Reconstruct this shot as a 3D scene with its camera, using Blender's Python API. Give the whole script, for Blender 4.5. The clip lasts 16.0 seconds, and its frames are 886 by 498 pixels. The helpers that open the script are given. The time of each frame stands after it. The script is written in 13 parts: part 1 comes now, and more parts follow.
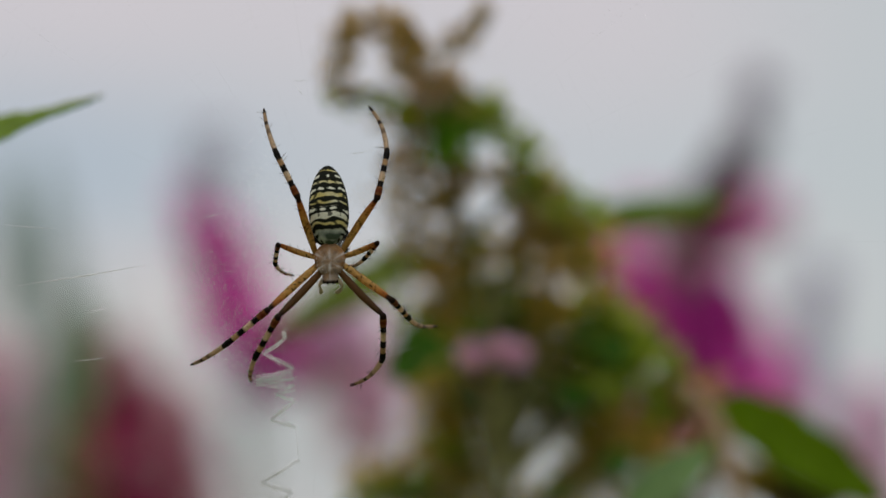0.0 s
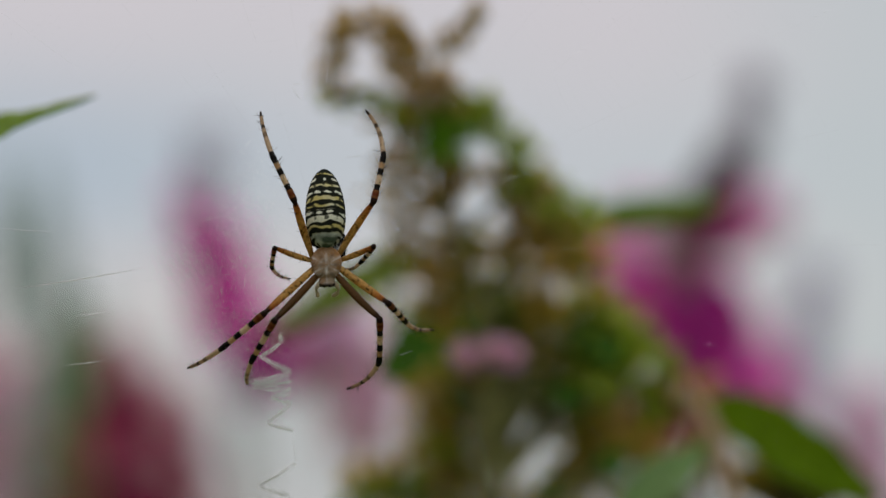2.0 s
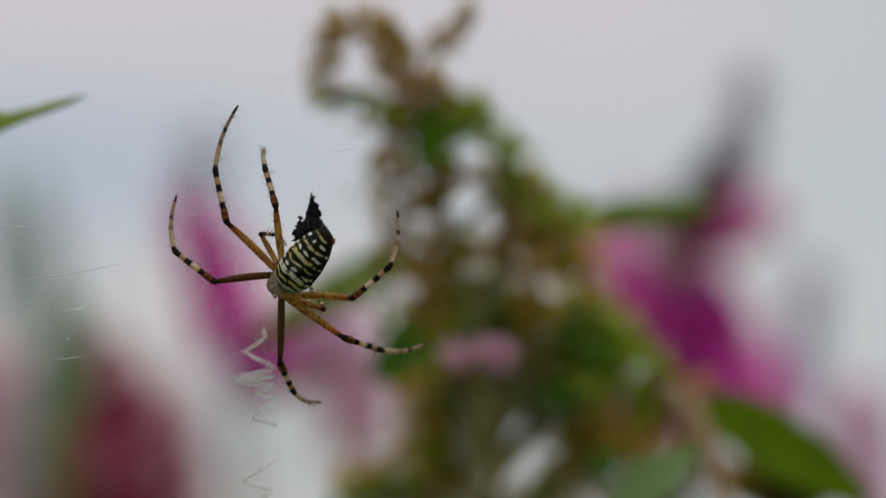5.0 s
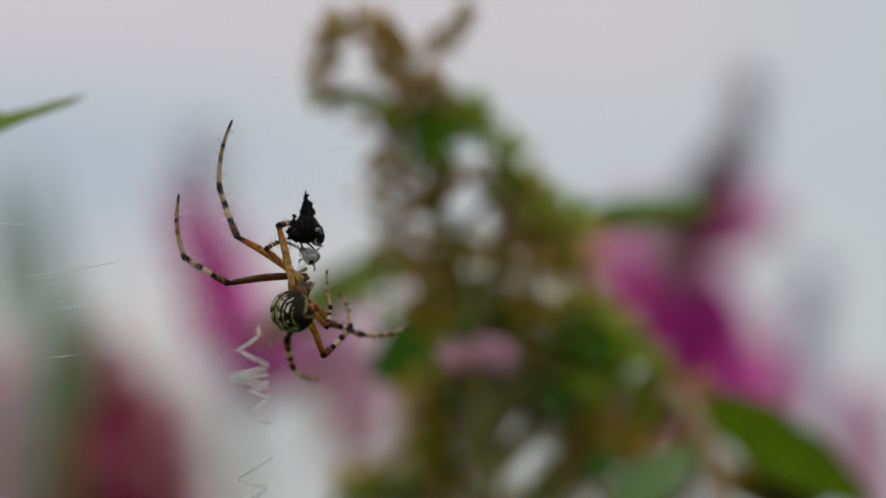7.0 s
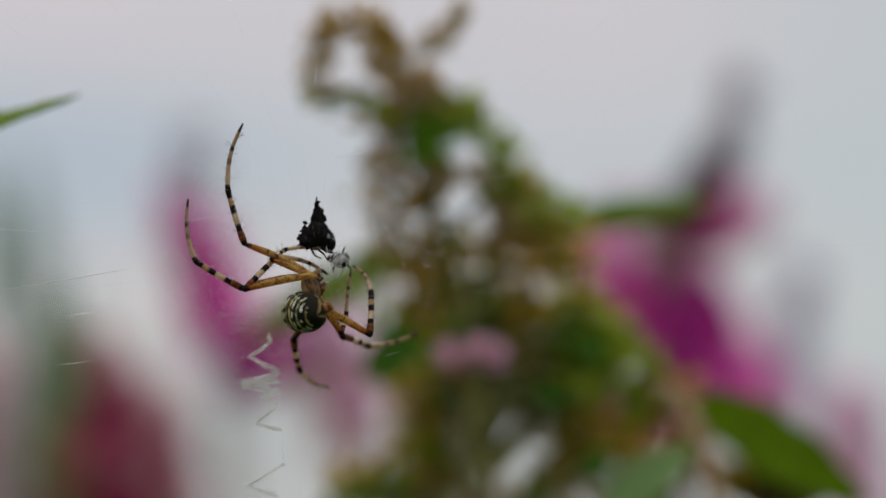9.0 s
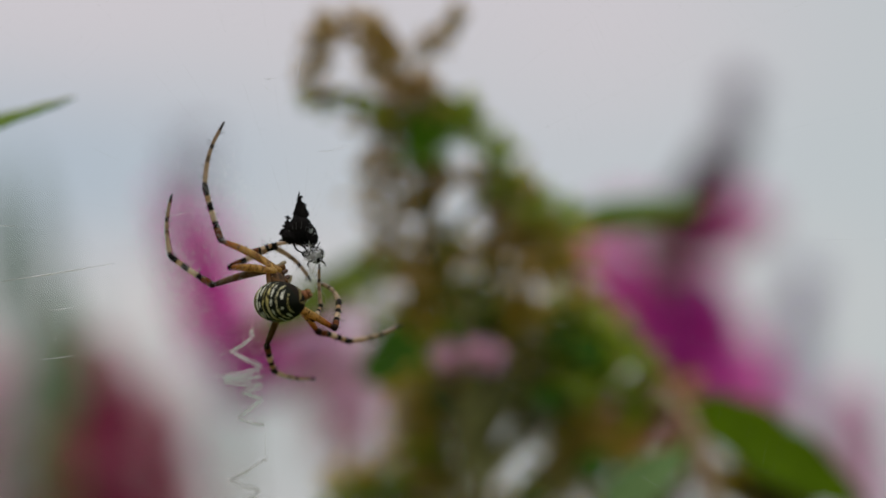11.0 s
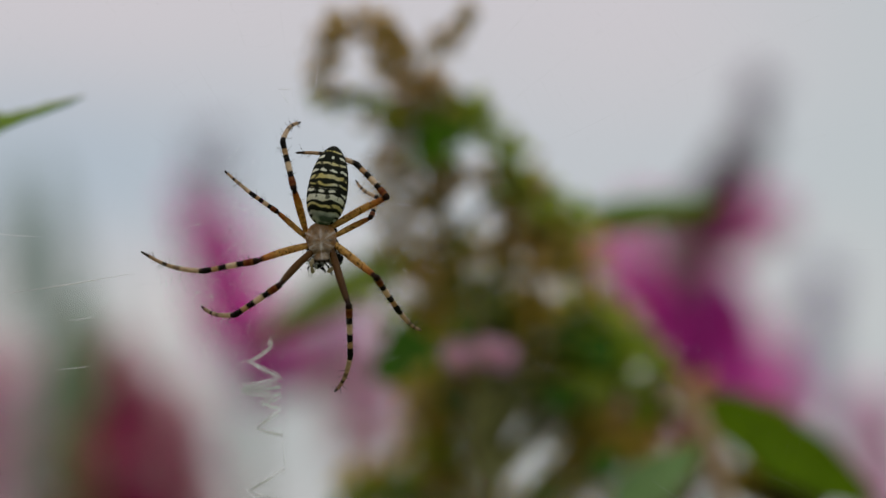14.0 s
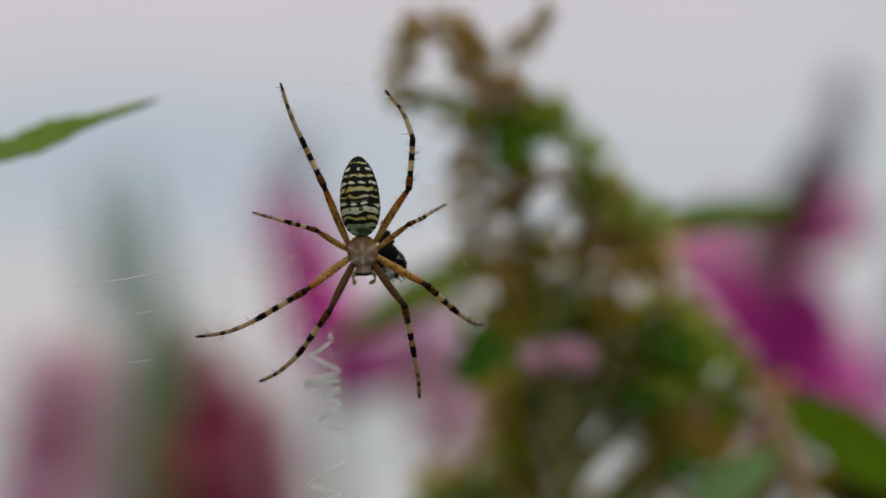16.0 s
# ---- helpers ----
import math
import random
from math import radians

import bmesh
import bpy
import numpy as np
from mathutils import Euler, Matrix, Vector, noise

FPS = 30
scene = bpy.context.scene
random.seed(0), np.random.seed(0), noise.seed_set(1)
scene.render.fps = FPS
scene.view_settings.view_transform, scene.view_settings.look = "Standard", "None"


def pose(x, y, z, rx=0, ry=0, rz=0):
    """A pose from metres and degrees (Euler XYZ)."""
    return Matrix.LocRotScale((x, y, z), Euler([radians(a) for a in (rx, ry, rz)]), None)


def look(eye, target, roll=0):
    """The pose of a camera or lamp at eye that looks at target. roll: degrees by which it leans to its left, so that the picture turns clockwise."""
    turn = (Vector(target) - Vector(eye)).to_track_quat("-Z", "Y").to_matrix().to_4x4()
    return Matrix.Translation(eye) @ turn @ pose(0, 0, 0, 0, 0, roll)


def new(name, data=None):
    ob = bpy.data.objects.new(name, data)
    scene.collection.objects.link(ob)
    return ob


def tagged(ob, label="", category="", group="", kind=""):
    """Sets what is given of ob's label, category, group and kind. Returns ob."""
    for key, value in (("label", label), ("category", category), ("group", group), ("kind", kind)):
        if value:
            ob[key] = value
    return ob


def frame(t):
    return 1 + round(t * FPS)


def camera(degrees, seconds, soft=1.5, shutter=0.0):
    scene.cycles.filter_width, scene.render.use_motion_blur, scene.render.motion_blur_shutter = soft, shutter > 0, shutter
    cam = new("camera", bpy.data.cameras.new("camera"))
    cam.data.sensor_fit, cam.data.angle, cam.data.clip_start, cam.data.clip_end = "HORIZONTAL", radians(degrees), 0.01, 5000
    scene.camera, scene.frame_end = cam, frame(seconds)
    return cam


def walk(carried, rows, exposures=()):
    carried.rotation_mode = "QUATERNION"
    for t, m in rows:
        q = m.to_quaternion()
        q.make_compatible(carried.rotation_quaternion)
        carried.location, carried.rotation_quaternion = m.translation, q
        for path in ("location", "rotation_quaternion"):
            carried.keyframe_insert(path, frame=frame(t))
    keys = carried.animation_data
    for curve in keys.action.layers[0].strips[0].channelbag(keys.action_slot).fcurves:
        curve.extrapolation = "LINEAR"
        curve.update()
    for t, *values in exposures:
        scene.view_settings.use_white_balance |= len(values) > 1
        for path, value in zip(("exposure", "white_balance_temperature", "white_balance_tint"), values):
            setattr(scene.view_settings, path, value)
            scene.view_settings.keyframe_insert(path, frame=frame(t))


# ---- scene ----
# A slope of six degrees: all places are given in it as millimetres right, up and back.
SLOPE = pose(0, 0, 1.4, 6, 0, 0)


def spot(right, up, back):
    return SLOPE @ Vector((right / 1000, back / 1000, up / 1000))


# ---- camera: millimetres of slide, degrees up and degrees to the left
SLIDE = [
    (0, (0.00, 0.0000, 0.0000)),
    (0.5, (0.32, -0.0124, 0.0049)),
    (1, (0.65, 0.0000, -0.0134)),
    (1.5, (0.87, -0.0064, 0.0071)),
    (2, (0.96, 0.0000, -0.0027)),
    (2.5, (1.07, 0.0184, -0.0485)),
    (3, (1.24, 0.0612, -0.0630)),
    (3.5, (1.41, 0.0608, -0.0900)),
    (4, (1.55, 0.0368, -0.0895)),
    (5.25, (2.55, 0.0056, 0.0273)),
    (6.5, (3.00, 0.0060, 0.0753)),
    (7, (2.62, 0.0124, 0.0097)),
    (7.5, (2.39, 0.0124, -0.0179)),
    (8, (2.30, 0.0000, -0.0392)),
    (8.5, (2.05, 0.0000, -0.1050)),
    (9, (1.54, -0.0060, -0.1701)),
    (10.25, (2.05, 0.0150, -0.1532)),
    (11.5, (3.37, 0.0364, -0.0685)),
    (12, (3.63, 0.0308, -0.0687)),
    (12.5, (3.91, 0.0308, -0.0430)),
    (13, (4.26, 0.0184, 0.0625)),
    (13.5, (4.74, 0.0060, 0.1990)),
    (14, (5.29, 0.0184, 0.2871)),
    (14.5, (5.83, 0.0124, 0.3547)),
    (15, (6.41, 0.0128, 0.5501)),
    (15.5, (7.18, 0.0368, 1.0252)),
    (16, (8.03, 0.0428, 1.6431)),
]
cam = camera(12.5, 16.0, soft=1.5, shutter=0.4)
cam.data.dof.use_dof = True
cam.data.dof.focus_distance = 0.479
cam.data.dof.aperture_fstop = 11.0
cam.data.dof.aperture_blades = 0
walk(cam, [(t, SLOPE @ pose(x / 1000, 0, 0, 0, 0, left) @ pose(0, 0, 0, 90 + up)) for t, (x, up, left) in SLIDE])

# ---- overcast sky and the soft sun behind it
SUN_UP, SUN_TURN = 62, 165
world = bpy.data.worlds.new("sky")
scene.world = world
world.use_nodes = True
wn, wl = world.node_tree.nodes, world.node_tree.links
wn.clear()
w_out, w_back = wn.new("ShaderNodeOutputWorld"), wn.new("ShaderNodeBackground")
w_sky, w_mix, w_noise, w_ramp = (wn.new("ShaderNodeTexSky"), wn.new("ShaderNodeMix"), wn.new("ShaderNodeTexNoise"),
                                         wn.new("ShaderNodeValToRGB"))
w_sky.sky_type, w_sky.sun_disc = "NISHITA", False
w_sky.sun_elevation, w_sky.sun_rotation = radians(SUN_UP), radians(SUN_TURN)
w_coord = wn.new("ShaderNodeTexCoord")
w_noise.inputs["Scale"].default_value, w_noise.inputs["Detail"].default_value = 9.0, 3.0
# cloud layers by their height over the horizon, drawn out sideways
w_sep, w_high, w_add = wn.new("ShaderNodeSeparateXYZ"), wn.new("ShaderNodeMapRange"), wn.new("ShaderNodeMath")
w_high.inputs["From Min"].default_value, w_high.inputs["From Max"].default_value = 0.0, 0.25
w_add.operation = "MULTIPLY_ADD"
w_add.inputs[1].default_value, w_add.inputs[2].default_value = 0.34, -0.17
w_sum = wn.new("ShaderNodeMath")
ramp = w_ramp.color_ramp
ramp.elements.remove(ramp.elements[1])
ramp.elements[0].position, ramp.elements[0].color = 0.02, (6.0, 5.6, 5.7, 1)
for where, colour in ((0.0, (4.1, 4.2, 4.3)), (0.21, (4.3, 4.55, 4.65)), (0.29, (5.3, 5.2, 5.25)), (0.35, (6.2, 5.75, 5.75)), (0.50, (5.1, 5.5, 5.9)), (0.62, (5.95, 5.75, 6.05)), (0.72, (6.25, 5.85, 6.2)), (1.0, (6.25, 5.9, 6.2))):
    ramp.elements.new(where).color = (colour[0] * 1.005, colour[1] * 0.998, colour[2] * 0.985, 1)
w_mix.data_type = "RGBA"
w_mix.inputs["Factor"].default_value = 0.93
wl.new(w_coord.outputs["Generated"], w_noise.inputs["Vector"])
wl.new(w_coord.outputs["Generated"], w_sep.inputs["Vector"])
wl.new(w_sep.outputs["Z"], w_high.inputs["Value"])
wl.new(w_noise.outputs["Fac"], w_add.inputs[0])
wl.new(w_high.outputs["Result"], w_sum.inputs[0])
wl.new(w_add.outputs["Value"], w_sum.inputs[1])
wl.new(w_sum.outputs["Value"], w_ramp.inputs["Fac"])
wl.new(w_sky.outputs["Color"], w_mix.inputs["A"])
w_bank, w_far, w_soft = wn.new("ShaderNodeMix"), wn.new("ShaderNodeVectorMath"), wn.new("ShaderNodeMapRange")
w_off, w_size = wn.new("ShaderNodeVectorMath"), wn.new("ShaderNodeVectorMath")
w_off.operation, w_size.operation, w_far.operation = "SUBTRACT", "MULTIPLY", "LENGTH"
w_off.inputs[1].default_value, w_size.inputs[1].default_value = (-0.10, 1.0, 0.124), (12.0, 0.0, 38.0)
w_bank.data_type, w_soft.interpolation_type = "RGBA", "SMOOTHSTEP"
w_soft.inputs["From Min"].default_value, w_soft.inputs["From Max"].default_value = 1.3, 0.0
w_bank.inputs["B"].default_value = (4.25, 4.9, 5.6, 1)
wl.new(w_coord.outputs["Generated"], w_off.inputs[0])
wl.new(w_off.outputs["Vector"], w_size.inputs[0])
wl.new(w_size.outputs["Vector"], w_far.inputs[0])
wl.new(w_far.outputs["Value"], w_soft.inputs["Value"])
wl.new(w_soft.outputs["Result"], w_bank.inputs["Factor"])
wl.new(w_ramp.outputs["Color"], w_bank.inputs["A"])
# a cooler part of the cloud towards the east
w_east, w_turn = wn.new("ShaderNodeMix"), wn.new("ShaderNodeMapRange")
w_east.data_type, w_turn.interpolation_type = "RGBA", "SMOOTHSTEP"
w_turn.inputs["From Min"].default_value, w_turn.inputs["From Max"].default_value = 0.03, 0.12
w_turn.inputs["To Max"].default_value = 0.75
w_east.inputs["B"].default_value = (5.05, 5.5, 5.6, 1)
wl.new(w_sep.outputs["X"], w_turn.inputs["Value"])
wl.new(w_turn.outputs["Result"], w_east.inputs["Factor"])
wl.new(w_bank.outputs["Result"], w_east.inputs["A"])
wl.new(w_east.outputs["Result"], w_mix.inputs["B"])
w_side, w_dim = wn.new("ShaderNodeMapRange"), wn.new("ShaderNodeVectorMath")
w_side.inputs["From Min"].default_value, w_side.inputs["From Max"].default_value = -0.8, 0.7
w_side.inputs["To Min"].default_value, w_side.inputs["To Max"].default_value = 0.82, 1.0
w_dim.operation = "SCALE"
wl.new(w_sep.outputs["Y"], w_side.inputs["Value"])
# an overcast sky is brighter overhead than at the horizon
w_over, w_both = wn.new("ShaderNodeMapRange"), wn.new("ShaderNodeMath")
w_over.inputs["From Min"].default_value, w_over.inputs["From Max"].default_value = 0.25, 1.0
w_over.inputs["To Min"].default_value, w_over.inputs["To Max"].default_value = 1.0, 2.5
w_both.operation = "MULTIPLY"
wl.new(w_sep.outputs["Z"], w_over.inputs["Value"])
wl.new(w_over.outputs["Result"], w_both.inputs[0])
wl.new(w_side.outputs["Result"], w_both.inputs[1])
wl.new(w_mix.outputs["Result"], w_dim.inputs[0])
wl.new(w_both.outputs["Value"], w_dim.inputs["Scale"])
wl.new(w_dim.outputs["Vector"], w_back.inputs["Color"])
w_back.inputs["Strength"].default_value = 0.1
wl.new(w_back.outputs["Background"], w_out.inputs["Surface"])

sun = new("sun", bpy.data.lights.new("sun", "SUN"))
sun.data.energy, sun.data.angle, sun.data.color = 1.1, radians(25), (1.0, 0.97, 0.92)
sun_way = Vector((math.sin(radians(SUN_TURN)) * math.cos(radians(SUN_UP)), math.cos(radians(SUN_TURN)) * math.cos(radians(SUN_UP)), math.sin(radians(SUN_UP))))
sun.matrix_world = look(sun_way * 20, (0, 0, 0))


# ---- materials
def material(name, color, rough=0.6, spec=0.3, grain=0.0, size=300.0, bump=0.0, through_light=0.0, tint=False, sheen=0.0, other=None, coat=0.0):
    """color: the base colour; other: a second colour that patches run to; tint: the colour comes from the mesh's own pigment."""
    m = bpy.data.materials.new(name)
    m.use_nodes = True
    nodes, links = m.node_tree.nodes, m.node_tree.links
    bsdf = nodes["Principled BSDF"]
    bsdf.inputs["Roughness"].default_value = rough
    bsdf.inputs["Specular IOR Level"].default_value = spec
    bsdf.inputs["Sheen Weight"].default_value = sheen
    bsdf.inputs["Coat Weight"].default_value = coat
    coord = nodes.new("ShaderNodeTexCoord")
    fine, wide = nodes.new("ShaderNodeTexNoise"), nodes.new("ShaderNodeTexNoise")
    fine.inputs["Scale"].default_value, fine.inputs["Detail"].default_value = size, 4
    wide.inputs["Scale"].default_value, wide.inputs["Detail"].default_value = size / 7, 2
    for n in (fine, wide):
        links.new(coord.outputs["Object"], n.inputs["Vector"])
    blend = nodes.new("ShaderNodeMix")
    blend.data_type = "RGBA"
    blend.inputs["A"].default_value = (*color, 1)
    blend.inputs["B"].default_value = (*(other or [c * 0.6 for c in color]), 1)
    links.new(wide.outputs["Fac"], blend.inputs["Factor"])
    top = blend.outputs["Result"]
    if tint:
        pigment = nodes.new("ShaderNodeAttribute")
        pigment.attribute_name = "tint"
        top = pigment.outputs["Color"]
    vary = nodes.new("ShaderNodeHueSaturation")
    spread = nodes.new("ShaderNodeMapRange")
    spread.inputs["From Min"].default_value, spread.inputs["From Max"].default_value = 0.3, 0.7
    spread.inputs["To Min"].default_value, spread.inputs["To Max"].default_value = 1 - grain, 1 + grain
    links.new(fine.outputs["Fac"], spread.inputs["Value"])
    links.new(spread.outputs["Result"], vary.inputs["Value"])
    links.new(top, vary.inputs["Color"])
    links.new(vary.outputs["Color"], bsdf.inputs["Base Color"])
    if bump:
        b = nodes.new("ShaderNodeBump")
        b.inputs["Strength"].default_value, b.inputs["Distance"].default_value = bump, 0.0002
        links.new(fine.outputs["Fac"], b.inputs["Height"])
        links.new(b.outputs["Normal"], bsdf.inputs["Normal"])
    if through_light:
        thin, mix = nodes.new("ShaderNodeBsdfTranslucent"), nodes.new("ShaderNodeMixShader")
        links.new(vary.outputs["Color"], thin.inputs["Color"])
        mix.inputs["Fac"].default_value = through_light
        links.new(bsdf.outputs["BSDF"], mix.inputs[1])
        links.new(thin.outputs["BSDF"], mix.inputs[2])
        links.new(mix.outputs["Shader"], nodes["Material Output"].inputs["Surface"])
    return m


def silk_material(name, clear, pass_on=0.62):
    m = bpy.data.materials.new(name)
    m.use_nodes = True
    nodes, links = m.node_tree.nodes, m.node_tree.links
    bsdf = nodes["Principled BSDF"]
    bsdf.inputs["Base Color"].default_value = (0.95, 0.95, 0.95, 1)
    bsdf.inputs["Roughness"].default_value = 0.22
    coord, n, ramp = nodes.new("ShaderNodeTexCoord"), nodes.new("ShaderNodeTexNoise"), nodes.new("ShaderNodeMapRange")
    n.inputs["Scale"].default_value, n.inputs["Detail"].default_value = 120, 3
    ramp.inputs["From Min"].default_value, ramp.inputs["From Max"].default_value = 0.42, 0.68
    ramp.inputs["To Min"].default_value, ramp.inputs["To Max"].default_value = clear
    links.new(coord.outputs["Object"], n.inputs["Vector"])
    links.new(n.outputs["Fac"], ramp.inputs["Value"])
    glass, mix = nodes.new("ShaderNodeBsdfTransparent"), nodes.new("ShaderNodeMixShader")
    thin, both = nodes.new("ShaderNodeBsdfTranslucent"), nodes.new("ShaderNodeMixShader")
    thin.inputs["Color"].default_value = (0.97, 0.97, 0.97, 1)
    both.inputs["Fac"].default_value = pass_on
    links.new(bsdf.outputs["BSDF"], both.inputs[1])
    links.new(thin.outputs["BSDF"], both.inputs[2])
    links.new(ramp.outputs["Result"], mix.inputs["Fac"])
    links.new(glass.outputs["BSDF"], mix.inputs[1])
    links.new(both.outputs["Shader"], mix.inputs[2])
    links.new(mix.outputs["Shader"], nodes["Material Output"].inputs["Surface"])
    return m


GRASS = material("grass", (0.07, 0.11, 0.03), 0.9, 0.1, 0.3, 30, 0.3, other=(0.10, 0.11, 0.04))
LEAF = material("leaf", (0.22, 0.34, 0.012), 0.5, 0.10, 0.18, 400, 0.25, 0.6, other=(0.15, 0.26, 0.010))
LEAF_BROAD = material("leaf_broad", (0.12, 0.20, 0.003), 0.7, 0.04, 0.2, 300, 0.25, 0.5, other=(0.075, 0.14, 0.002))
LEAF_ARCH = material("leaf_arching", (0.13, 0.22, 0.006), 0.7, 0.04, 0.18, 300, 0.2, 0.4, other=(0.10, 0.17, 0.005))
LEAF_UNDER = material("leaf_under", (0.19, 0.30, 0.11), 0.65, 0.1, 0.15, 300, 0.2, 0.4, other=(0.15, 0.25, 0.09))
LEAF_DULL = material("leaf_dull", (0.15, 0.20, 0.03), 0.6, 0.1, 0.18, 400, 0.25, 0.45, other=(0.10, 0.14, 0.02))
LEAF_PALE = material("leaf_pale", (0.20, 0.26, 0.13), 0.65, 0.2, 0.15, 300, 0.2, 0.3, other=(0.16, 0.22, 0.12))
LEAF_DARK = material("leaf_dark", (0.065, 0.17, 0.014), 0.6, 0.08, 0.18, 300, 0.2, 0.4, other=(0.05, 0.135, 0.012))
# leaf paled to blue-grey, so that haze is in its colour
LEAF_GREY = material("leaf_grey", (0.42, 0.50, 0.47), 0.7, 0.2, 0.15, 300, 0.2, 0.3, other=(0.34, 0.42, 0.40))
LEAF_BROWN = material("leaf_withered", (0.16, 0.12, 0.06), 0.7, 0.15, 0.2, 300, 0.3, 0.2, other=(0.10, 0.08, 0.05))
STEM = material("stem", (0.14, 0.12, 0.04), 0.7, 0.1, 0.2, 300, 0.3, other=(0.09, 0.11, 0.03))
STEM_PINK = material("stem_pink", (0.36, 0.22, 0.16), 0.6, 0.1, 0.15, 300, 0.2, other=(0.26, 0.21, 0.10))
SEED = material("seed_head", (0.68, 0.52, 0.13), 0.8, 0.08, 0.3, 500, 0.3, 0.62, other=(0.56, 0.46, 0.09))
SEED_BROWN = material("seed_brown", (0.62, 0.44, 0.16), 0.8, 0.08, 0.3, 500, 0.3, 0.6, other=(0.50, 0.38, 0.12))
SEED_GREEN = material("seed_green", (0.36, 0.54, 0.05), 0.7, 0.08, 0.25, 500, 0.3, 0.62, other=(0.46, 0.46, 0.06))
SEED_FRESH = material("seed_fresh", (0.16, 0.42, 0.02), 0.7, 0.08, 0.25, 500, 0.3, 0.55, other=(0.22, 0.36, 0.03))
MAGENTA = material("magenta_petal", (0.97, 0.14, 0.72), 0.6, 0.12, 0.2, 400, 0.1, 0.62, other=(0.94, 0.10, 0.64))
PURPLE = material("purple_petal", (0.58, 0.035, 0.37), 0.6, 0.15, 0.2, 400, 0.1, 0.55, other=(0.32, 0.012, 0.19))
CRIMSON = material("crimson_petal", (0.46, 0.022, 0.13), 0.6, 0.2, 0.2, 400, 0.1, 0.4, other=(0.28, 0.01, 0.07))
PINK = material("pink_petal", (0.82, 0.47, 0.71), 0.6, 0.2, 0.15, 400, 0.1, 0.5, other=(0.84, 0.58, 0.70))
LILAC = material("lilac_bud", (0.64, 0.54, 0.78), 0.7, 0.2, 0.15, 400, 0.1, 0.6, other=(0.50, 0.46, 0.62))
LILAC_GREY = material("lilac_grey_bud", (0.52, 0.44, 0.56), 0.7, 0.1, 0.15, 400, 0.1, 0.6, other=(0.46, 0.40, 0.48))
MAROON = material("maroon_calyx", (0.13, 0.018, 0.04), 0.7, 0.06, 0.2, 400, 0.1, 0.25, other=(0.09, 0.025, 0.03))
SILK = silk_material("silk_thread", (0.0, 0.7))
SILK_BRIGHT = silk_material("silk_bright", (0.85, 1.0), 0.30)
SILK_FILM = silk_material("silk_film", (0.04, 0.38))
DUSTY = material("faded_pink_petal", (0.76, 0.50, 0.56), 0.7, 0.1, 0.2, 400, 0.1, 0.55, other=(0.62, 0.40, 0.40))
PIGMENT = material("spider_cuticle", (0.3, 0.2, 0.1), 0.85, 0.02, 0.2, 6000, 0.2, tint=True)
LEGS = material("leg_cuticle", (0.3, 0.2, 0.1), 0.45, 0.12, 0.3, 5000, 0.3, 0.62, tint=True)
HAIRY = material("silvery_hair", (0.46, 0.41, 0.37), 0.75, 0.12, 0.14, 3500, 0.35, 0.45, tint=True, sheen=0.03)
SILVER_HAIR = material("silver_hair", (0.72, 0.69, 0.66), 0.5, 0.3, 0.1, 3000, other=(0.55, 0.50, 0.46))
BRISTLE = material("bristle", (0.05, 0.035, 0.025), 0.5, 0.3, 0.1, 3000)
PALE = material("pale_palp", (0.66, 0.56, 0.38), 0.45, 0.4, 0.2, 3000, 0.2, 0.6)
BLACK = material("black_chitin", (0.004, 0.005, 0.006), 0.8, 0.03, 0.3, 2500, 0.8, other=(0.009, 0.007, 0.006))
SPINNERET = material("spinneret", (0.34, 0.14, 0.04), 0.5, 0.3, 0.3, 4000, 0.4, 0.3, other=(0.16, 0.05, 0.02))
BROWN = material("brown_chitin", (0.09, 0.035, 0.018), 0.4, 0.4, 0.3, 2500, 0.5)


# ---- mesh helpers
def part(name, bm, mat, parent=None, label="", smooth=True, m=None):
    data = bpy.data.meshes.new(name)
    bm.to_mesh(data)
    bm.free()
    data.materials.append(mat)
    if smooth:
        data.polygons.foreach_set("use_smooth", [True] * len(data.polygons))
    ob = new(name, data)
    ob.parent = parent
    if m is not None:
        ob.matrix_basis = m
    if label:
        ob["label"] = label
    return ob


def pydata(name, verts, faces, mat, parent=None, label="", smooth=True, kind=""):
    data = bpy.data.meshes.new(name)
    data.from_pydata([tuple(v) for v in verts], [], faces)
    data.materials.append(mat)
    if smooth:
        data.polygons.foreach_set("use_smooth", [True] * len(data.polygons))
    ob = new(name, data)
    ob.parent = parent
    if label:
        ob["label"] = label
    if kind:
        ob["kind"] = kind
    return ob


def thing(name, label, category, group="", m=None):
    ob = new(name)
    ob.empty_display_size = 0.01
    if m is not None:
        ob.matrix_basis = m
    return tagged(ob, label, category, group)


def smooth_line(points, steps):
    """A Catmull-Rom line through the points."""
    p = [Vector(points[0])] + [Vector(q) for q in points] + [Vector(points[-1])]
    out = []
    for i in range(1, len(p) - 2):
        for k in range(steps):
            u = k / steps
            a, b, c, d = p[i - 1], p[i], p[i + 1], p[i + 2]
            out.append(0.5 * ((2 * b) + (c - a) * u + (2 * a - 5 * b + 4 * c - d) * u * u + (3 * b - a - 3 * c + d) * u ** 3))
    return out + [p[-2]]


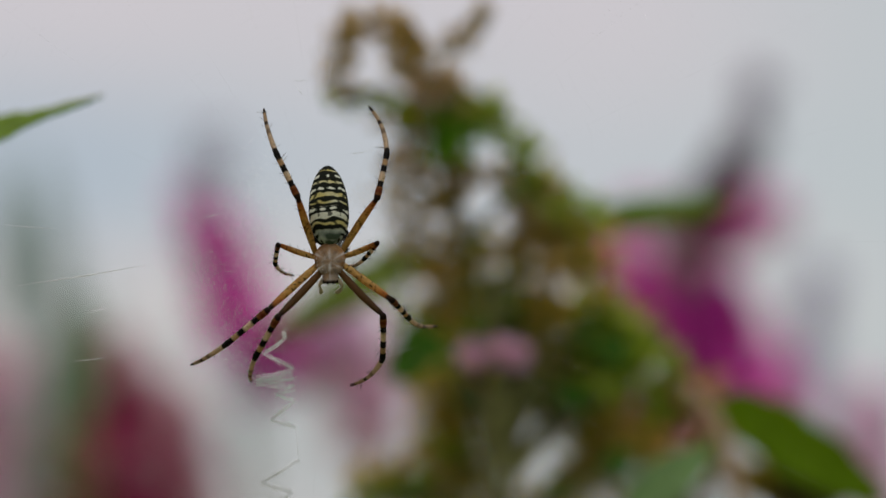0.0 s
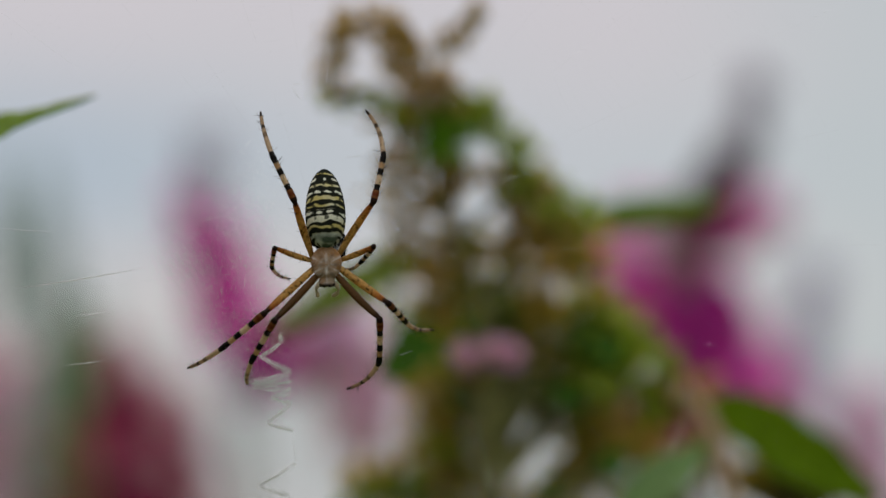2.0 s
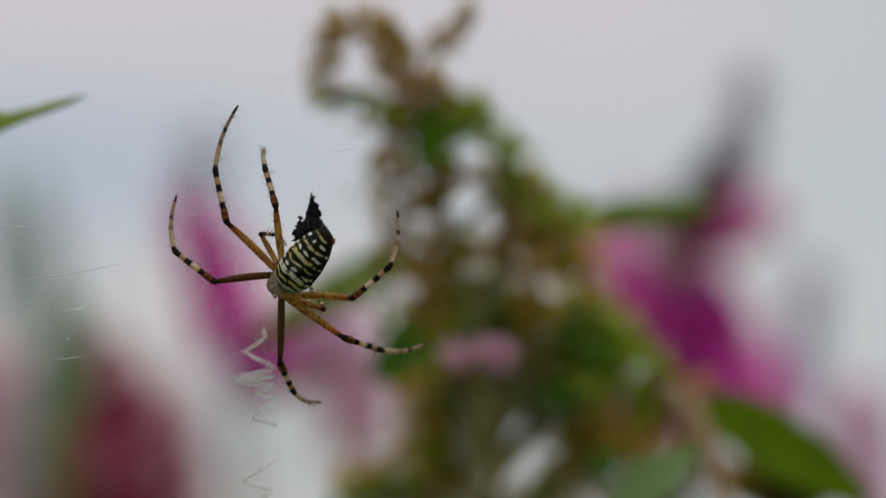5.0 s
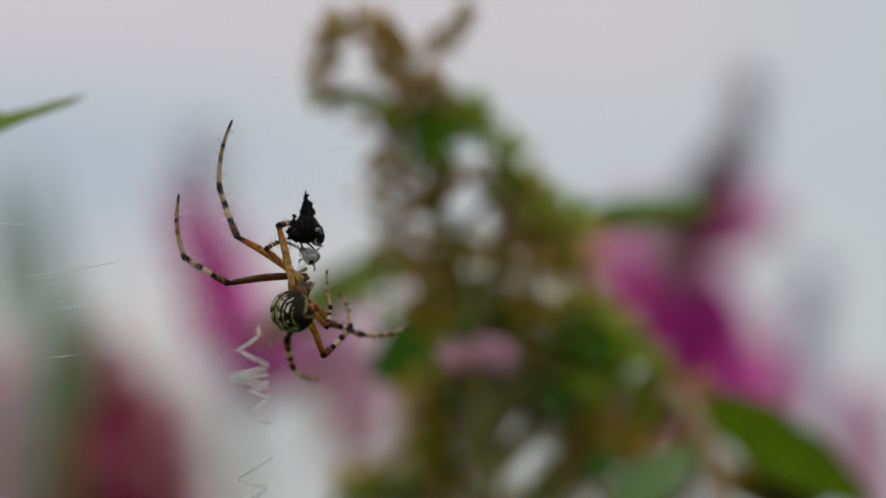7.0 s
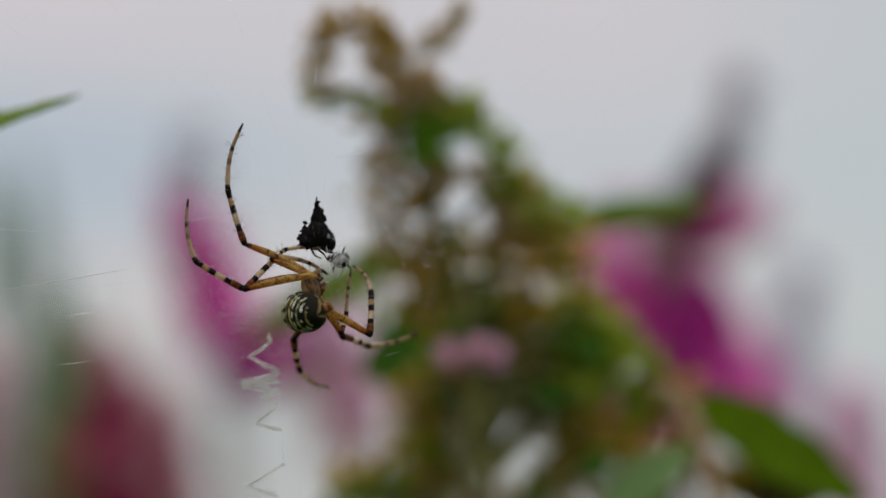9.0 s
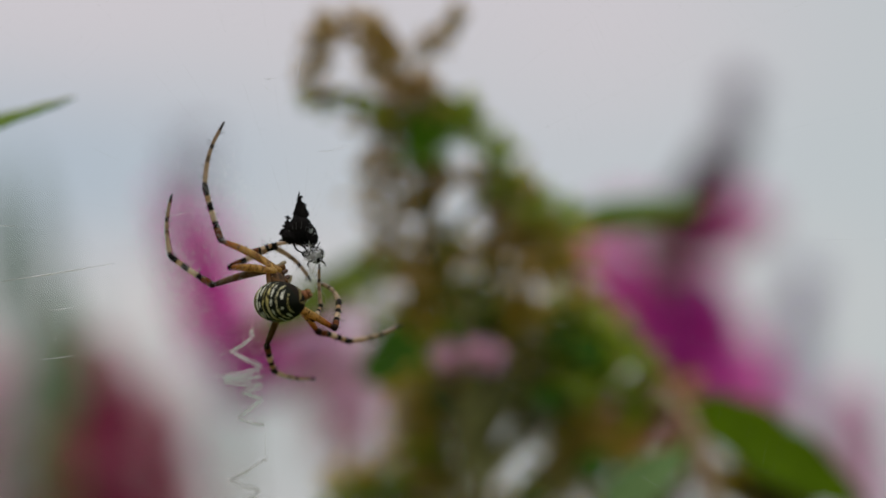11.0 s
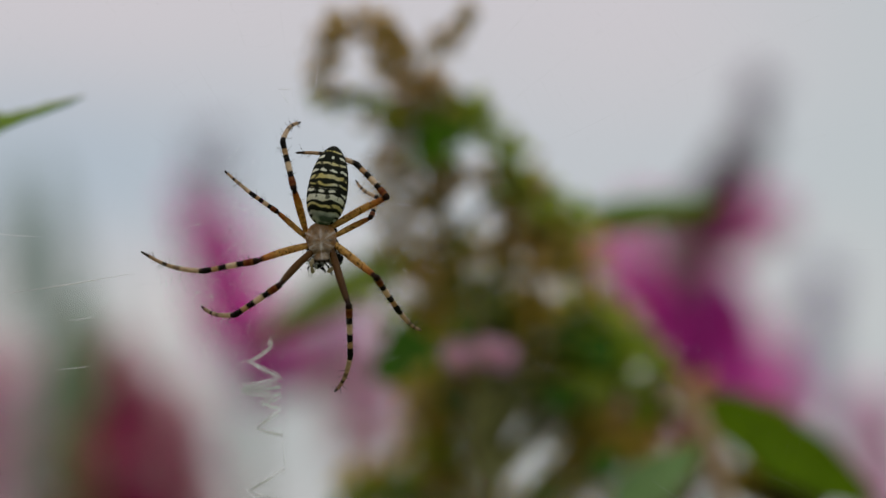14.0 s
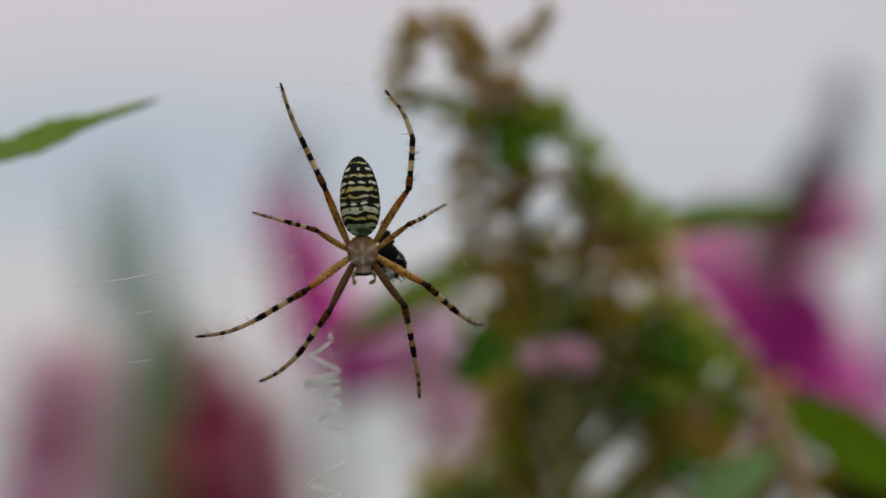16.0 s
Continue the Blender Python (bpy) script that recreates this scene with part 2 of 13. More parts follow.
def tube(line, radii, sides=8, verts=None, faces=None):
    """Adds a tube along the line to the lists of vertices and faces."""
    verts, faces = ([] if verts is None else verts), ([] if faces is None else faces)
    start, side = len(verts), None
    for i, p in enumerate(line):
        way = (line[min(i + 1, len(line) - 1)] - line[max(i - 1, 0)]).normalized()
        side = way.orthogonal().normalized() if side is None else (side - way * side.dot(way)).normalized()
        up = way.cross(side)
        r = radii[i] if isinstance(radii, (list, tuple)) else radii
        for k in range(sides):
            a = 2 * math.pi * k / sides
            verts.append(p + side * (r * math.cos(a)) + up * (r * math.sin(a)))
    for i in range(len(line) - 1):
        for k in range(sides):
            a, b = start + i * sides + k, start + i * sides + (k + 1) % sides
            faces.append((a, b, b + sides, a + sides))
    faces.append(tuple(start + k for k in reversed(range(sides))))
    faces.append(tuple(start + (len(line) - 1) * sides + k for k in range(sides)))
    return verts, faces


def taper(line, a, b):
    return [a + (b - a) * i / (len(line) - 1) for i in range(len(line))]


def set_tint(ob, colour_of):
    """Pigment by the vertex's own place on the part."""
    layer = ob.data.color_attributes.new("tint", "FLOAT_COLOR", "POINT")
    values = np.ones((len(ob.data.vertices), 4), np.float32)
    for i, v in enumerate(ob.data.vertices):
        values[i, :3] = colour_of(v.co)
    layer.data.foreach_set("color", values.ravel())


# ---- ground: one sheet to the horizon
def ground():
    bm = bmesh.new()
    bmesh.ops.create_grid(bm, x_segments=80, y_segments=80, size=1)
    for v in bm.verts:
        r = v.co.xy.length
        v.co.xy *= 4 + 1500 * r ** 4
        v.co.z = 0.03 * noise.noise(v.co * 0.6) if r < 0.5 else 0
    ob = part("ground", bm, GRASS)
    tagged(ob, "rough green grass of an open meadow", "ground", kind="structure")


ground()


# ---- plants
def leaf(parent, base, tip, width, face, mat, sag=0.1, teeth=0.0, fold=0.25, label="", stalk=0.0, point=0.8):
    """A lance-shaped blade from base to tip: folded along its midrib, toothed edge, a raised midrib below."""
    base, tip = Vector(base), Vector(tip)
    way = tip - base
    size = way.length
    way.normalize()
    face = (Vector(face) - way * Vector(face).dot(way)).normalized()
    across = way.cross(face)
    n, k = 26, 4
    verts, faces = [], []
    for layer in (0, 1):
        for i in range(n + 1):
            u = i / n
            half = width / 2 * (math.sin(math.pi * u ** 0.8) ** point if 0 < u < 1 else 0.0) + size * 0.0006
            if teeth and i % 2 and 1 < i < n - 1:
                half *= 1 + teeth
            mid = base + way * (size * u) - face * (sag * size * u * u)
            for j in range(-k, k + 1):
                s = j / k
                wave = 0.06 * half * math.sin(u * 21 + (3 if j > 0 else 0)) * abs(s)
                rise = fold * half * abs(s) + wave + 0.08 * half * math.cos(u * 44 - abs(s) * 3) * abs(s) * (1 - abs(s))
                verts.append(mid + across * (half * s) + face * (rise - layer * width * 0.018))
    row, far = 2 * k + 1, (n + 1) * (2 * k + 1)
    for i in range(n):
        for j in range(2 * k):
            a = i * row + j
            faces.append((a, a + 1, a + row + 1, a + row))
            faces.append((far + a, far + a + row, far + a + row + 1, far + a + 1))
        for j in (0, 2 * k):
            a = i * row + j
            q = (a, a + row, far + a + row, far + a)
            faces.append(q if j == 0 else q[::-1])
    rib = [base + way * (size * u) - face * (sag * size * u * u + width * 0.03) for u in [0.02 * q for q in range(49)]]
    if stalk:
        rib = [base - way * stalk - face * width * 0.02] + rib
    tube(rib, taper(rib, width * 0.045, width * 0.008), 6, verts, faces)
    return pydata("leaf", verts, faces, mat, parent, label)


def stem(parent, points, thick, thin, mat=None, name="stem"):
    line = smooth_line(points, 8)
    verts, faces = tube(line, taper(line, thick, thin), 8)
    return pydata(name, verts, faces, mat or STEM, parent)


def add_floret(verts, faces, at, way, size, rng):
    """A tube with four rounded lobes."""
    side = way.orthogonal().normalized()
    turn = rng.random() * 6.28
    up = way.cross(side)
    s = len(verts)
    for ring, (r, h) in enumerate(((0.10, -0.9), (0.16, 0.0))):
        for k in range(4):
            a = turn + k * math.pi / 2
            verts.append(at + (side * math.cos(a) + up * math.sin(a)) * (size * r) + way * (size * h))
    for k in range(4):
        faces.append((s + k, s + (k + 1) % 4, s + 4 + (k + 1) % 4, s + 4 + k))
    for k in range(4):
        q = len(verts)
        for a, r, h in ((-0.35, 0.2, 0.02), (-0.62, 0.5, 0.12), (-0.3, 0.78, 0.05), (0.3, 0.78, 0.05), (0.62, 0.5, 0.12), (0.35, 0.2, 0.02)):
            b = turn + k * math.pi / 2 + math.pi / 4 + a
            verts.append(at + (side * math.cos(b) + up * math.sin(b)) * (size * r) + way * (size * (h + rng.uniform(-0.05, 0.05))))
        faces.append(tuple(range(q, q + 6)))


def add_bud(verts, faces, at, way, size, fat=0.3):
    side = way.orthogonal().normalized()
    up = way.cross(side)
    s = len(verts)
    for r, h in ((0.4, 0.0), (1.0, 0.35), (0.7, 0.75)):
        for k in range(5):
            a = k * 1.2566
            verts.append(at + (side * math.cos(a) + up * math.sin(a)) * (size * fat * r) + way * (size * h))
    verts.append(at + way * size)
    for i in range(2):
        for k in range(5):
            a, b = s + i * 5 + k, s + i * 5 + (k + 1) % 5
            faces.append((a, b, b + 5, a + 5))
    for k in range(5):
        faces.append((s + 10 + k, s + 10 + (k + 1) % 5, s + 15))


def flower_spike(parent, axis, bands, seed):
    """A tapering panicle. bands: (from, to, radius at both, material, how many, floret size or bud), along the axis from its foot."""
    rng = random.Random(seed)
    line = smooth_line(axis, 10)
    foot = Vector((0, 0, -0.01))
    lift = foot.lerp(line[0], 0.6) + Vector((0, 0.03, 0.08))
    stem(parent, [foot, lift, line[0].lerp(lift, 0.25), line[0]], 0.002, 0.0008)
    verts, faces = tube(line, taper(line, 0.0016, 0.0005), 6)
    body = pydata("flower_spike", verts, faces, STEM, parent)
    for a, b, ra, rb, mat, count, size, bud in bands:
        verts, faces = [], []
        for _ in range(count):
            u = a + (b - a) * rng.random()
            i = min(int(u * (len(line) - 1)), len(line) - 2)
            f = u * (len(line) - 1) - i
            p = line[i].lerp(line[i + 1], f)
            way = (line[i + 1] - line[i]).normalized()
            side = way.orthogonal().normalized()
            q = rng.random() * 6.283
            r = (ra + (rb - ra) * (u - a) / (b - a)) * rng.uniform(0.55, 1.08) * (0.88 + 0.10 * math.sin(u * 34 + seed))
            out = (side * math.cos(q) + way.cross(side) * math.sin(q) + way * rng.uniform(0.0, 0.7)).normalized()
            if bud:
                add_bud(verts, faces, p + out * r * 0.5, out, max(size, r * 0.7), 0.22)
            else:
                add_floret(verts, faces, p + out * r, (out + way * 0.2).normalized(), size, rng)
        pydata("bud_tip" if bud else "bloom", verts, faces, mat, body, kind="stuff", smooth=False)
    return body


def seed_branch(parent, foot, points, radius, mat, count, seed, size=0.0021):
    """A curling side branch of the faded panicle with dry capsules all along it."""
    rng = random.Random(seed)
    foot = Vector(foot)
    bend = foot.lerp(points[0], 0.55) + Vector((0, 0.002, 0.12 * (points[0] - foot).length))
    line = smooth_line([foot, bend, *points], 6)
    verts, faces = tube(line, taper(line, 0.0006, 0.0003), 5)
    twig = pydata("side_branch", verts, faces, STEM, parent)
    line = smooth_line(points, 8)
    verts, faces = [], []
    for _ in range(count):
        p = line[rng.randrange(len(line))]
        d = Vector([rng.gauss(0, 0.6) for _ in range(3)])
        d *= min(1.0, 1.15 / max(d.length, 1e-6))
        at = p + d * radius
        tube([p + d * radius * 0.2, at], [0.00018, 0.00018], 3, verts, faces)
        add_bud(verts, faces, at, (d + Vector([rng.uniform(-0.6, 0.6) for _ in range(3)])).normalized(), size * rng.uniform(0.7, 1.3), 0.33)
    pydata("seed_tuft", verts, faces, mat, twig, kind="stuff", smooth=False)


# the faded bush behind the web
faded = thing("butterfly_bush", "butterfly bush with a faded brown-green panicle and green leaves", "shrub", "butterfly bushes", Matrix.Translation((0.02, 0.72, 0)))
AXIS = [spot(10.0, -91.7, 620), spot(9.2, -61.4, 620), spot(8.3, -38.0, 620), spot(7.4, -13.8, 620), spot(1.4, 9.6, 620), spot(-1.2, 25.2, 620)]


def local(ob, p):
    return Vector(p) - ob.matrix_basis.translation


# side branches of its panicle, tier by tier: material, millimetres back, radius, capsules, and the line's places right and up
CROWN = [
    (SEED_BROWN, 600, 1.4, 63, ((-15.3, 23.1), (-15.7, 28.2), (-13.1, 32.8), (-7.9, 34.3), (-4.7, 32.1))),
    (SEED_BROWN, 600, 1.9, 48, ((-7.9, 31.9), (-5.2, 30.4), (-6.0, 28.7))),
    (SEED_BROWN, 605, 1.2, 27, ((5.7, 35.7), (5.2, 32.4), (1.8, 30.2), (-2.0, 29.5))),
    (SEED_BROWN, 605, 1.2, 17, ((-5.0, 29.0), (-2.7, 26.7), (-1.6, 23.7))),
    (SEED_GREEN, 605, 1.2, 17, ((-15.5, 22.2), (-11.3, 21.4), (-6.3, 19.9))),
    (SEED_BROWN, 612, 2.9, 63, ((-5.0, 21.9), (-1.6, 23.6), (1.4, 23.2))),
    (SEED_FRESH, 612, 2.8, 63, ((-2.1, 16.3), (0.5, 18.5), (1.8, 15.0))),
    (SEED_GREEN, 615, 1.8, 35, ((1.4, 22.0), (5.2, 21.7), (7.2, 20.3)))]
SHOULDER = [
    (SEED_BROWN, 622, 3.5, 22, ((-7.3, 13.1), (-7.1, 6.2), (-4.7, 0.1))),
    (SEED_BROWN, 615, 3.1, 49, ((-5.9, 18.6), (-5.5, 13.0), (-3.4, 7.8))),
    (SEED_BROWN, 620, 2.9, 32, ((-4.2, 6.1), (-4.2, 1.0), (-2.1, -3.4))),
    (SEED_GREEN, 615, 1.7, 44, ((7.2, 20.3), (11.0, 16.8), (13.8, 12.1))),
    (SEED_BROWN, 620, 2.4, 73, ((0.5, 13.1), (5.7, 11.2), (11.8, 10.7), (15.7, 10.5))),
    (SEED_BROWN, 620, 4.1, 99, ((15.2, 9.6), (17.4, 4.8), (17.8, 0.1))),
    (SEED_GREEN, 618, 2.7, 55, ((13.5, 9.6), (18.6, 6.0), (21.7, 4.8))),
    (SEED_BROWN, 622, 1.9, 32, ((11.4, 8.3), (12.3, 3.6), (10.5, -0.3))),
    (SEED_BROWN, 622, 2.2, 48, ((1.4, 11.4), (0.5, 7.0), (1.4, 2.7)))]
MIDDLE = [
    (SEED_GREEN, 628, 3.5, 18, ((-6.9, -1.7), (-6.1, -6.1), (-7.4, -10.4))),
    (SEED, 628, 3.0, 35, ((-0.4, 1.8), (1.0, -4.3), (4.0, -8.7))),
    (SEED, 625, 3.4, 78, ((1.4, -1.7), (6.6, -1.2), (12.7, -1.2))),
    (SEED, 628, 2.9, 64, ((15.4, -2.5), (16.8, -6.9), (15.4, -10.4))),
    (SEED, 630, 2.5, 38, ((-1.2, -4.3), (-1.2, -8.7), (1.4, -11.4))),
    (SEED_GREEN, 630, 2.5, 38, ((8.4, -5.2), (8.4, -9.6), (12.0, -10.5))),
    (SEED, 632, 3.2, 58, ((22.6, 1.0), (23.5, -3.4), (25.7, -8.7))),
    (SEED_GREEN, 635, 4.2, 78, ((19.2, -12.3), (24.5, -11.4), (27.6, -14.1))),
    (SEED_GREEN, 636, 4.2, 68, ((23.6, -18.1), (27.2, -19.5), (30.7, -19.5))),
    (SEED, 636, 3.2, 48, ((13.0, -14.1), (16.5, -17.7), (19.2, -15.0)))]
LOWER = [
    (SEED, 640, 4.3, 94, ((0.5, -20.5), (5.9, -21.8), (10.4, -22.3))),
    (SEED, 642, 3.8, 65, ((-1.7, -23.2), (-1.3, -28.6), (1.0, -33.1))),
    (SEED_GREEN, 645, 5.0, 103, ((12.3, -22.4), (17.7, -21.5), (24.0, -22.4))),
    (SEED, 648, 4.6, 84, ((22.3, -27.1), (23.6, -32.5), (23.2, -38.8))),
    (SEED, 648, 4.6, 84, ((25.0, -25.3), (29.5, -29.8), (33.1, -32.5))),
    (SEED_GREEN, 650, 3.8, 56, ((2.8, -27.1), (4.2, -32.6), (4.2, -39.0))),
    (SEED, 652, 3.3, 41, ((8.7, -24.0), (13.3, -23.6), (18.3, -24.5)))]
FOOT = [
    (SEED_GREEN, 652, 2.7, 40, ((31.5, -23.6), (34.7, -24.0), (36.5, -25.4))),
    (SEED, 655, 2.7, 50, ((41.7, -32.8), (46.3, -34.2), (50.9, -37.4))),
    (SEED, 640, 2.5, 44, ((20.2, -18.7), (22.9, -16.9), (25.6, -15.1))),
    (SEED, 645, 2.5, 40, ((1.4, -22.4), (2.8, -26.0), (4.1, -28.7))),
    (SEED, 652, 2.6, 40, ((19.7, -39.1), (23.3, -38.2), (27.0, -39.1))),
    (SEED, 650, 3.2, 57, ((-1.3, -31.7), (-2.6, -37.1), (-2.2, -41.7))),
    (SEED, 652, 3.0, 38, ((-14.0, -40.0), (-11.3, -37.2), (-7.7, -38.2))),
    (SEED_GREEN, 655, 4.4, 58, ((16.1, -40.0), (23.4, -37.4), (28.0, -35.6))),
    (SEED, 655, 3.3, 42, ((-12.3, -37.4), (-8.6, -39.3), (-4.0, -41.1))),
    (SEED, 655, 3.8, 48, ((-0.4, -38.3), (1.5, -41.1), (4.2, -43.8))),
    (SEED, 655, 3.8, 48, ((9.7, -42.0), (13.4, -41.1), (17.9, -42.9))),
    (SEED_GREEN, 655, 3.3, 38, ((35.3, -23.7), (38.1, -26.4), (40.8, -29.2))),
    (SEED_FRESH, 652, 3.1, 28, ((18.8, -23.6), (21.5, -24.0), (23.3, -22.7))),
    (SEED_GREEN, 650, 3.0, 54, ((27.5, -8.0), (33.5, -14.5), (38.5, -20.0))),
    (SEED, 652, 2.6, 44, ((34.0, -17.0), (39.0, -21.5), (44.0, -25.0))),
    (SEED_FRESH, 640, 2.6, 30, ((-14.1, -39.7), (-8.8, -38.5), (-3.9, -39.5))),
    (SEED_GREEN, 640, 2.6, 36, ((-7.5, -37.4), (-2.1, -34.3), (1.4, -31.0))),
    (SEED, 640, 2.4, 26, ((-2.1, -38.8), (3.2, -36.5), (5.3, -32.3)))]


def faded_bush():
    foot = Vector((0, 0, -0.01))
    pts = [local(faded, p) for p in AXIS]
    stem(faded, [foot, Vector((0.0, -0.02, 0.6)), Vector((pts[0].x, pts[0].y, 1.1)), pts[0]], 0.007, 0.0017)
    stem(faded, pts, 0.0010, 0.0005)
    count = 0
    for mat, back, r, capsules, line in CROWN + SHOULDER + MIDDLE + LOWER + FOOT:
        line = [local(faded, spot(x, z, back)) for x, z in line]
        foot = min(smooth_line(pts, 8), key=lambda p: (p - line[0] + Vector((0, 0, 0.3 * (p - line[0]).length))).length)
        count += 1
        seed_branch(faded, foot, line, r / 1000, mat, capsules, count)
    # the curved pinkish side stem
    stem(faded, [local(faded, p) for p in (spot(48.8, -76.8, 640), spot(47.7, -50.0, 640), spot(46.1, -36.6, 640), spot(42.0, -25.1, 645), spot(36.0, -20.5, 655))], 0.0015, 0.0008, STEM_PINK)
    # its leaves, each on a short stalk from the panicle's axis
    def leaf_on(base, tip, *rest):
        base, tip = local(faded, base), local(faded, tip)
        near = min(smooth_line(pts, 8), key=lambda p: (p - base + Vector((0, 0, 0.4 * (p - base).length))).length)
        stem(faded, [near, near.lerp(base, 0.5) + Vector((0, 0.002, 0.003)), base], 0.0007, 0.0005, name="leaf_stalk")
        leaf(faded, base, tip, *rest)

    leaf_on(spot(16.7, -9.4, 650), spot(-9.8, -19.8, 645), 0.0180, (0.15, -0.95, 0.35), LEAF_DARK, 0.04, 0.1, 0.2, "dark green leaf")
    leaf_on(spot(21.0, 4.0, 680), spot(50.0, 8.4, 680), 0.0056, (0.0, -1.0, 0.3), LEAF_ARCH, 0.03, 0.1, 0.15, "arching green leaf")
    leaf_on(spot(-0.4, 0.3, 700), spot(-32.7, -15.7, 700), 0.0095, (0.2, -0.7, 0.65), LEAF_DULL, 0.05, 0.1, 0.2)
    leaf(faded, local(faded, spot(43.7, -24.5, 646)), local(faded, spot(71.9, -41.5, 655)), 0.0138, (0.35, -0.75, 0.5), LEAF_BROAD, -0.02, 0.08, 0.15, "broad fresh green leaf", 0.0, 0.6)
    leaf_on(spot(27.8, -41.1, 620), spot(41.7, -29.8, 620), 0.0080, (-0.3, -0.8, 0.3), LEAF_UNDER, 0.05, 0.08, 0.2, "pale green underside of a leaf")
    leaf_on(spot(48.9, -35.7, 665), spot(65.6, -43.1, 665), 0.0105, (0.2, -0.5, -0.7), LEAF_BROWN, 0.05, 0.08, 0.2, "withered brown leaf")
    rng = random.Random(8)
    for base, tip in ((spot(32.1, -14.8, 665), spot(28.4, -25.9, 665)), (spot(21.2, -11.1, 670), spot(31.4, -18.6, 670)), (spot(29.7, -26.2, 672), spot(21.2, -33.7, 672)),
                      (spot(13.8, -23.5, 675), spot(20.4, -26.3, 675)), (spot(23.0, -5.5, 670), spot(28.2, -13.0, 670)),
                      (spot(37.0, -24.2, 668), spot(32.3, -38.2, 668)), (spot(14.6, 2.0, 668), spot(20.2, -2.7, 668)), (spot(3.3, 25.5, 650), spot(7.8, 19.2, 650)), (spot(0.5, 21.9, 652), spot(-1.3, 12.8, 652)),
                      (spot(25.8, -12.0, 668), spot(31.4, -19.5, 668)), (spot(31.5, -11.2, 672), spot(25.9, -20.6, 672)), (spot(18.4, -11.2, 672), spot(9.0, -13.5, 672)), (spot(27.6, -31.6, 668), spot(34.2, -24.2, 668)), (spot(8.0, 2.0, 668), spot(1.5, -2.7, 668))):
        leaf_on(base, tip, rng.uniform(0.004, 0.007), (rng.uniform(-0.4, 0.4), -0.8, 0.5), LEAF if rng.random() < 0.7 else LEAF_DARK, 0.05, 0.1, 0.2)
    for base, tip in ((spot(12.9, -9.2, 632), spot(19.1, -11.4, 632)),
                      (spot(8.0, -10.5, 632), spot(13.8, -13.0, 632)),
                      (spot(17.7, -21.8, 632), spot(23.3, -24.2, 632)),
                      (spot(25.2, -35.4, 632), spot(29.8, -31.7, 632)),
                      (spot(-1.7, 18.2, 632), spot(3.4, 14.4, 632)),
                      (spot(20.8, -10.5, 632), spot(24.5, -16.0, 632)),
                      (spot(23.5, -13.2, 632), spot(29.7, -17.6, 632)),
                      (spot(14.8, -0.1, 632), spot(18.4, 3.8, 632)),
                      (spot(2.5, -2.6, 632), spot(-1.4, -7.2, 632)),
                      (spot(2.3, -22.0, 632), spot(5.8, -24.6, 632)),
                      (spot(19.5, -37.2, 632), spot(15.1, -39.1, 632)),
                      (spot(22.6, 1.0, 632), spot(20.0, -3.4, 632))):
        leaf_on(base, tip, rng.uniform(0.0045, 0.0075), (rng.uniform(-0.4, 0.4), -0.8, 0.5), LEAF_DARK, 0.05, 0.1, 0.2)
    leaf_on(spot(6.9, 24.6, 650), spot(-2.6, 14.2, 650), 0.0090, (0.0, -0.75, 0.65), LEAF, 0.05, 0.08, 0.2)


faded_bush()

# the flowering bush further back
flowering = thing("butterfly_bush", "butterfly bush with magenta flower spikes and grey-lilac bud tips", "shrub", "butterfly bushes", Matrix.Translation((0.05, 1.15, 0)))


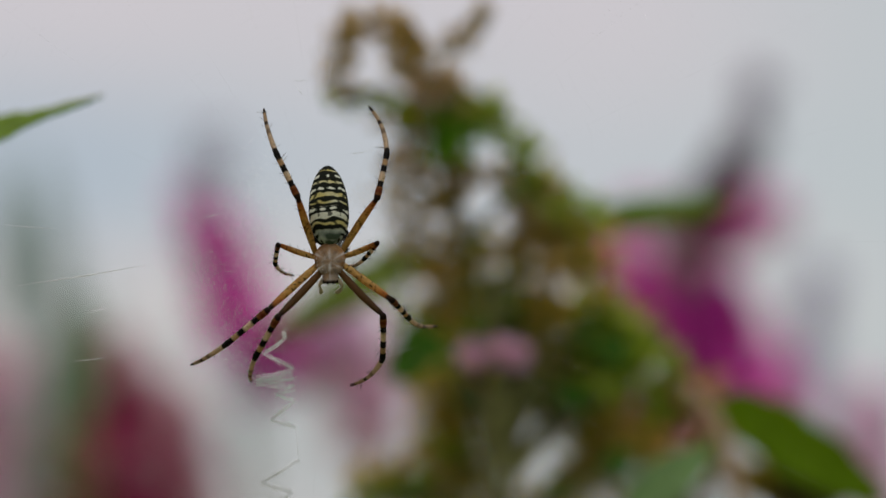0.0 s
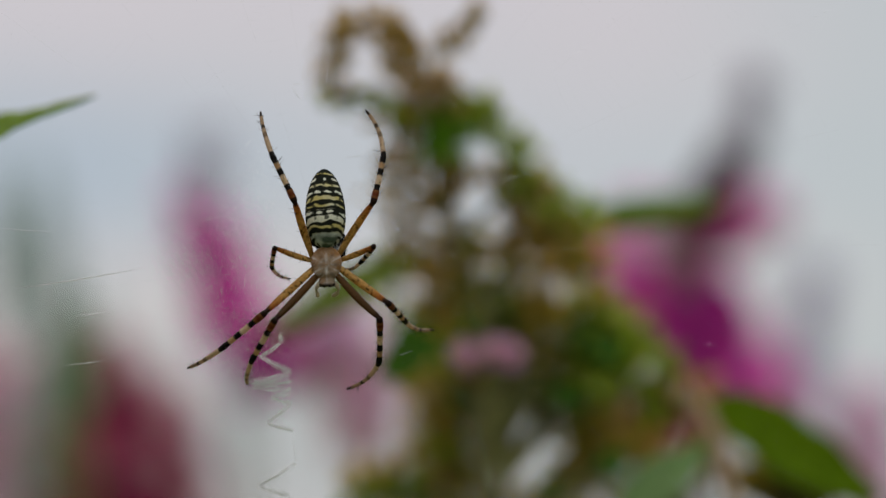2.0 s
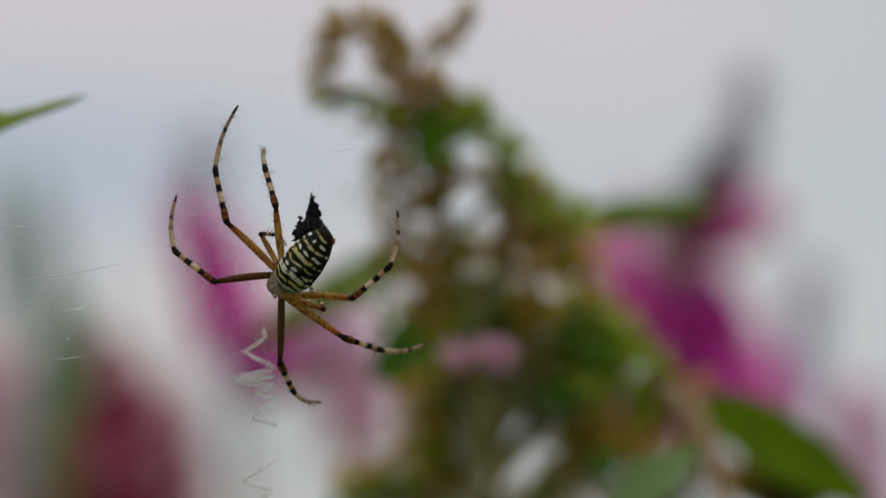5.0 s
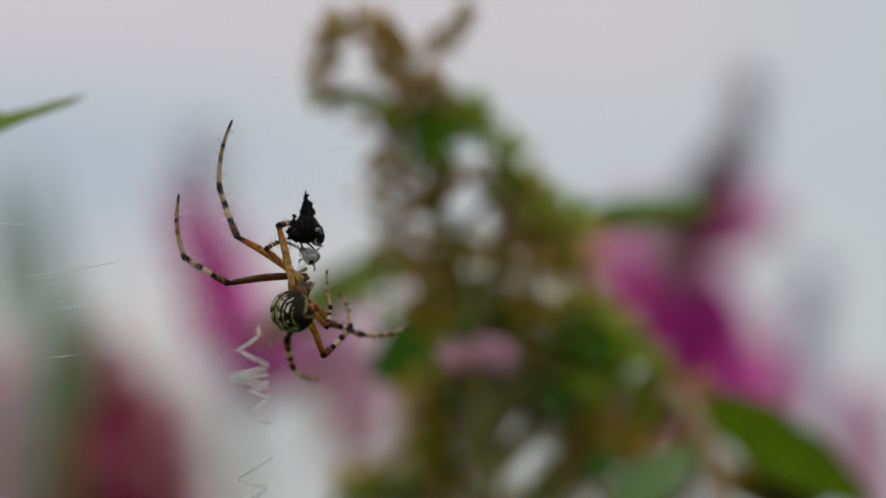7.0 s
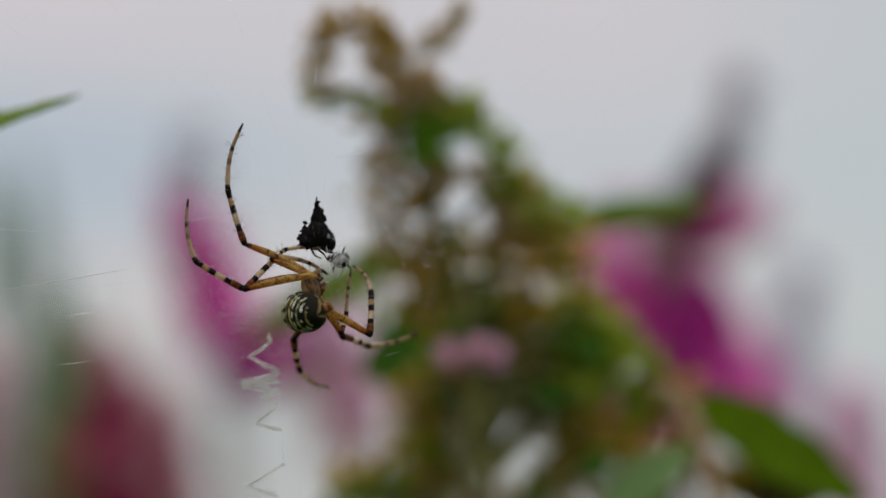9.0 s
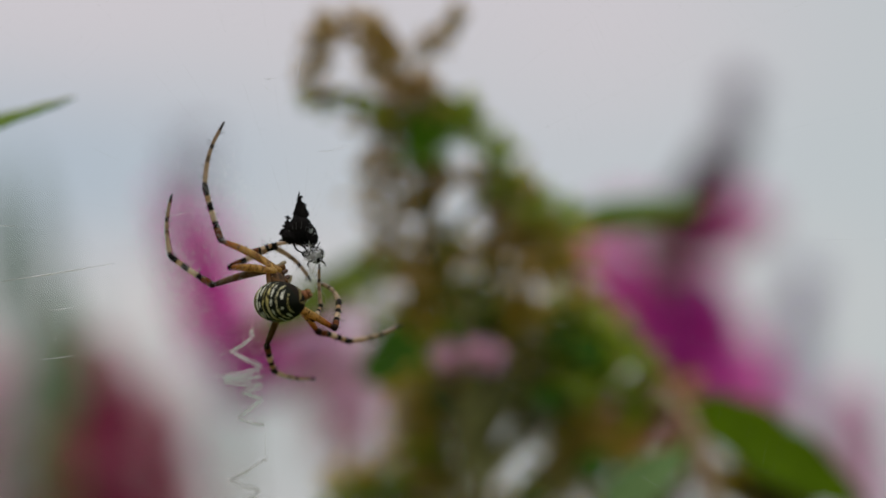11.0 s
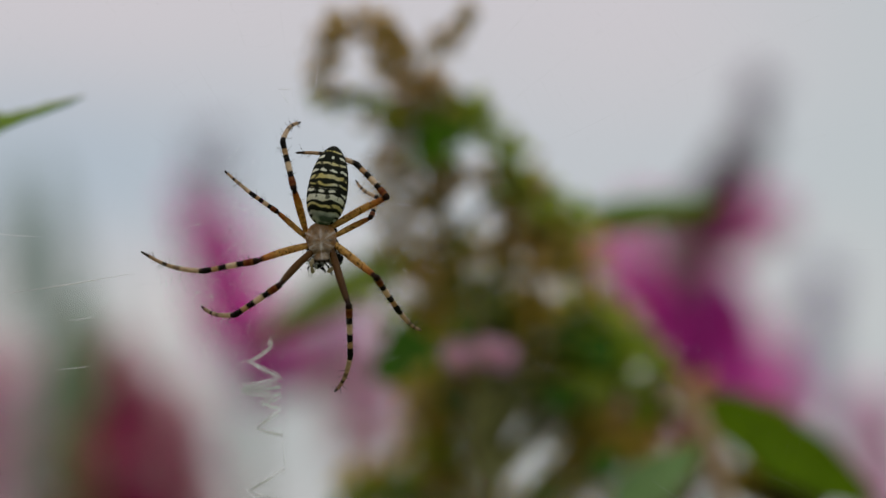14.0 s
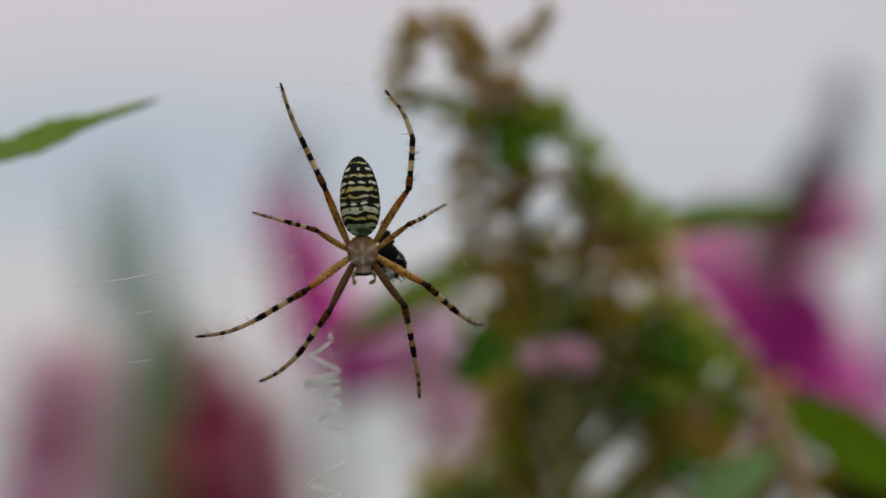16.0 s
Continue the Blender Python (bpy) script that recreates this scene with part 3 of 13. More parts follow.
def flowering_bush():
    root = Vector((0, 0, -0.01))

    def l(*points):
        return [local(flowering, p) for p in points]

    def carry(first, thick):
        """A stem from the root up to a spike's foot."""
        mid = root.lerp(first, 0.55) + Vector((0, 0.03, 0.1))
        stem(flowering, [root, mid, first.lerp(mid, 0.3), first], thick, 0.0018)

    # the leaning cluster: bright outer lobe, dark core, maroon stalk and a grey-lilac tip
    flower_spike(flowering, l(spot(64.1, -31.1, 1040), spot(58.6, -20.2, 1040), spot(50.2, -9.6, 1040), spot(40.8, 1.8, 1040)), [
        (0.15, 1.0, 0.0078, 0.0052, MAGENTA, 210, 0.0062, False),
        (0.7, 1.0, 0.0091, 0.0065, PINK, 5, 0.0062, False),
        (0.1, 0.9, 0.0080, 0.0056, PURPLE, 110, 0.0060, False)], 11)
    flower_spike(flowering, l(spot(61.1, -11.4, 1040), spot(63.7, 0.1, 1040), spot(67.0, 8.1, 1040), spot(73.2, 17.6, 1040)), [
        (0.30, 0.90, 0.0062, 0.0049, MAROON, 130, 0.0055, True), (0.0, 0.6, 0.0060, 0.0052, DUSTY, 12, 0.0052, False)], 19)
    flower_spike(flowering, l(spot(65.5, -36.3, 1040), spot(63.3, -23.1, 1040), spot(61.6, -11.6, 1040), spot(61.9, -1.3, 1040)), [
        (0.0, 0.70, 0.0086, 0.0065, PURPLE, 240, 0.0059, False),
        (0.35, 1.0, 0.0073, 0.0065, LILAC_GREY, 16, 0.0055, True),
        (0.05, 0.95, 0.0080, 0.0062, MAROON, 170, 0.0059, True)], 15)
    flower_spike(flowering, l(spot(75.0, -37.6, 1040), spot(73.2, -24.6, 1040), spot(71.4, -8.6, 1040)), [
        (0.0, 0.85, 0.0097, 0.0086, MAGENTA, 80, 0.0065, False),
        (0.0, 0.90, 0.0078, 0.0073, PURPLE, 150, 0.0065, False)], 17)
    flower_spike(flowering, l(spot(62.7, -8.6, 1040), spot(65.1, 6.0, 1040), spot(72.0, 16.9, 1040), spot(78.7, 29.2, 1040), spot(82.5, 43.7, 1040)), [
        (0.0, 0.30, 0.0052, 0.0046, DUSTY, 24, 0.0059, False),
        (0.20, 0.62, 0.0062, 0.0057, MAROON, 200, 0.0055, True),
        (0.55, 1.0, 0.0086, 0.0047, LILAC_GREY, 70, 0.0047, True)], 16)
    flower_spike(flowering, l(spot(71.0, 0.4, 1079), spot(78.5, 5.7, 1079), spot(88.1, 10.7, 1079)), [
        (0.0, 0.75, 0.0062, 0.0055, MAGENTA, 130, 0.0065, False),
        (0.4, 1.0, 0.0075, 0.0055, PINK, 36, 0.0065, False)], 14)
    flower_spike(flowering, l(spot(61.9, 3.9, 1066), spot(56.0, 6.9, 1066), spot(48.5, 9.9, 1066)), [
        (0.0, 1.0, 0.0059, 0.0055, PINK, 18, 0.0062, False)], 13)
    flower_spike(flowering, l(spot(94.6, -46.7, 1118), spot(91.5, -35.8, 1118), spot(88.4, -29.0, 1118)), [
        (0.0, 1.0, 0.0078, 0.0065, PINK, 14, 0.0072, False), (0.0, 0.8, 0.0078, 0.0065, MAGENTA, 12, 0.0065, False)], 18)
    # spike behind the spider's legs
    flower_spike(flowering, l(spot(-48.4, -40.4, 1038), spot(-51.2, -23.0, 1038), spot(-54.5, -11.5, 1038), spot(-58.9, 3.0, 1038), spot(-60.2, 16.1, 1038), spot(-59.8, 29.1, 1038)), [
        (0.18, 0.62, 0.0080, 0.0063, PURPLE, 160, 0.0063, False),
        (0.18, 0.66, 0.0106, 0.0085, MAGENTA, 110, 0.0063, False),
        (0.18, 0.72, 0.0137, 0.0112, PINK, 22, 0.0063, False),
        (0.56, 1.00, 0.0112, 0.0069, LILAC_GREY, 42, 0.0050, True)], 21)
    flower_spike(flowering, l(spot(-52.8, -32.5, 1038), spot(-39.8, -29.6, 1038), spot(-26.0, -23.0, 1038)), [
        (0.1, 0.95, 0.0072, 0.0057, PURPLE, 150, 0.0063, False), (0.1, 1.0, 0.0083, 0.0070, MAGENTA, 22, 0.0063, False), (0.0, 1.0, 0.0106, 0.0100, PINK, 5, 0.0063, False)], 22)
    flower_spike(flowering, l(spot(-18.0, -52.9, 1000), spot(-18.7, -40.4, 1000), spot(-20.1, -27.8, 1000), spot(-24.3, -16.6, 1000)), [
        (0.0, 0.7, 0.012, 0.011, DUSTY, 30, 0.006, False), (0.2, 1.0, 0.010, 0.007, PINK, 40, 0.006, False), (0.0, 0.8, 0.010, 0.008, PURPLE, 4, 0.006, False), (0.1, 1.0, 0.010, 0.008, LILAC, 24, 0.006, True)], 23)
    # crimson spike
    flower_spike(flowering, l(spot(-79.4, -96.4, 1080), spot(-81.5, -69.2, 1080), spot(-82.4, -54.2, 1080), spot(-84.8, -39.8, 1080), spot(-88.7, -27.3, 1080)), [
        (0.1, 0.97, 0.0140, 0.0070, CRIMSON, 380, 0.006, False),
        (0.2, 0.75, 0.0105, 0.0060, MAROON, 34, 0.006, True),
        (0.2, 0.95, 0.0165, 0.0105, DUSTY, 34, 0.006, False),
        (0.3, 0.70, 0.0180, 0.0125, CRIMSON, 20, 0.006, False),
        (0.93, 1.0, 0.006, 0.003, LEAF_DARK, 16, 0.005, True)], 31)
    flower_spike(flowering, l(spot(-70.5, -102.6, 1150), spot(-72.1, -73.7, 1150), spot(-74.9, -56.1, 1150), spot(-78.4, -40.0, 1150)), [
        (0.1, 1.0, 0.0130, 0.0090, DUSTY, 60, 0.006, False), (0.1, 0.9, 0.0105, 0.0075, CRIMSON, 50, 0.006, False), (0.1, 0.95, 0.0100, 0.0070, CRIMSON, 24, 0.006, False)], 32)
    flower_spike(flowering, l(spot(-124.3, -100.4, 1180), spot(-125.1, -69.1, 1180), spot(-126.8, -49.3, 1180), spot(-128.4, -32.8, 1180)), [
        (0.1, 1.0, 0.0120, 0.0080, DUSTY, 40, 0.006, False), (0.1, 0.9, 0.0115, 0.0085, PINK, 24, 0.006, False), (0.1, 0.8, 0.010, 0.008, LEAF_PALE, 60, 0.006, True)], 33)
    flower_spike(flowering, l(spot(-100.0, -110.0, 1080), spot(-98.0, -85.0, 1080), spot(-95.5, -64.0, 1080), spot(-94.0, -50.0, 1080)), [
        (0.2, 1.0, 0.0120, 0.0060, CRIMSON, 90, 0.006, False), (0.2, 1.0, 0.0130, 0.0070, DUSTY, 20, 0.006, False)], 34)
    # paler spikes further off
    e = l(spot(-156.1, -108.1, 1250), spot(-150.9, -66.2, 1250), spot(-143.9, -34.7, 1250))
    flower_spike(flowering, e, [(0.1, 1.0, 0.024, 0.016, PINK, 40, 0.007, False), (0.1, 1.0, 0.022, 0.015, DUSTY, 40, 0.007, False), (0.2, 0.95, 0.018, 0.013, PURPLE, 60, 0.007, False)], 41)
    f = l(spot(124.7, -89.8, 1150), spot(122.3, -57.7, 1150), spot(119.8, -41.6, 1150))
    flower_spike(flowering, f, [(0.1, 1.0, 0.010, 0.006, PINK, 160, 0.006, False)], 42)
    g = l(spot(113.7, -57.9, 1300), spot(117.3, -32.5, 1300), spot(120.9, -5.3, 1300))
    flower_spike(flowering, g, [(0.0, 1.0, 0.011, 0.004, LILAC, 120, 0.006, True)], 43)
    h = l(spot(9.0, -44.3, 700), spot(7.5, -28.5, 690), spot(4.0, -17.0, 628), spot(11.2, -16.2, 622))
    flower_spike(flowering, h, [(0.70, 1.0, 0.0018, 0.0015, DUSTY, 30, 0.0032, False), (0.70, 1.0, 0.0020, 0.0017, PINK, 26, 0.0032, False)], 44)
    i = l(spot(49.8, -57.7, 900), spot(54.8, -43.9, 900), spot(59.2, -37.6, 900))
    flower_spike(flowering, i, [(0.3, 1.0, 0.006, 0.005, CRIMSON, 110, 0.006, False)], 45)
    flower_spike(flowering, l(spot(38.2, -34.5, 665), spot(41.9, -31.5, 665), spot(46.5, -29.8, 665)), [(0.1, 1.0, 0.0018, 0.0016, CRIMSON, 40, 0.0030, False), (0.1, 1.0, 0.0022, 0.0020, DUSTY, 14, 0.0030, False)], 47)
    flower_spike(flowering, l(spot(30.3, -29.6, 665), spot(32.6, -26.8, 665), spot(35.4, -25.2, 665)), [(0.1, 1.0, 0.0014, 0.0012, CRIMSON, 22, 0.0028, False), (0.1, 1.0, 0.0018, 0.0015, DUSTY, 10, 0.0028, False)], 48)
    j = l(spot(2.0, -65.2, 900), spot(0.1, -53.9, 900), spot(-1.1, -47.6, 900))
    flower_spike(flowering, j, [(0.1, 1.0, 0.006, 0.004, PURPLE, 40, 0.006, False)], 46)
    # leaves on the left, with haze put into their pale grey and green
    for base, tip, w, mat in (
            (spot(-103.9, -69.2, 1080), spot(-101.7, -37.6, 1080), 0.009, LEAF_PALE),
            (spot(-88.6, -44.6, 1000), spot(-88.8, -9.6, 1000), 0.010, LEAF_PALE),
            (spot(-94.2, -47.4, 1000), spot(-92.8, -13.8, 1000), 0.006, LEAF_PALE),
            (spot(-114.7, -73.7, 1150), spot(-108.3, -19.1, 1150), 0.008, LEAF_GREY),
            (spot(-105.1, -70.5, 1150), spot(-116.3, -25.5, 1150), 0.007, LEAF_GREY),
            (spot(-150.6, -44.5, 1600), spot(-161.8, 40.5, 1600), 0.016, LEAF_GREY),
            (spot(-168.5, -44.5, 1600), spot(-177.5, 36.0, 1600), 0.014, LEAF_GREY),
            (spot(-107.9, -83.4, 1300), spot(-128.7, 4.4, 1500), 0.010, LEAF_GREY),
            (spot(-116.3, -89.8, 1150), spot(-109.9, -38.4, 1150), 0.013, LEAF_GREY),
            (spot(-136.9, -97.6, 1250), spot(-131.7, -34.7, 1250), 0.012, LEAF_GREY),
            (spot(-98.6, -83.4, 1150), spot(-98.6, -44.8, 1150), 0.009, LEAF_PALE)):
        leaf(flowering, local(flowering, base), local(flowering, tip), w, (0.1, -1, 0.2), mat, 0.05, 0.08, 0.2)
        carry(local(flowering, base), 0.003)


flowering_bush()

# the bush beside the camera that carries the web's left side
beside = thing("butterfly_bush", "green butterfly bush stem with toothed lance-shaped leaves", "shrub", "butterfly bushes", Matrix.Translation((-0.10, 0.50, 0)))


def bush_beside():
    node = local(beside, spot(-89.5, 5.2, 536))
    top = local(beside, spot(-95.5, 102.7, 548))
    stem(beside, [Vector((0, 0, -0.01)), Vector((0.01, 0.01, 0.7)), node, top], 0.005, 0.0015)
    leaf(beside, node, local(beside, spot(-44.6, 20.3, 531)), 0.0142, (-0.22, -0.40, 0.88), LEAF, 0.0, 0.22, 0.05, "toothed green leaf seen almost edge-on", 0.004, 1.05)
    for k, (turn, up) in enumerate(((150, 60), (210, 30), (250, 85), (180, -60))):
        base = node + (top - node) * (up / 100)
        way = Vector((math.cos(radians(turn)), math.sin(radians(turn)), 0.25))
        leaf(beside, base, base + way * 0.06, 0.013, (0, 0, 1), LEAF, 0.15, 0.14, 0.25)


bush_beside()

# ---- the orb web: a frame of its own, which sways
HUB = spot(-13.34, 0.07, 480)
WEB = SLOPE.to_3x3().to_4x4()
WEB.translation = HUB
web = thing("orb_web", "fine orb web with a white zigzag silk ribbon between bushes", "spider web", m=WEB)


# loose bright strands: from and to, in millimetres right and up of the hub, and their thickness
STRANDS_LEFT = [
    (-39.50, 2.90, -32.75, 2.36, 1),
    (-37.48, -4.46, -21.95, -1.96, 1.7),
    (-29.91, -7.63, -26.81, -7.16, 1.2),
    (-31.26, -13.51, -26.67, -12.97, 1),
    (-39.50, -11.61, -38.83, -11.55, 1),
    (0.00, 22.62, -0.20, 19.92, 1.3),
    (0.07, 23.97, 0.20, 22.96, 0.7),
    (-4.73, 20.06, -2.70, 20.12, 1),
    (-4.39, 19.72, -3.38, 18.23, 0.8),
    (2.23, 11.34, 4.39, 11.61, 1.3),
    (4.39, 11.61, 5.87, 12.02, 1),
    (5.06, 12.49, 7.09, 12.02, 0.8),
    (-15.53, 3.71, -12.83, 4.19, 1),
    (-12.83, 4.19, -12.49, 3.38, 0.8)]
STRANDS_RIGHT = [
    (-14.52, 3.71, -13.84, 4.39, 1),
    (-16.21, 2.03, -15.19, 2.16, 0.6),
    (4.39, 9.45, 7.09, 7.43, 0.5),
    (9.12, 6.42, 11.82, 6.08, 0.9),
    (7.77, 3.04, 8.78, 2.70, 1.3),
    (9.79, 1.01, 10.80, 0.68, 1),
    (10.13, -1.35, 10.80, -1.89, 0.8),
    (7.09, 1.69, 7.77, 0.00, 0.7),
    (-13.84, -2.03, -11.82, -1.49, 0.6),
    (-13.51, -6.75, -11.82, -5.40, 0.6),
    (21.27, 8.78, 23.63, 9.25, 0.7),
    (7.77, -12.49, 10.13, -11.82, 0.6),
    (-11.82, -17.56, -9.79, -18.37, 0.5),
    (-29.24, -10.94, -28.97, -11.07, 2)]


def orb_web():
    rng = random.Random(5)
    back = 0.0034
    angles = sorted((k + rng.uniform(-0.25, 0.25)) * 360 / 30 for k in range(30))
    reach = [0.15 if abs(math.cos(radians(a))) > 0.5 else 0.12 for a in angles]

    def on(a, r, lift=0.0):
        return Vector((r * math.cos(a), back + lift, r * math.sin(a)))

    rays = []
    for a, far in zip(angles, reach):
        verts, faces = [], []
        line = [on(radians(a), 0.002 + (far - 0.002) * i / 6, rng.uniform(-0.0003, 0.0003)) for i in range(7)]
        tube(line, 0.000006, 3, verts, faces)
        pydata("radial_thread", verts, faces, SILK, web)
        rays.append(radians(a))
    verts, faces = [], []
    r = 0.0105
    turn = 0
    while r < 0.062:
        for i in range(len(rays)):
            a, b = rays[i], rays[(i + 1) % len(rays)] + (2 * math.pi if i == len(rays) - 1 else 0)
            step = (0.0011 + 0.0004 * math.sin(turn)) / len(rays)
            if rng.random() > 0.10:
                p, q = on(a, r), on(b, r + step)
                mid = p.lerp(q, 0.5) * 0.985 + Vector((0, 0.015 * back, 0))
                tube([p, mid, q], 0.0000022, 3, verts, faces)
            r += step
        turn += 1
    pydata("spiral_thread", verts, faces, SILK, web, kind="stuff")
    # the loose mesh round the hub, denser at the sides: short sagging wisps and droplets
    verts, faces = [], []
    for low, high, count in ((-0.6, 1.25, 190), (2.3, 4.1, 420)):
        nests = [(rng.uniform(low, high), rng.uniform(0.0075, 0.0185)) for _ in range(80)]
        for _ in range(count):
            a, r = rng.choice(nests)
            a, r = a + rng.gauss(0, 0.16), max(0.006, r + rng.choice((-0.0012, -0.0006, 0, 0, 0.0006, 0.0012)) + rng.gauss(0, 0.00012))
            p = on(a, r, rng.uniform(-0.0015, 0.001))
            slant = rng.choice((a, a + math.pi / 2, 0.0, 0.0)) + rng.gauss(0, 0.4)
            size = min(0.0014, rng.expovariate(1 / 0.00028) + 0.00005)
            q = p + Vector((math.cos(slant), rng.uniform(-0.3, 0.3), math.sin(slant))) * size
            thick = rng.choice((0.000006, 0.000008, 0.00001, 0.000013, 0.000019)) * (1.1 if low > 2 else 0.5)
            tube([p, p.lerp(q, 0.5) + Vector((0, 0, -0.05 * size)), q], [thick * 0.4, thick, thick * 0.4], 3, verts, faces)
            if rng.random() < 0.3:
                d = rng.uniform(0.000012, 0.000034)
                tube([p + Vector((0, 0, d)), p + Vector((0, 0, d * 0.4)), p - Vector((0, 0, d * 0.5)), p - Vector((0, 0, d))], [d * 0.3, d, d, d * 0.3], 5, verts, faces)
    pydata("hub_mesh", verts, faces, SILK_BRIGHT, web, kind="stuff")
    # the finest silk between them, a thin gauze
    verts, faces = [], []
    for low, high, count in ((-0.6, 1.25, 450), (2.3, 4.1, 2000)):
        nests = [(rng.uniform(low, high), rng.uniform(0.0075, 0.0185)) for _ in range(70)]
        for _ in range(count):
            a, r = rng.choice(nests)
            p = on(a + rng.gauss(0, 0.14), max(0.006, r + rng.gauss(0, 0.0012)), rng.uniform(-0.0015, 0.001))
            slant, size = rng.uniform(0, 6.283), rng.uniform(0.0003, 0.0011)
            q = p + Vector((math.cos(slant), rng.uniform(-0.3, 0.3), math.sin(slant))) * size
            tube([p, q], 0.0000042, 3, verts, faces)
    pydata("gauze", verts, faces, SILK_BRIGHT, web, kind="stuff")
    # close-set arcs of the spiral that catch the light at both sides of the hub
    verts, faces = [], []
    for low, high, near, far in ((2.35, 3.95, 9.0, 19.5), (-0.75, 1.15, 8.0, 16.0)):
        for ring in np.arange(near, far, 0.55):
            a = low + rng.uniform(0, 0.5)
            while a < high:
                b = a + rng.uniform(0.04, 0.16)
                p, q = on(a, ring / 1000 + rng.gauss(0, 0.00025)), on(b, ring / 1000 + rng.gauss(0, 0.00025))
                tube([p, p.lerp(q, 0.5) * 0.992, q], rng.choice((0.000005, 0.000007, 0.000011)) * (1.3 if low > 2 else 0.8), 3, verts, faces)
                a = b + (0.0 if rng.random() < 0.7 else rng.uniform(0.05, 0.3))
    pydata("spiral_arc", verts, faces, SILK, web, kind="stuff")
    # the zigzag ribbon
    verts, faces = [], []
    zig = [
        (-5.70, -9.92),
        (-5.43, -10.73),
        (-8.18, -12.54),
        (-4.36, -14.42),
        (-9.25, -15.76),
        (-4.36, -15.35),
        (-9.05, -16.02),
        (-4.36, -16.49),
        (-6.77, -17.37),
        (-4.36, -18.17),
        (-7.31, -20.52),
        (-4.09, -21.32),
        (-3.96, -25.21),
        (-4.22, -25.48),
        (-8.38, -28.03),
        (-4.56, -29.17),
        (-6.37, -30.17),
        (-7.71, -31.85),
        (-4.89, -32.85),
    ]
    for leg, ((x0, z0), (x1, z1)) in enumerate(zip(zig, zig[1:])):
        thin = abs(x1 - x0) < 0.5 and abs(z1 - z0) > 2
        for s in range(4 if thin else 26):
            j = [rng.gauss(0, 0.00016) for _ in range(6)]
            if 3 <= leg <= 7:
                j[2], j[5] = j[2] * 1.6, j[5] * 2.4
            p, q = Vector((x0 / 1000 + j[0], back + j[1], z0 / 1000 + j[2])), Vector((x1 / 1000 + j[3], back + j[4], z1 / 1000 + j[5]))
            a, b = rng.uniform(0, 0.10), rng.uniform(0.90, 1.0)
            p, q = p.lerp(q, a), p.lerp(q, b) if not thin else q
            mid = p.lerp(q, 0.5) + Vector((rng.gauss(0, 0.00008), 0, rng.gauss(-0.0001, 0.0001)))
            r = rng.choice((0.000009, 0.000013, 0.000023)) * (0.6 if thin else 1)
            tube([p, mid, q], [r * 0.6, r, r * 0.6], 4, verts, faces)
    # loose fluff at its top
    for _ in range(26):
        p = Vector((rng.gauss(-6.0, 1.4), 3.4 + rng.gauss(0, 0.3), rng.gauss(-10.0, 1.1))) / 1000
        q = p + Vector((rng.gauss(0, 1.1), rng.gauss(0, 0.3), rng.gauss(-0.3, 1.0))) / 1000
        tube([p, p.lerp(q, 0.5) + Vector((0.0002, 0, 0.0002)), q], 0.000006, 3, verts, faces)
    pydata("zigzag_ribbon", verts, faces, SILK_BRIGHT, web, "white zigzag ribbon of silk")
    # bright loose strands and dust
    verts, faces = [], []
    for x0, z0, x1, z1, r in STRANDS_LEFT + STRANDS_RIGHT:
        p, q = Vector((x0, 3.4, z0)) / 1000, Vector((x1, 3.2, z1)) / 1000
        tube([p, p.lerp(q, 0.5) + Vector((0, 0, -0.00008)), q], [r * 8e-6, r * 30e-6 * (1.5 if abs(x1 - x0) > 3 else 1), r * 8e-6], 3, verts, faces)
    pydata("loose_strand", verts, faces, SILK_BRIGHT, web, kind="stuff")


orb_web()

# ---- the spider
GRAIN = 0.00006687
spider = thing("spider", "wasp spider with yellow, white and black banded abdomen on its web", "spider", m=WEB.copy())
JOINTED = {}
BLACKISH, CREAM, YELLOW, WHITE = (0.010, 0.011, 0.008), (0.80, 0.65, 0.48), (0.37, 0.315, 0.11), (0.53, 0.53, 0.43)
ORANGE, RUST = (0.56, 0.33, 0.085), (0.16, 0.035, 0.012)


def mix3(a, b, u):
    u = max(0.0, min(1.0, u))
    return tuple(p + (q - p) * u for p, q in zip(a, b))


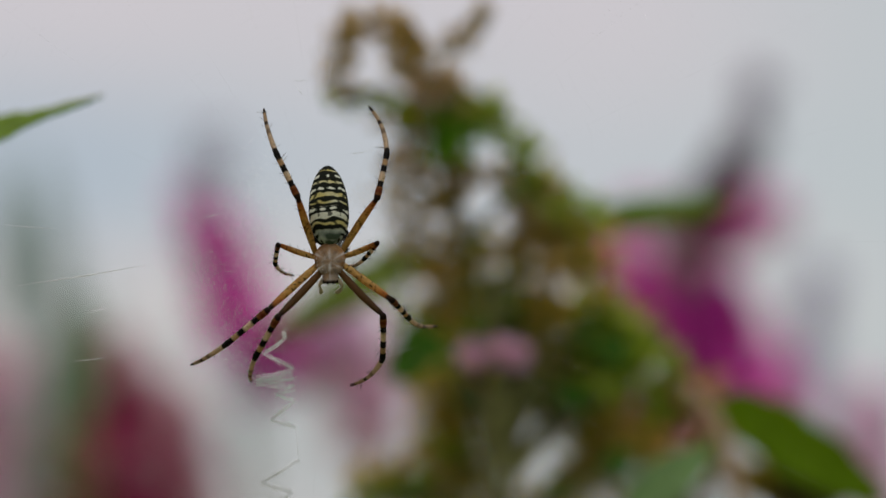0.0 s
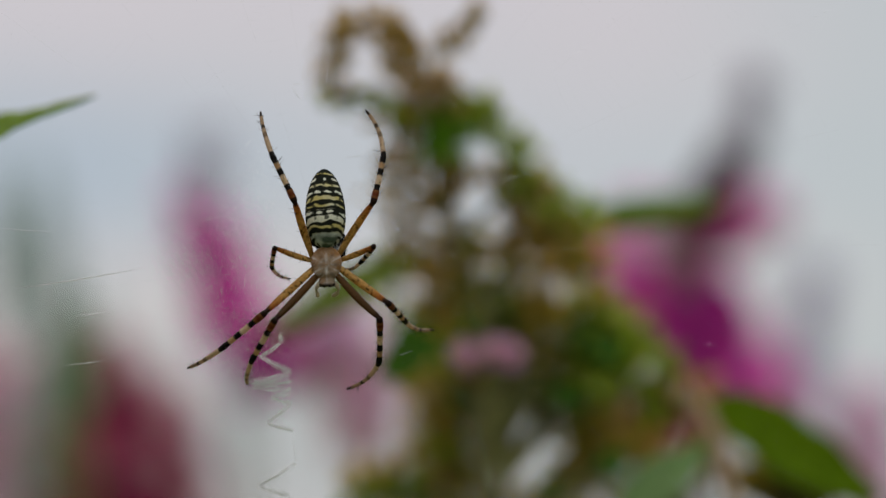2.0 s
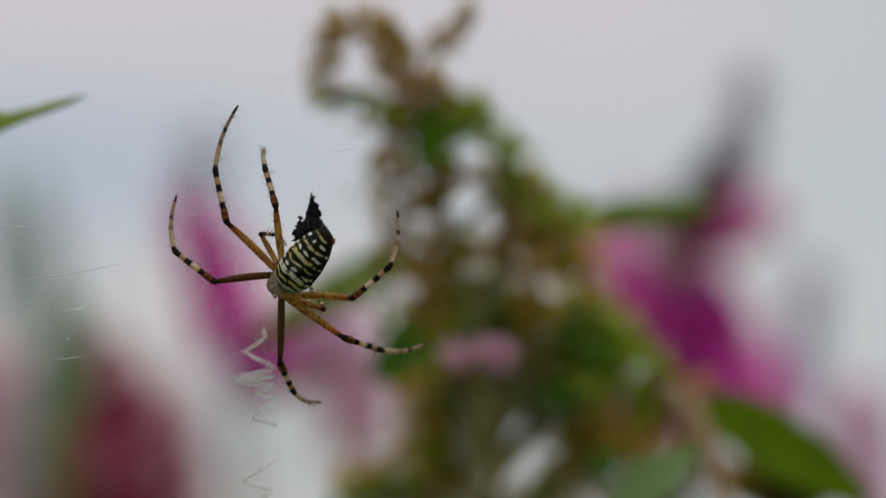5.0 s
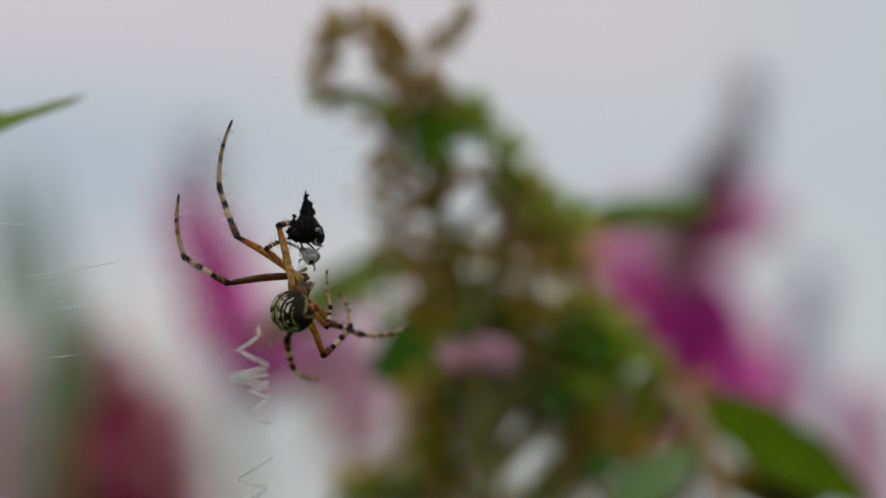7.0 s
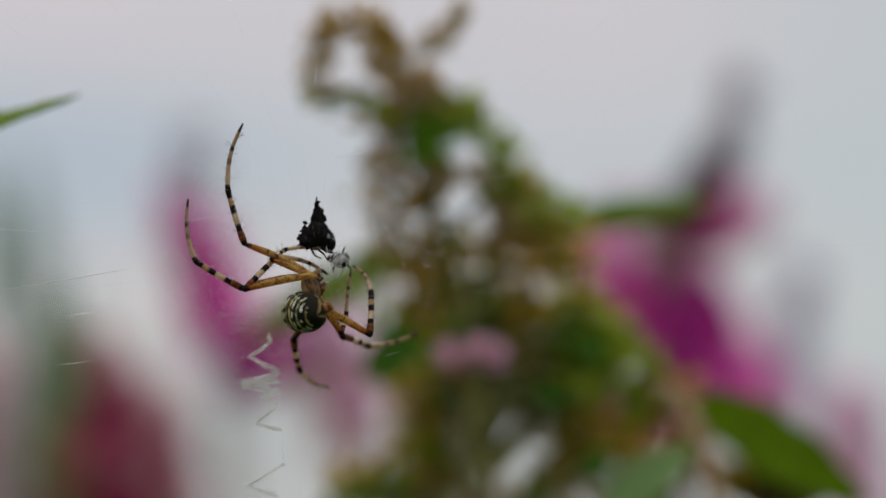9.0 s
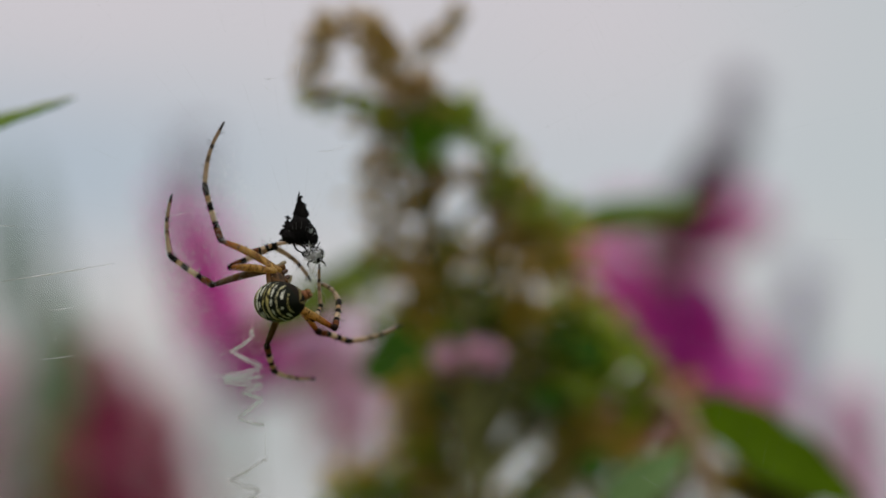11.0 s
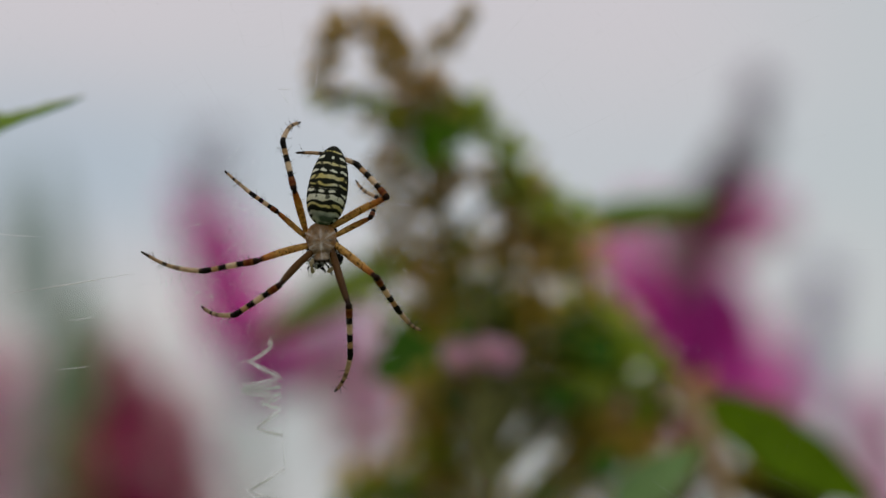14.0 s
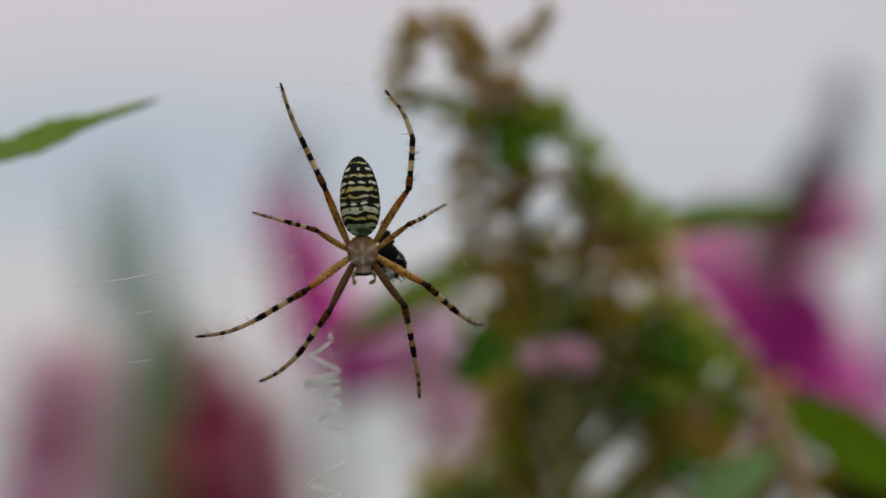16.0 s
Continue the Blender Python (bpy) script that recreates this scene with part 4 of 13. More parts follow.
def abdomen():
    size, n, k = 144 * GRAIN, 150, 112
    verts, faces = [], []
    for i in range(n + 1):
        u = i / n                                   # 0 at the waist, 1 at the tail
        half = 36.5 * GRAIN * max(0.0, 1 - abs((u - 0.40) / (0.40 if u < 0.40 else 0.60)) ** (2.4 if u < 0.40 else 2.0)) ** (0.5 if u < 0.4 else 0.56)
        if u < 0.1:
            half = max(half, 15 * GRAIN * (0.4 + 6 * u))
        for j in range(k):
            a = 2 * math.pi * j / k
            x, y = math.cos(a), math.sin(a)
            lump = 1 + 0.03 * math.cos(2 * a) * (1 - u) + 0.012 * math.sin(u * 40) * max(0, x)
            verts.append(Vector((half * x * 0.98 * lump, half * y * lump, size * u)))
    for i in range(n):
        for j in range(k):
            a, b = i * k + j, i * k + (j + 1) % k
            faces.append((a, b, b + k, a + k))
    faces.append(tuple(reversed(range(k))))
    faces.append(tuple(n * k + j for j in range(k)))
    ob = pydata("abdomen", verts, faces, PIGMENT, spider, "yellow and white abdomen with black cross bands")
    # dark cross bands: place from the tail, half width, waviness, spots (place across, half size)
    bands = ((0.0, 0.062, 0.0, ()), (0.108, 0.014, 0.004, ()), (0.156, 0.034, 0.005, ((-0.66, 0.26), (0.04, 0.10), (0.58, 0.20))), (0.205, 0.010, 0.006, ()),
             (0.283, 0.022, 0.008, ()), (0.336, 0.038, 0.010, ((-0.74, 0.30), (-0.28, 0.16), (0.13, 0.17), (0.68, 0.22))), (0.462, 0.019, 0.010, ()), (0.530, 0.014, 0.008, ()),
             (0.592, 0.042, 0.012, ((-0.76, 0.30), (-0.17, 0.13), (0.17, 0.13), (0.78, 0.24))), (0.722, 0.018, 0.010, ()), (0.808, 0.019, 0.010, ()))

    def pigment(p):
        v = 1 - p.z / size
        a = math.atan2(p.y, p.x)                    # 0 on the back, pi on the belly
        s = a / 1.45
        tiny = 0.014 * noise.noise(p * 1600) + 0.022 * noise.noise(p * 700)
        w = v - 0.03 * s * s + tiny
        c = mix3(YELLOW, WHITE, 0.9 if 0.55 < w < 0.70 else 0.15 + 1.1 * noise.noise(p * 420) + 0.35 * max(0.0, abs(s) - 0.45))
        c = mix3(c, (0.50, 0.46, 0.27), (abs(s) - 0.55) * 1.6)
        if v > 0.80:
            c = mix3(c, (0.40, 0.42, 0.38), (v - 0.80) / 0.06)
            c = mix3(c, (0.07, 0.09, 0.07), (v - 0.82) / 0.06 * max(0.0, 1 - (s / 0.6) ** 2 + 1.1 * noise.noise(p * 1100)))
        for where, half, wave, spots in bands:
            width = half * 1.1 * (1 + (1.0 if where < 0.65 else -0.9) * max(0.0, abs(s) - 0.5)) * (1 + 0.55 * noise.noise(Vector((s * 4, where * 60, 2.0))))
            gap = abs(w - where - wave * 0.6 * math.cos(s * 7.5)) - width
            if gap < 0.008:
                dark = 1 - max(0.0, gap) / 0.008
                c = mix3(c, BLACKISH, dark)
                for at, r in spots:
                    if math.hypot((s - at) / r, (w - where - wave * 0.6 * math.cos(s * 7.5) + 0.006) / (half * 0.46)) < 1 + 0.5 * noise.noise(p * 1800):
                        c = WHITE
        # dark streaks that run between the bands
        for at, lo, hi in ((-0.42, 0.16, 0.34), (0.38, 0.16, 0.34), (0.02, 0.22, 0.32), (-0.55, 0.36, 0.50), (-0.40, 0.47, 0.68), (0.0, 0.54, 0.68), (0.40, 0.48, 0.68), (0.60, 0.34, 0.46), (-0.86, 0.10, 0.80), (0.88, 0.10, 0.80), (0.22, 0.70, 0.80)):
            if lo < v < hi and abs(s - at - 0.05 * math.sin(v * 50)) < 0.05 * (1 + 1.5 * noise.noise(p * 1300)):
                c = mix3(c, BLACKISH, 0.85)
        if v > 0.82 and abs(s) > 0.5 and math.sin(w * 95) > 0.1:
            c = mix3(c, BLACKISH, min(1.0, (abs(s) - 0.5) * 6))
        if v < 0.07:
            c = BLACKISH
        belly = (abs(s) - 1.15) / 0.12
        if belly > 0:
            under = BLACKISH if abs(abs(s) - 1.8) > 0.10 + 0.12 * noise.noise(p * 900) else (0.24, 0.18, 0.07)
            c = mix3(c, mix3(under, (0.014, 0.008, 0.005), 0.5), belly)
        return c

    set_tint(ob, pigment)
    # spinnerets under the tail, on a ringed knob
    verts, faces = [], []
    p = Vector((-0.0016, 0, size * 0.80))
    tube([p, p + Vector((-0.0003, 0, 0.0001)), p + Vector((-0.0005, 0, 0.00018))], [0.0007, 0.00062, 0.0005], 14, verts, faces)
    for turn in range(6):
        a = turn * math.pi / 3
        out = Vector((0, math.cos(a), math.sin(a))) * 0.00033
        q = p + Vector((-0.00045, 0, 0.00015)) + out
        tube([q, q + Vector((-0.00028, 0, 0.0001)) + out * 0.25, q + Vector((-0.0005, 0, 0.00018)) - out * 0.2], [0.00022, 0.00019, 0.00005], 8, verts, faces)
    pydata("spinneret", verts, faces, SPINNERET, ob, "orange-brown spinnerets")
    return ob


def cephalothorax():
    size = 70 * GRAIN
    n, k = 44, 40
    verts, faces = [], []
    for i in range(n + 1):
        u = i / n
        wide = 27.5 * GRAIN * (math.sin(math.pi * min(1, (u + 0.03) / 0.98) ** 0.78)) ** 0.62 if u < 0.99 else 10 * GRAIN
        if u > 0.66:
            wide = max(wide * (1 - 0.30 * min(1, (u - 0.66) / 0.2)), 13 * GRAIN * (1.12 - 0.2 * (u - 0.66)))
        tall = wide * (0.52 if u < 0.6 else 0.55 + 0.25 * (u - 0.6))
        for j in range(k):
            a = 2 * math.pi * j / k
            x, y = math.cos(a), math.sin(a)
            groove = 1 - 0.10 * math.exp(-(y / 0.13) ** 2) * (1 if x > 0 else 0) * math.exp(-((u - 0.42) / 0.2) ** 2)
            ridge = 1 + 0.045 * math.cos(6 * a) * math.sin(math.pi * u) * (1 if x > 0 else 0)
            verts.append(Vector((tall * x * groove * ridge, wide * y, size * u)))
    for i in range(n):
        for j in range(k):
            a, b = i * k + j, i * k + (j + 1) % k
            faces.append((a, b, b + k, a + k))
    faces.append(tuple(reversed(range(k))))
    faces.append(tuple(n * k + j for j in range(k)))
    ob = pydata("cephalothorax", verts, faces, HAIRY, spider, "grey-brown head with silvery hair")

    def pigment(p):
        u, s = p.z / size, abs(p.y) / (27 * GRAIN)
        c = mix3((0.52, 0.40, 0.29), (0.40, 0.20, 0.075), abs(noise.noise(p * 800)) * 1.5 + 1.6 * max(0, s - 0.5))
        star = min(abs(math.sin(3 * math.atan2(p.y, p.z - 0.45 * size))), 1)
        if star < 0.34 and p.x > 0:
            c = mix3(c, (0.80, 0.77, 0.74), 1.0 * (1 - star / 0.34) * min(1, math.hypot(p.y, p.z - 0.45 * size) / 0.0006) * (0.6 + noise.noise(p * 1600)))
        elif star > 0.8 and p.x > 0:
            c = mix3(c, (0.16, 0.10, 0.07), 0.55 * (star - 0.8) / 0.2 * (0.8 + noise.noise(p * 1400)))
        if u > 0.90:
            c = mix3(c, (0.05, 0.035, 0.025), (u - 0.90) / 0.05)
        if u < 0.24:
            c = mix3(c, (0.40, 0.21, 0.08), min(0.7, (0.24 - u) * 5))
        if p.x < 0:
            c = mix3(c, mix3((0.20, 0.10, 0.04), (0.05, 0.03, 0.02), abs(noise.noise(p * 900)) * 2.5), 0.9)
        return c

    set_tint(ob, pigment)
    # short silvery hairs lying forward over the back
    rng = random.Random(17)
    verts, faces = [], []
    for _ in range(240):
        i, a = rng.randrange(3, n - 4), rng.gauss(0, 0.75)
        q = ob.data.vertices[i * k + int(a / 6.283 * k) % k].co
        out = Vector((q.x, q.y, 0)).normalized()
        way = Vector((0.25 * out.x, 0.25 * out.y + rng.gauss(0, 0.35), rng.uniform(0.3, 1.0))).normalized()
        long = rng.uniform(0.00018, 0.00042)
        tube([q - out * 0.00002, q + out * 0.00005 + way * long * 0.5, q + out * 0.00006 + way * long], [0.000008, 0.000007, 0.000003], 3, verts, faces)
    pydata("hair", verts, faces, SILVER_HAIR, ob, "fine silvery hair", kind="stuff")
    # eyes, jaws and palps
    bm = bmesh.new()
    for y, z, x, r in ((-0.00032, 0.97, 0.00058, 0.00013), (0.00032, 0.97, 0.00058, 0.00013), (-0.00030, 1.0, 0.0003, 0.00012), (0.0003, 1.0, 0.0003, 0.00012), (-0.00085, 0.94, 0.00035, 0.00011), (0.00085, 0.94, 0.00035, 0.00011)):
        bmesh.ops.create_icosphere(bm, subdivisions=2, radius=r, matrix=Matrix.Translation((x, y, size * z)))
    part("eye_cluster", bm, BLACK, ob, "small shiny black eyes")
    for side in (-1, 1):
        line = smooth_line([(-0.0004, side * 0.0004, size * 0.88), (-0.0008, side * 0.0004, size * 0.95), (-0.0011, side * 0.0003, size * 0.99)], 4)
        verts, faces = tube(line, taper(line, 0.00044, 0.0002), 10)
        pydata("jaw", verts, faces, BROWN, ob, "dark brown jaw")
        line = smooth_line([(-0.0003, side * 0.0009, size * 0.90), (0.0, side * 0.0013, size * 1.04), (-0.0004, side * 0.0012, size * 1.16), (-0.0010, side * (0.0009 + 0.0003 * side), size * 1.24)], 6)
        verts, faces = tube(line, [0.0002 + 0.00007 * math.sin(i * 0.55) for i in range(len(line))], 8)
        pydata("palp", verts, faces, PALE, ob, "pale translucent palp")
    return ob


LENGTHS = {1: (125, 97, 112), 2: (127, 102, 121), 3: (66, 54, 76), 4: (106, 90, 108)}


def leg_segment(which, j, rng):
    """One rigid piece of a leg along its own z: 0 thigh, 1 knee and shin, 2 foot."""
    size = LENGTHS[which][j] * GRAIN
    slim = 0.78 if which == 3 else 1.0
    n = 40
    rings = []
    for i in range(n + 1):
        u = i / n
        if j == 0:
            r = 0.00023 + 0.00016 * math.sin(math.pi * min(1, u * 0.9 + 0.12)) ** 0.7
            if u > 0.93:
                r *= 1 - 0.12 * (u - 0.93) / 0.07
        elif j == 1:
            r = 0.00029 - 0.00005 * u + 0.00004 * math.sin(math.pi * min(1, u / 0.28)) + 0.00004 * math.exp(-((u - 0.96) / 0.05) ** 2)
            r -= 0.00004 * math.exp(-((u - 0.29) / 0.03) ** 2)
        else:
            r = 0.000235 - 0.00010 * u - (0.00005 * (u - 0.85) / 0.15 if u > 0.85 else 0) - 0.00002 * math.exp(-((u - 0.62) / 0.02) ** 2)
        rings.append(r * slim * (1.18, 1.34, 1.38)[j])
    bow = (-0.03, 0.015, 0.075)[j] * size
    line = [Vector((-bow * math.sin(math.pi * i / n), 0, size * i / n)) for i in range(n + 1)]
    start = [Vector((0, 0, -rings[0] * 0.6))] if j else [Vector((0, 0, -0.0011)), Vector((0, 0, -0.0005))]
    verts, faces = tube(start + line + [line[-1] + Vector((0, 0, rings[-1] * 0.5))], ([rings[0] * 0.6] if j else [0.0003 * slim, 0.00034 * slim]) + rings + [rings[-1] * 0.5], 12)
    name = ("femur", "tibia", "tarsus")[j]
    label = ("orange-brown thigh with dark specks" if which != 1 else "dark grey-brown thigh", "shin ringed black and cream", "cream foot with dark rings")[j]
    ob = pydata(name, verts, faces, LEGS, spider, label)
    specks = [(rng.random(), rng.uniform(-3.1, 3.1)) for _ in range(40)]

    def pigment(p):
        u = p.z / size + 0.012 * noise.noise(p * 2500)
        a = math.atan2(p.y, p.x)
        if j == 0:
            base = mix3(mix3(ORANGE, (0.78, 0.56, 0.22), 0.55 - 0.6 * u), (0.24, 0.10, 0.025), 1.2 * abs(noise.noise(Vector((p.x * 1800, p.y * 1800, p.z * 700))))) if which != 1 else mix3(mix3((0.17, 0.085, 0.028), (0.08, 0.04, 0.014), u), (0.36, 0.20, 0.07), 0.8 * math.cos(a) - 0.30 + 0.9 * noise.noise(Vector((p.x * 1800, p.y * 1800, p.z * 900))))
            c = mix3(base, (0.40, 0.12, 0.02), (u - 0.60) / 0.35) if which != 1 else base
            if u > 0.90:
                c = mix3(c, (0.04, 0.018, 0.01), (u - 0.90) / 0.04)
            if which in (2, 3, 4):
                for su, sa in specks:
                    if abs(u - su) < 0.012 and abs((a - sa + math.pi) % (2 * math.pi) - math.pi) < 0.30:
                        c = (0.03, 0.018, 0.01)
            return c
        if j == 1:
            c = mix3(CREAM, (0.44, 0.30, 0.14), 0.25 + 0.5 * noise.noise(p * 900))
            if u < 0.06:
                c = (0.03, 0.015, 0.01)
            elif u < 0.25:
                c = mix3(RUST, (0.30, 0.12, 0.03), abs(u - 0.14) * 9)
            for lo, hi in ((0.24, 0.36), (0.56, 0.70), (0.84, 1.1)):
                edge = min(u - lo, hi - u)
                if edge > -0.012:
                    c = mix3(c, (0.012, 0.010, 0.008), 1 + min(0, edge) / 0.012)
            if 0.72 < u < 0.83:
                c = mix3(c, (0.46, 0.25, 0.08), 0.7)
            return c
        c = mix3(CREAM, (0.36, 0.24, 0.13), 0.4 + 0.6 * u)
        for lo, hi, depth in ((-0.1, 0.05, 1), (0.36, 0.44, 0.55), (0.56, 0.63, 0.9), (0.88, 1.2, 0.95)):
            edge = min(u - lo, hi - u)
            if edge > -0.015:
                c = mix3(c, (0.02, 0.014, 0.01), (1 + min(0, edge) / 0.015) * depth)
        return c

    set_tint(ob, pigment)
    # bristles
    verts, faces = [], []
    for _ in range((16, 32, 24)[j] if which != 3 else 14):
        u, a = rng.uniform(0.08, 0.95), rng.uniform(0, 6.28)
        i = int(u * n)
        out = Vector((math.cos(a), math.sin(a), 0.55))
        p = line[i] + Vector((math.cos(a), math.sin(a), 0)) * rings[i] * 0.9
        long = rng.uniform(0.00035, 0.00095) * (1.0 if j else 0.6)
        tube([p, p + out * long * 0.5, p + out * long], [0.000026, 0.000019, 0.000007], 3, verts, faces)
    pydata("bristle", verts, faces, BRISTLE, ob, kind="stuff")
    return ob


def build_spider():
    JOINTED["abdomen"] = abdomen()
    JOINTED["head"] = cephalothorax()
    rng = random.Random(9)
    for side in "AB":
        for which in (1, 2, 3, 4):
            for j in range(3):
                JOINTED[f"{side}{which}{j}"] = leg_segment(which, j, rng)


build_spider()

# ---- the wrapped prey
prey = thing("dead_fly", "black dead fly with ragged folded wings wrapped in thin silk", "insect", m=WEB.copy())


def lump(bm, at, radii, turn=0.0, rough=0.12, seed=0):
    made = bmesh.ops.create_icosphere(bm, subdivisions=3, radius=1.0)["verts"]
    for v in made:
        d = 1 + rough * noise.noise(v.co * 2.6 + Vector((seed, 0, 0))) + rough * 0.6 * noise.noise(v.co * 7 + Vector((0, seed, 0)))
        v.co = Matrix.Rotation(radians(turn), 3, "Y") @ Vector((v.co.x * radii[0], v.co.y * radii[1], v.co.z * radii[2])) * d + Vector(at)


def dead_fly():
    s = GRAIN

    def at(x, y, z):
        return Vector((x * s, y * s, z * s))

    bm = bmesh.new()
    lump(bm, at(2, 4, -14), (21 * s, 17 * s, 27 * s), 4, 0.22, 1)
    lump(bm, at(-14, 2, -26), (16 * s, 14 * s, 13 * s), 20, 0.25, 2)
    part("body", bm, BLACK, prey)
    bm = bmesh.new()
    lump(bm, at(22, 0, -24), (12 * s, 13 * s, 22 * s), -14, 0.2, 3)
    part("thorax", bm, BLACK, prey)
    bm = bmesh.new()
    lump(bm, at(0, -4, 0), (14 * s, 12 * s, 13 * s), 30, 0.3, 4)
    lump(bm, at(-15, -2, 3), (9 * s, 8 * s, 7 * s), 10, 0.3, 5)
    lump(bm, at(9, -6, 8), (6 * s, 6 * s, 5 * s), 10, 0.3, 6)
    JOINTED["prey_head"] = part("head", bm, BLACK, prey)
    rng = random.Random(4)
    for k, (foot, tip, wide, y) in enumerate(((-2, 1, 15, 6), (10, 3, 15, -3), (-24, -19, 8, 1))):
        top = (54, 48, 8)[k]
        low = -34
        rows, verts, faces = 14, [], []
        for layer in (0, 1):
            for i in range(rows + 1):
                u = i / rows
                mid = foot + (tip - foot) * u
                half = wide * (1 - u) ** 0.62 * (0.75 + 0.5 * math.sin(2.5 * (1 - u))) * 0.75 + 3.2
                rag = rng.uniform(-6.0, 3.5) if layer == 0 else 0
                for q in (-1, -0.35, 0.35, 1):
                    edge = verts[(i * 4) + (-1, -0.35, 0.35, 1).index(q)].x / s if layer else mid + half * q + (rag * q if abs(q) == 1 else 0)
                    verts.append(at(edge, y + 5 * abs(q) + (2.2 if layer else 0) + 2 * math.sin(u * 9 + q), low + (top - low) * u + (rng.uniform(-5, 4) if i == rows else rng.uniform(-1.5, 1.5))))
        far = (rows + 1) * 4
        for i in range(rows):
            for q in range(3):
                a = i * 4 + q
                faces.append((a, a + 1, a + 5, a + 4))
                faces.append((far + a, far + a + 4, far + a + 5, far + a + 1))
            for q in (0, 3):
                a = i * 4 + q
                faces.append((a, a + 4, far + a + 4, far + a))
        for a in (0, rows * 4):
            for q in range(3):
                faces.append((a + q, a + q + 1, far + a + q + 1, far + a + q))
        pydata("wing", verts, faces, BLACK, prey, "folded crumpled black wing")
    for line in (((-8, -6, -38), (-2, -12, -50), (10, -8, -56)), ((4, -6, -40), (14, -14, -48), (22, -10, -60)), ((10, -4, -36), (20, -16, -44), (34, -14, -46))):
        pts = smooth_line([at(*p) for p in line], 5)
        verts, faces = tube(pts, taper(pts, 0.00016, 0.00007), 6)
        pydata("leg", verts, faces, BLACK, prey)
    # ragged legs on the head and silk drawn out from it
    head = JOINTED["prey_head"]
    for line in (((-4, -4, 8), (-9, -10, 14), (-14, -8, 10)), ((2, -4, 10), (4, -8, 18), (8, -8, 25)), ((8, -4, -6), (16, -8, -12), (18, -6, -18)), ((-8, -4, -6), (-14, -6, -14), (-12, -6, -20))):
        pts = smooth_line([at(*p) for p in line], 4)
        verts, faces = tube(pts, taper(pts, 0.00014, 0.00005), 5)
        pydata("leg", verts, faces, BLACK, head)
    verts, faces = [], []
    for _ in range(16):
        q, z, r = rng.uniform(0, 6.28), rng.uniform(-12, 12), rng.uniform(10, 17)
        line = [at(r * math.cos(q + f * 0.45) - 3, r * math.sin(q + f * 0.45) - 3, z + f * rng.uniform(-1.5, 1.5)) for f in range(6)]
        tube(line, rng.choice((0.000006, 0.00001, 0.00002)), 3, verts, faces)
    for _ in range(26):
        a, b = rng.gauss(-8, 6), rng.gauss(-8, 4)
        line = [at(a + 6, -14, b + 16), at(a + 4, -13, b - 4), at(a * 0.5 - 4, -8, b - 22)]
        tube(line, rng.choice((0.000005, 0.000009, 0.000014)), 3, verts, faces)
    pydata("wrapping_silk", verts, faces, SILK_BRIGHT, head, "loose white silk threads", kind="stuff")
    # a crumpled film of silk round the head
    bm = bmesh.new()
    for seed, r in ((7, 1.0), (8, 0.8)):
        for v in bmesh.ops.create_icosphere(bm, subdivisions=3, radius=r)["verts"]:
            d = 1 + 0.45 * noise.noise(v.co * 2.2 + Vector((seed, 0, 0))) + 0.22 * noise.noise(v.co * 5 + Vector((0, seed, 0)))
            v.co = Vector((v.co.x * 19, v.co.y * 15, v.co.z * 16)) * s * d + at(-4 + 3 * (seed - 7), -4, 4)
    part("silk_film", bm, SILK_FILM, head, "thin crumpled film of white silk", smooth=False)
    # silk flecks on the body
    verts, faces = [], []
    for cx, cz, count in ((24, -14, 9), (20, -42, 14)):
        for _ in range(count):
            x, z = cx + rng.gauss(0, 2), cz + rng.gauss(0, 4)
            line = [at(x, -19, z), at(x + rng.gauss(0, 3), -19.5, z + rng.gauss(0, 3)), at(x + rng.gauss(0, 5), -18, z - abs(rng.gauss(0, 7)))]
            tube(line, rng.choice((0.000006, 0.00001, 0.000016)), 3, verts, faces)
    pydata("wrapping_silk", verts, faces, SILK_BRIGHT, prey, "loose white silk threads", kind="stuff")


dead_fly()

# ---- what moves: the web's sway, the spider's body and legs, the prey
SWAY = [
    (0, (0.00, 0.00)),
    (0.5, (0.34, -0.10)),
    (1, (0.76, -0.07)),
    (1.5, (1.35, -0.79)),
    (2, (0.58, -0.40)),
    (2.5, (0.27, 0.09)),
    (3, (-0.18, 0.45)),
    (3.5, (-0.18, 0.51)),
    (4, (-0.18, 0.31)),
    (5.25, (0.02, 0.25)),
    (6.5, (-0.18, 0.45)),
    (7, (-0.54, 0.51)),
    (7.5, (-0.01, 0.31)),
    (8, (0.28, 0.34)),
    (8.5, (0.65, 0.13)),
    (9, (1.22, -0.45)),
    (10.25, (0.67, -0.15)),
    (11.5, (-0.55, 0.71)),
    (12, (-0.62, 0.66)),
    (12.5, (-0.89, 0.79)),
    (13, (-0.56, 0.29)),
    (13.5, (-0.15, 0.18)),
    (14, (1.21, -0.85)),
    (14.5, (0.37, -0.16)),
    (15, (-0.28, 0.04)),
    (15.5, (-0.27, 0.04)),
    (16, (-0.30, 0.09)),
]
CARRIED = [
    (0, (-0.13, 2.95), 0),
    (12.6, (-0.13, 2.95), 0),
    (12.8, (-1.79, 4.27), 0),
    (13, (-1.41, 4.43), 0),
    (13.5, (0.20, 1.21), 10),
    (14, (1.01, 2.01), 10),
    (14.3, (0.46, 1.29), 10),
    (14.5, (0.67, 1.27), 10),
    (14.8, (-0.18, 1.10), -8),
    (15, (-0.40, 1.54), -10),
    (15.5, (-0.27, 1.27), -8),
    (16, (0.80, 0.07), -8),
]


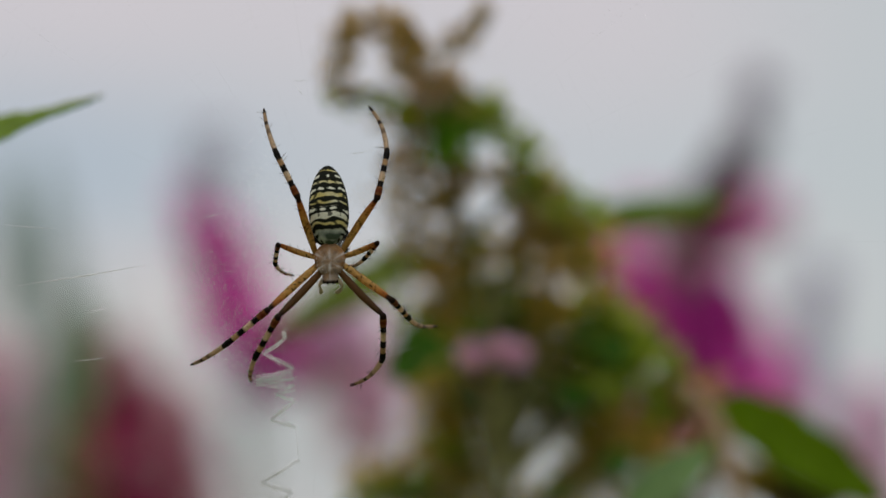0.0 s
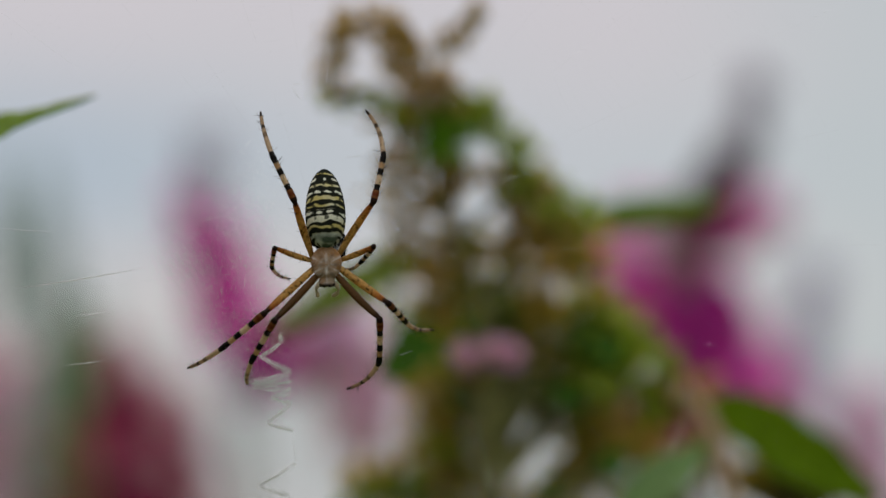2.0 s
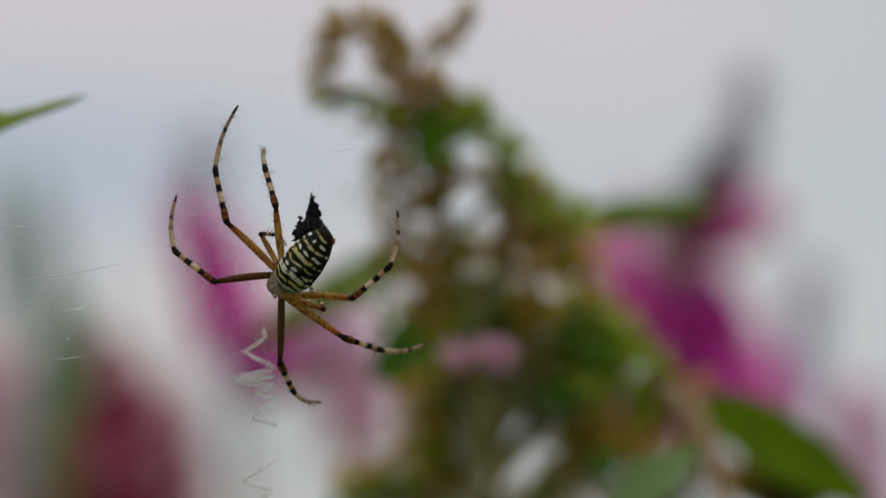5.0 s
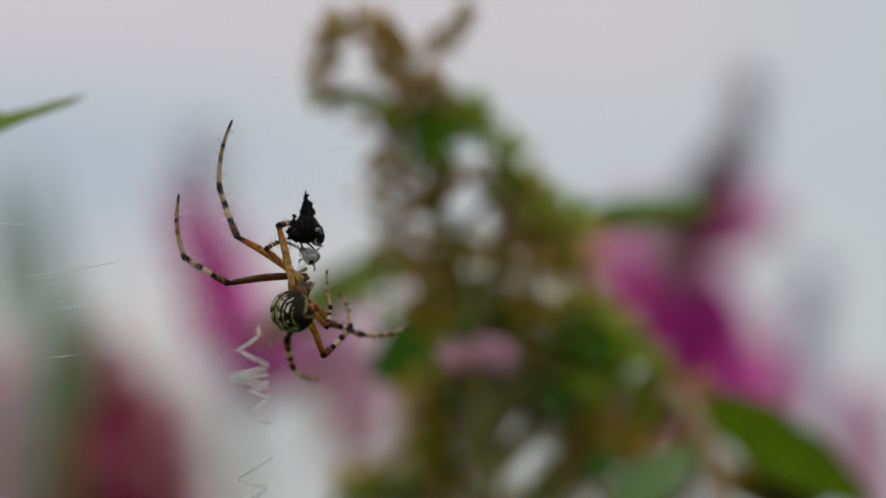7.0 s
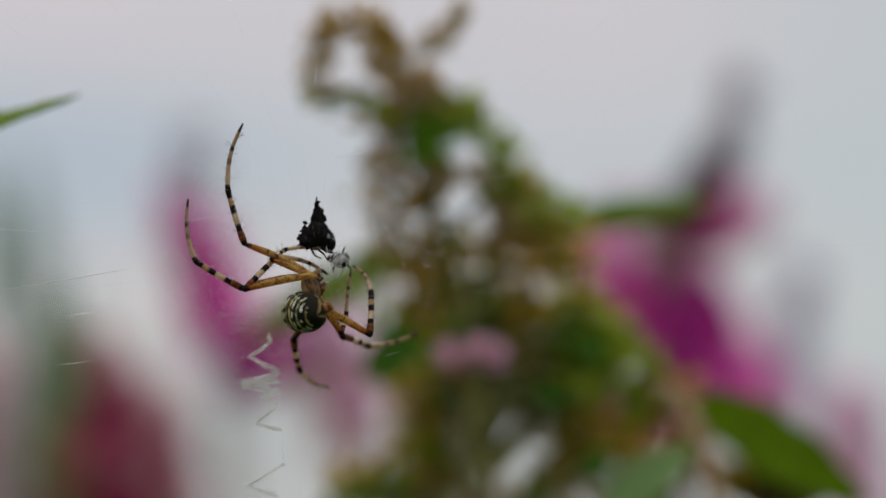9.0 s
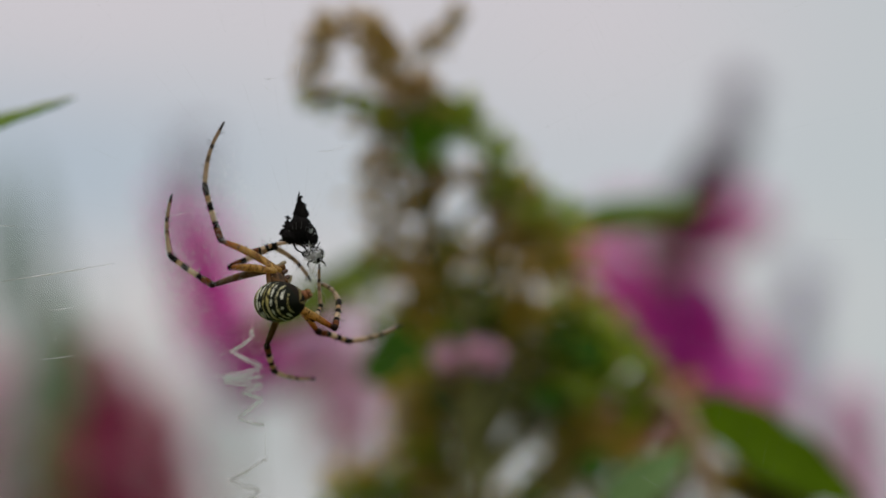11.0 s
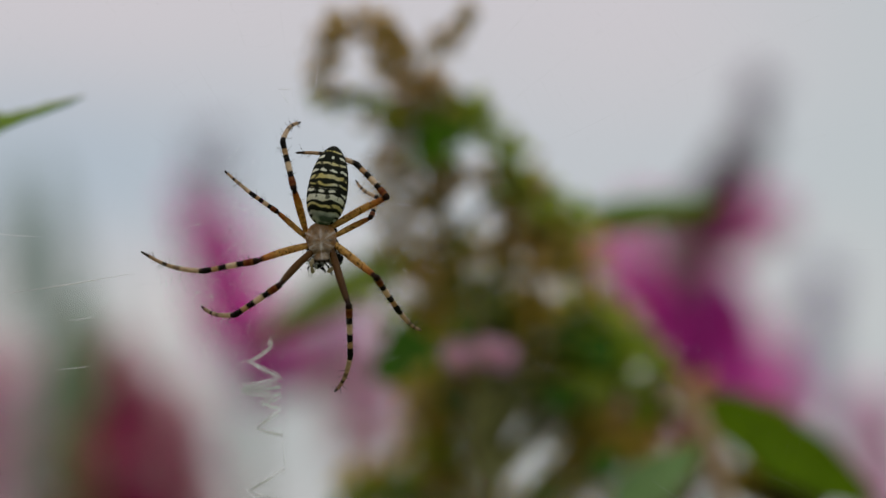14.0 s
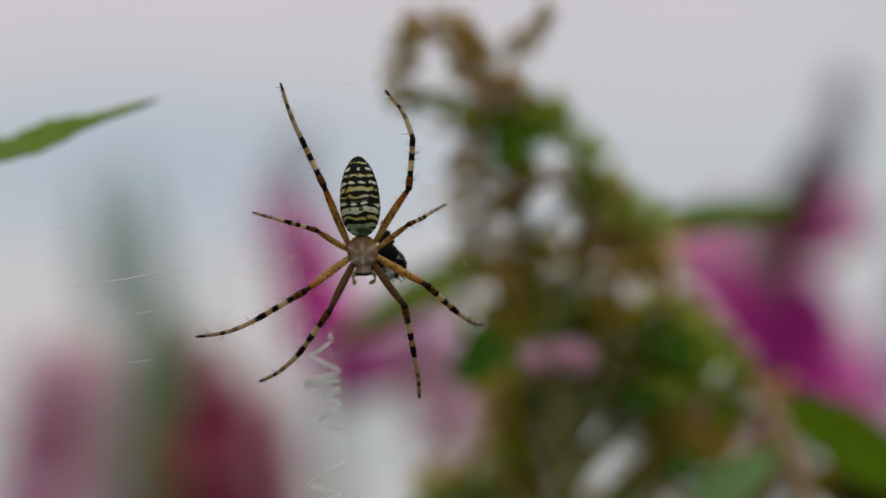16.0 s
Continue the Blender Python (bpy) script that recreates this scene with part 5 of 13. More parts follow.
def sway_at(t):
    for (a, p), (b, q) in zip(SWAY, SWAY[1:]):
        if t <= b:
            u = (t - a) / (b - a)
            return p[0] + (q[0] - p[0]) * u, p[1] + (q[1] - p[1]) * u
    return SWAY[-1][1]


def motions():
    swung = [(t, WEB @ pose(x / 1000, 0, z / 1000)) for t, (x, z) in SWAY]
    walk(web, swung)
    walk(spider, swung)
    rows = []
    for t, (x, z), turn in CARRIED:
        depth = 0.0045
        rows.append((t, (x, depth, z), turn))
    held = [(t, rows[0][1], 0) for t, _ in SWAY if t < 12.6] + rows[1:]
    walk(prey, [(t, WEB @ pose(sway_at(t)[0] / 1000, 0, sway_at(t)[1] / 1000) @ pose(p[0] / 1000, p[1], p[2] / 1000, 0, turn, 0)) for t, p, turn in held])
    # the fly's head, pulled about by the spider
    walk(JOINTED["prey_head"], [(t, pose(x * GRAIN, 0, z * GRAIN, 0, turn, 0)) for t, x, z, turn in (
        (0, 18, -42, 0), (4.2, 20, -46, 0), (6.3, 8, -60, 20), (6.5, 8, -68, 20), (7, 10, -66, 30), (7.5, 48, -60, 0), (8, 44, -74, 20), (8.5, 56, -55, -10), (9, 45, -60, 0),
        (11.3, 25, -62, 0), (11.5, 15, -64, 20), (12, 2, -60, 30), (12.3, -6, -62, 20), (12.8, 8, -50, 10), (13.5, 0, -50, 0), (14.8, -18, -22, 0), (15, -16, -26, 0), (16, 10, -40, 0))])
    walk(JOINTED['head'], [
        (0, pose(-0.000134, 0, 0.000536, -178.43, -0, -90)),
        (3.1, pose(-0.000134, 0, 0.000536, -178.43, -0, -90)),
        (3.3, pose(3.4e-05, 0, -6.7e-05, 178.65, 2.09, -90.16)),
        (3.4, pose(0.000149, 0, -0.000482, 176.64, 3.52, -90.26)),
        (3.5, pose(0.000201, 0, -0.000671, 175.72, 4.17, -90.31)),
        (3.6, pose(0.000138, 0, -0.00084, 174.67, 5.41, -90.53)),
        (3.7, pose(7.5e-05, 0, -0.001009, 173.62, 6.64, -90.74)),
        (3.8, pose(-7.3e-05, 0, -0.00084, 166.59, 5.73, -91.26)),
        (3.9, pose(-0.000221, 0, -0.00067, 159.58, 4.65, -91.73)),
        (4, pose(0.000134, 0, -0.000671, 153.64, 7.06, -93.48)),
        (4.1, pose(1.8e-05, 0, -0.00034, 151.89, 7.58, -94.03)),
        (4.2, pose(-0.003527, 0, -0.003364, 111.4, 11.82, -134.29)),
        (4.35, pose(-0.003496, 0, -0.003394, 110.9, 12.04, -135.09)),
        (4.5, pose(-0.003411, 0, -0.003478, 109.49, 12.65, -137.34)),
        (4.7, pose(-0.003226, 0, -0.003658, 106.34, 13.9, -142.18)),
        (4.9, pose(-0.002982, 0, -0.003897, 102, 15.41, -148.66)),
        (5.2, pose(-0.002551, 0, -0.004319, 93.93, 17.64, -160.35)),
        (5.5, pose(-0.002107, 0, -0.004752, 85.34, 19.22, -172.82)),
        (5.9, pose(-0.001624, 0, -0.005224, 76.03, 19.89, 173.01)),
        (6.3, pose(-0.001424, 0, -0.00542, 72.32, 19.78, 167)),
        (6.4, pose(-0.001114, 0, -0.005593, 72.32, 19.78, 167)),
        (6.5, pose(-0.000805, 0, -0.005766, 72.32, 19.78, 167)),
        (6.65, pose(-0.001112, 0, -0.005841, 72.34, 19.66, 166.17)),
        (6.8, pose(-0.00142, 0, -0.005916, 72.35, 19.54, 165.35)),
        (6.9, pose(-0.00128, 0, -0.005875, 72.35, 19.54, 165.35)),
        (7, pose(-0.00114, 0, -0.005833, 72.35, 19.54, 165.35)),
        (7.25, pose(-0.00114, 0, -0.005833, 72.37, 19.38, 164.1)),
        (7.5, pose(-0.00114, 0, -0.005833, 72.39, 19.21, 162.86)),
        (7.75, pose(-0.001039, 0, -0.005632, 73.24, 19.7, 163.51)),
        (8, pose(-0.000939, 0, -0.005431, 74.1, 20.2, 164.16)),
        (8.25, pose(-0.001073, 0, -0.005331, 74.1, 20.12, 163.32)),
        (8.5, pose(-0.001207, 0, -0.00523, 74.11, 20.04, 162.49)),
        (8.75, pose(-0.001073, 0, -0.005029, 74.97, 20.54, 163.58)),
        (9, pose(-0.000939, 0, -0.004828, 75.82, 21.04, 164.68)),
        (9.5, pose(-0.001197, 0, -0.004815, 75.63, 20.81, 164.85)),
        (10, pose(-0.001797, 0, -0.004786, 75.17, 20.27, 165.27)),
        (10.5, pose(-0.002475, 0, -0.004753, 74.65, 19.67, 165.76)),
        (11, pose(-0.00297, 0, -0.004729, 74.28, 19.23, 166.13)),
        (11.3, pose(-0.003069, 0, -0.004725, 74.21, 19.14, 166.2)),
        (11.5, pose(-0.003353, 0, -0.004425, 74.2, 19.22, 164.46)),
        (11.75, pose(-0.003453, 0, -0.004291, 74.34, 17.7, 163.61)),
        (12, pose(-0.003554, 0, -0.004157, 74.47, 16.17, 162.76)),
        (12.15, pose(-0.003074, 0, -0.00418, 75.11, 9.53, 174.47)),
        (12.3, pose(-0.002595, 0, -0.004203, 75.93, 2.61, -173.89)),
        (12.4, pose(-0.002789, 0.000800, -0.003531, 95.92, 6.65, -167.42)),
        (12.5, pose(-0.001774, 0.000600, -0.002414, 113.41, 20.17, -147.81)),
        (12.6, pose(-0.000295, 0, -0.000484, 126.81, 17.49, -123.19)),
        (12.7, pose(0.0007, 0, 0.000618, 139.03, 13.91, -109.43)),
        (12.8, pose(0.001695, 0, 0.00172, 148.69, 8.07, -94.88)),
        (12.9, pose(0.001317, 0, 0.001966, 155.54, 6.5, -93.23)),
        (13, pose(0.000939, 0, 0.002213, 162.32, 4.75, -91.51)),
        (13.15, pose(0.000924, 0, 0.002358, 163.23, 4.96, -91.48)),
        (13.3, pose(0.000895, 0, 0.002647, 165.05, 5.37, -91.42)),
        (13.5, pose(0.000872, 0, 0.002883, 166.54, 5.7, -91.36)),
        (13.75, pose(0.000671, 0, 0.003453, 174.52, 2.9, -90.68)),
        (14, pose(0.000469, 0, 0.004023, -177.55, -0, -90)),
        (14.15, pose(-4e-05, 0, 0.002989, 176.43, 21.78, -93.64)),
        (14.3, pose(-0.000549, 0, 0.001956, 167.53, 42.98, -98.58)),
        (14.4, pose(-0.000543, 0, 0.002285, 165.52, 39.05, -99.1)),
        (14.5, pose(-0.000536, 0, 0.002615, 163.68, 35.05, -99.54)),
        (14.6, pose(-0.00114, 0, 0.003786, 168.67, 28.43, -96.72)),
        (14.7, pose(-0.00226, 0, 0.005962, 176.52, 15.7, -92.19)),
        (14.8, pose(-0.002864, 0, 0.007133, -180, 8.54, -90)),
        (14.9, pose(-0.002907, 0, 0.007959, 178.73, 5.99, -90.08)),
        (15, pose(-0.00295, 0, 0.008784, 177.47, 3.43, -90.15)),
        (15.15, pose(-0.002892, 0, 0.007524, 178.59, 3.92, -90.06)),
        (15.3, pose(-0.002776, 0, 0.005004, -179.17, 4.88, -89.88)),
        (15.5, pose(-0.002682, 0, 0.00295, -177.34, 5.66, -89.74)),
        (15.7, pose(-0.002352, 0, 0.002525, -177.33, 5.87, -89.73)),
        (15.85, pose(-0.001946, 0, 0.002004, -177.31, 6.14, -89.71)),
        (16, pose(-0.001743, 0, 0.001743, -177.3, 6.27, -89.7))])
    walk(JOINTED['abdomen'], [
        (0, pose(-6.7e-05, 0, 0.000402, 2.33, -10.73, -90.43)),
        (3.1, pose(-6.7e-05, 0, 0.000402, 2.33, -10.73, -90.43)),
        (3.3, pose(0.000134, 0, -0.000201, 0.09, -9.2, -90.07)),
        (3.4, pose(0.000272, 0, -0.000616, -1.45, -8.13, -89.83)),
        (3.5, pose(0.000335, 0, -0.000805, -2.14, -7.64, -89.72)),
        (3.6, pose(0.00044, 0, -0.000907, -2.96, -7.26, -89.63)),
        (3.7, pose(0.000544, 0, -0.001009, -3.79, -6.87, -89.55)),
        (3.8, pose(0.000396, 0, -0.001175, -7.36, -4.01, -89.66)),
        (3.9, pose(0.000248, 0, -0.00134, -10.93, -1.11, -89.78)),
        (4, pose(0.000805, 0, -0.001207, -17.09, -2.39, -89.27)),
        (4.1, pose(0.000822, 0, -0.00101, -21.11, -3.46, -88.67)),
        (4.2, pose(-0.003393, 0, -0.003833, -28.41, -11.95, -100.3)),
        (4.35, pose(-0.003389, -2.2e-05, -0.003887, -28.9, -11.21, -101.37)),
        (4.5, pose(-0.003379, -8.3e-05, -0.004037, -30.4, -9.19, -104.33)),
        (4.7, pose(-0.003356, -0.000215, -0.004358, -34.24, -5.14, -110.47)),
        (4.9, pose(-0.003326, -0.000389, -0.004784, -40.47, -0.34, -118.22)),
        (5.2, pose(-0.003273, -0.000696, -0.005536, -53.73, 7.1, -130.9)),
        (5.5, pose(-0.003218, -0.001013, -0.006309, -69.32, 14.45, -143.53)),
        (5.9, pose(-0.003158, -0.001357, -0.007152, -88.06, 22.38, -159.44)),
        (6.3, pose(-0.003134, -0.0015, -0.0075, -96.41, 25.15, -167.37)),
        (6.4, pose(-0.002708, -0.0015, -0.00746, -96.13, 25.11, -167.65)),
        (6.5, pose(-0.002281, -0.0015, -0.007421, -95.84, 25.07, -167.92)),
        (6.65, pose(-0.002757, -0.0015, -0.007557, -95.7, 25.07, -167.87)),
        (6.8, pose(-0.003232, -0.0015, -0.007693, -95.57, 25.07, -167.81)),
        (6.9, pose(-0.002784, -0.0015, -0.007585, -95.57, 25.09, -167.68)),
        (7, pose(-0.002337, -0.0015, -0.007476, -95.57, 25.1, -167.55)),
        (7.25, pose(-0.002321, -0.0015, -0.007431, -95.29, 25.06, -167.82)),
        (7.5, pose(-0.002305, -0.0015, -0.007386, -95.01, 25.03, -168.1)),
        (7.75, pose(-0.00222, -0.0015, -0.007307, -94.73, 25.06, -167.6)),
        (8, pose(-0.002136, -0.0015, -0.007228, -94.45, 25.1, -167.1)),
        (8.25, pose(-0.002396, -0.0015, -0.006926, -94.45, 25.19, -166.19)),
        (8.5, pose(-0.002657, -0.0015, -0.006625, -94.46, 25.27, -165.28)),
        (8.75, pose(-0.002523, -0.0015, -0.006719, -94.32, 25.27, -165.22)),
        (9, pose(-0.002389, -0.0015, -0.006814, -94.18, 25.26, -165.16)),
        (9.5, pose(-0.002585, -0.0015, -0.006772, -93.63, 25.24, -163.62)),
        (10, pose(-0.003041, -0.0015, -0.006673, -92.35, 25.14, -160.05)),
        (10.5, pose(-0.003557, -0.0015, -0.006561, -90.91, 24.92, -156.02)),
        (11, pose(-0.003933, -0.0015, -0.006479, -89.85, 24.69, -153.08)),
        (11.3, pose(-0.004008, -0.0015, -0.006463, -89.64, 24.64, -152.5)),
        (11.5, pose(-0.004033, -0.0015, -0.006561, -89.28, 24.68, -153.08)),
        (11.75, pose(-0.00399, -0.0015, -0.006531, -87.12, 23.9, -151.43)),
        (12, pose(-0.003946, -0.0015, -0.006501, -84.99, 23.1, -149.83)),
        (12.15, pose(-0.003715, -0.0015, -0.006482, -79.69, 20.83, -146.09)),
        (12.3, pose(-0.003484, -0.0015, -0.006462, -74.54, 18.52, -142.69)),
        (12.4, pose(-0.002979, -0.001000, -0.004257, -65.66, 6.05, -122.01)),
        (12.5, pose(-0.001732, -0.000400, -0.003617, -48.00, -3.41, -104.84)),
        (12.6, pose(-0.000295, 0, -0.00149, -37.56, -10.12, -93.61)),
        (12.7, pose(0.000532, 0, -0.00022, -32.2, -6.2, -91.27)),
        (12.8, pose(0.00136, 0, 0.001049, -26.6, -2.95, -88.52)),
        (12.9, pose(0.001049, 0, 0.001296, -21.66, -3.69, -88.59)),
        (13, pose(0.000738, 0, 0.001542, -16.71, -4.38, -88.69)),
        (13.15, pose(0.000767, 0, 0.001759, -16.28, -4.78, -88.62)),
        (13.3, pose(0.000824, 0, 0.002194, -15.43, -5.59, -88.48)),
        (13.5, pose(0.000872, 0, 0.002548, -14.73, -6.24, -88.36)),
        (13.75, pose(0.000771, 0, 0.003118, -11.77, -5.22, -88.86)),
        (14, pose(0.000671, 0, 0.003688, -8.83, -4.18, -89.35)),
        (14.15, pose(0.000229, 0, 0.002419, -12.42, 16.5, -94.81)),
        (14.3, pose(-0.000213, 0, 0.001151, -18.88, 36.89, -101.6)),
        (14.4, pose(-0.000207, 0, 0.001447, -16.77, 37.43, -100.37)),
        (14.5, pose(-0.000201, 0, 0.001743, -14.64, 37.9, -99.12)),
        (14.6, pose(-0.000839, 0, 0.003193, -8.86, 27.31, -96.35)),
        (14.7, pose(-0.002025, 0, 0.005885, -0.06, 7.25, -92.23)),
        (14.8, pose(-0.002663, 0, 0.007334, 3.58, -3.91, -90.25)),
        (14.9, pose(-0.002907, 0, 0.007891, 3.67, -5.21, -90.34)),
        (15, pose(-0.003151, 0, 0.008449, 3.76, -6.51, -90.43)),
        (15.15, pose(-0.003036, 0, 0.007232, 3.8, -5.81, -90.38)),
        (15.3, pose(-0.002804, 0, 0.004799, 3.88, -4.42, -90.3)),
        (15.5, pose(-0.002615, 0, 0.002816, 3.95, -3.29, -90.23)),
        (15.7, pose(-0.002308, 0, 0.002391, 3.63, -2.13, -90.15)),
        (15.85, pose(-0.001932, 0, 0.00187, 3.23, -0.71, -90.05)),
        (16, pose(-0.001743, 0, 0.001609, 3.03, -0, -90))])
    walk(JOINTED['A10'], [
        (0, pose(-0.001249, 0.000268, -0.002848, -136.43, 32.43, 104.93)),
        (3.1, pose(-0.001249, 0.000268, -0.002848, -136.43, 32.43, 104.93)),
        (3.3, pose(-0.001251, 0.000393, -0.003378, -131.4, 36.49, 109.32)),
        (3.4, pose(-0.001251, 0.000475, -0.003735, -127.71, 39.29, 112.52)),
        (3.5, pose(-0.00125, 0.000512, -0.003896, -126.1, 40.79, 113.84)),
        (3.6, pose(-0.00137, 0.000585, -0.004026, -126.41, 40.59, 113.4)),
        (3.7, pose(-0.001489, 0.000656, -0.004154, -126.49, 40.01, 113.33)),
        (3.8, pose(-0.002012, 0.000607, -0.003779, -118.53, 39.96, 116.78)),
        (3.9, pose(-0.002506, 0.000557, -0.00336, -110.5, 38.9, 120.28)),
        (4, pose(-0.002397, 0.000724, -0.003087, -100.8, 38.94, 136.95)),
        (4.1, pose(-0.002579, 0.000765, -0.002672, -88.21, 33.06, 164.87)),
        (4.2, pose(-0.005879, 0.00269, -0.003407, -95.19, 15.32, 139.36)),
        (4.35, pose(-0.005816, 0.002718, -0.003405, -95.05, 3.14, 139.72)),
        (4.5, pose(-0.005636, 0.002795, -0.0034, -95.16, -6.52, 138.52)),
        (4.7, pose(-0.005242, 0.002938, -0.003385, -95.47, -14.39, 134.85)),
        (4.9, pose(-0.004707, 0.003083, -0.003359, -95.87, -21.15, 129.71)),
        (5.2, pose(-0.003741, 0.003214, -0.003309, -96.43, -28.75, 120.29)),
        (5.5, pose(-0.002743, 0.003189, -0.003271, -97.14, -38.04, 110.89)),
        (5.9, pose(-0.001682, 0.002991, -0.003271, -98.63, -51.41, 101.58)),
        (6.3, pose(-0.001257, 0.002864, -0.003289, -101.37, -62.62, 100.13)),
        (6.4, pose(-0.000947, 0.002864, -0.003462, -103.71, -67.38, 102.69)),
        (6.5, pose(-0.000637, 0.002864, -0.003636, -104.84, -69.04, 103.89)),
        (6.65, pose(-0.000899, 0.00286, -0.00371, -106.73, -71, 105.87)),
        (6.8, pose(-0.001161, 0.002856, -0.003785, -109.32, -73.17, 108.55)),
        (6.9, pose(-0.001021, 0.002856, -0.003743, -111.53, -74.01, 108.91)),
        (7, pose(-0.000881, 0.002856, -0.003702, -112.15, -73.63, 107.62)),
        (7.25, pose(-0.000813, 0.002849, -0.003701, -106.52, -71.28, 103.83)),
        (7.5, pose(-0.000745, 0.00284, -0.003701, -101.55, -67.67, 100.7)),
        (7.75, pose(-0.000671, 0.002876, -0.003544, -104.84, -68.62, 103.86)),
        (8, pose(-0.000598, 0.002911, -0.003387, -112.51, -73.2, 111.64)),
        (8.25, pose(-0.000686, 0.002905, -0.003286, -120.54, -76.47, 119.84)),
        (8.5, pose(-0.000775, 0.002899, -0.003185, -129.98, -78.59, 129.42)),
        (8.75, pose(-0.00069, 0.002936, -0.003029, -143.22, -79.07, 142.71)),
        (9, pose(-0.000606, 0.002973, -0.002873, -154.31, -78.7, 153.87)),
        (9.5, pose(-0.000871, 0.002966, -0.002849, -162.53, -78.83, 159.78)),
        (10, pose(-0.001487, 0.00295, -0.002794, -171.88, -78.19, 163.59)),
        (10.5, pose(-0.002183, 0.002932, -0.002732, -179.43, -77.26, 164.83)),
        (11, pose(-0.002691, 0.002918, -0.002686, 176, -76.57, 164.77)),
        (11.3, pose(-0.002792, 0.002916, -0.002677, 174.75, -76.42, 165.11)),
        (11.5, pose(-0.00299, 0.002906, -0.002378, 149.95, -70.35, -177.9)),
        (11.75, pose(-0.002992, 0.00289, -0.00224, 142.87, -66.37, -168.97)),
        (12, pose(-0.002994, 0.00287, -0.002104, 140.51, -63.2, -164.89)),
        (12.15, pose(-0.002863, 0.002923, -0.002136, 138.28, -63.22, -160.71)),
        (12.3, pose(-0.002734, 0.002961, -0.002207, 138.18, -64.2, -158.93)),
        (12.4, pose(-0.003432, 0.003174, -0.002667, 127.70, -74.39, -155.09)),
        (12.5, pose(-0.003218, 0.002909, -0.001612, -115.52, -69.50, 149.51)),
        (12.6, pose(-0.002835, 0.002342, -0.001397, -96.81, -56.23, 142.08)),
        (12.7, pose(-0.002007, 0.001674, -0.001007, -94.43, -48.59, 144.51)),
        (12.8, pose(-0.001019, 0.000814, -0.000458, -92.78, -42.14, 147.83)),
        (12.9, pose(-0.001134, 0.000695, -0.000539, -95.61, -36.78, 148.29)),
        (13, pose(-0.001215, 0.000558, -0.000583, -98.16, -31.96, 148.21)),
        (13.15, pose(-0.001184, 0.000569, -0.000471, -103.74, -25.17, 153.97)),
        (13.3, pose(-0.001121, 0.000591, -0.000243, -113.81, -12.92, 162.64)),
        (13.5, pose(-0.001069, 0.000609, -5.5e-05, -121.52, -0.12, 165.46)),
        (13.75, pose(-0.000846, 0.000449, 0.000249, -119.9, 2.36, 157.2)),
        (14, pose(-0.000593, 0.000268, 0.000622, -118, 4.92, 149.36)),
        (14.15, pose(-0.001357, 0.001549, 5.1e-05, -121.21, 9.14, 147.88)),
        (14.3, pose(-0.002094, 0.002509, -6.5e-05, -124.48, 11.87, 146.84)),
        (14.4, pose(-0.002198, 0.002355, 0.000168, -128.27, 12.55, 144.21)),
        (14.5, pose(-0.002297, 0.002195, 0.000412, -131.99, 12.64, 141.76)),
        (14.6, pose(-0.002772, 0.001892, 0.001232, -132.3, 14.59, 140.07)),
        (14.7, pose(-0.003624, 0.001197, 0.002883, -132.98, 17.91, 137.16)),
        (14.8, pose(-0.004071, 0.000763, 0.003858, -134, 21.29, 133.93)),
        (14.9, pose(-0.004187, 0.000615, 0.00468, -139.69, 21.29, 130)),
        (15, pose(-0.004303, 0.000469, 0.00551, -144.8, 19.87, 127.36)),
        (15.15, pose(-0.004181, 0.000496, 0.004228, -141.67, 23.28, 129.27)),
        (15.3, pose(-0.003936, 0.000552, 0.001669, -134.08, 28.45, 135.52)),
        (15.5, pose(-0.003735, 0.000598, -0.000412, -126.76, 31.25, 142.03)),
        (15.7, pose(-0.003404, 0.00061, -0.000834, -130.27, 29.73, 138.48)),
        (15.85, pose(-0.002998, 0.000626, -0.001353, -134.7, 28.33, 133.52)),
        (16, pose(-0.002794, 0.000633, -0.001613, -137.24, 28.29, 130.12))])
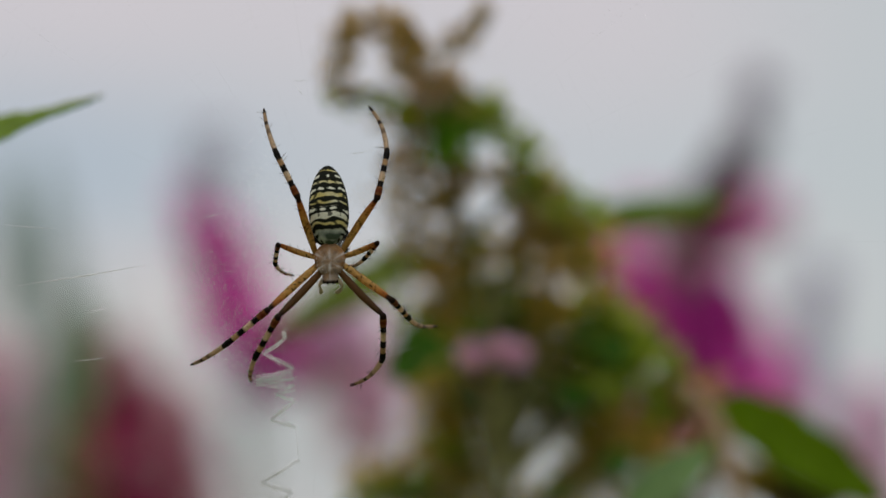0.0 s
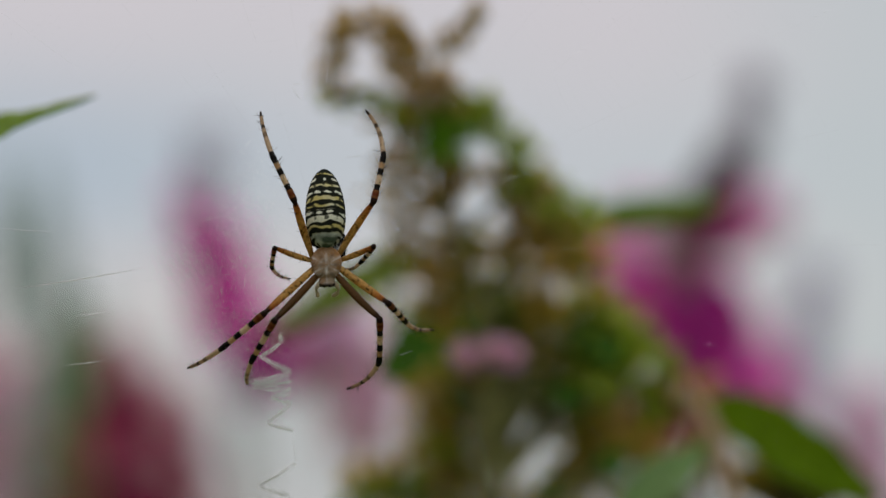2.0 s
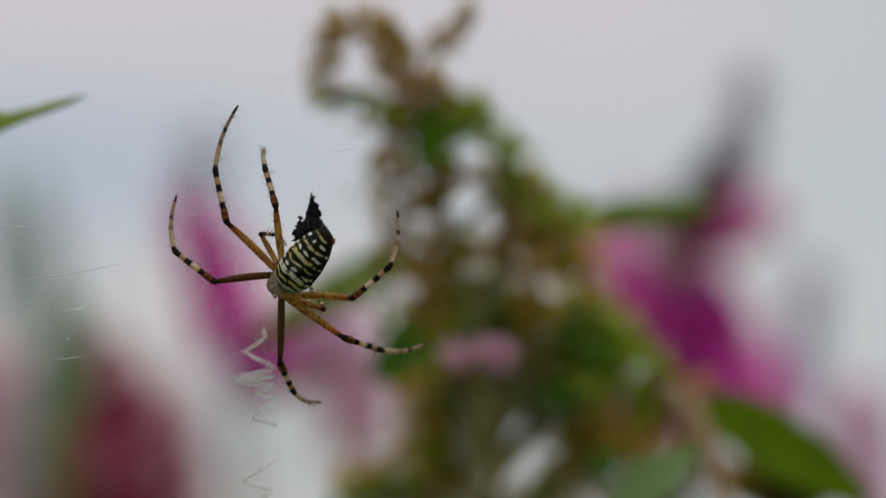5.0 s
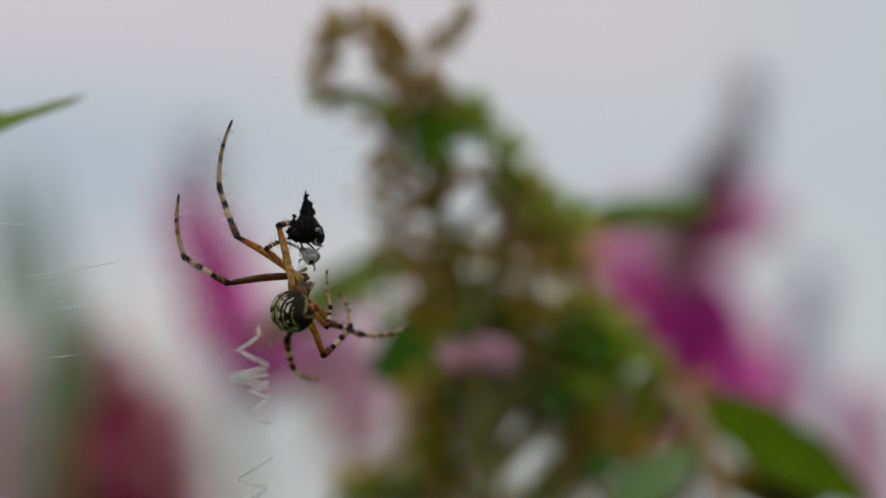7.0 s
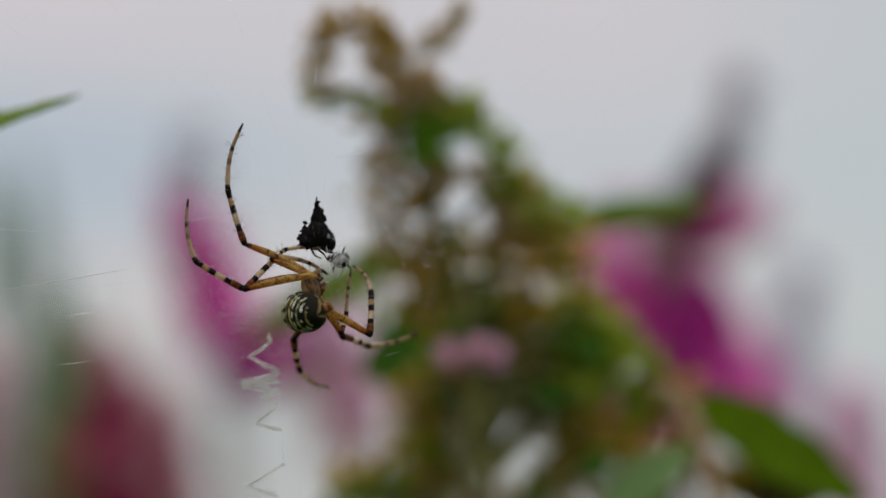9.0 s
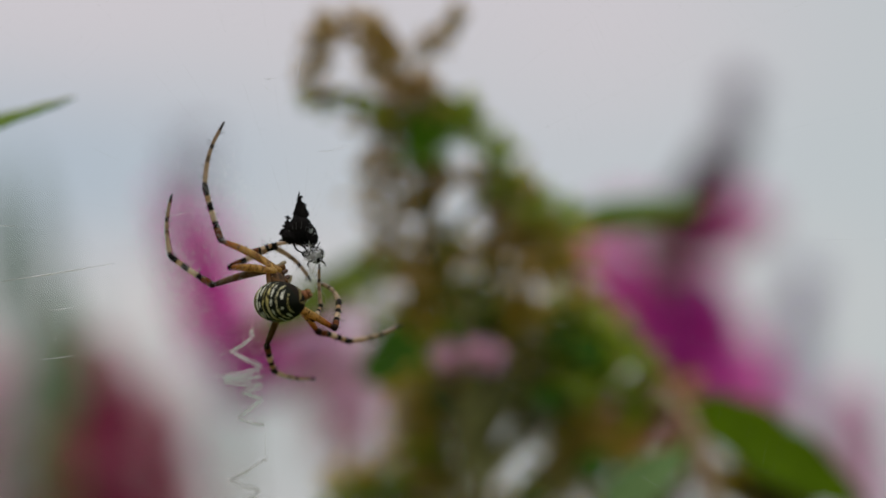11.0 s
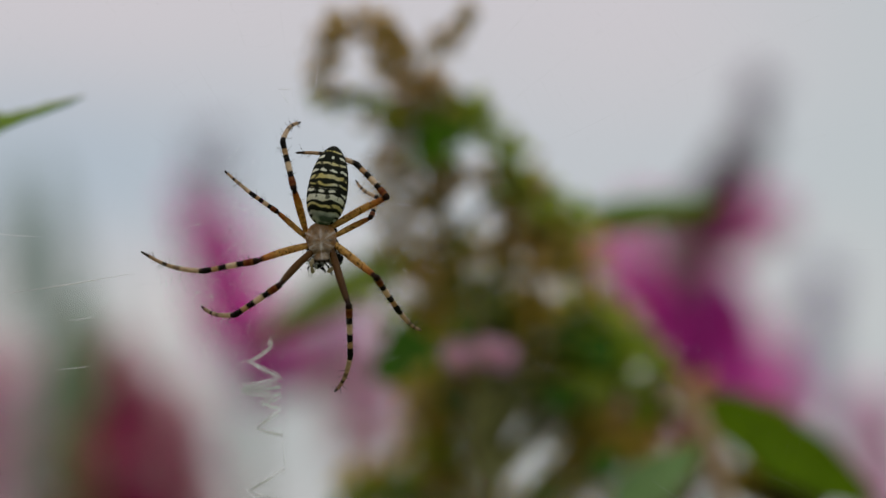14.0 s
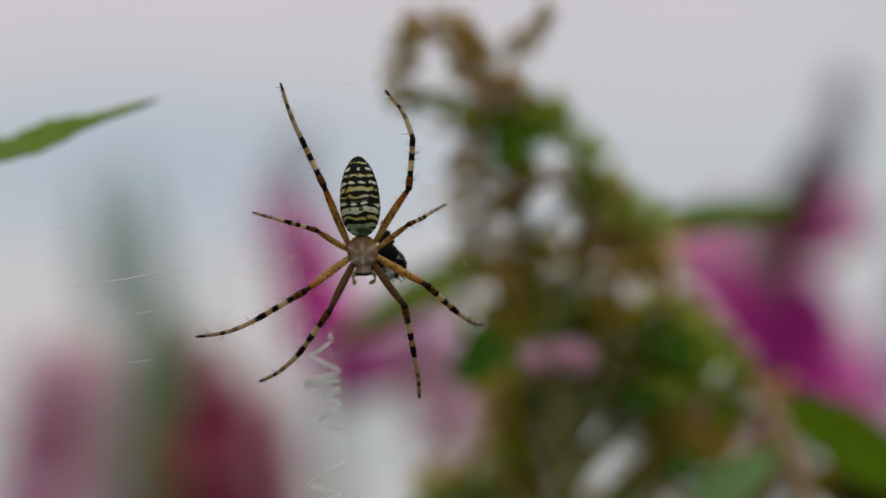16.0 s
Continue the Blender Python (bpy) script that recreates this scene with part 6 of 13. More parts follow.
    walk(JOINTED['A11'], [
        (0, pose(-0.005991, -0.004367, -0.007974, -142.15, -18.53, 64.03)),
        (3.1, pose(-0.005991, -0.004367, -0.007974, -142.15, -18.53, 64.03)),
        (3.3, pose(-0.006094, -0.004797, -0.007835, -142.7, -18.76, 62.84)),
        (3.4, pose(-0.006132, -0.005064, -0.007703, -142.93, -18.62, 61.58)),
        (3.5, pose(-0.00614, -0.005176, -0.007634, -142.89, -18.26, 60.59)),
        (3.6, pose(-0.006274, -0.005065, -0.007804, -140.23, -20.57, 57.7)),
        (3.7, pose(-0.006407, -0.004955, -0.007972, -137.43, -22.86, 54.83)),
        (3.8, pose(-0.007427, -0.005006, -0.006847, -132.69, -22.22, 52.58)),
        (3.9, pose(-0.008357, -0.004993, -0.005644, -127.8, -20.6, 49.91)),
        (4, pose(-0.007295, -0.005966, -0.004309, -118.09, -18.07, 48.76)),
        (4.1, pose(-0.004904, -0.007285, -0.002453, -97.27, -11.11, 68.56)),
        (4.2, pose(-0.011164, -0.003775, -0.004138, -54.01, -7.27, 49.57)),
        (4.35, pose(-0.011183, -0.003677, -0.004142, -54.05, -7.11, 50.23)),
        (4.5, pose(-0.01123, -0.003402, -0.00415, -54.07, -7.78, 51.28)),
        (4.7, pose(-0.011297, -0.002805, -0.004159, -54.1, -9.88, 53.07)),
        (4.9, pose(-0.011318, -0.002007, -0.004159, -54.1, -13.18, 55.06)),
        (5.2, pose(-0.01116, -0.000596, -0.004132, -54.01, -19.55, 58.19)),
        (5.5, pose(-0.010742, 0.000823, -0.004091, -53.17, -28, 59.85)),
        (5.9, pose(-0.009997, 0.002291, -0.004055, -49.76, -39.98, 58.39)),
        (6.3, pose(-0.009603, 0.002864, -0.004049, -42.86, -49.23, 50.78)),
        (6.4, pose(-0.009293, 0.002864, -0.004226, -38.92, -50.32, 41.04)),
        (6.5, pose(-0.008983, 0.002864, -0.004404, -37.73, -49.71, 34.63)),
        (6.65, pose(-0.009244, 0.00286, -0.004496, -32.66, -51.45, 30.59)),
        (6.8, pose(-0.009504, 0.002856, -0.004588, -27.35, -52.77, 26.35)),
        (6.9, pose(-0.009355, 0.003126, -0.004591, -29.79, -53.67, 24.27)),
        (7, pose(-0.009198, 0.003396, -0.004593, -33.4, -54.2, 23.66)),
        (7.25, pose(-0.009155, 0.003119, -0.004466, -37.34, -52.39, 24.41)),
        (7.5, pose(-0.009102, 0.00284, -0.004339, -42.21, -49.59, 26.44)),
        (7.75, pose(-0.009016, 0.002876, -0.004326, -33.97, -52.93, 28.31)),
        (8, pose(-0.008928, 0.002911, -0.004314, -20, -57.59, 23.32)),
        (8.25, pose(-0.009008, 0.002905, -0.004282, -16.11, -59.71, 18.49)),
        (8.5, pose(-0.009088, 0.002899, -0.00425, -12.9, -61.5, 14.61)),
        (8.75, pose(-0.008974, 0.002936, -0.004302, -9.3, -60.73, 10.64)),
        (9, pose(-0.008856, 0.002973, -0.004353, -6.7, -59.8, 7.73)),
        (9.5, pose(-0.009101, 0.003316, -0.004398, -6.27, -59.41, 5.04)),
        (10, pose(-0.009612, 0.004108, -0.004493, -7.46, -58.53, 1.23)),
        (10.5, pose(-0.010095, 0.004991, -0.004579, -8.52, -57.79, -3.51)),
        (11, pose(-0.010384, 0.005618, -0.004628, -8.27, -57.53, -8.24)),
        (11.3, pose(-0.010436, 0.005742, -0.004637, -6.01, -57.67, -11.81)),
        (11.5, pose(-0.009972, 0.00685, -0.004818, 21.54, -57.61, -25.05)),
        (11.75, pose(-0.009969, 0.006684, -0.004919, 27.29, -54.68, -32.31)),
        (12, pose(-0.009958, 0.006511, -0.005019, 30.05, -52.32, -36.16)),
        (12.15, pose(-0.009977, 0.006343, -0.004954, 28.57, -51.03, -37.89)),
        (12.3, pose(-0.00999, 0.006155, -0.004925, 25.72, -50.41, -37.89)),
        (12.4, pose(-0.010682, 0.007099, -0.004042, 2.67, -57.60, -29.09)),
        (12.5, pose(-0.009952, -0.001879, -0.002874, -23.75, -58.02, 1.73)),
        (12.6, pose(-0.008602, -0.003715, -0.00195, -44.66, -52.76, 34.75)),
        (12.7, pose(-0.007253, -0.004848, -0.001435, -55.17, -48.45, 54.49)),
        (12.8, pose(-0.005707, -0.006127, -0.000759, -63.74, -43.83, 71.14)),
        (12.9, pose(-0.005937, -0.006143, -0.001195, -68.91, -32.76, 66.87)),
        (13, pose(-0.006121, -0.006162, -0.001593, -72.32, -25.03, 59.8)),
        (13.15, pose(-0.005518, -0.006375, -0.002273, -82.81, -23.2, 67.15)),
        (13.3, pose(-0.004132, -0.006502, -0.003541, -102.99, -20.4, 79.47)),
        (13.5, pose(-0.002871, -0.006305, -0.004437, -118.67, -16.56, 88.2)),
        (13.75, pose(-0.003502, -0.006316, -0.003926, -121.56, -16.67, 88.73)),
        (14, pose(-0.004074, -0.006271, -0.003299, -124.21, -15.55, 88.43)),
        (14.15, pose(-0.004584, -0.004889, -0.004237, -124.32, -15.63, 89.29)),
        (14.3, pose(-0.005057, -0.003809, -0.004708, -124.55, -16.35, 90.62)),
        (14.4, pose(-0.005131, -0.003642, -0.004899, -123.61, -21.6, 85.48)),
        (14.5, pose(-0.00519, -0.003458, -0.005059, -122.4, -27.02, 80.25)),
        (14.6, pose(-0.00566, -0.003774, -0.004227, -127.43, -28.63, 80.35)),
        (14.7, pose(-0.006504, -0.004494, -0.002554, -136.31, -29.99, 79.56)),
        (14.8, pose(-0.006946, -0.004941, -0.001568, -140.87, -30.34, 78.69)),
        (14.9, pose(-0.006849, -0.004647, -0.001276, -140.23, -29.39, 80.27)),
        (15, pose(-0.006731, -0.004314, -0.000931, -140.03, -29.2, 82.83)),
        (15.15, pose(-0.00656, -0.004807, -0.001811, -138.16, -29.45, 83.9)),
        (15.3, pose(-0.006173, -0.005691, -0.003457, -133.62, -28.73, 84.39)),
        (15.5, pose(-0.005815, -0.006297, -0.0047, -129.65, -27.51, 84.23)),
        (15.7, pose(-0.005631, -0.005959, -0.005539, -135.33, -25.01, 85.97)),
        (15.85, pose(-0.005392, -0.005506, -0.006542, -142.1, -21.87, 87.68)),
        (16, pose(-0.005267, -0.005264, -0.007031, -145.32, -20.13, 88.14))])
    walk(JOINTED['A12'], [
        (0, pose(-0.008864, -0.001152, -0.012843, -125.46, -44.68, 33.81)),
        (3.1, pose(-0.008864, -0.001152, -0.012843, -125.46, -44.68, 33.81)),
        (3.3, pose(-0.008841, -0.001518, -0.012733, -127.01, -44.5, 35.46)),
        (3.4, pose(-0.008792, -0.00174, -0.01262, -128.25, -44.59, 36.86)),
        (3.5, pose(-0.00876, -0.001833, -0.01256, -128.95, -44.8, 37.7)),
        (3.6, pose(-0.008852, -0.001358, -0.012485, -129.76, -42.28, 37.96)),
        (3.7, pose(-0.008932, -0.0009, -0.012386, -129.45, -38.13, 36.37)),
        (3.8, pose(-0.010211, -0.000777, -0.01093, -122.31, -38.44, 31.36)),
        (3.9, pose(-0.011385, -0.000611, -0.009375, -115.43, -38.96, 26.96)),
        (4, pose(-0.010984, -0.001469, -0.007221, -110.71, -31.31, 25.14)),
        (4.1, pose(-0.010851, -0.004778, -0.00326, -81.23, -25.11, 23.38)),
        (4.2, pose(-0.015483, -0.00073, -0.000347, -33.26, 0.53, -1.17)),
        (4.35, pose(-0.015532, -0.000672, -0.000353, -33.01, -0.92, -3.34)),
        (4.5, pose(-0.015662, -0.000511, -0.000369, -32.32, -1.49, -4.11)),
        (4.7, pose(-0.015902, -0.000163, -0.000402, -30.87, -1.52, -3.95)),
        (4.9, pose(-0.016135, 0.000298, -0.000445, -28.97, -1.24, -3.12)),
        (5.2, pose(-0.016306, 0.001091, -0.00053, -25.61, -0.7, -1.26)),
        (5.5, pose(-0.016163, 0.001855, -0.000648, -22.17, -0.15, 1.27)),
        (5.9, pose(-0.01564, 0.002594, -0.000835, -18.43, 0.22, 4.45)),
        (6.3, pose(-0.015314, 0.002864, -0.000936, -16.88, 0.57, 6.83)),
        (6.4, pose(-0.014914, 0.003388, -0.000995, -14.09, -3.13, 5.68)),
        (6.5, pose(-0.014474, 0.003909, -0.001077, -10.74, -7.21, 1.45)),
        (6.65, pose(-0.014716, 0.003702, -0.001083, -11.54, -5.57, 0.34)),
        (6.8, pose(-0.014952, 0.003493, -0.001093, -12.51, -3.54, 1.09)),
        (6.9, pose(-0.014829, 0.004203, -0.001247, -5.99, -4.48, -3.02)),
        (7, pose(-0.014668, 0.004908, -0.001417, 0.76, -4.46, -9.63)),
        (7.25, pose(-0.014516, 0.005018, -0.001311, 1.76, -6.42, -15.38)),
        (7.5, pose(-0.014332, 0.005119, -0.001216, 3.11, -8.21, -20.83)),
        (7.75, pose(-0.014528, 0.004034, -0.001075, -5.41, -9.31, -13.84)),
        (8, pose(-0.014546, 0.002911, -0.001039, -14.78, -7.06, -1.33)),
        (8.25, pose(-0.014698, 0.002905, -0.001131, -7.61, -4.72, 1.62)),
        (8.5, pose(-0.014846, 0.002899, -0.001225, -0.05, -3.21, 0.83)),
        (8.75, pose(-0.014671, 0.002936, -0.001164, -3.98, -4.97, 1.74)),
        (9, pose(-0.014489, 0.002973, -0.001103, -8.11, -6.44, 3.86)),
        (9.5, pose(-0.014707, 0.003535, -0.001109, -7.41, -5.54, 3.26)),
        (10, pose(-0.015129, 0.004835, -0.001126, -5.72, -3.64, -0.38)),
        (10.5, pose(-0.015468, 0.006286, -0.001151, -4.11, -1.38, -5.77)),
        (11, pose(-0.015624, 0.007322, -0.001173, -3.23, 0.36, -10.92)),
        (11.3, pose(-0.015647, 0.007527, -0.001178, -3.12, 0.61, -13.94)),
        (11.5, pose(-0.015611, 0.00685, -0.001577, 0, -0.04, -6.94)),
        (11.75, pose(-0.015549, 0.006684, -0.001578, -0, 0.03, -3.47)),
        (12, pose(-0.015477, 0.006511, -0.001578, -0, 0.11, -1.73)),
        (12.15, pose(-0.015392, 0.006615, -0.001362, -5.55, -1.03, -0.36)),
        (12.3, pose(-0.015287, 0.0067, -0.001191, -11.16, -1.89, 1.17)),
        (12.4, pose(-0.015610, 0.009496, -0.000571, -23.27, -0.39, 3.02)),
        (12.5, pose(-0.015065, 0.000580, 0.000271, -37.10, 0.69, 5.72)),
        (12.6, pose(-0.014233, -0.002058, 0.00085, -45.29, -0, 9.7)),
        (12.7, pose(-0.013214, -0.004011, 0.001029, -47.13, -1.59, 15.67)),
        (12.8, pose(-0.011871, -0.006127, 0.001318, -49.4, -2.73, 21.77)),
        (12.9, pose(-0.012015, -0.004924, 0.000773, -43.16, -9.6, 20.37)),
        (13, pose(-0.011897, -0.003767, 0.000197, -34.2, -19.99, 11.43)),
        (13.15, pose(-0.011589, -0.004165, -0.001525, -40.01, -27.98, 11.04)),
        (13.3, pose(-0.01027, -0.004842, -0.004911, -56.77, -37.97, 21.22)),
        (13.5, pose(-0.008546, -0.005237, -0.007428, -73.39, -44.6, 33.15)),
        (13.75, pose(-0.009021, -0.005217, -0.007187, -76.61, -45.28, 30.24)),
        (14, pose(-0.009423, -0.005144, -0.006822, -80.08, -45.44, 27.67)),
        (14.15, pose(-0.009943, -0.003835, -0.007768, -70.6, -45.13, 19.45)),
        (14.3, pose(-0.010424, -0.002828, -0.008248, -61.52, -43.73, 11.53)),
        (14.4, pose(-0.010427, -0.001894, -0.008247, -60.34, -46.38, 10.61)),
        (14.5, pose(-0.010334, -0.000967, -0.008164, -58.36, -49.84, 8.73)),
        (14.6, pose(-0.010435, -0.001041, -0.007697, -65.32, -55.1, 12.64)),
        (14.7, pose(-0.010496, -0.001368, -0.006627, -84.02, -62.38, 26.84)),
        (14.8, pose(-0.010472, -0.001637, -0.005922, -98.23, -67.19, 39.14)),
        (14.9, pose(-0.010535, -0.001526, -0.005631, -103.83, -67.62, 44.5)),
        (15, pose(-0.010573, -0.001379, -0.005282, -107.89, -65.7, 48.21)),
        (15.15, pose(-0.01062, -0.001977, -0.006031, -95.92, -64.87, 36.2)),
        (15.3, pose(-0.010648, -0.003084, -0.007392, -75.41, -61.09, 16.06)),
        (15.5, pose(-0.010605, -0.003886, -0.008381, -63.26, -55.58, 4.69)),
        (15.7, pose(-0.010054, -0.003687, -0.009731, -90.84, -60.2, 35.8)),
        (15.85, pose(-0.009307, -0.003433, -0.011305, -127.08, -57.38, 77.31)),
        (16, pose(-0.008905, -0.003303, -0.012053, -143.53, -54.2, 98.1))])
    walk(JOINTED['A20'], [
        (0, pose(-0.001738, 0.000268, -0.002124, -128.08, 15.51, 115.15)),
        (3.1, pose(-0.001738, 0.000268, -0.002124, -128.08, 15.51, 115.15)),
        (3.3, pose(-0.001703, 0.000367, -0.00263, -125.33, 17.42, 117.27)),
        (3.4, pose(-0.001676, 0.00043, -0.002973, -123.43, 18.84, 118.68)),
        (3.5, pose(-0.001663, 0.000458, -0.003127, -122.59, 19.66, 119.22)),
        (3.6, pose(-0.001769, 0.000515, -0.003252, -118.85, 22.17, 121.68)),
        (3.7, pose(-0.001875, 0.000571, -0.003375, -115.13, 25.31, 124.02)),
        (3.8, pose(-0.002299, 0.000531, -0.002957, -104.49, 26.88, 130.38)),
        (3.9, pose(-0.002691, 0.000493, -0.002508, -93.55, 25.32, 137.09)),
        (4, pose(-0.002496, 0.000623, -0.002224, -79.3, 9.74, 167.39)),
        (4.1, pose(-0.002653, 0.000655, -0.001807, -80, -6.81, 172.55)),
        (4.2, pose(-0.005611, 0.002226, -0.002715, -45.58, -7.53, 125.2)),
        (4.35, pose(-0.005551, 0.002246, -0.002719, -43.9, -15.84, 115.94)),
        (4.5, pose(-0.005382, 0.002296, -0.002728, -41.98, -21.62, 107.4)),
        (4.7, pose(-0.005014, 0.002386, -0.002747, -40.79, -25.21, 98.93)),
        (4.9, pose(-0.004521, 0.002465, -0.002769, -40.42, -27.78, 90.72)),
        (5.2, pose(-0.003652, 0.002499, -0.002814, -42.07, -29.86, 80.79)),
        (5.5, pose(-0.00278, 0.002405, -0.002885, -43.87, -33.49, 70.56)),
        (5.9, pose(-0.001876, 0.00218, -0.00301, -45.69, -39.12, 59.59)),
        (6.3, pose(-0.00152, 0.002057, -0.003079, -43.57, -44.83, 51.15)),
        (6.4, pose(-0.001211, 0.002057, -0.003252, -42.02, -46.21, 46.34)),
        (6.5, pose(-0.000901, 0.002057, -0.003426, -43.26, -45.15, 45.39)),
        (6.65, pose(-0.001174, 0.002058, -0.0035, -41.98, -45.45, 44.54)),
        (6.8, pose(-0.001447, 0.002058, -0.003574, -39.96, -46.33, 42.64)),
        (6.9, pose(-0.001307, 0.002058, -0.003533, -39.78, -46.75, 37.99)),
        (7, pose(-0.001167, 0.002058, -0.003491, -39.06, -47.79, 32.53)),
        (7.25, pose(-0.001116, 0.002056, -0.00349, -37.14, -49.83, 33.22)),
        (7.5, pose(-0.001064, 0.002054, -0.003489, -36.48, -51.08, 35.52)),
        (7.75, pose(-0.000986, 0.002092, -0.003321, -36.8, -53.29, 31.36)),
        (8, pose(-0.000909, 0.002128, -0.003153, -33.67, -57.26, 23.21)),
        (8.25, pose(-0.001009, 0.002127, -0.003052, -27.77, -59.51, 23.86)),
        (8.5, pose(-0.001109, 0.002125, -0.002951, -27.42, -60.18, 30.88)),
        (8.75, pose(-0.001014, 0.002162, -0.002784, -28.51, -60.67, 28.46)),
        (9, pose(-0.00092, 0.002198, -0.002617, -23.94, -62.78, 19.65)),
        (9.5, pose(-0.001181, 0.002189, -0.002595, -18.92, -63.89, 10.4)),
        (10, pose(-0.001787, 0.002168, -0.002545, -16.64, -64.86, -0.58)),
        (10.5, pose(-0.002473, 0.002143, -0.002489, -14.11, -66.42, -12.84)),
        (11, pose(-0.002972, 0.002126, -0.002449, -8.99, -68.1, -25.18)),
        (11.3, pose(-0.003072, 0.002122, -0.00244, -0.3, -68.65, -35.85)),
        (11.5, pose(-0.003294, 0.002122, -0.002142, -5.63, -70.95, -32.01)),
        (11.75, pose(-0.003302, 0.002108, -0.002, -7.92, -71.87, -30.07)),
        (12, pose(-0.00331, 0.002092, -0.001859, -8.85, -72.84, -29.57)),
        (12.15, pose(-0.002987, 0.002098, -0.001875, -0.82, -74.36, -34.45)),
        (12.3, pose(-0.002658, 0.002135, -0.001931, 12.12, -75.39, -44.35)),
        (12.4, pose(-0.002726, 0.002451, -0.001720, 5.61, -72.28, -28.70)),
        (12.5, pose(-0.002657, 0.002403, -0.000803, 21.58, -73.81, 11.47)),
        (12.6, pose(-0.002711, 0.001967, -0.000617, -15.26, -71.09, 57.01)),
        (12.7, pose(-0.001954, 0.001435, -0.000167, -30.09, -65.61, 74.25)),
        (12.8, pose(-0.001047, 0.000693, 0.000408, -37.6, -59.59, 84.45)),
        (12.9, pose(-0.001262, 0.000604, 0.000321, -62.28, -60.46, 115.49)),
        (13, pose(-0.00144, 0.000494, 0.000259, -85.52, -53.34, 143.21)),
        (13.15, pose(-0.001423, 0.000503, 0.000368, -86.87, -44.48, 143.08)),
        (13.3, pose(-0.001387, 0.00052, 0.000587, -88.32, -37.39, 141.2)),
        (13.5, pose(-0.001355, 0.000534, 0.000767, -89.28, -32.01, 139.35)),
        (13.75, pose(-0.001243, 0.000415, 0.001027, -96.37, -24.92, 141.21)),
        (14, pose(-0.001093, 0.000268, 0.001339, -102.71, -16.84, 141)),
        (14.15, pose(-0.001797, 0.001293, 0.000762, -108.12, -10.96, 142.74)),
        (14.3, pose(-0.002474, 0.002, 0.000536, -113.56, -6.91, 144.22)),
        (14.4, pose(-0.002547, 0.00188, 0.000814, -115.66, -5.3, 143.7)),
        (14.5, pose(-0.002617, 0.00176, 0.0011, -117.8, -4.72, 143.59)),
        (14.6, pose(-0.00313, 0.001543, 0.001949, -116.85, -3.01, 142.2)),
        (14.7, pose(-0.004055, 0.001006, 0.003619, -115.17, 0.79, 139.53)),
        (14.8, pose(-0.00454, 0.000654, 0.004587, -114.38, 5.05, 137.21)),
        (14.9, pose(-0.00464, 0.000538, 0.005423, -118.63, 8.58, 136.92)),
        (15, pose(-0.004739, 0.000424, 0.006266, -122.9, 10.81, 136.9)),
        (15.15, pose(-0.004632, 0.000445, 0.004975, -121.6, 12.13, 136.32)),
        (15.3, pose(-0.004416, 0.000488, 0.002397, -118.81, 13.52, 136.1)),
        (15.5, pose(-0.004238, 0.000525, 0.0003, -116.56, 14.81, 135.94)),
        (15.7, pose(-0.003907, 0.000535, -0.000123, -116.98, 15.35, 134.7)),
        (15.85, pose(-0.003501, 0.000547, -0.000643, -117.45, 15.61, 133.36)),
        (16, pose(-0.003297, 0.000553, -0.000902, -117.71, 15.94, 132.58))])
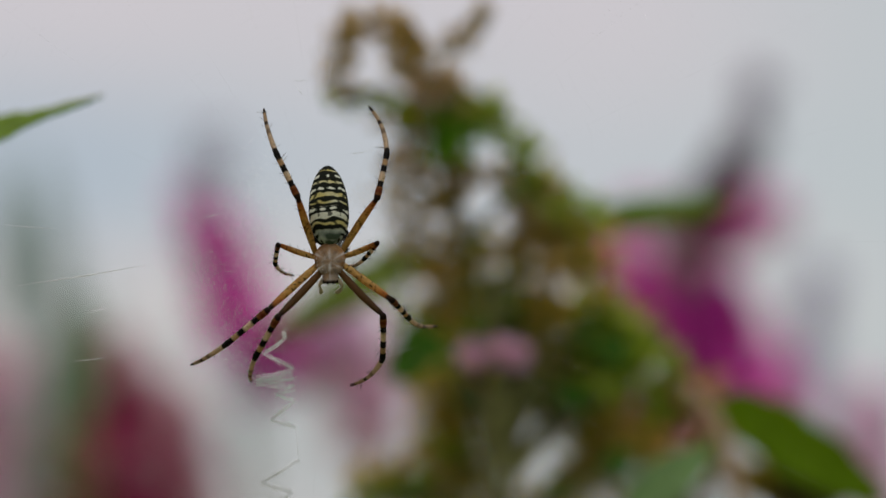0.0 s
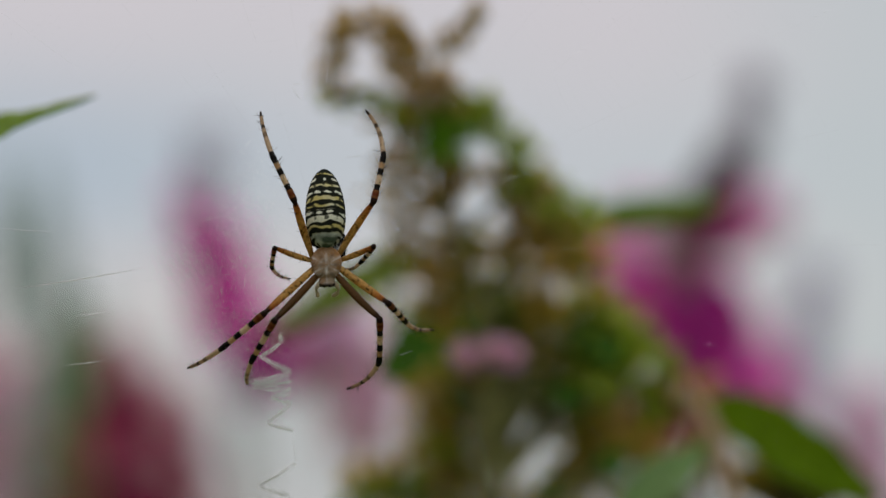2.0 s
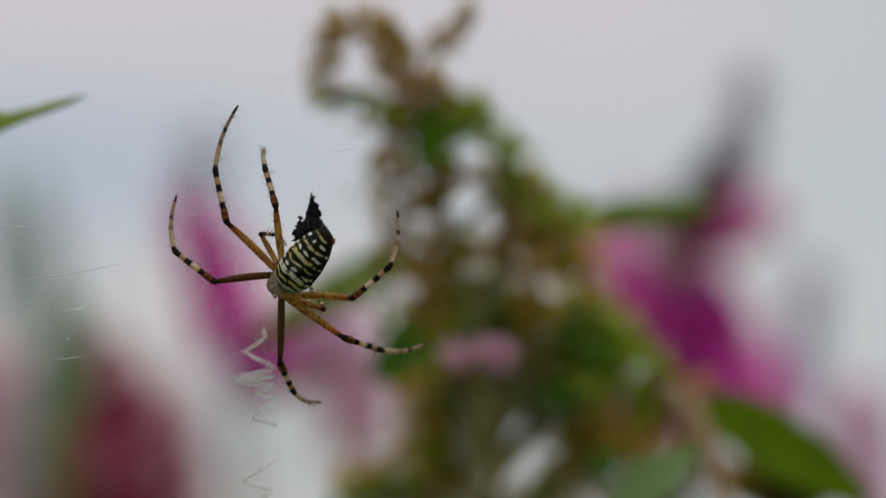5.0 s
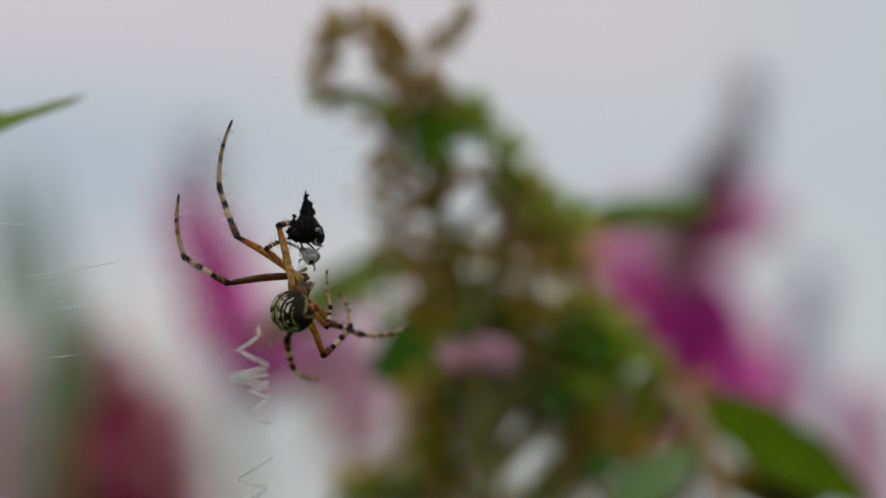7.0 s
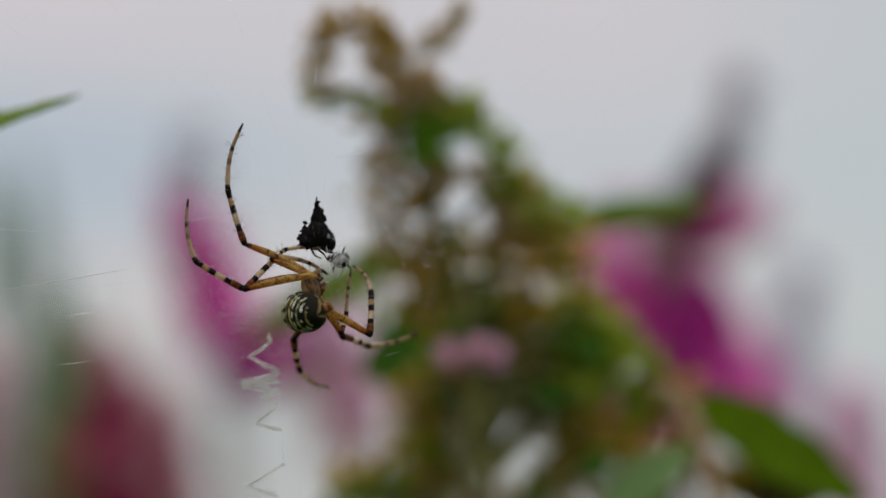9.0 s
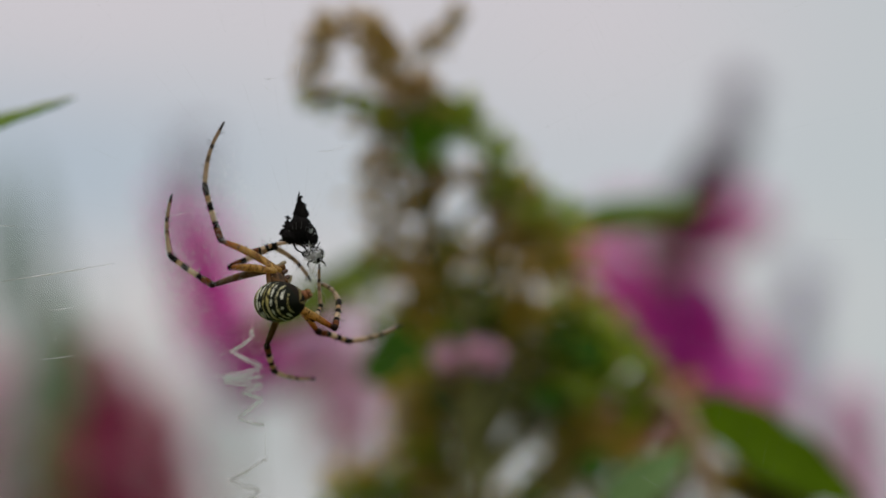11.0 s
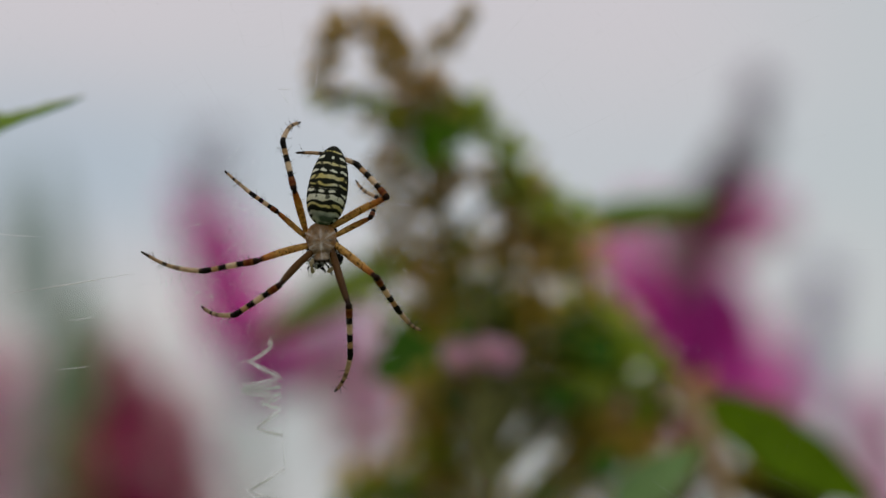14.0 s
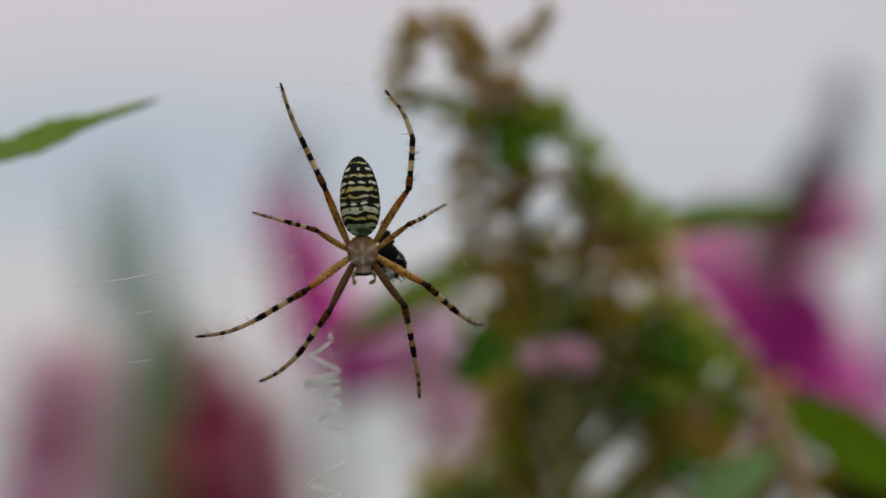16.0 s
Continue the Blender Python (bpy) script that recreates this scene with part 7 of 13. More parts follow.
    walk(JOINTED['A21'], [
        (0, pose(-0.00721, -0.003851, -0.007184, -128.78, -13.35, 80.27)),
        (3.1, pose(-0.00721, -0.003851, -0.007184, -128.78, -13.35, 80.27)),
        (3.3, pose(-0.007203, -0.004126, -0.007329, -128.08, -13.52, 79)),
        (3.4, pose(-0.007184, -0.004309, -0.007413, -127.54, -13.28, 77.85)),
        (3.5, pose(-0.007172, -0.004391, -0.007446, -127.23, -12.83, 77.07)),
        (3.6, pose(-0.007302, -0.004722, -0.007057, -128.39, -6.09, 83.11)),
        (3.7, pose(-0.007399, -0.005024, -0.006644, -129.11, 1.46, 88.37)),
        (3.8, pose(-0.007955, -0.005545, -0.004858, -122.44, -5.62, 74.58)),
        (3.9, pose(-0.008313, -0.005885, -0.002985, -113.43, -8.68, 59.2)),
        (4, pose(-0.004583, -0.007484, -0.000666, -72.99, 5.08, 58.28)),
        (4.1, pose(-0.003567, -0.007683, -0.00034, -50.23, 16.72, 58.28)),
        (4.2, pose(-0.010131, -0.001919, 0.003193, -18.84, 16.77, 63.59)),
        (4.35, pose(-0.010129, -0.001843, 0.003184, -19.33, 15.97, 61.97)),
        (4.5, pose(-0.010119, -0.001632, 0.003157, -19.77, 14.74, 60.53)),
        (4.7, pose(-0.010083, -0.00119, 0.003087, -20.24, 12.58, 58.9)),
        (4.9, pose(-0.010005, -0.000626, 0.002966, -20.68, 9.67, 56.72)),
        (5.2, pose(-0.009788, 0.000306, 0.002668, -20.89, 4.64, 53.27)),
        (5.5, pose(-0.009472, 0.001176, 0.002234, -20.46, -1.15, 47.96)),
        (5.9, pose(-0.009031, 0.002027, 0.001605, -18.7, -7.76, 40.51)),
        (6.3, pose(-0.00882, 0.002351, 0.001296, -16.64, -11.76, 32.65)),
        (6.4, pose(-0.008487, 0.002689, 0.001126, -23.72, -9.77, 27.28)),
        (6.5, pose(-0.008143, 0.003025, 0.000948, -31.48, -7.79, 24.05)),
        (6.65, pose(-0.008385, 0.002954, 0.000941, -28.07, -9.53, 22.6)),
        (6.8, pose(-0.008625, 0.002882, 0.000933, -24.51, -11.18, 20.77)),
        (6.9, pose(-0.008418, 0.003417, 0.000951, -23.37, -13.23, 18.01)),
        (7, pose(-0.008182, 0.003947, 0.000951, -21.86, -15.51, 14.35)),
        (7.25, pose(-0.008272, 0.003516, 0.000888, -22.45, -14.62, 12.19)),
        (7.5, pose(-0.008341, 0.00308, 0.000813, -23.49, -13.11, 11.62)),
        (7.75, pose(-0.008309, 0.003602, 0.000755, -15.79, -16.04, 9.18)),
        (8, pose(-0.008248, 0.004118, 0.00068, -6.9, -18.55, 3.55)),
        (8.25, pose(-0.008552, 0.003129, 0.000771, -12.76, -18.32, 3.38)),
        (8.5, pose(-0.008749, 0.002125, 0.000808, -19.69, -16.93, 6.77)),
        (8.75, pose(-0.008686, 0.002626, 0.000881, -10.63, -17.1, 6.06)),
        (9, pose(-0.008601, 0.003125, 0.000943, -0.68, -17.11, 2.3)),
        (9.5, pose(-0.008794, 0.003599, 0.00095, 0.47, -17.06, -1.59)),
        (10, pose(-0.009148, 0.00468, 0.000921, 2.05, -16.83, -7.05)),
        (10.5, pose(-0.009391, 0.005849, 0.000814, 3.97, -16.35, -13.84)),
        (11, pose(-0.009469, 0.006649, 0.000689, 5.85, -15.69, -20.76)),
        (11.3, pose(-0.009475, 0.006803, 0.000659, 7.32, -15.05, -26.32)),
        (11.5, pose(-0.009644, 0.007076, 0.000624, -8.5, -24.45, -27.04)),
        (11.75, pose(-0.009651, 0.00714, 0.000625, -6.88, -24.93, -29.16)),
        (12, pose(-0.009656, 0.007199, 0.000623, -5.31, -25.3, -31.11)),
        (12.15, pose(-0.009679, 0.006837, 0.000421, 2.27, -19.81, -33)),
        (12.3, pose(-0.009669, 0.006487, 0.000169, 9.04, -14.1, -33.15)),
        (12.4, pose(-0.010186, 0.005589, 0.000851, -18.41, -26.06, -24.66)),
        (12.5, pose(-0.009468, -0.002166, 0.001399, -22.03, -22.16, -8.53)),
        (12.6, pose(-0.008823, -0.003331, 0.002044, -26.7, -17.02, 10.03)),
        (12.7, pose(-0.007884, -0.003865, 0.002875, -32.15, -13.95, 22.21)),
        (12.8, pose(-0.00678, -0.004597, 0.003823, -36.99, -10.39, 32.23)),
        (12.9, pose(-0.006583, -0.005751, 0.002274, -52.91, -11.57, 48.34)),
        (13, pose(-0.006098, -0.006624, 0.000656, -69.82, -8.51, 61.24)),
        (13.15, pose(-0.00627, -0.006491, 0.000699, -70.79, -6.62, 62.95)),
        (13.3, pose(-0.006602, -0.006209, 0.000786, -72.6, -5.8, 65.18)),
        (13.5, pose(-0.006859, -0.005964, 0.000858, -74.06, -5.55, 66.81)),
        (13.75, pose(-0.006855, -0.005932, 0.00017, -87.12, -4.3, 70.23)),
        (14, pose(-0.006742, -0.005846, -0.000454, -100.14, -3.23, 73.02)),
        (14.15, pose(-0.007098, -0.004844, -0.001838, -99.67, -6.26, 73.64)),
        (14.3, pose(-0.00737, -0.004093, -0.002844, -99.24, -10.08, 74.34)),
        (14.4, pose(-0.007366, -0.004105, -0.002858, -101.34, -12.32, 81.63)),
        (14.5, pose(-0.007351, -0.004109, -0.002858, -103.34, -14.29, 89.09)),
        (14.6, pose(-0.007946, -0.004336, -0.001892, -107.11, -16.44, 83.68)),
        (14.7, pose(-0.009019, -0.00489, -2e-06, -113.57, -19.52, 73.24)),
        (14.8, pose(-0.009582, -0.005249, 0.001086, -116.71, -21.3, 67.48)),
        (14.9, pose(-0.009301, -0.005337, 0.001389, -117.16, -20.15, 70.29)),
        (15, pose(-0.008991, -0.005389, 0.001723, -117.74, -20.06, 73.67)),
        (15.15, pose(-0.008963, -0.005448, 0.000613, -117.91, -20.63, 74.06)),
        (15.3, pose(-0.008898, -0.005553, -0.001594, -117.98, -20.36, 74.05)),
        (15.5, pose(-0.008835, -0.005626, -0.003381, -117.93, -19.61, 73.75)),
        (15.7, pose(-0.008582, -0.00553, -0.003849, -118.43, -18.36, 74.9)),
        (15.85, pose(-0.008269, -0.00541, -0.004423, -119.07, -17.04, 76.41)),
        (16, pose(-0.008113, -0.005349, -0.004709, -119.36, -16.28, 77.1))])
    walk(JOINTED['A22'], [
        (0, pose(-0.012297, -0.001975, -0.011352, -113.64, -37.45, 50.97)),
        (3.1, pose(-0.012297, -0.001975, -0.011352, -113.64, -37.45, 50.97)),
        (3.3, pose(-0.012299, -0.002131, -0.011431, -113.57, -37.38, 51.88)),
        (3.4, pose(-0.012285, -0.002232, -0.011468, -113.56, -37.47, 52.57)),
        (3.5, pose(-0.012274, -0.002277, -0.011481, -113.58, -37.6, 52.93)),
        (3.6, pose(-0.012569, -0.003631, -0.011281, -115.06, -35.41, 51.73)),
        (3.7, pose(-0.012707, -0.004983, -0.010957, -116.44, -33.08, 50.27)),
        (3.8, pose(-0.013424, -0.003664, -0.008509, -114.89, -28.53, 51.09)),
        (3.9, pose(-0.013493, -0.002319, -0.005673, -112.68, -18.61, 49.67)),
        (4, pose(-0.010053, -0.003894, 0.001327, -62.17, -18.78, 30.26)),
        (4.1, pose(-0.007377, -0.003849, 0.003851, -32.97, -19.63, 5.25)),
        (4.2, pose(-0.011279, 0.000736, 0.009391, -6.85, 21.12, -18.43)),
        (4.35, pose(-0.011292, 0.000788, 0.009389, -10.89, 19.26, -29.8)),
        (4.5, pose(-0.011328, 0.000931, 0.009381, -12.45, 17.87, -34.03)),
        (4.7, pose(-0.011387, 0.001229, 0.00935, -12.97, 16.58, -34.35)),
        (4.9, pose(-0.011434, 0.001598, 0.009274, -12.94, 15.45, -32.17)),
        (5.2, pose(-0.011433, 0.002179, 0.009037, -12.7, 13.89, -26.61)),
        (5.5, pose(-0.011334, 0.002681, 0.008641, -12.43, 12.82, -19)),
        (5.9, pose(-0.01112, 0.003125, 0.008024, -12.43, 12.12, -9.69)),
        (6.3, pose(-0.011001, 0.00328, 0.007712, -11.96, 12.54, -2.99)),
        (6.4, pose(-0.010693, 0.004646, 0.007297, -8.18, 10.7, -12.7)),
        (6.5, pose(-0.01032, 0.005965, 0.006727, -5.24, 10.04, -27.74)),
        (6.65, pose(-0.010544, 0.00554, 0.006893, -6.7, 10.44, -32.94)),
        (6.8, pose(-0.01076, 0.005107, 0.007038, -7.31, 11.33, -33.12)),
        (6.9, pose(-0.010623, 0.005553, 0.007063, -6.55, 10.32, -32.68)),
        (7, pose(-0.010458, 0.005993, 0.007068, -5.78, 9.31, -32.06)),
        (7.25, pose(-0.010382, 0.005732, 0.007005, -5.78, 8.75, -33.64)),
        (7.5, pose(-0.010284, 0.005464, 0.006921, -5.92, 8.09, -36.38)),
        (7.75, pose(-0.010401, 0.00515, 0.00708, -5.91, 9.91, -31.01)),
        (8, pose(-0.010455, 0.004804, 0.007117, -4.67, 12.19, -21.15)),
        (8.25, pose(-0.010734, 0.004513, 0.007103, -4.79, 12.32, -21.43)),
        (8.5, pose(-0.010883, 0.004193, 0.006968, -5.89, 12.02, -26.36)),
        (8.75, pose(-0.010785, 0.003672, 0.007306, -7.2, 11.35, -19.1)),
        (9, pose(-0.010614, 0.003125, 0.007479, -7.13, 12.27, -4.01)),
        (9.5, pose(-0.010802, 0.003599, 0.007488, -4.88, 13.47, 2.72)),
        (10, pose(-0.011142, 0.00468, 0.007463, -2.62, 14.63, 4.48)),
        (10.5, pose(-0.01137, 0.005849, 0.007361, -0.75, 15.77, 3.67)),
        (11, pose(-0.011436, 0.006649, 0.007239, 0.3, 16.64, 2.08)),
        (11.3, pose(-0.01144, 0.006803, 0.00721, 0.3, 16.83, 1.04)),
        (11.5, pose(-0.011678, 0.00925, 0.006781, -4.24, 15.58, -15.42)),
        (11.75, pose(-0.011751, 0.00925, 0.006782, -6.46, 15.6, -22.84)),
        (12, pose(-0.011821, 0.009245, 0.00678, -7.55, 15.92, -25.8)),
        (12.15, pose(-0.011769, 0.007872, 0.00685, -6.32, 17.14, -20.58)),
        (12.3, pose(-0.011634, 0.006487, 0.00672, -3.34, 18.61, -10.36)),
        (12.4, pose(-0.011871, 0.008733, 0.006665, -2.16, 22.20, -5.71)),
        (12.5, pose(-0.011448, 0.000717, 0.007255, -15.97, 22.70, -7.18)),
        (12.6, pose(-0.01112, -0.000616, 0.007886, -25.71, 18.48, -7.77)),
        (12.7, pose(-0.010552, -0.001023, 0.008495, -25.84, 14.03, -7.84)),
        (12.8, pose(-0.009809, -0.001641, 0.009196, -25.89, 9.43, -8.21)),
        (12.9, pose(-0.01121, -0.002743, 0.006314, -25.17, -12.49, -3.66)),
        (13, pose(-0.011893, -0.003842, 0.00299, -22.47, -35.32, -2)),
        (13.15, pose(-0.01214, -0.003784, 0.002935, -23.89, -35.41, -2.76)),
        (13.3, pose(-0.012612, -0.003657, 0.002821, -29.5, -33.54, 0.62)),
        (13.5, pose(-0.012976, -0.003541, 0.002727, -34.42, -31.02, 4.22)),
        (13.75, pose(-0.013292, -0.003646, 0.000512, -34.94, -50.25, 12.38)),
        (14, pose(-0.013162, -0.003816, -0.001656, -20.86, -72.65, 5.71)),
        (14.15, pose(-0.013532, -0.002824, -0.00298, 14.43, -71.65, -26.46)),
        (14.3, pose(-0.013818, -0.002085, -0.003926, 35.13, -66.27, -44)),
        (14.4, pose(-0.013958, -0.002845, -0.004172, 15.48, -72.1, -28.14)),
        (14.5, pose(-0.013999, -0.003614, -0.004387, -35.64, -71.3, 19.86)),
        (14.6, pose(-0.01438, -0.003051, -0.003821, -52.08, -73.07, 34.66)),
        (14.7, pose(-0.014758, -0.002208, -0.002579, -61.5, -87.07, 40.39)),
        (14.8, pose(-0.014798, -0.001877, -0.001778, 107.56, -78.65, -129.71)),
        (14.9, pose(-0.014667, -0.002273, -0.001542, 107.72, -72.37, -127.49)),
        (15, pose(-0.014493, -0.002639, -0.001268, 111.19, -69.81, -128.62)),
        (15.15, pose(-0.014465, -0.002704, -0.002383, 110.7, -67.68, -127.16)),
        (15.3, pose(-0.014399, -0.002821, -0.004601, 110.73, -64.38, -125.28)),
        (15.5, pose(-0.014335, -0.002903, -0.006398, 110.28, -60.94, -123.14)),
        (15.7, pose(-0.014121, -0.002973, -0.00694, 112.8, -57.45, -123.11)),
        (15.85, pose(-0.013851, -0.003059, -0.0076, 115.54, -53.41, -122.55)),
        (16, pose(-0.013713, -0.003102, -0.007928, 116.11, -50.32, -121.17))])
    walk(JOINTED['A30'], [
        (0, pose(-0.002037, 0.000268, -0.000991, -64.82, 38.74, 106.39)),
        (3.1, pose(-0.002037, 0.000268, -0.000991, -64.82, 38.74, 106.39)),
        (3.3, pose(-0.001944, 0.000326, -0.001485, -62.33, 36.14, 111.54)),
        (3.4, pose(-0.001877, 0.00036, -0.001821, -60.93, 33.9, 114.66)),
        (3.5, pose(-0.001846, 0.000375, -0.001973, -60.47, 32.51, 115.8)),
        (3.6, pose(-0.001931, 0.000407, -0.002097, -53.92, 27.12, 113.14)),
        (3.7, pose(-0.002016, 0.000438, -0.00222, -48.29, 20.59, 107.4)),
        (3.8, pose(-0.002298, 0.000414, -0.001792, -45.38, 14.74, 104.1)),
        (3.9, pose(-0.002547, 0.000395, -0.00135, -41.97, 10.09, 101.03)),
        (4, pose(-0.002239, 0.000468, -0.001092, -30.72, 4.52, 97.56)),
        (4.1, pose(-0.002364, 0.000485, -0.000686, -19.39, 1.15, 93.27)),
        (4.2, pose(-0.005017, 0.001456, -0.002064, -17.56, -0.35, 88.91)),
        (4.35, pose(-0.004964, 0.001462, -0.002076, -18.07, -1.17, 85.68)),
        (4.5, pose(-0.004816, 0.001478, -0.002111, -19.57, -1.51, 83.13)),
        (4.7, pose(-0.004499, 0.001496, -0.002185, -22.9, -1.4, 80.87)),
        (4.9, pose(-0.004084, 0.001492, -0.002288, -27.39, -1.25, 78.68)),
        (5.2, pose(-0.003374, 0.00141, -0.002485, -35.4, -1.12, 75.85)),
        (5.5, pose(-0.002692, 0.001249, -0.002721, -43.68, -2.03, 72.79)),
        (5.9, pose(-0.002014, 0.001017, -0.003024, -52.7, -4.2, 69.73)),
        (6.3, pose(-0.001753, 0.000913, -0.003164, -56.33, -6.7, 67.79)),
        (6.4, pose(-0.001444, 0.000913, -0.003337, -61.09, -9.87, 65.31)),
        (6.5, pose(-0.001134, 0.000913, -0.003511, -65.81, -13.71, 63.25)),
        (6.65, pose(-0.001424, 0.000917, -0.003585, -59.34, -15.13, 63.13)),
        (6.8, pose(-0.001713, 0.00092, -0.003659, -53.1, -14.83, 63.98)),
        (6.9, pose(-0.001573, 0.00092, -0.003617, -47.68, -16.47, 67.45)),
        (7, pose(-0.001433, 0.00092, -0.003576, -42.44, -18.35, 71)),
        (7.25, pose(-0.001407, 0.000925, -0.003575, -52.17, -14.08, 65.28)),
        (7.5, pose(-0.00138, 0.00093, -0.003574, -62.09, -12.13, 58.42)),
        (7.75, pose(-0.001295, 0.000964, -0.003389, -72.15, -10.75, 43.98)),
        (8, pose(-0.00121, 0.000998, -0.003204, -83.27, -15.59, 30.13)),
        (8.25, pose(-0.001327, 0.001001, -0.003103, -69.06, -15.44, 43.8)),
        (8.5, pose(-0.001443, 0.001004, -0.003002, -55.28, -22.46, 55.56)),
        (8.75, pose(-0.001333, 0.001036, -0.002818, -58.75, -27.48, 64.97)),
        (9, pose(-0.001223, 0.001067, -0.002635, -63.65, -31.01, 75.69)),
        (9.5, pose(-0.001479, 0.001057, -0.002617, -63.22, -27.17, 70.47)),
        (10, pose(-0.002074, 0.001033, -0.002576, -62.64, -20.56, 57.52)),
        (10.5, pose(-0.002746, 0.001005, -0.00253, -63.55, -14.38, 42.81)),
        (11, pose(-0.003236, 0.000986, -0.002496, -65.31, -10.68, 32.03)),
        (11.3, pose(-0.003335, 0.000982, -0.00249, -65.78, -9.84, 29.95)),
        (11.5, pose(-0.003591, 0.00099, -0.002191, -67.74, -8.74, 28.64)),
        (11.75, pose(-0.003618, 0.000982, -0.002047, -69.78, -7.94, 27.44)),
        (12, pose(-0.003644, 0.000971, -0.001904, -71.82, -7.29, 26.16)),
        (12.15, pose(-0.003094, 0.000932, -0.001908, -69.71, -15.41, 42.57)),
        (12.3, pose(-0.002532, 0.00097, -0.001948, -68.64, -27.1, 57.82)),
        (12.4, pose(-0.002948, 0.001360, -0.001517, -59.82, -24.22, 39.83)),
        (12.5, pose(-0.002351, 0.001559, -0.000265, -26.13, -17.77, 40.74)),
        (12.6, pose(-0.002229, 0.001329, 0.000239, -11.05, -10.96, 45.77)),
        (12.7, pose(-0.001523, 0.001019, 0.000839, -12.11, -25.58, 57.7)),
        (12.8, pose(-0.000698, 0.000506, 0.00151, -21.2, -38.93, 74.61)),
        (12.9, pose(-0.001042, 0.000461, 0.001462, -24.42, -47.26, 89.36)),
        (13, pose(-0.001352, 0.000395, 0.001423, -33.7, -55.13, 108.21)),
        (13.15, pose(-0.001354, 0.0004, 0.001532, -41.57, -46.42, 112.19)),
        (13.3, pose(-0.001354, 0.000409, 0.001753, -44.99, -36.11, 104.41)),
        (13.5, pose(-0.001353, 0.000417, 0.001933, -47.11, -29.83, 95.86)),
        (13.75, pose(-0.001402, 0.000358, 0.002186, -46.85, -23.53, 91.66)),
        (14, pose(-0.00141, 0.000268, 0.002466, -48.43, -9.79, 94.55)),
        (14.15, pose(-0.002021, 0.000878, 0.001834, -52.97, -19.85, 109.17)),
        (14.3, pose(-0.002608, 0.001213, 0.001392, -60.46, -29.79, 124.81)),
        (14.4, pose(-0.002639, 0.001148, 0.001723, -66.95, -30.42, 127.82)),
        (14.5, pose(-0.002666, 0.001087, 0.002057, -73.47, -30.92, 130.8)),
        (14.6, pose(-0.003234, 0.000994, 0.002978, -69.7, -32.86, 137.01)),
        (14.7, pose(-0.004266, 0.000702, 0.00473, -63.25, -37.01, 148.64)),
        (14.8, pose(-0.004808, 0.000484, 0.005714, -60.79, -38.17, 156.02)),
        (14.9, pose(-0.004883, 0.000419, 0.006563, -69.99, -35.14, 164.91)),
        (15, pose(-0.004957, 0.000356, 0.007414, -78.49, -30.19, 172.46)),
        (15.15, pose(-0.004872, 0.000367, 0.006119, -77.07, -23.92, 163.31)),
        (15.3, pose(-0.0047, 0.000391, 0.003529, -74.87, -16.5, 144.53)),
        (15.5, pose(-0.004558, 0.000412, 0.001421, -74.26, -10.57, 129.64)),
        (15.7, pose(-0.004227, 0.000418, 0.000997, -69.31, -4.91, 125.81)),
        (15.85, pose(-0.003821, 0.000425, 0.000477, -63.24, 2.8, 122.54)),
        (16, pose(-0.003618, 0.000428, 0.000217, -59.95, 8.8, 122.66))])
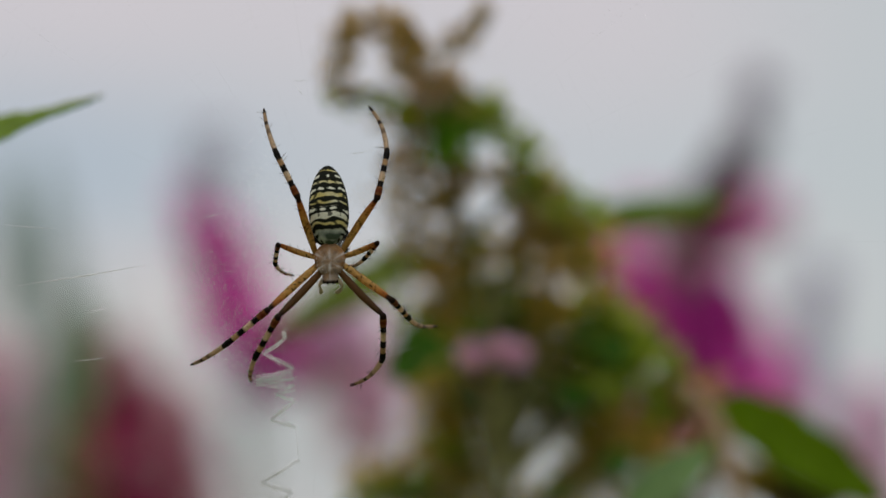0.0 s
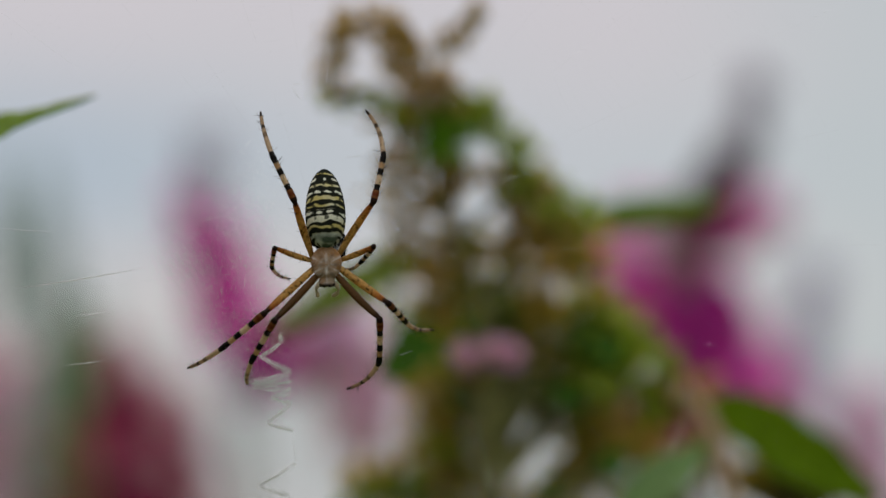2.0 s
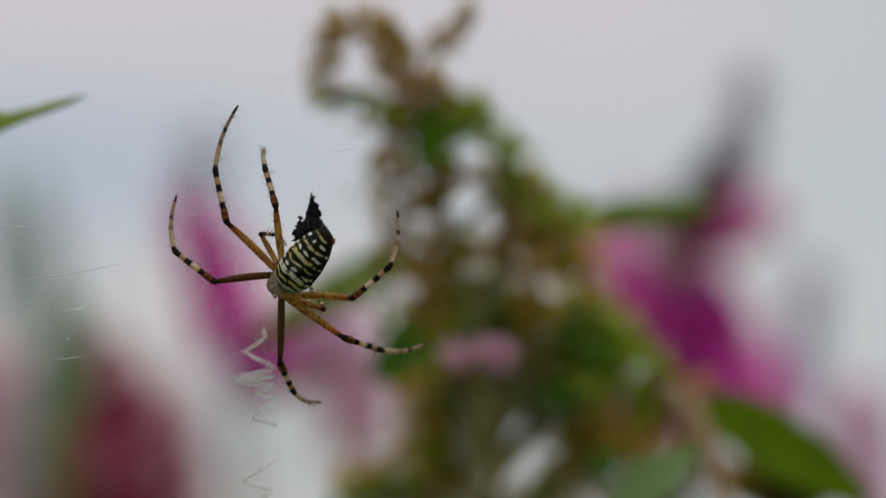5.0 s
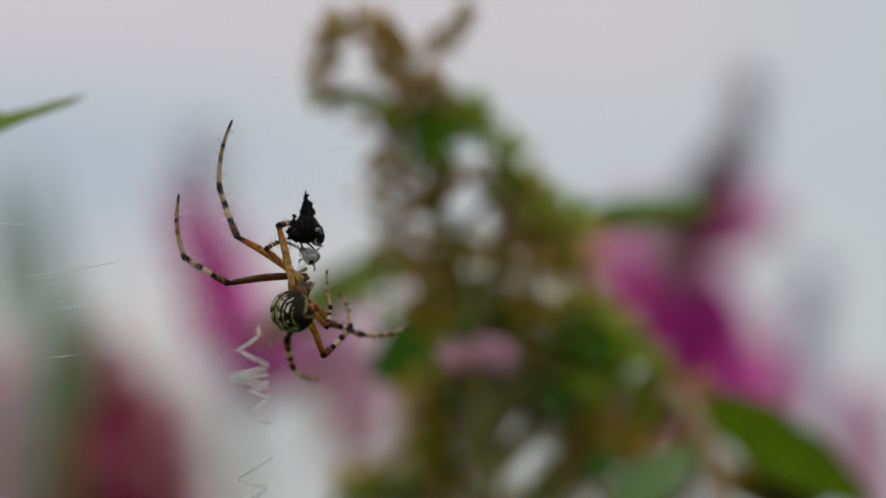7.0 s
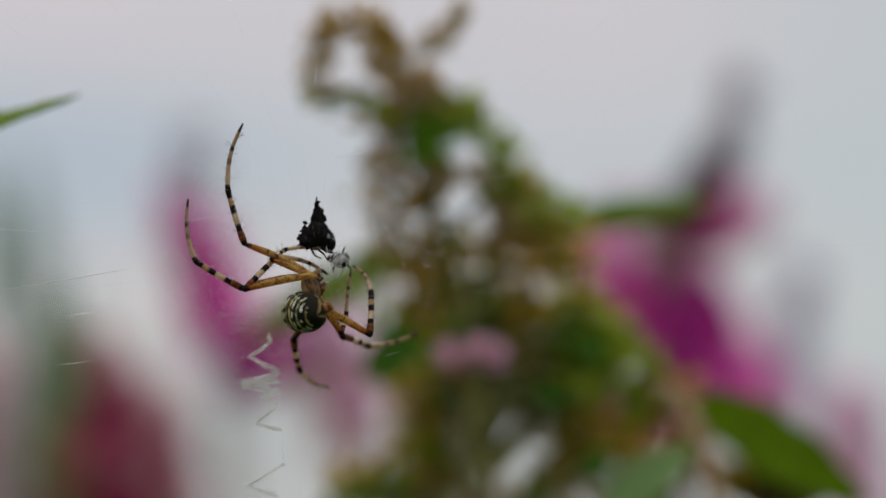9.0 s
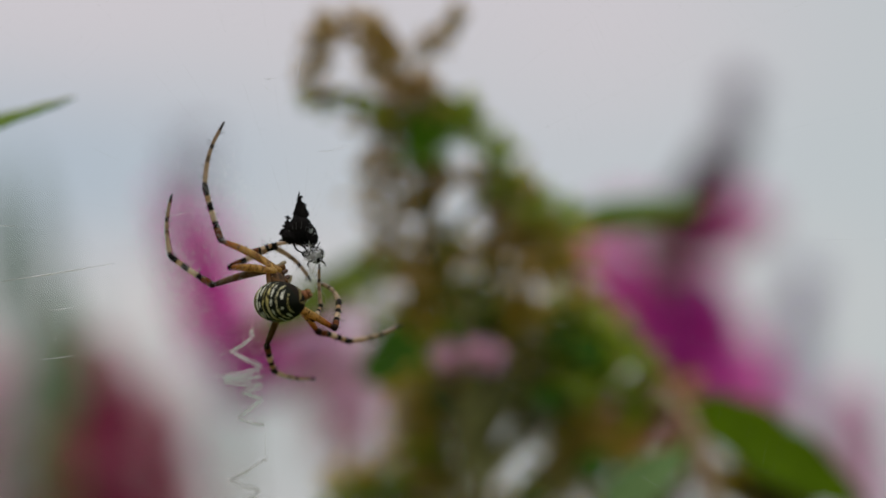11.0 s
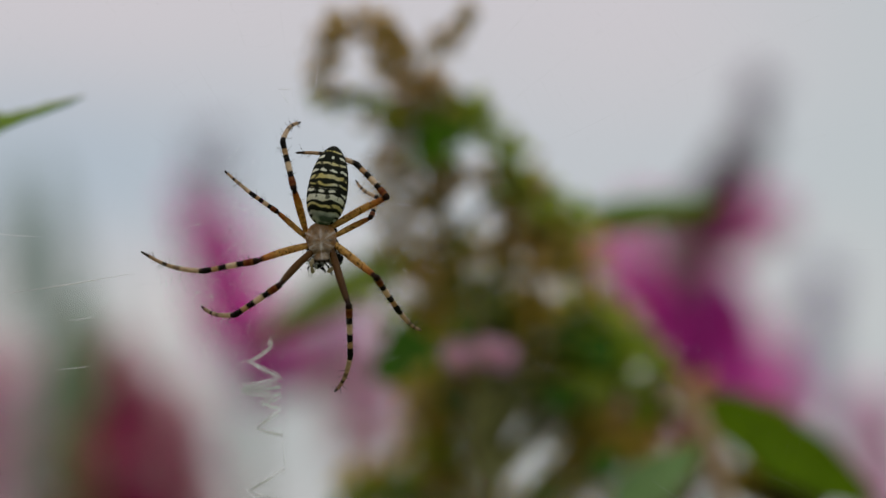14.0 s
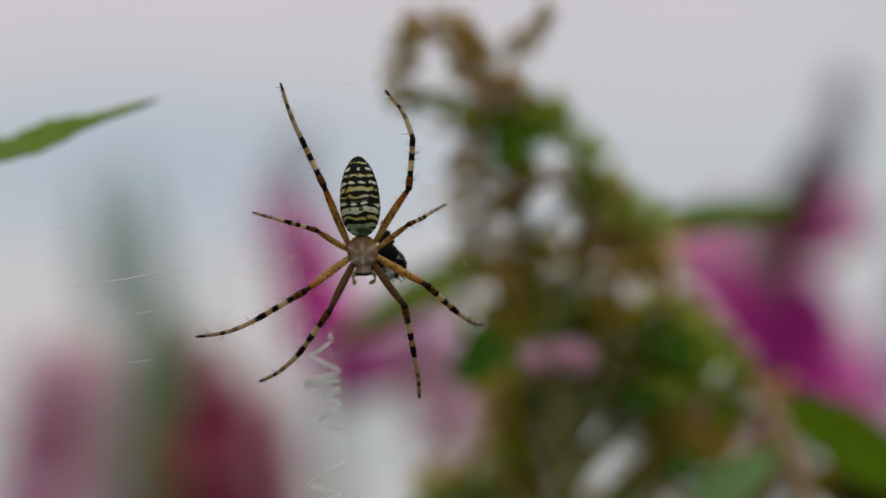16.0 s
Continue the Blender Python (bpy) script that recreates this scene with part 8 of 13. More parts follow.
    walk(JOINTED['A31'], [
        (0, pose(-0.006212, 0.000268, 0.000477, -132.79, 15.87, -4.07)),
        (3.1, pose(-0.006212, 0.000268, 0.000477, -132.79, 15.87, -4.07)),
        (3.3, pose(-0.006035, 1.4e-05, 0.000175, -130.96, 14.62, -5.45)),
        (3.4, pose(-0.005893, -0.000164, -3.7e-05, -129.7, 13.82, -6.44)),
        (3.5, pose(-0.005823, -0.000245, -0.000134, -129.13, 13.47, -6.91)),
        (3.6, pose(-0.005687, 9.4e-05, 0.000223, -114.34, 16.65, -8.88)),
        (3.7, pose(-0.005478, 0.000438, 0.000537, -99.2, 22.19, -9.24)),
        (3.8, pose(-0.005546, 0.000414, 0.001214, -102.55, 26.12, -15.23)),
        (3.9, pose(-0.005563, 0.000395, 0.00189, -106.09, 29.66, -21.74)),
        (4, pose(-0.00452, 0.000468, 0.0027, -103.38, 37.04, -21.37)),
        (4.1, pose(-0.003836, 0.000485, 0.003488, -107.64, 44.29, -25.99)),
        (4.2, pose(-0.006352, 0.001456, 0.002155, -102.04, 51.51, -26.94)),
        (4.35, pose(-0.006339, 0.00148, 0.00213, -102.95, 56.46, -28.41)),
        (4.5, pose(-0.006301, 0.001546, 0.002058, -102.34, 59.94, -28.54)),
        (4.7, pose(-0.006216, 0.001671, 0.00189, -98.65, 61.91, -26.04)),
        (4.9, pose(-0.006097, 0.001807, 0.001641, -92.8, 62.27, -21.62)),
        (5.2, pose(-0.005877, 0.001968, 0.001122, -82.82, 60.1, -14.24)),
        (5.5, pose(-0.005645, 0.002045, 0.000478, -74.64, 55.72, -9.06)),
        (5.9, pose(-0.005384, 0.002053, -0.000349, -68.06, 49.54, -6.35)),
        (6.3, pose(-0.005271, 0.002039, -0.000727, -66.78, 44.67, -7.26)),
        (6.4, pose(-0.005116, 0.002198, -0.00123, -64.06, 41.17, -13.69)),
        (6.5, pose(-0.004932, 0.002346, -0.001749, -61.54, 38.61, -20.42)),
        (6.65, pose(-0.005086, 0.002111, -0.001406, -69.43, 36.68, -20.93)),
        (6.8, pose(-0.005192, 0.001862, -0.001091, -76.59, 36.58, -20.25)),
        (6.9, pose(-0.004919, 0.001395, -0.00076, -75.65, 37.12, -14.7)),
        (7, pose(-0.004592, 0.00092, -0.000476, -74.56, 38.74, -8.79)),
        (7.25, pose(-0.004858, 0.001787, -0.000942, -80.02, 42.09, -30.19)),
        (7.5, pose(-0.00494, 0.002607, -0.001549, -87.2, 42.53, -52.93)),
        (7.75, pose(-0.004402, 0.003819, -0.002056, -74.95, 36.91, -44.18)),
        (8, pose(-0.003537, 0.004729, -0.002705, -65.2, 27.27, -39.81)),
        (8.25, pose(-0.004491, 0.003693, -0.001578, -70.5, 26.31, -42.58)),
        (8.5, pose(-0.004988, 0.002267, -0.000673, -75.07, 29.76, -43.71)),
        (8.75, pose(-0.005209, 0.001677, -0.000781, -70.97, 28.52, -29.98)),
        (9, pose(-0.005316, 0.001067, -0.000951, -67.99, 26.11, -16.9)),
        (9.5, pose(-0.005507, 0.00152, -0.000843, -68.37, 27.32, -19.29)),
        (10, pose(-0.005773, 0.002541, -0.000671, -69.74, 28.61, -25.57)),
        (10.5, pose(-0.005798, 0.00358, -0.00062, -71.74, 29.12, -33.15)),
        (11, pose(-0.005659, 0.004213, -0.00068, -73.54, 28.39, -39.05)),
        (11.3, pose(-0.005618, 0.004324, -0.000701, -74.13, 26.78, -40.7)),
        (11.5, pose(-0.005778, 0.004462, -0.000534, -73.55, 21.44, -26.86)),
        (11.75, pose(-0.005719, 0.00457, -0.000532, -74.86, 20.27, -29.55)),
        (12, pose(-0.005655, 0.004668, -0.000535, -76.17, 18.96, -32.21)),
        (12.15, pose(-0.006203, 0.003713, -0.000429, -61.97, 14.31, -24.91)),
        (12.3, pose(-0.006412, 0.002544, -0.000513, -48.39, 9.28, -18.62)),
        (12.4, pose(-0.006090, 0.003707, 0.000507, -26.00, 10.73, -13.07)),
        (12.5, pose(-0.004536, 0.002242, 0.003508, -44.81, 9.20, 1.24)),
        (12.6, pose(-0.003412, 0.001329, 0.004503, -27.8, 13.52, 14.68)),
        (12.7, pose(-0.003306, -6.4e-05, 0.004742, -32.11, 7.96, 35.09)),
        (12.8, pose(-0.002929, -0.001569, 0.00472, -41.27, 7.06, 54.49)),
        (12.9, pose(-0.002904, -0.002478, 0.004197, -38.89, 0.55, 68.58)),
        (13, pose(-0.002741, -0.003241, 0.003527, -39.76, -6.35, 82.42)),
        (13.15, pose(-0.003167, -0.00293, 0.003815, -38.67, 0.41, 79.91)),
        (13.3, pose(-0.003926, -0.002156, 0.004281, -37.49, 10.49, 70.62)),
        (13.5, pose(-0.004426, -0.001404, 0.004545, -38.37, 17.8, 61.57)),
        (13.75, pose(-0.004594, -0.000944, 0.004961, -45.39, 5.38, 73.25)),
        (14, pose(-0.004671, -0.000492, 0.005359, -54.84, 5.17, 93.63)),
        (14.15, pose(-0.00506, -0.001137, 0.004341, -50.72, 9.4, 83.69)),
        (14.3, pose(-0.005151, -0.001875, 0.003286, -47.8, 14.73, 74.04)),
        (14.4, pose(-0.005318, -0.002042, 0.003217, -50, 14.3, 70.39)),
        (14.5, pose(-0.005455, -0.002175, 0.003138, -52.33, 13.29, 66.5)),
        (14.6, pose(-0.005455, -0.00261, 0.004268, -60.22, 16.93, 59.04)),
        (14.7, pose(-0.005298, -0.003297, 0.006321, -76.37, 22.3, 44.44)),
        (14.8, pose(-0.005159, -0.003587, 0.007412, -85.66, 25.2, 36.05)),
        (14.9, pose(-0.005124, -0.003823, 0.007801, -87.33, 26.18, 33.53)),
        (15, pose(-0.005086, -0.004001, 0.008178, -89.06, 24.34, 30.89)),
        (15.15, pose(-0.005727, -0.00388, 0.007024, -86.51, 22.14, 40.9)),
        (15.3, pose(-0.006912, -0.003278, 0.004636, -81.89, 18.92, 60.53)),
        (15.5, pose(-0.007697, -0.002475, 0.002601, -78.86, 15.46, 76.05)),
        (15.7, pose(-0.007506, -0.002113, 0.002555, -76.78, 14.5, 82.29)),
        (15.85, pose(-0.007205, -0.001619, 0.002467, -74.26, 15.7, 90.63)),
        (16, pose(-0.007026, -0.001354, 0.002407, -72.81, 19.1, 95.78))])
    walk(JOINTED['A32'], [
        (0, pose(-0.006694, 0.002966, -0.001889, -112.3, -44.52, -8.82)),
        (3.1, pose(-0.006694, 0.002966, -0.001889, -112.3, -44.52, -8.82)),
        (3.3, pose(-0.006372, 0.002793, -0.002122, -108.9, -46.25, -11.46)),
        (3.4, pose(-0.006129, 0.002666, -0.002283, -106.6, -47.88, -13.21)),
        (3.5, pose(-0.006014, 0.002607, -0.002356, -105.64, -48.99, -13.91)),
        (3.6, pose(-0.0056, 0.00342, -0.001207, -110.43, -33.43, -10.96)),
        (3.7, pose(-0.00512, 0.004001, 1e-06, -113.8, 6.83, -22.03)),
        (3.8, pose(-0.004951, 0.003915, 0.000508, -108.37, 17.05, -26.04)),
        (3.9, pose(-0.004735, 0.00381, 0.001018, -101.95, 16.86, -25.34)),
        (4, pose(-0.003706, 0.003932, 0.002031, -106.17, 19.03, -19.29)),
        (4.1, pose(-0.003012, 0.003922, 0.002703, -106.09, 19, -19.33)),
        (4.2, pose(-0.005275, 0.004881, 0.001685, -122.63, 52.04, -43.45)),
        (4.35, pose(-0.005255, 0.004906, 0.001682, -143.89, 65.98, -68.13)),
        (4.5, pose(-0.005199, 0.004973, 0.00167, -164.48, 70.54, -90.54)),
        (4.7, pose(-0.005076, 0.005098, 0.001633, -177.89, 72.29, -105.19)),
        (4.9, pose(-0.00491, 0.005227, 0.001559, 173.88, 73.57, -114.37)),
        (5.2, pose(-0.004614, 0.005354, 0.001347, 167.39, 75.72, -122)),
        (5.5, pose(-0.004313, 0.005368, 0.001018, 160.66, 77.85, -129.77)),
        (5.9, pose(-0.00399, 0.005277, 0.000529, 151.71, 80.05, -139.77)),
        (6.3, pose(-0.003855, 0.005213, 0.000288, 145.61, 80.74, -146.3)),
        (6.4, pose(-0.003333, 0.005114, -3.7e-05, 153.79, 77, -144.22)),
        (6.5, pose(-0.002812, 0.004953, -0.000401, 157.43, 73.13, -146.92)),
        (6.65, pose(-0.003165, 0.005006, -0.000386, -171.29, 74.21, -120.18)),
        (6.8, pose(-0.003504, 0.004993, -0.000417, -131.11, 65.99, -83.58)),
        (6.9, pose(-0.003505, 0.00465, -4.5e-05, -116.74, 63.32, -61.81)),
        (7, pose(-0.003462, 0.004277, 0.000276, -106.57, 62.33, -45.09)),
        (7.25, pose(-0.002701, 0.004658, -0.000477, -108.85, 72.97, -55.95)),
        (7.5, pose(-0.001982, 0.004692, -0.001418, 98.32, 67.64, 142.34)),
        (7.75, pose(-0.001561, 0.005933, -0.001304, 96.51, 56.51, 147.38)),
        (8, pose(-0.000898, 0.006808, -0.001354, 96.78, 54.25, 154.77)),
        (8.25, pose(-0.001787, 0.005843, -0.000495, 100.57, 69.51, 141)),
        (8.5, pose(-0.002235, 0.004476, 0.000137, -102.43, 75.73, -79.15)),
        (8.75, pose(-0.00301, 0.00436, 0.000256, -91.33, 50.26, -79.57)),
        (9, pose(-0.003769, 0.004105, 0.000267, -88.3, 35.75, -89.01)),
        (9.5, pose(-0.003817, 0.004494, 0.000343, -88.92, 29.03, -84.06)),
        (10, pose(-0.003765, 0.005345, 0.00043, -90.11, 29.06, -72.06)),
        (10.5, pose(-0.003456, 0.006157, 0.000371, -91.66, 40.11, -58.84)),
        (11, pose(-0.003093, 0.006602, 0.000223, -95.1, 65.91, -52.04)),
        (11.3, pose(-0.003009, 0.006673, 0.000183, -107.59, 82.59, -62.75)),
        (11.5, pose(-0.003874, 0.007391, 0.00042, -124.17, 58.42, -93.33)),
        (11.75, pose(-0.00371, 0.007449, 0.000355, -120.66, 56.23, -81.66)),
        (12, pose(-0.003543, 0.007493, 0.000284, -123.93, 61.33, -78.18)),
        (12.15, pose(-0.004475, 0.006434, 0.00122, -79.15, 66.9, -32.12)),
        (12.3, pose(-0.00518, 0.004985, 0.00186, -42.44, 56.62, 6.11)),
        (12.4, pose(-0.005144, 0.005112, 0.003696, -19.98, 49.51, 29.65)),
        (12.5, pose(-0.004182, 0.004796, 0.006037, -27.83, 60.93, 50.36)),
        (12.6, pose(-0.003116, 0.003152, 0.007617, -17.33, 68.48, 59.1)),
        (12.7, pose(-0.004065, 0.001755, 0.007779, -29.11, 59.75, 58.46)),
        (12.8, pose(-0.004679, 9.1e-05, 0.007421, -42.62, 46.67, 54.38)),
        (12.9, pose(-0.00501, -0.001622, 0.007015, -44.03, 39, 47.31)),
        (13, pose(-0.005077, -0.003241, 0.006294, -42.63, 34.01, 43.56)),
        (13.15, pose(-0.005391, -0.002514, 0.006642, -45.56, 34.57, 38.32)),
        (13.3, pose(-0.005831, -0.000931, 0.007106, -50.22, 38.04, 30.8)),
        (13.5, pose(-0.005989, 0.000429, 0.007248, -54.52, 40.79, 24.46)),
        (13.75, pose(-0.006993, 2.8e-05, 0.007492, -52.62, 27.98, 44.4)),
        (14, pose(-0.007637, -0.000492, 0.007436, -55.4, 14.78, 61.87)),
        (14.15, pose(-0.007805, -0.000457, 0.006602, -51.71, 15.09, 52.12)),
        (14.3, pose(-0.00756, -0.000543, 0.005638, -49.18, 15.6, 41.32)),
        (14.4, pose(-0.007738, -0.00057, 0.005472, -50.22, 14.37, 33.05)),
        (14.5, pose(-0.007881, -0.000566, 0.005291, -51.54, 13.58, 25.25)),
        (14.6, pose(-0.007881, -0.000544, 0.005988, -59.72, 7.13, 25.24)),
        (14.7, pose(-0.007531, -0.000557, 0.00711, -73.76, -8.3, 28.49)),
        (14.8, pose(-0.007189, -0.0006, 0.00766, -81.53, -8.76, 34.24)),
        (14.9, pose(-0.00706, -0.000767, 0.007952, -85, -8.51, 36.91)),
        (15, pose(-0.006924, -0.000882, 0.008232, -88.47, -1.86, 39.69)),
        (15.15, pose(-0.00803, -0.001093, 0.007228, -86.1, -2.78, 47.76)),
        (15.3, pose(-0.009952, -0.00137, 0.00512, -81.6, -7.01, 63.48)),
        (15.5, pose(-0.0111, -0.001437, 0.003275, -78.22, -13.46, 75.48)),
        (15.7, pose(-0.010971, -0.001435, 0.003357, -77.59, -11.64, 69.57)),
        (15.85, pose(-0.010693, -0.001391, 0.003412, -77.19, 0.25, 64.59)),
        (16, pose(-0.010503, -0.001354, 0.003418, -76.87, 5.42, 61.99))])
    walk(JOINTED['A40'], [
        (0, pose(-0.002072, 0.000268, 0.000282, -26.64, -26.07, 115.32)),
        (3.1, pose(-0.002072, 0.000268, 0.000282, -26.64, -26.07, 115.32)),
        (3.3, pose(-0.001914, 0.000279, -0.000212, -25.68, -23.43, 114.36)),
        (3.4, pose(-0.001803, 0.000282, -0.000552, -25.2, -21.44, 114.13)),
        (3.5, pose(-0.001751, 0.000282, -0.000706, -25.11, -20.37, 114.42)),
        (3.6, pose(-0.001814, 0.000287, -0.000834, -22.11, -14.64, 114.23)),
        (3.7, pose(-0.001876, 0.00029, -0.000962, -19.18, -8.62, 115.54)),
        (3.8, pose(-0.002005, 0.000284, -0.000559, -20.27, -9.69, 116.6)),
        (3.9, pose(-0.002106, 0.000285, -0.00016, -21.21, -11.11, 116.71)),
        (4, pose(-0.001683, 0.000293, 4e-05, -20.64, -18.98, 119.9)),
        (4.1, pose(-0.001776, 0.000295, 0.000428, -12.52, -18.74, 124.68)),
        (4.2, pose(-0.004234, 0.000559, -0.001609, -19.58, -20.74, 125.09)),
        (4.35, pose(-0.004191, 0.000553, -0.001632, -18.93, -20.42, 124.08)),
        (4.5, pose(-0.004071, 0.000532, -0.001696, -17.53, -19.14, 122.28)),
        (4.7, pose(-0.003818, 0.000478, -0.001837, -14.97, -16.06, 119.11)),
        (4.9, pose(-0.003496, 0.000391, -0.002032, -12.1, -11.74, 115.08)),
        (5.2, pose(-0.002972, 0.000204, -0.002402, -8.55, -3.36, 109.64)),
        (5.5, pose(-0.002499, -7e-06, -0.002818, -6.44, 5.64, 103.97)),
        (5.9, pose(-0.00206, -0.000223, -0.003313, -6.01, 15.74, 97.91)),
        (6.3, pose(-0.001899, -0.0003, -0.003528, -7.3, 19.66, 92.73)),
        (6.4, pose(-0.001589, -0.0003, -0.003701, -54.17, 6.29, 78.5)),
        (6.5, pose(-0.00128, -0.0003, -0.003875, -94.96, -4.45, 90.39)),
        (6.65, pose(-0.001587, -0.000293, -0.003949, -98.44, -9.1, 85.71)),
        (6.8, pose(-0.001895, -0.000287, -0.004023, -102.05, -14.62, 81.71)),
        (6.9, pose(-0.001755, -0.000287, -0.003981, -63.09, -3.63, 60.56)),
        (7, pose(-0.001615, -0.000287, -0.00394, -21.68, 19.23, 67.26)),
        (7.25, pose(-0.001616, -0.000278, -0.003939, -63.75, -3.24, 49.37)),
        (7.5, pose(-0.001617, -0.000268, -0.003938, -101.93, -25.76, 67.38)),
        (7.75, pose(-0.001522, -0.000241, -0.003734, -108.78, -36.37, 69.68)),
        (8, pose(-0.001429, -0.000214, -0.003532, -117.15, -43.74, 73.79)),
        (8.25, pose(-0.001563, -0.000207, -0.003431, -98.55, -49.03, 48.91)),
        (8.5, pose(-0.001698, -0.0002, -0.003329, -78.77, -42.27, 23.55)),
        (8.75, pose(-0.001569, -0.000177, -0.003127, -93.2, -41.11, 62.47)),
        (9, pose(-0.001441, -0.000154, -0.002926, -106.67, -41.1, 101.14)),
        (9.5, pose(-0.001693, -0.000164, -0.002912, -104.57, -41.73, 93.78)),
        (10, pose(-0.002278, -0.000187, -0.002882, -98.82, -41.92, 76.13)),
        (10.5, pose(-0.002938, -0.000213, -0.002847, -91.7, -40.77, 56.04)),
        (11, pose(-0.00342, -0.000232, -0.002822, -86.67, -37.87, 41.8)),
        (11.3, pose(-0.003517, -0.000236, -0.002817, -85.85, -34.78, 39.24)),
        (11.5, pose(-0.003809, -0.000222, -0.002519, -60.1, 10.97, -3.21)),
        (11.75, pose(-0.003863, -0.000225, -0.002374, -74, -15.37, -3.14)),
        (12, pose(-0.003917, -0.000229, -0.002231, -88.77, -28.92, 9.9)),
        (12.15, pose(-0.003159, -0.000299, -0.002231, -80.08, -30.8, 7.88)),
        (12.3, pose(-0.002387, -0.000257, -0.002258, -71.11, -32.03, 5.32)),
        (12.4, pose(-0.001688, 0.000158, -0.001180, -45.65, -21.69, 3.08)),
        (12.5, pose(-0.001638, 0.000576, 0.000271, 5.61, -14.69, 26.99)),
        (12.6, pose(-0.001501, 0.000579, 0.000967, 14.33, -25.54, 47.88)),
        (12.7, pose(-0.000812, 0.000523, 0.001773, 15.42, -37.73, 56.73)),
        (12.8, pose(-5.2e-05, 0.000298, 0.002588, 14.36, -50.14, 64.07)),
        (12.9, pose(-0.000522, 0.0003, 0.002614, 8.55, -55.51, 73.51)),
        (13, pose(-0.000968, 0.000285, 0.002632, 2.29, -60.26, 82.42)),
        (13.15, pose(-0.000989, 0.000285, 0.002748, -6.75, -59.73, 90.85)),
        (13.3, pose(-0.001029, 0.000286, 0.002978, -14.81, -58.23, 96.27)),
        (13.5, pose(-0.00106, 0.000287, 0.003166, -20.03, -56.79, 99.2)),
        (13.75, pose(-0.001281, 0.000292, 0.003452, -18.48, -54.15, 100.16)),
        (14, pose(-0.001465, 0.000268, 0.003739, -16.9, -51.58, 101.19)),
        (14.15, pose(-0.001971, 0.000402, 0.003015, -15.45, -40.58, 97)),
        (14.3, pose(-0.002463, 0.000333, 0.002302, -14.51, -29.79, 92.56)),
        (14.4, pose(-0.002447, 0.00033, 0.002681, -19.09, -33.47, 95.53)),
        (14.5, pose(-0.00243, 0.000335, 0.003058, -25.71, -35.89, 101.54)),
        (14.6, pose(-0.003055, 0.000375, 0.004077, -28.35, -42.21, 111.38)),
        (14.7, pose(-0.004201, 0.000355, 0.005955, -36.17, -55.36, 129.08)),
        (14.8, pose(-0.004808, 0.000295, 0.006974, -46.99, -60.61, 144.81)),
        (14.9, pose(-0.004855, 0.000286, 0.007829, -56.53, -61.9, 156.19)),
        (15, pose(-0.004901, 0.00028, 0.008685, -66.24, -63.03, 167.45)),
        (15.15, pose(-0.004841, 0.00028, 0.007389, -53.16, -57.33, 151.92)),
        (15.3, pose(-0.004718, 0.000283, 0.004798, -37.48, -43.56, 130.98)),
        (15.5, pose(-0.004616, 0.000287, 0.002687, -31.14, -30.89, 119.69)),
        (15.7, pose(-0.004286, 0.000287, 0.002263, -29.15, -25.53, 115.98)),
        (15.85, pose(-0.00388, 0.000288, 0.001742, -27.31, -18.87, 111.79)),
        (16, pose(-0.003678, 0.000289, 0.001482, -26.56, -15.61, 109.61))])
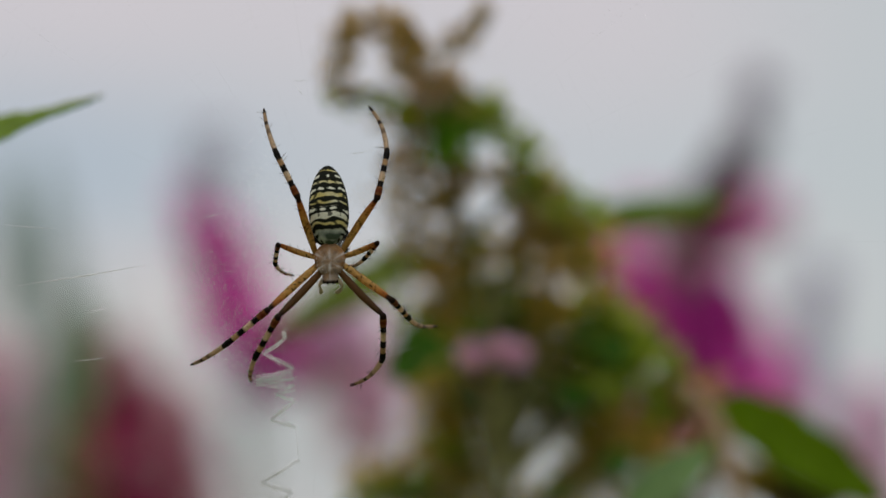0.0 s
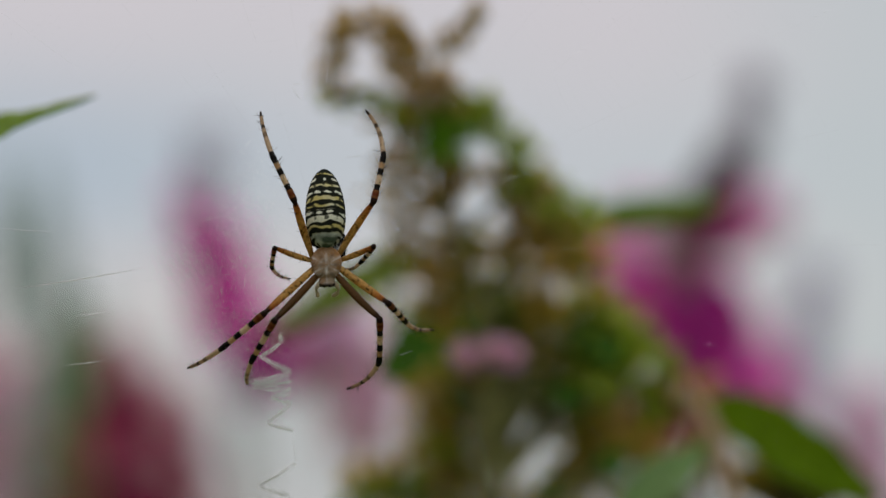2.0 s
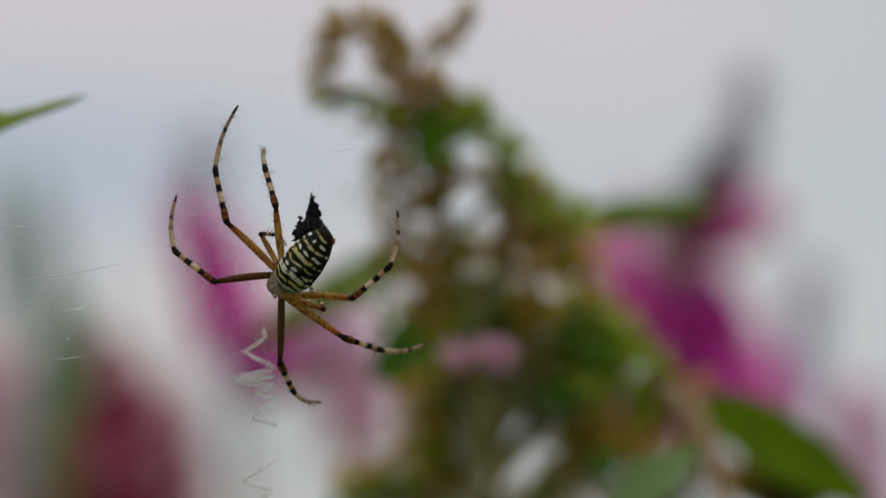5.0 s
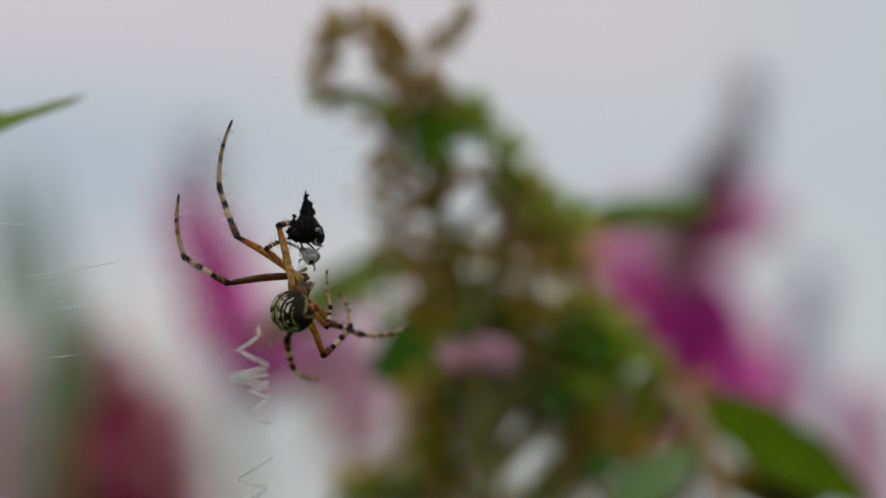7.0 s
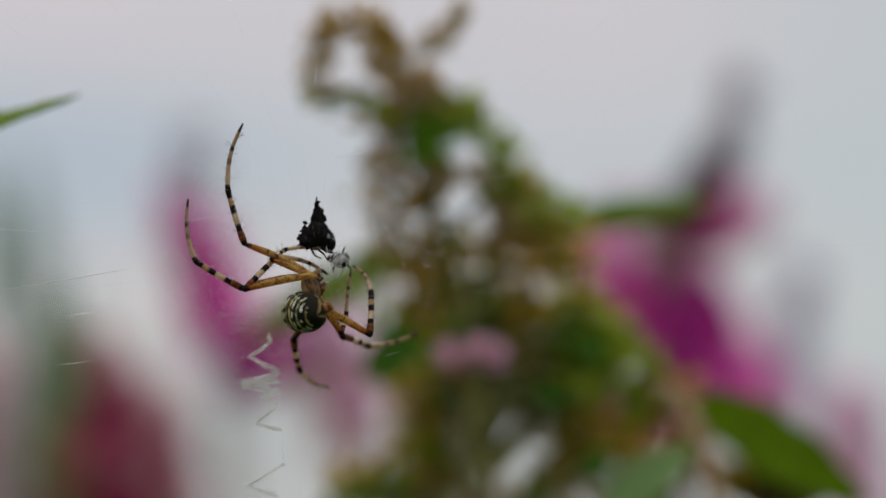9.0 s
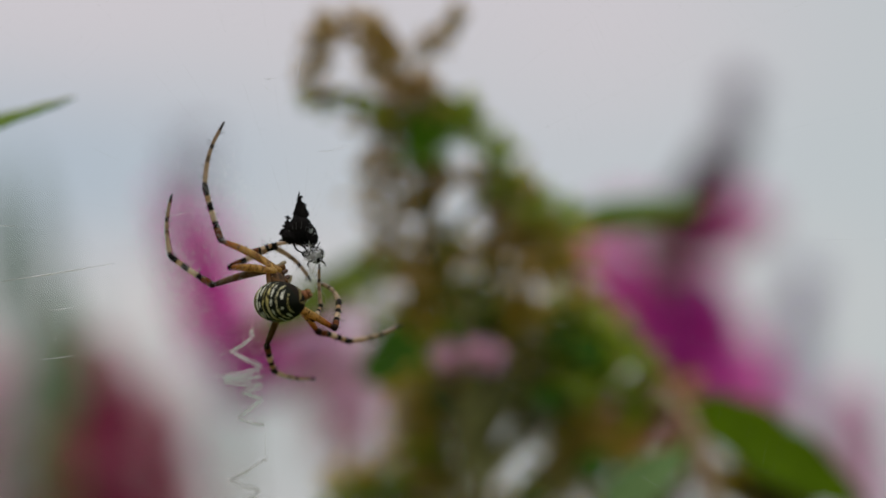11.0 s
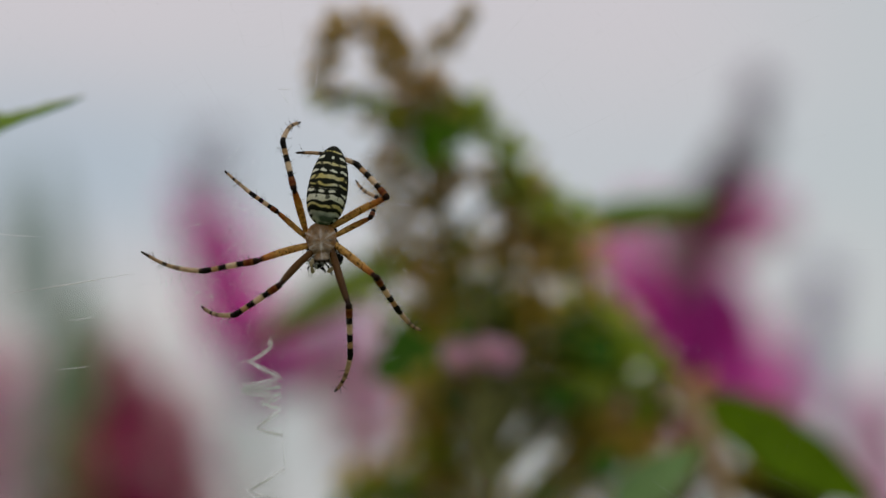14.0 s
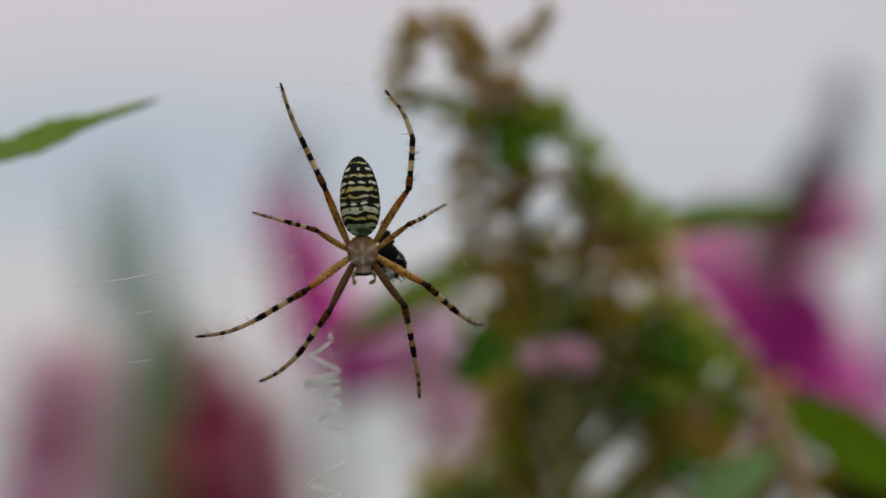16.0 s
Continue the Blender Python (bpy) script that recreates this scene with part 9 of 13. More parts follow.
    walk(JOINTED['A41'], [
        (0, pose(-0.003759, -0.003618, 0.005989, -24.45, 13.35, 96.89)),
        (3.1, pose(-0.003759, -0.003618, 0.005989, -24.45, 13.35, 96.89)),
        (3.3, pose(-0.00367, -0.003312, 0.005665, -24.46, 9.34, 99.19)),
        (3.4, pose(-0.003603, -0.003101, 0.005434, -24.54, 6.76, 101.13)),
        (3.5, pose(-0.003571, -0.003005, 0.005327, -24.58, 5.76, 102.37)),
        (3.6, pose(-0.003571, -0.002329, 0.005537, -24.43, 9.56, 102.98)),
        (3.7, pose(-0.00355, -0.001625, 0.005675, -23.84, 13.88, 104.82)),
        (3.8, pose(-0.003705, -0.001822, 0.006013, -23.08, 19.55, 103.7)),
        (3.9, pose(-0.00383, -0.002011, 0.006342, -22.76, 24.77, 101.49)),
        (4, pose(-0.002777, -0.002831, 0.00633, -22.47, 25.23, 101.87)),
        (4.1, pose(-0.001774, -0.002414, 0.006999, -24.96, 19.56, 110.83)),
        (4.2, pose(-0.00482, -0.00275, 0.004653, -17.57, 9.94, 113.51)),
        (4.35, pose(-0.004787, -0.002682, 0.004669, -16.97, 11.08, 112.68)),
        (4.5, pose(-0.004694, -0.00249, 0.004707, -15.31, 14.47, 110.86)),
        (4.7, pose(-0.004498, -0.002075, 0.004761, -11.99, 22.1, 107.76)),
        (4.9, pose(-0.004246, -0.001522, 0.004772, -7.96, 32.61, 104.55)),
        (5.2, pose(-0.003828, -0.000539, 0.004615, 0.66, 51.79, 103.04)),
        (5.5, pose(-0.00344, 0.000474, 0.00421, 18.44, 71.08, 111.66)),
        (5.9, pose(-0.003061, 0.001575, 0.00349, 116.59, 79.6, -160.04)),
        (6.3, pose(-0.002914, 0.002026, 0.003111, 158.74, 75, -121.71)),
        (6.4, pose(-0.007145, 0.001296, 0.000434, -112.45, 88.1, -55.42)),
        (6.5, pose(-0.008361, -0.0003, -0.004487, -44.47, 72.16, -11.92)),
        (6.65, pose(-0.008586, 0.000397, -0.004979, -52.69, 52, -11.17)),
        (6.8, pose(-0.00872, 0.001085, -0.005458, -53.45, 33.23, -4.38)),
        (6.9, pose(-0.007375, 0.002651, -0.000772, -69.41, 34.72, -8.51)),
        (7, pose(-0.003196, 0.002735, 0.002296, -84.93, 45.22, -11.86)),
        (7.25, pose(-0.00657, 0.003738, -0.0008, -46.03, 32.44, -12.49)),
        (7.5, pose(-0.00779, 0.002996, -0.00526, -13.06, 30, -24.9)),
        (7.75, pose(-0.007361, 0.003368, -0.005577, -13.95, 25.96, -29.57)),
        (8, pose(-0.006876, 0.003705, -0.005875, -14.21, 22.01, -34.05)),
        (8.25, pose(-0.006336, 0.005013, -0.004124, -34.87, 34.86, -50.64)),
        (8.5, pose(-0.005336, 0.005818, -0.002305, -64.04, 36.41, -73.88)),
        (8.75, pose(-0.007741, 0.003335, -0.003426, -54.71, 25.02, -56.18)),
        (9, pose(-0.008381, -0.000154, -0.004463, -48.53, 15.36, -38.65)),
        (9.5, pose(-0.008636, 0.00057, -0.004247, -49.91, 17.74, -40)),
        (10, pose(-0.008922, 0.002204, -0.003693, -54.18, 20.06, -45.96)),
        (10.5, pose(-0.008754, 0.00387, -0.003007, -59.83, 20.86, -53.7)),
        (11, pose(-0.008338, 0.004889, -0.002497, -64.37, 19.96, -59.79)),
        (11.3, pose(-0.008228, 0.005069, -0.002395, -65.56, 17.98, -61.82)),
        (11.5, pose(-0.002791, 0.005892, 0.00096, -74.26, 20.94, -16.16)),
        (11.75, pose(-0.004008, 0.006626, -0.000486, -62.7, 8.19, -27.44)),
        (12, pose(-0.005211, 0.006758, -0.002098, -51.46, 2.62, -41.62)),
        (12.15, pose(-0.00474, 0.00655, -0.001179, -48.27, -3.24, -43.4)),
        (12.3, pose(-0.004225, 0.006326, -0.000307, -44.9, -6.71, -43.68)),
        (12.4, pose(-0.003789, 0.005120, 0.003425, -17.81, -12.16, -34.22)),
        (12.5, pose(-0.002918, -0.000853, 0.007095, -18.84, -24.88, -34.56)),
        (12.6, pose(-0.002187, -0.002803, 0.00718, -9.58, -24.71, -55.5)),
        (12.7, pose(-0.001532, -0.004019, 0.007192, -1.24, -25.06, -65.66)),
        (12.8, pose(-0.000778, -0.005226, 0.007001, 5.77, -23.72, -73.06)),
        (12.9, pose(-0.001154, -0.005554, 0.006595, 9.05, -18, -77.26)),
        (13, pose(-0.0015, -0.005865, 0.006155, 11.11, -12.22, -79.71)),
        (13.15, pose(-0.001734, -0.005823, 0.006306, 11.7, -12.64, -82.87)),
        (13.3, pose(-0.002197, -0.005719, 0.006596, 12.43, -14.02, -86.36)),
        (13.5, pose(-0.00257, -0.005617, 0.006823, 13.29, -15, -89.72)),
        (13.75, pose(-0.002534, -0.005484, 0.0074, 13.67, -14.6, -91.26)),
        (14, pose(-0.002458, -0.005359, 0.007965, 13.78, -14.44, -91.72)),
        (14.15, pose(-0.003308, -0.004252, 0.008218, 12.36, -19.3, -93.73)),
        (14.3, pose(-0.004089, -0.003162, 0.008274, 11.36, -24.15, -96.16)),
        (14.4, pose(-0.004404, -0.003581, 0.008284, 19.48, -12.18, -93.26)),
        (14.5, pose(-0.004699, -0.00396, 0.008247, 27.84, -1.89, -86.42)),
        (14.6, pose(-0.004667, -0.004769, 0.00871, 30.66, -11.39, -89.91)),
        (14.7, pose(-0.004482, -0.005954, 0.009216, 38.12, -27.5, -99.99)),
        (14.8, pose(-0.004352, -0.006387, 0.009353, 43.71, -35.77, -106.87)),
        (14.9, pose(-0.004085, -0.006534, 0.009675, 42.89, -38.06, -107.05)),
        (15, pose(-0.003823, -0.006624, 0.009984, 42.19, -40.13, -107.48)),
        (15.15, pose(-0.004354, -0.006427, 0.009689, 36.71, -34.51, -100.19)),
        (15.3, pose(-0.005435, -0.005488, 0.008885, 29.88, -21.3, -89.83)),
        (15.5, pose(-0.006263, -0.004247, 0.007908, 26.65, -9.68, -83.59)),
        (15.7, pose(-0.006227, -0.003634, 0.007864, 26.1, -7.82, -82.59)),
        (15.85, pose(-0.00615, -0.002819, 0.007718, 25.49, -5.45, -81.53)),
        (16, pose(-0.006097, -0.002389, 0.007605, 25.21, -4.23, -81.09))])
    walk(JOINTED['A42'], [
        (0, pose(-0.006391, -0.002659, 0.011334, -32.32, 30.04, 57.38)),
        (3.1, pose(-0.006391, -0.002659, 0.011334, -32.32, 30.04, 57.38)),
        (3.3, pose(-0.006279, -0.002831, 0.011085, -30.95, 29.08, 59.65)),
        (3.4, pose(-0.006187, -0.00295, 0.010885, -29.82, 28.65, 61.69)),
        (3.5, pose(-0.006141, -0.003005, 0.010787, -29.14, 28.62, 62.99)),
        (3.6, pose(-0.006208, -0.002, 0.010955, -29.92, 29.41, 61.85)),
        (3.7, pose(-0.006246, -0.000968, 0.011034, -31.12, 29.76, 59.88)),
        (3.8, pose(-0.006443, -0.000578, 0.011245, -33.73, 30.42, 56.91)),
        (3.9, pose(-0.006582, -0.000192, 0.011395, -36.64, 30.68, 53.53)),
        (4, pose(-0.005523, -0.000979, 0.011375, -38.55, 31.05, 57.52)),
        (4.1, pose(-0.004806, -0.001607, 0.012154, -44.31, 37.19, 59.02)),
        (4.2, pose(-0.006887, -0.002566, 0.01032, -32.11, 44.4, 58.23)),
        (4.35, pose(-0.00684, -0.002338, 0.010333, -31.39, 45.86, 59.36)),
        (4.5, pose(-0.006701, -0.001699, 0.010343, -32.21, 48.2, 58.46)),
        (4.7, pose(-0.006369, -0.000343, 0.01023, -35.52, 52.51, 54.59)),
        (4.9, pose(-0.005863, 0.001386, 0.009806, -41.55, 57.8, 47.73)),
        (5.2, pose(-0.00483, 0.004096, 0.008347, -58.34, 65.65, 29.46)),
        (5.5, pose(-0.003665, 0.006212, 0.006066, -86.65, 70.4, -0.4)),
        (5.9, pose(-0.002405, 0.007554, 0.003002, -120.16, 67.11, -35.73)),
        (6.3, pose(-0.001919, 0.007797, 0.001655, -129.93, 63.93, -46.24)),
        (6.4, pose(-0.003861, 0.006359, 0.000358, 100.83, 59.82, 170.68)),
        (6.5, pose(-0.003476, 0.00299, -0.003168, 82.81, 37.75, 147.8)),
        (6.65, pose(-0.004828, 0.004548, -0.002728, 82.48, 56.18, 136.57)),
        (6.8, pose(-0.006386, 0.005768, -0.002452, 3.28, 87.44, 46.76)),
        (6.9, pose(-0.005344, 0.008059, 0.000972, -142.71, 78.89, -79.32)),
        (7, pose(-0.00159, 0.008539, 0.002672, 156.3, 69, -121.78)),
        (7.25, pose(-0.003436, 0.007492, 0.002736, 171.07, 77.2, -136.24)),
        (7.5, pose(-0.00455, 0.002996, -0.000169, 121.9, 84.46, 146.01)),
        (7.75, pose(-0.004414, 0.003368, -0.000311, 74.84, 83.47, 91.11)),
        (8, pose(-0.00423, 0.003705, -0.000452, 38.19, 81.98, 46.54)),
        (8.25, pose(-0.001874, 0.005013, -6.1e-05, 100.35, 77.97, 119.09)),
        (8.5, pose(0.000311, 0.005818, -0.000179, 111.67, 60.38, 139.01)),
        (8.75, pose(-0.002828, 0.004851, -0.000267, 122.92, 64.64, 150.61)),
        (9, pose(-0.00473, 0.002717, -0.000609, 156.42, 72.05, -174.03)),
        (9.5, pose(-0.004761, 0.003345, -0.000546, 173.91, 71.07, -154.52)),
        (10, pose(-0.004562, 0.004735, -0.000375, 171.39, 65.33, -154.36)),
        (10.5, pose(-0.00391, 0.006088, -0.000173, 163.5, 57.95, -160.21)),
        (11, pose(-0.003187, 0.006856, -4.3e-05, 157.51, 51.6, -165.57)),
        (11.3, pose(-0.003021, 0.006984, -2.1e-05, 154.28, 49.39, -169.43)),
        (11.5, pose(-0.000613, 0.011308, 0.002489, 132.13, 53.67, -152.08)),
        (11.75, pose(-0.001187, 0.011203, 0.002254, 136.38, 61.52, -155.43)),
        (12, pose(-0.001948, 0.010172, 0.001659, 137.03, 67.24, -162.92)),
        (12.15, pose(-0.001811, 0.009979, 0.002831, 134.64, 71.82, -165.59)),
        (12.3, pose(-0.001644, 0.009752, 0.003939, 133.18, 76.97, -167.43)),
        (12.4, pose(-0.003752, 0.007321, 0.009026, 11.03, 53.31, 78.19)),
        (12.5, pose(-0.003789, 0.002106, 0.012262, -4.15, 49.84, 80.11)),
        (12.6, pose(-0.002768, -0.000185, 0.012586, -17.05, 62.14, 63.11)),
        (12.7, pose(-0.002467, -0.001636, 0.012657, -26.37, 62.52, 52.32)),
        (12.8, pose(-0.002063, -0.003092, 0.012497, -34.68, 62.52, 42.86)),
        (12.9, pose(-0.002486, -0.003968, 0.012262, -33.75, 60.41, 41.68)),
        (13, pose(-0.002868, -0.00484, 0.011943, -31.15, 58.99, 42.38)),
        (13.15, pose(-0.003108, -0.004691, 0.012072, -31.81, 59.18, 40.19)),
        (13.3, pose(-0.003584, -0.004376, 0.012314, -33.29, 59.53, 35.66)),
        (13.5, pose(-0.003965, -0.004104, 0.012495, -35.43, 59.49, 30.95)),
        (13.75, pose(-0.003928, -0.003975, 0.013075, -40.25, 60.71, 28.53)),
        (14, pose(-0.00385, -0.003855, 0.013641, -44.16, 62.44, 27.16)),
        (14.15, pose(-0.00447, -0.002224, 0.013781, -40.01, 60.67, 28.07)),
        (14.3, pose(-0.005011, -0.000628, 0.013672, -38.18, 57.97, 26.25)),
        (14.4, pose(-0.006344, -0.002268, 0.013845, -21.91, 23.37, 39.55)),
        (14.5, pose(-0.007523, -0.00396, 0.01358, -3.78, -13.94, 15.35)),
        (14.6, pose(-0.007746, -0.003748, 0.013799, -15.38, -13.63, 13.69)),
        (14.7, pose(-0.00777, -0.003149, 0.013428, -38.25, -10.46, 16.61)),
        (14.8, pose(-0.007603, -0.002737, 0.012892, -50.31, -7.35, 17.57)),
        (14.9, pose(-0.007213, -0.002724, 0.013157, -55.73, -0.78, 25.65)),
        (15, pose(-0.006824, -0.002659, 0.013402, -59.56, 15.82, 37.54)),
        (15.15, pose(-0.007419, -0.003091, 0.013676, -53.12, 23.49, 44.72)),
        (15.3, pose(-0.008447, -0.003595, 0.013761, -42.48, 25.26, 52.2)),
        (15.5, pose(-0.009054, -0.003648, 0.013224, -34.06, 24.92, 58.25)),
        (15.7, pose(-0.008954, -0.003245, 0.013233, -27.9, 14.37, 64.62)),
        (15.85, pose(-0.008795, -0.002689, 0.013141, -22.1, 0.36, 69.66)),
        (16, pose(-0.008698, -0.002389, 0.01305, -19.44, -6.97, 71.02))])
    walk(JOINTED['B10'], [
        (0, pose(0.001164, 0.000268, -0.002782, 149.75, 45.61, 100.99)),
        (3.1, pose(0.001164, 0.000268, -0.002782, 149.75, 45.61, 100.99)),
        (3.3, pose(0.001162, 0.000388, -0.003435, 148.26, 48.14, 97.41)),
        (3.4, pose(0.001159, 0.000473, -0.003877, 146.46, 49.52, 94.04)),
        (3.5, pose(0.001157, 0.000512, -0.004075, 144.99, 49.8, 91.71)),
        (3.6, pose(0.001034, 0.000584, -0.004249, 150.73, 46.7, 94.17)),
        (3.7, pose(0.00091, 0.000656, -0.004421, 156.3, 43.61, 96.51)),
        (3.8, pose(0.000337, 0.000612, -0.004336, 162.28, 44.44, 94.9)),
        (3.9, pose(-0.000243, 0.000557, -0.004199, 167.82, 45.39, 92.73)),
        (4, pose(-0.00023, 0.000724, -0.004151, 171.54, 45.57, 91.49)),
        (4.1, pose(-0.000445, 0.000765, -0.003799, 172.83, 42.14, 91.69)),
        (4.2, pose(-0.004927, 0.002404, -0.005606, 168.62, 42.46, 85.3)),
        (4.35, pose(-0.004875, 0.002441, -0.005611, 166.38, 40.5, 81.21)),
        (4.5, pose(-0.004724, 0.00254, -0.005621, 166.62, 36.57, 79.17)),
        (4.7, pose(-0.004386, 0.002742, -0.005634, 169.9, 29.08, 78.73)),
        (4.9, pose(-0.00391, 0.002981, -0.005636, 174.64, 19.46, 78.16)),
        (5.2, pose(-0.002998, 0.003304, -0.005604, -176.41, 3.14, 74.69)),
        (5.5, pose(-0.001982, 0.003483, -0.005542, -164.38, -11.35, 65.67)),
        (5.9, pose(-0.00082, 0.003473, -0.005474, -143.78, -18.37, 45.76)),
        (6.3, pose(-0.000333, 0.003403, -0.005453, -132.84, -14.01, 33.65)),
        (6.4, pose(-2.4e-05, 0.003403, -0.005627, -131.98, -9.31, 30.89)),
        (6.5, pose(0.000286, 0.003403, -0.0058, -131.52, -5.18, 28.78)),
        (6.65, pose(2.7e-05, 0.003387, -0.005876, -132.42, -4.8, 28.11)),
        (6.8, pose(-0.000231, 0.00337, -0.005953, -133.46, -6.07, 28.97)),
        (6.9, pose(-9.2e-05, 0.00337, -0.005911, -132.26, -6.58, 29.07)),
        (7, pose(4.8e-05, 0.00337, -0.00587, -131.03, -6.73, 28.83)),
        (7.25, pose(0.000122, 0.003343, -0.005871, -129.98, -5.25, 28.04)),
        (7.5, pose(0.000194, 0.003315, -0.005874, -128.92, -2.79, 26.54)),
        (7.75, pose(0.000274, 0.003322, -0.00572, -130.85, -1.16, 27.09)),
        (8, pose(0.000354, 0.003329, -0.005566, -132.78, -0.41, 28.37)),
        (8.25, pose(0.000268, 0.003309, -0.005466, -132.78, 1.05, 30.01)),
        (8.5, pose(0.000183, 0.003289, -0.005367, -132.74, 2.64, 31.53)),
        (8.75, pose(0.000272, 0.003306, -0.005212, -131.73, 2.2, 30.5)),
        (9, pose(0.000361, 0.003321, -0.005057, -130.72, 1.98, 29.29)),
        (9.5, pose(8.7e-05, 0.003327, -0.005035, -132.73, 1.2, 29.67)),
        (10, pose(-0.000548, 0.003342, -0.004983, -137.45, -1.56, 31.92)),
        (10.5, pose(-0.001266, 0.003358, -0.004924, -143.05, -5.05, 36.12)),
        (11, pose(-0.001791, 0.00337, -0.00488, -147.5, -8, 41.09)),
        (11.3, pose(-0.001896, 0.003372, -0.004872, -148.91, -10.31, 45.14)),
        (11.5, pose(-0.002078, 0.003335, -0.004572, -149.96, -13.37, 48.08)),
        (11.75, pose(-0.00213, 0.003315, -0.004455, -151.79, -13.75, 51.51)),
        (12, pose(-0.002184, 0.003296, -0.004337, -153.41, -13.65, 54.32)),
        (12.15, pose(-0.002419, 0.003503, -0.004436, -155.76, -21.04, 54.59)),
        (12.3, pose(-0.00269, 0.003556, -0.004546, -159.92, -29.11, 57.85)),
        (12.4, pose(-0.001547, 0.003307, -0.005367, -147.69, -40.22, 51.60)),
        (12.5, pose(-0.001519, 0.002590, -0.004241, 161.57, 34.98, 62.89)),
        (12.6, pose(-0.001307, 0.002036, -0.003241, 155.34, 39.32, 63.99)),
        (12.7, pose(-0.000161, 0.001427, -0.002543, 158.18, 40.75, 69.96)),
        (12.8, pose(0.001051, 0.000814, -0.0017, 160.31, 41.68, 74.78)),
        (12.9, pose(0.001066, 0.000684, -0.001532, 160.73, 40.49, 78.47)),
        (13, pose(0.001086, 0.000558, -0.001314, 160.41, 39.14, 81.22)),
        (13.15, pose(0.001128, 0.00057, -0.001164, 161.32, 40.24, 82.95)),
        (13.3, pose(0.001211, 0.000592, -0.000863, 161.9, 41.88, 84.36)),
        (13.5, pose(0.00128, 0.000609, -0.000614, 162.61, 43.27, 85.8)),
        (13.75, pose(0.001557, 0.000432, 1.9e-05, 164.66, 41.01, 88.96)),
        (14, pose(0.001819, 0.000268, 0.000725, 166.54, 38.71, 92.12)),
        (14.15, pose(0.00105, 0.001452, -8.8e-05, 165.39, 40.63, 92.84)),
        (14.3, pose(0.000289, 0.002509, -0.000447, 163.69, 42.41, 92.68)),
        (14.4, pose(0.00017, 0.002361, -0.000301, 165.67, 41.3, 92.83)),
        (14.5, pose(5.2e-05, 0.002195, -0.000143, 167.29, 40.1, 92.41)),
        (14.6, pose(-0.000395, 0.001839, 0.000815, 166.11, 39.22, 92.27)),
        (14.7, pose(-0.001215, 0.001144, 0.002742, 164.56, 37.76, 93.02)),
        (14.8, pose(-0.001657, 0.000763, 0.003858, 163.97, 37.09, 93.84)),
        (14.9, pose(-0.001774, 0.000618, 0.004626, 165.64, 34.07, 95.95)),
        (15, pose(-0.001891, 0.000469, 0.005403, 167.51, 31.17, 98.73)),
        (15.15, pose(-0.001768, 0.000497, 0.004169, 165.65, 34.31, 99.49)),
        (15.3, pose(-0.001522, 0.000554, 0.001704, 160.25, 40.08, 97.95)),
        (15.5, pose(-0.001324, 0.000598, -0.0003, 154.69, 44.39, 95.07)),
        (15.7, pose(-0.000993, 0.00061, -0.000723, 154.2, 46.12, 93.57)),
        (15.85, pose(-0.000586, 0.000626, -0.001241, 153.25, 48.15, 91.34)),
        (16, pose(-0.000383, 0.000633, -0.0015, 152.4, 49.01, 89.76))])
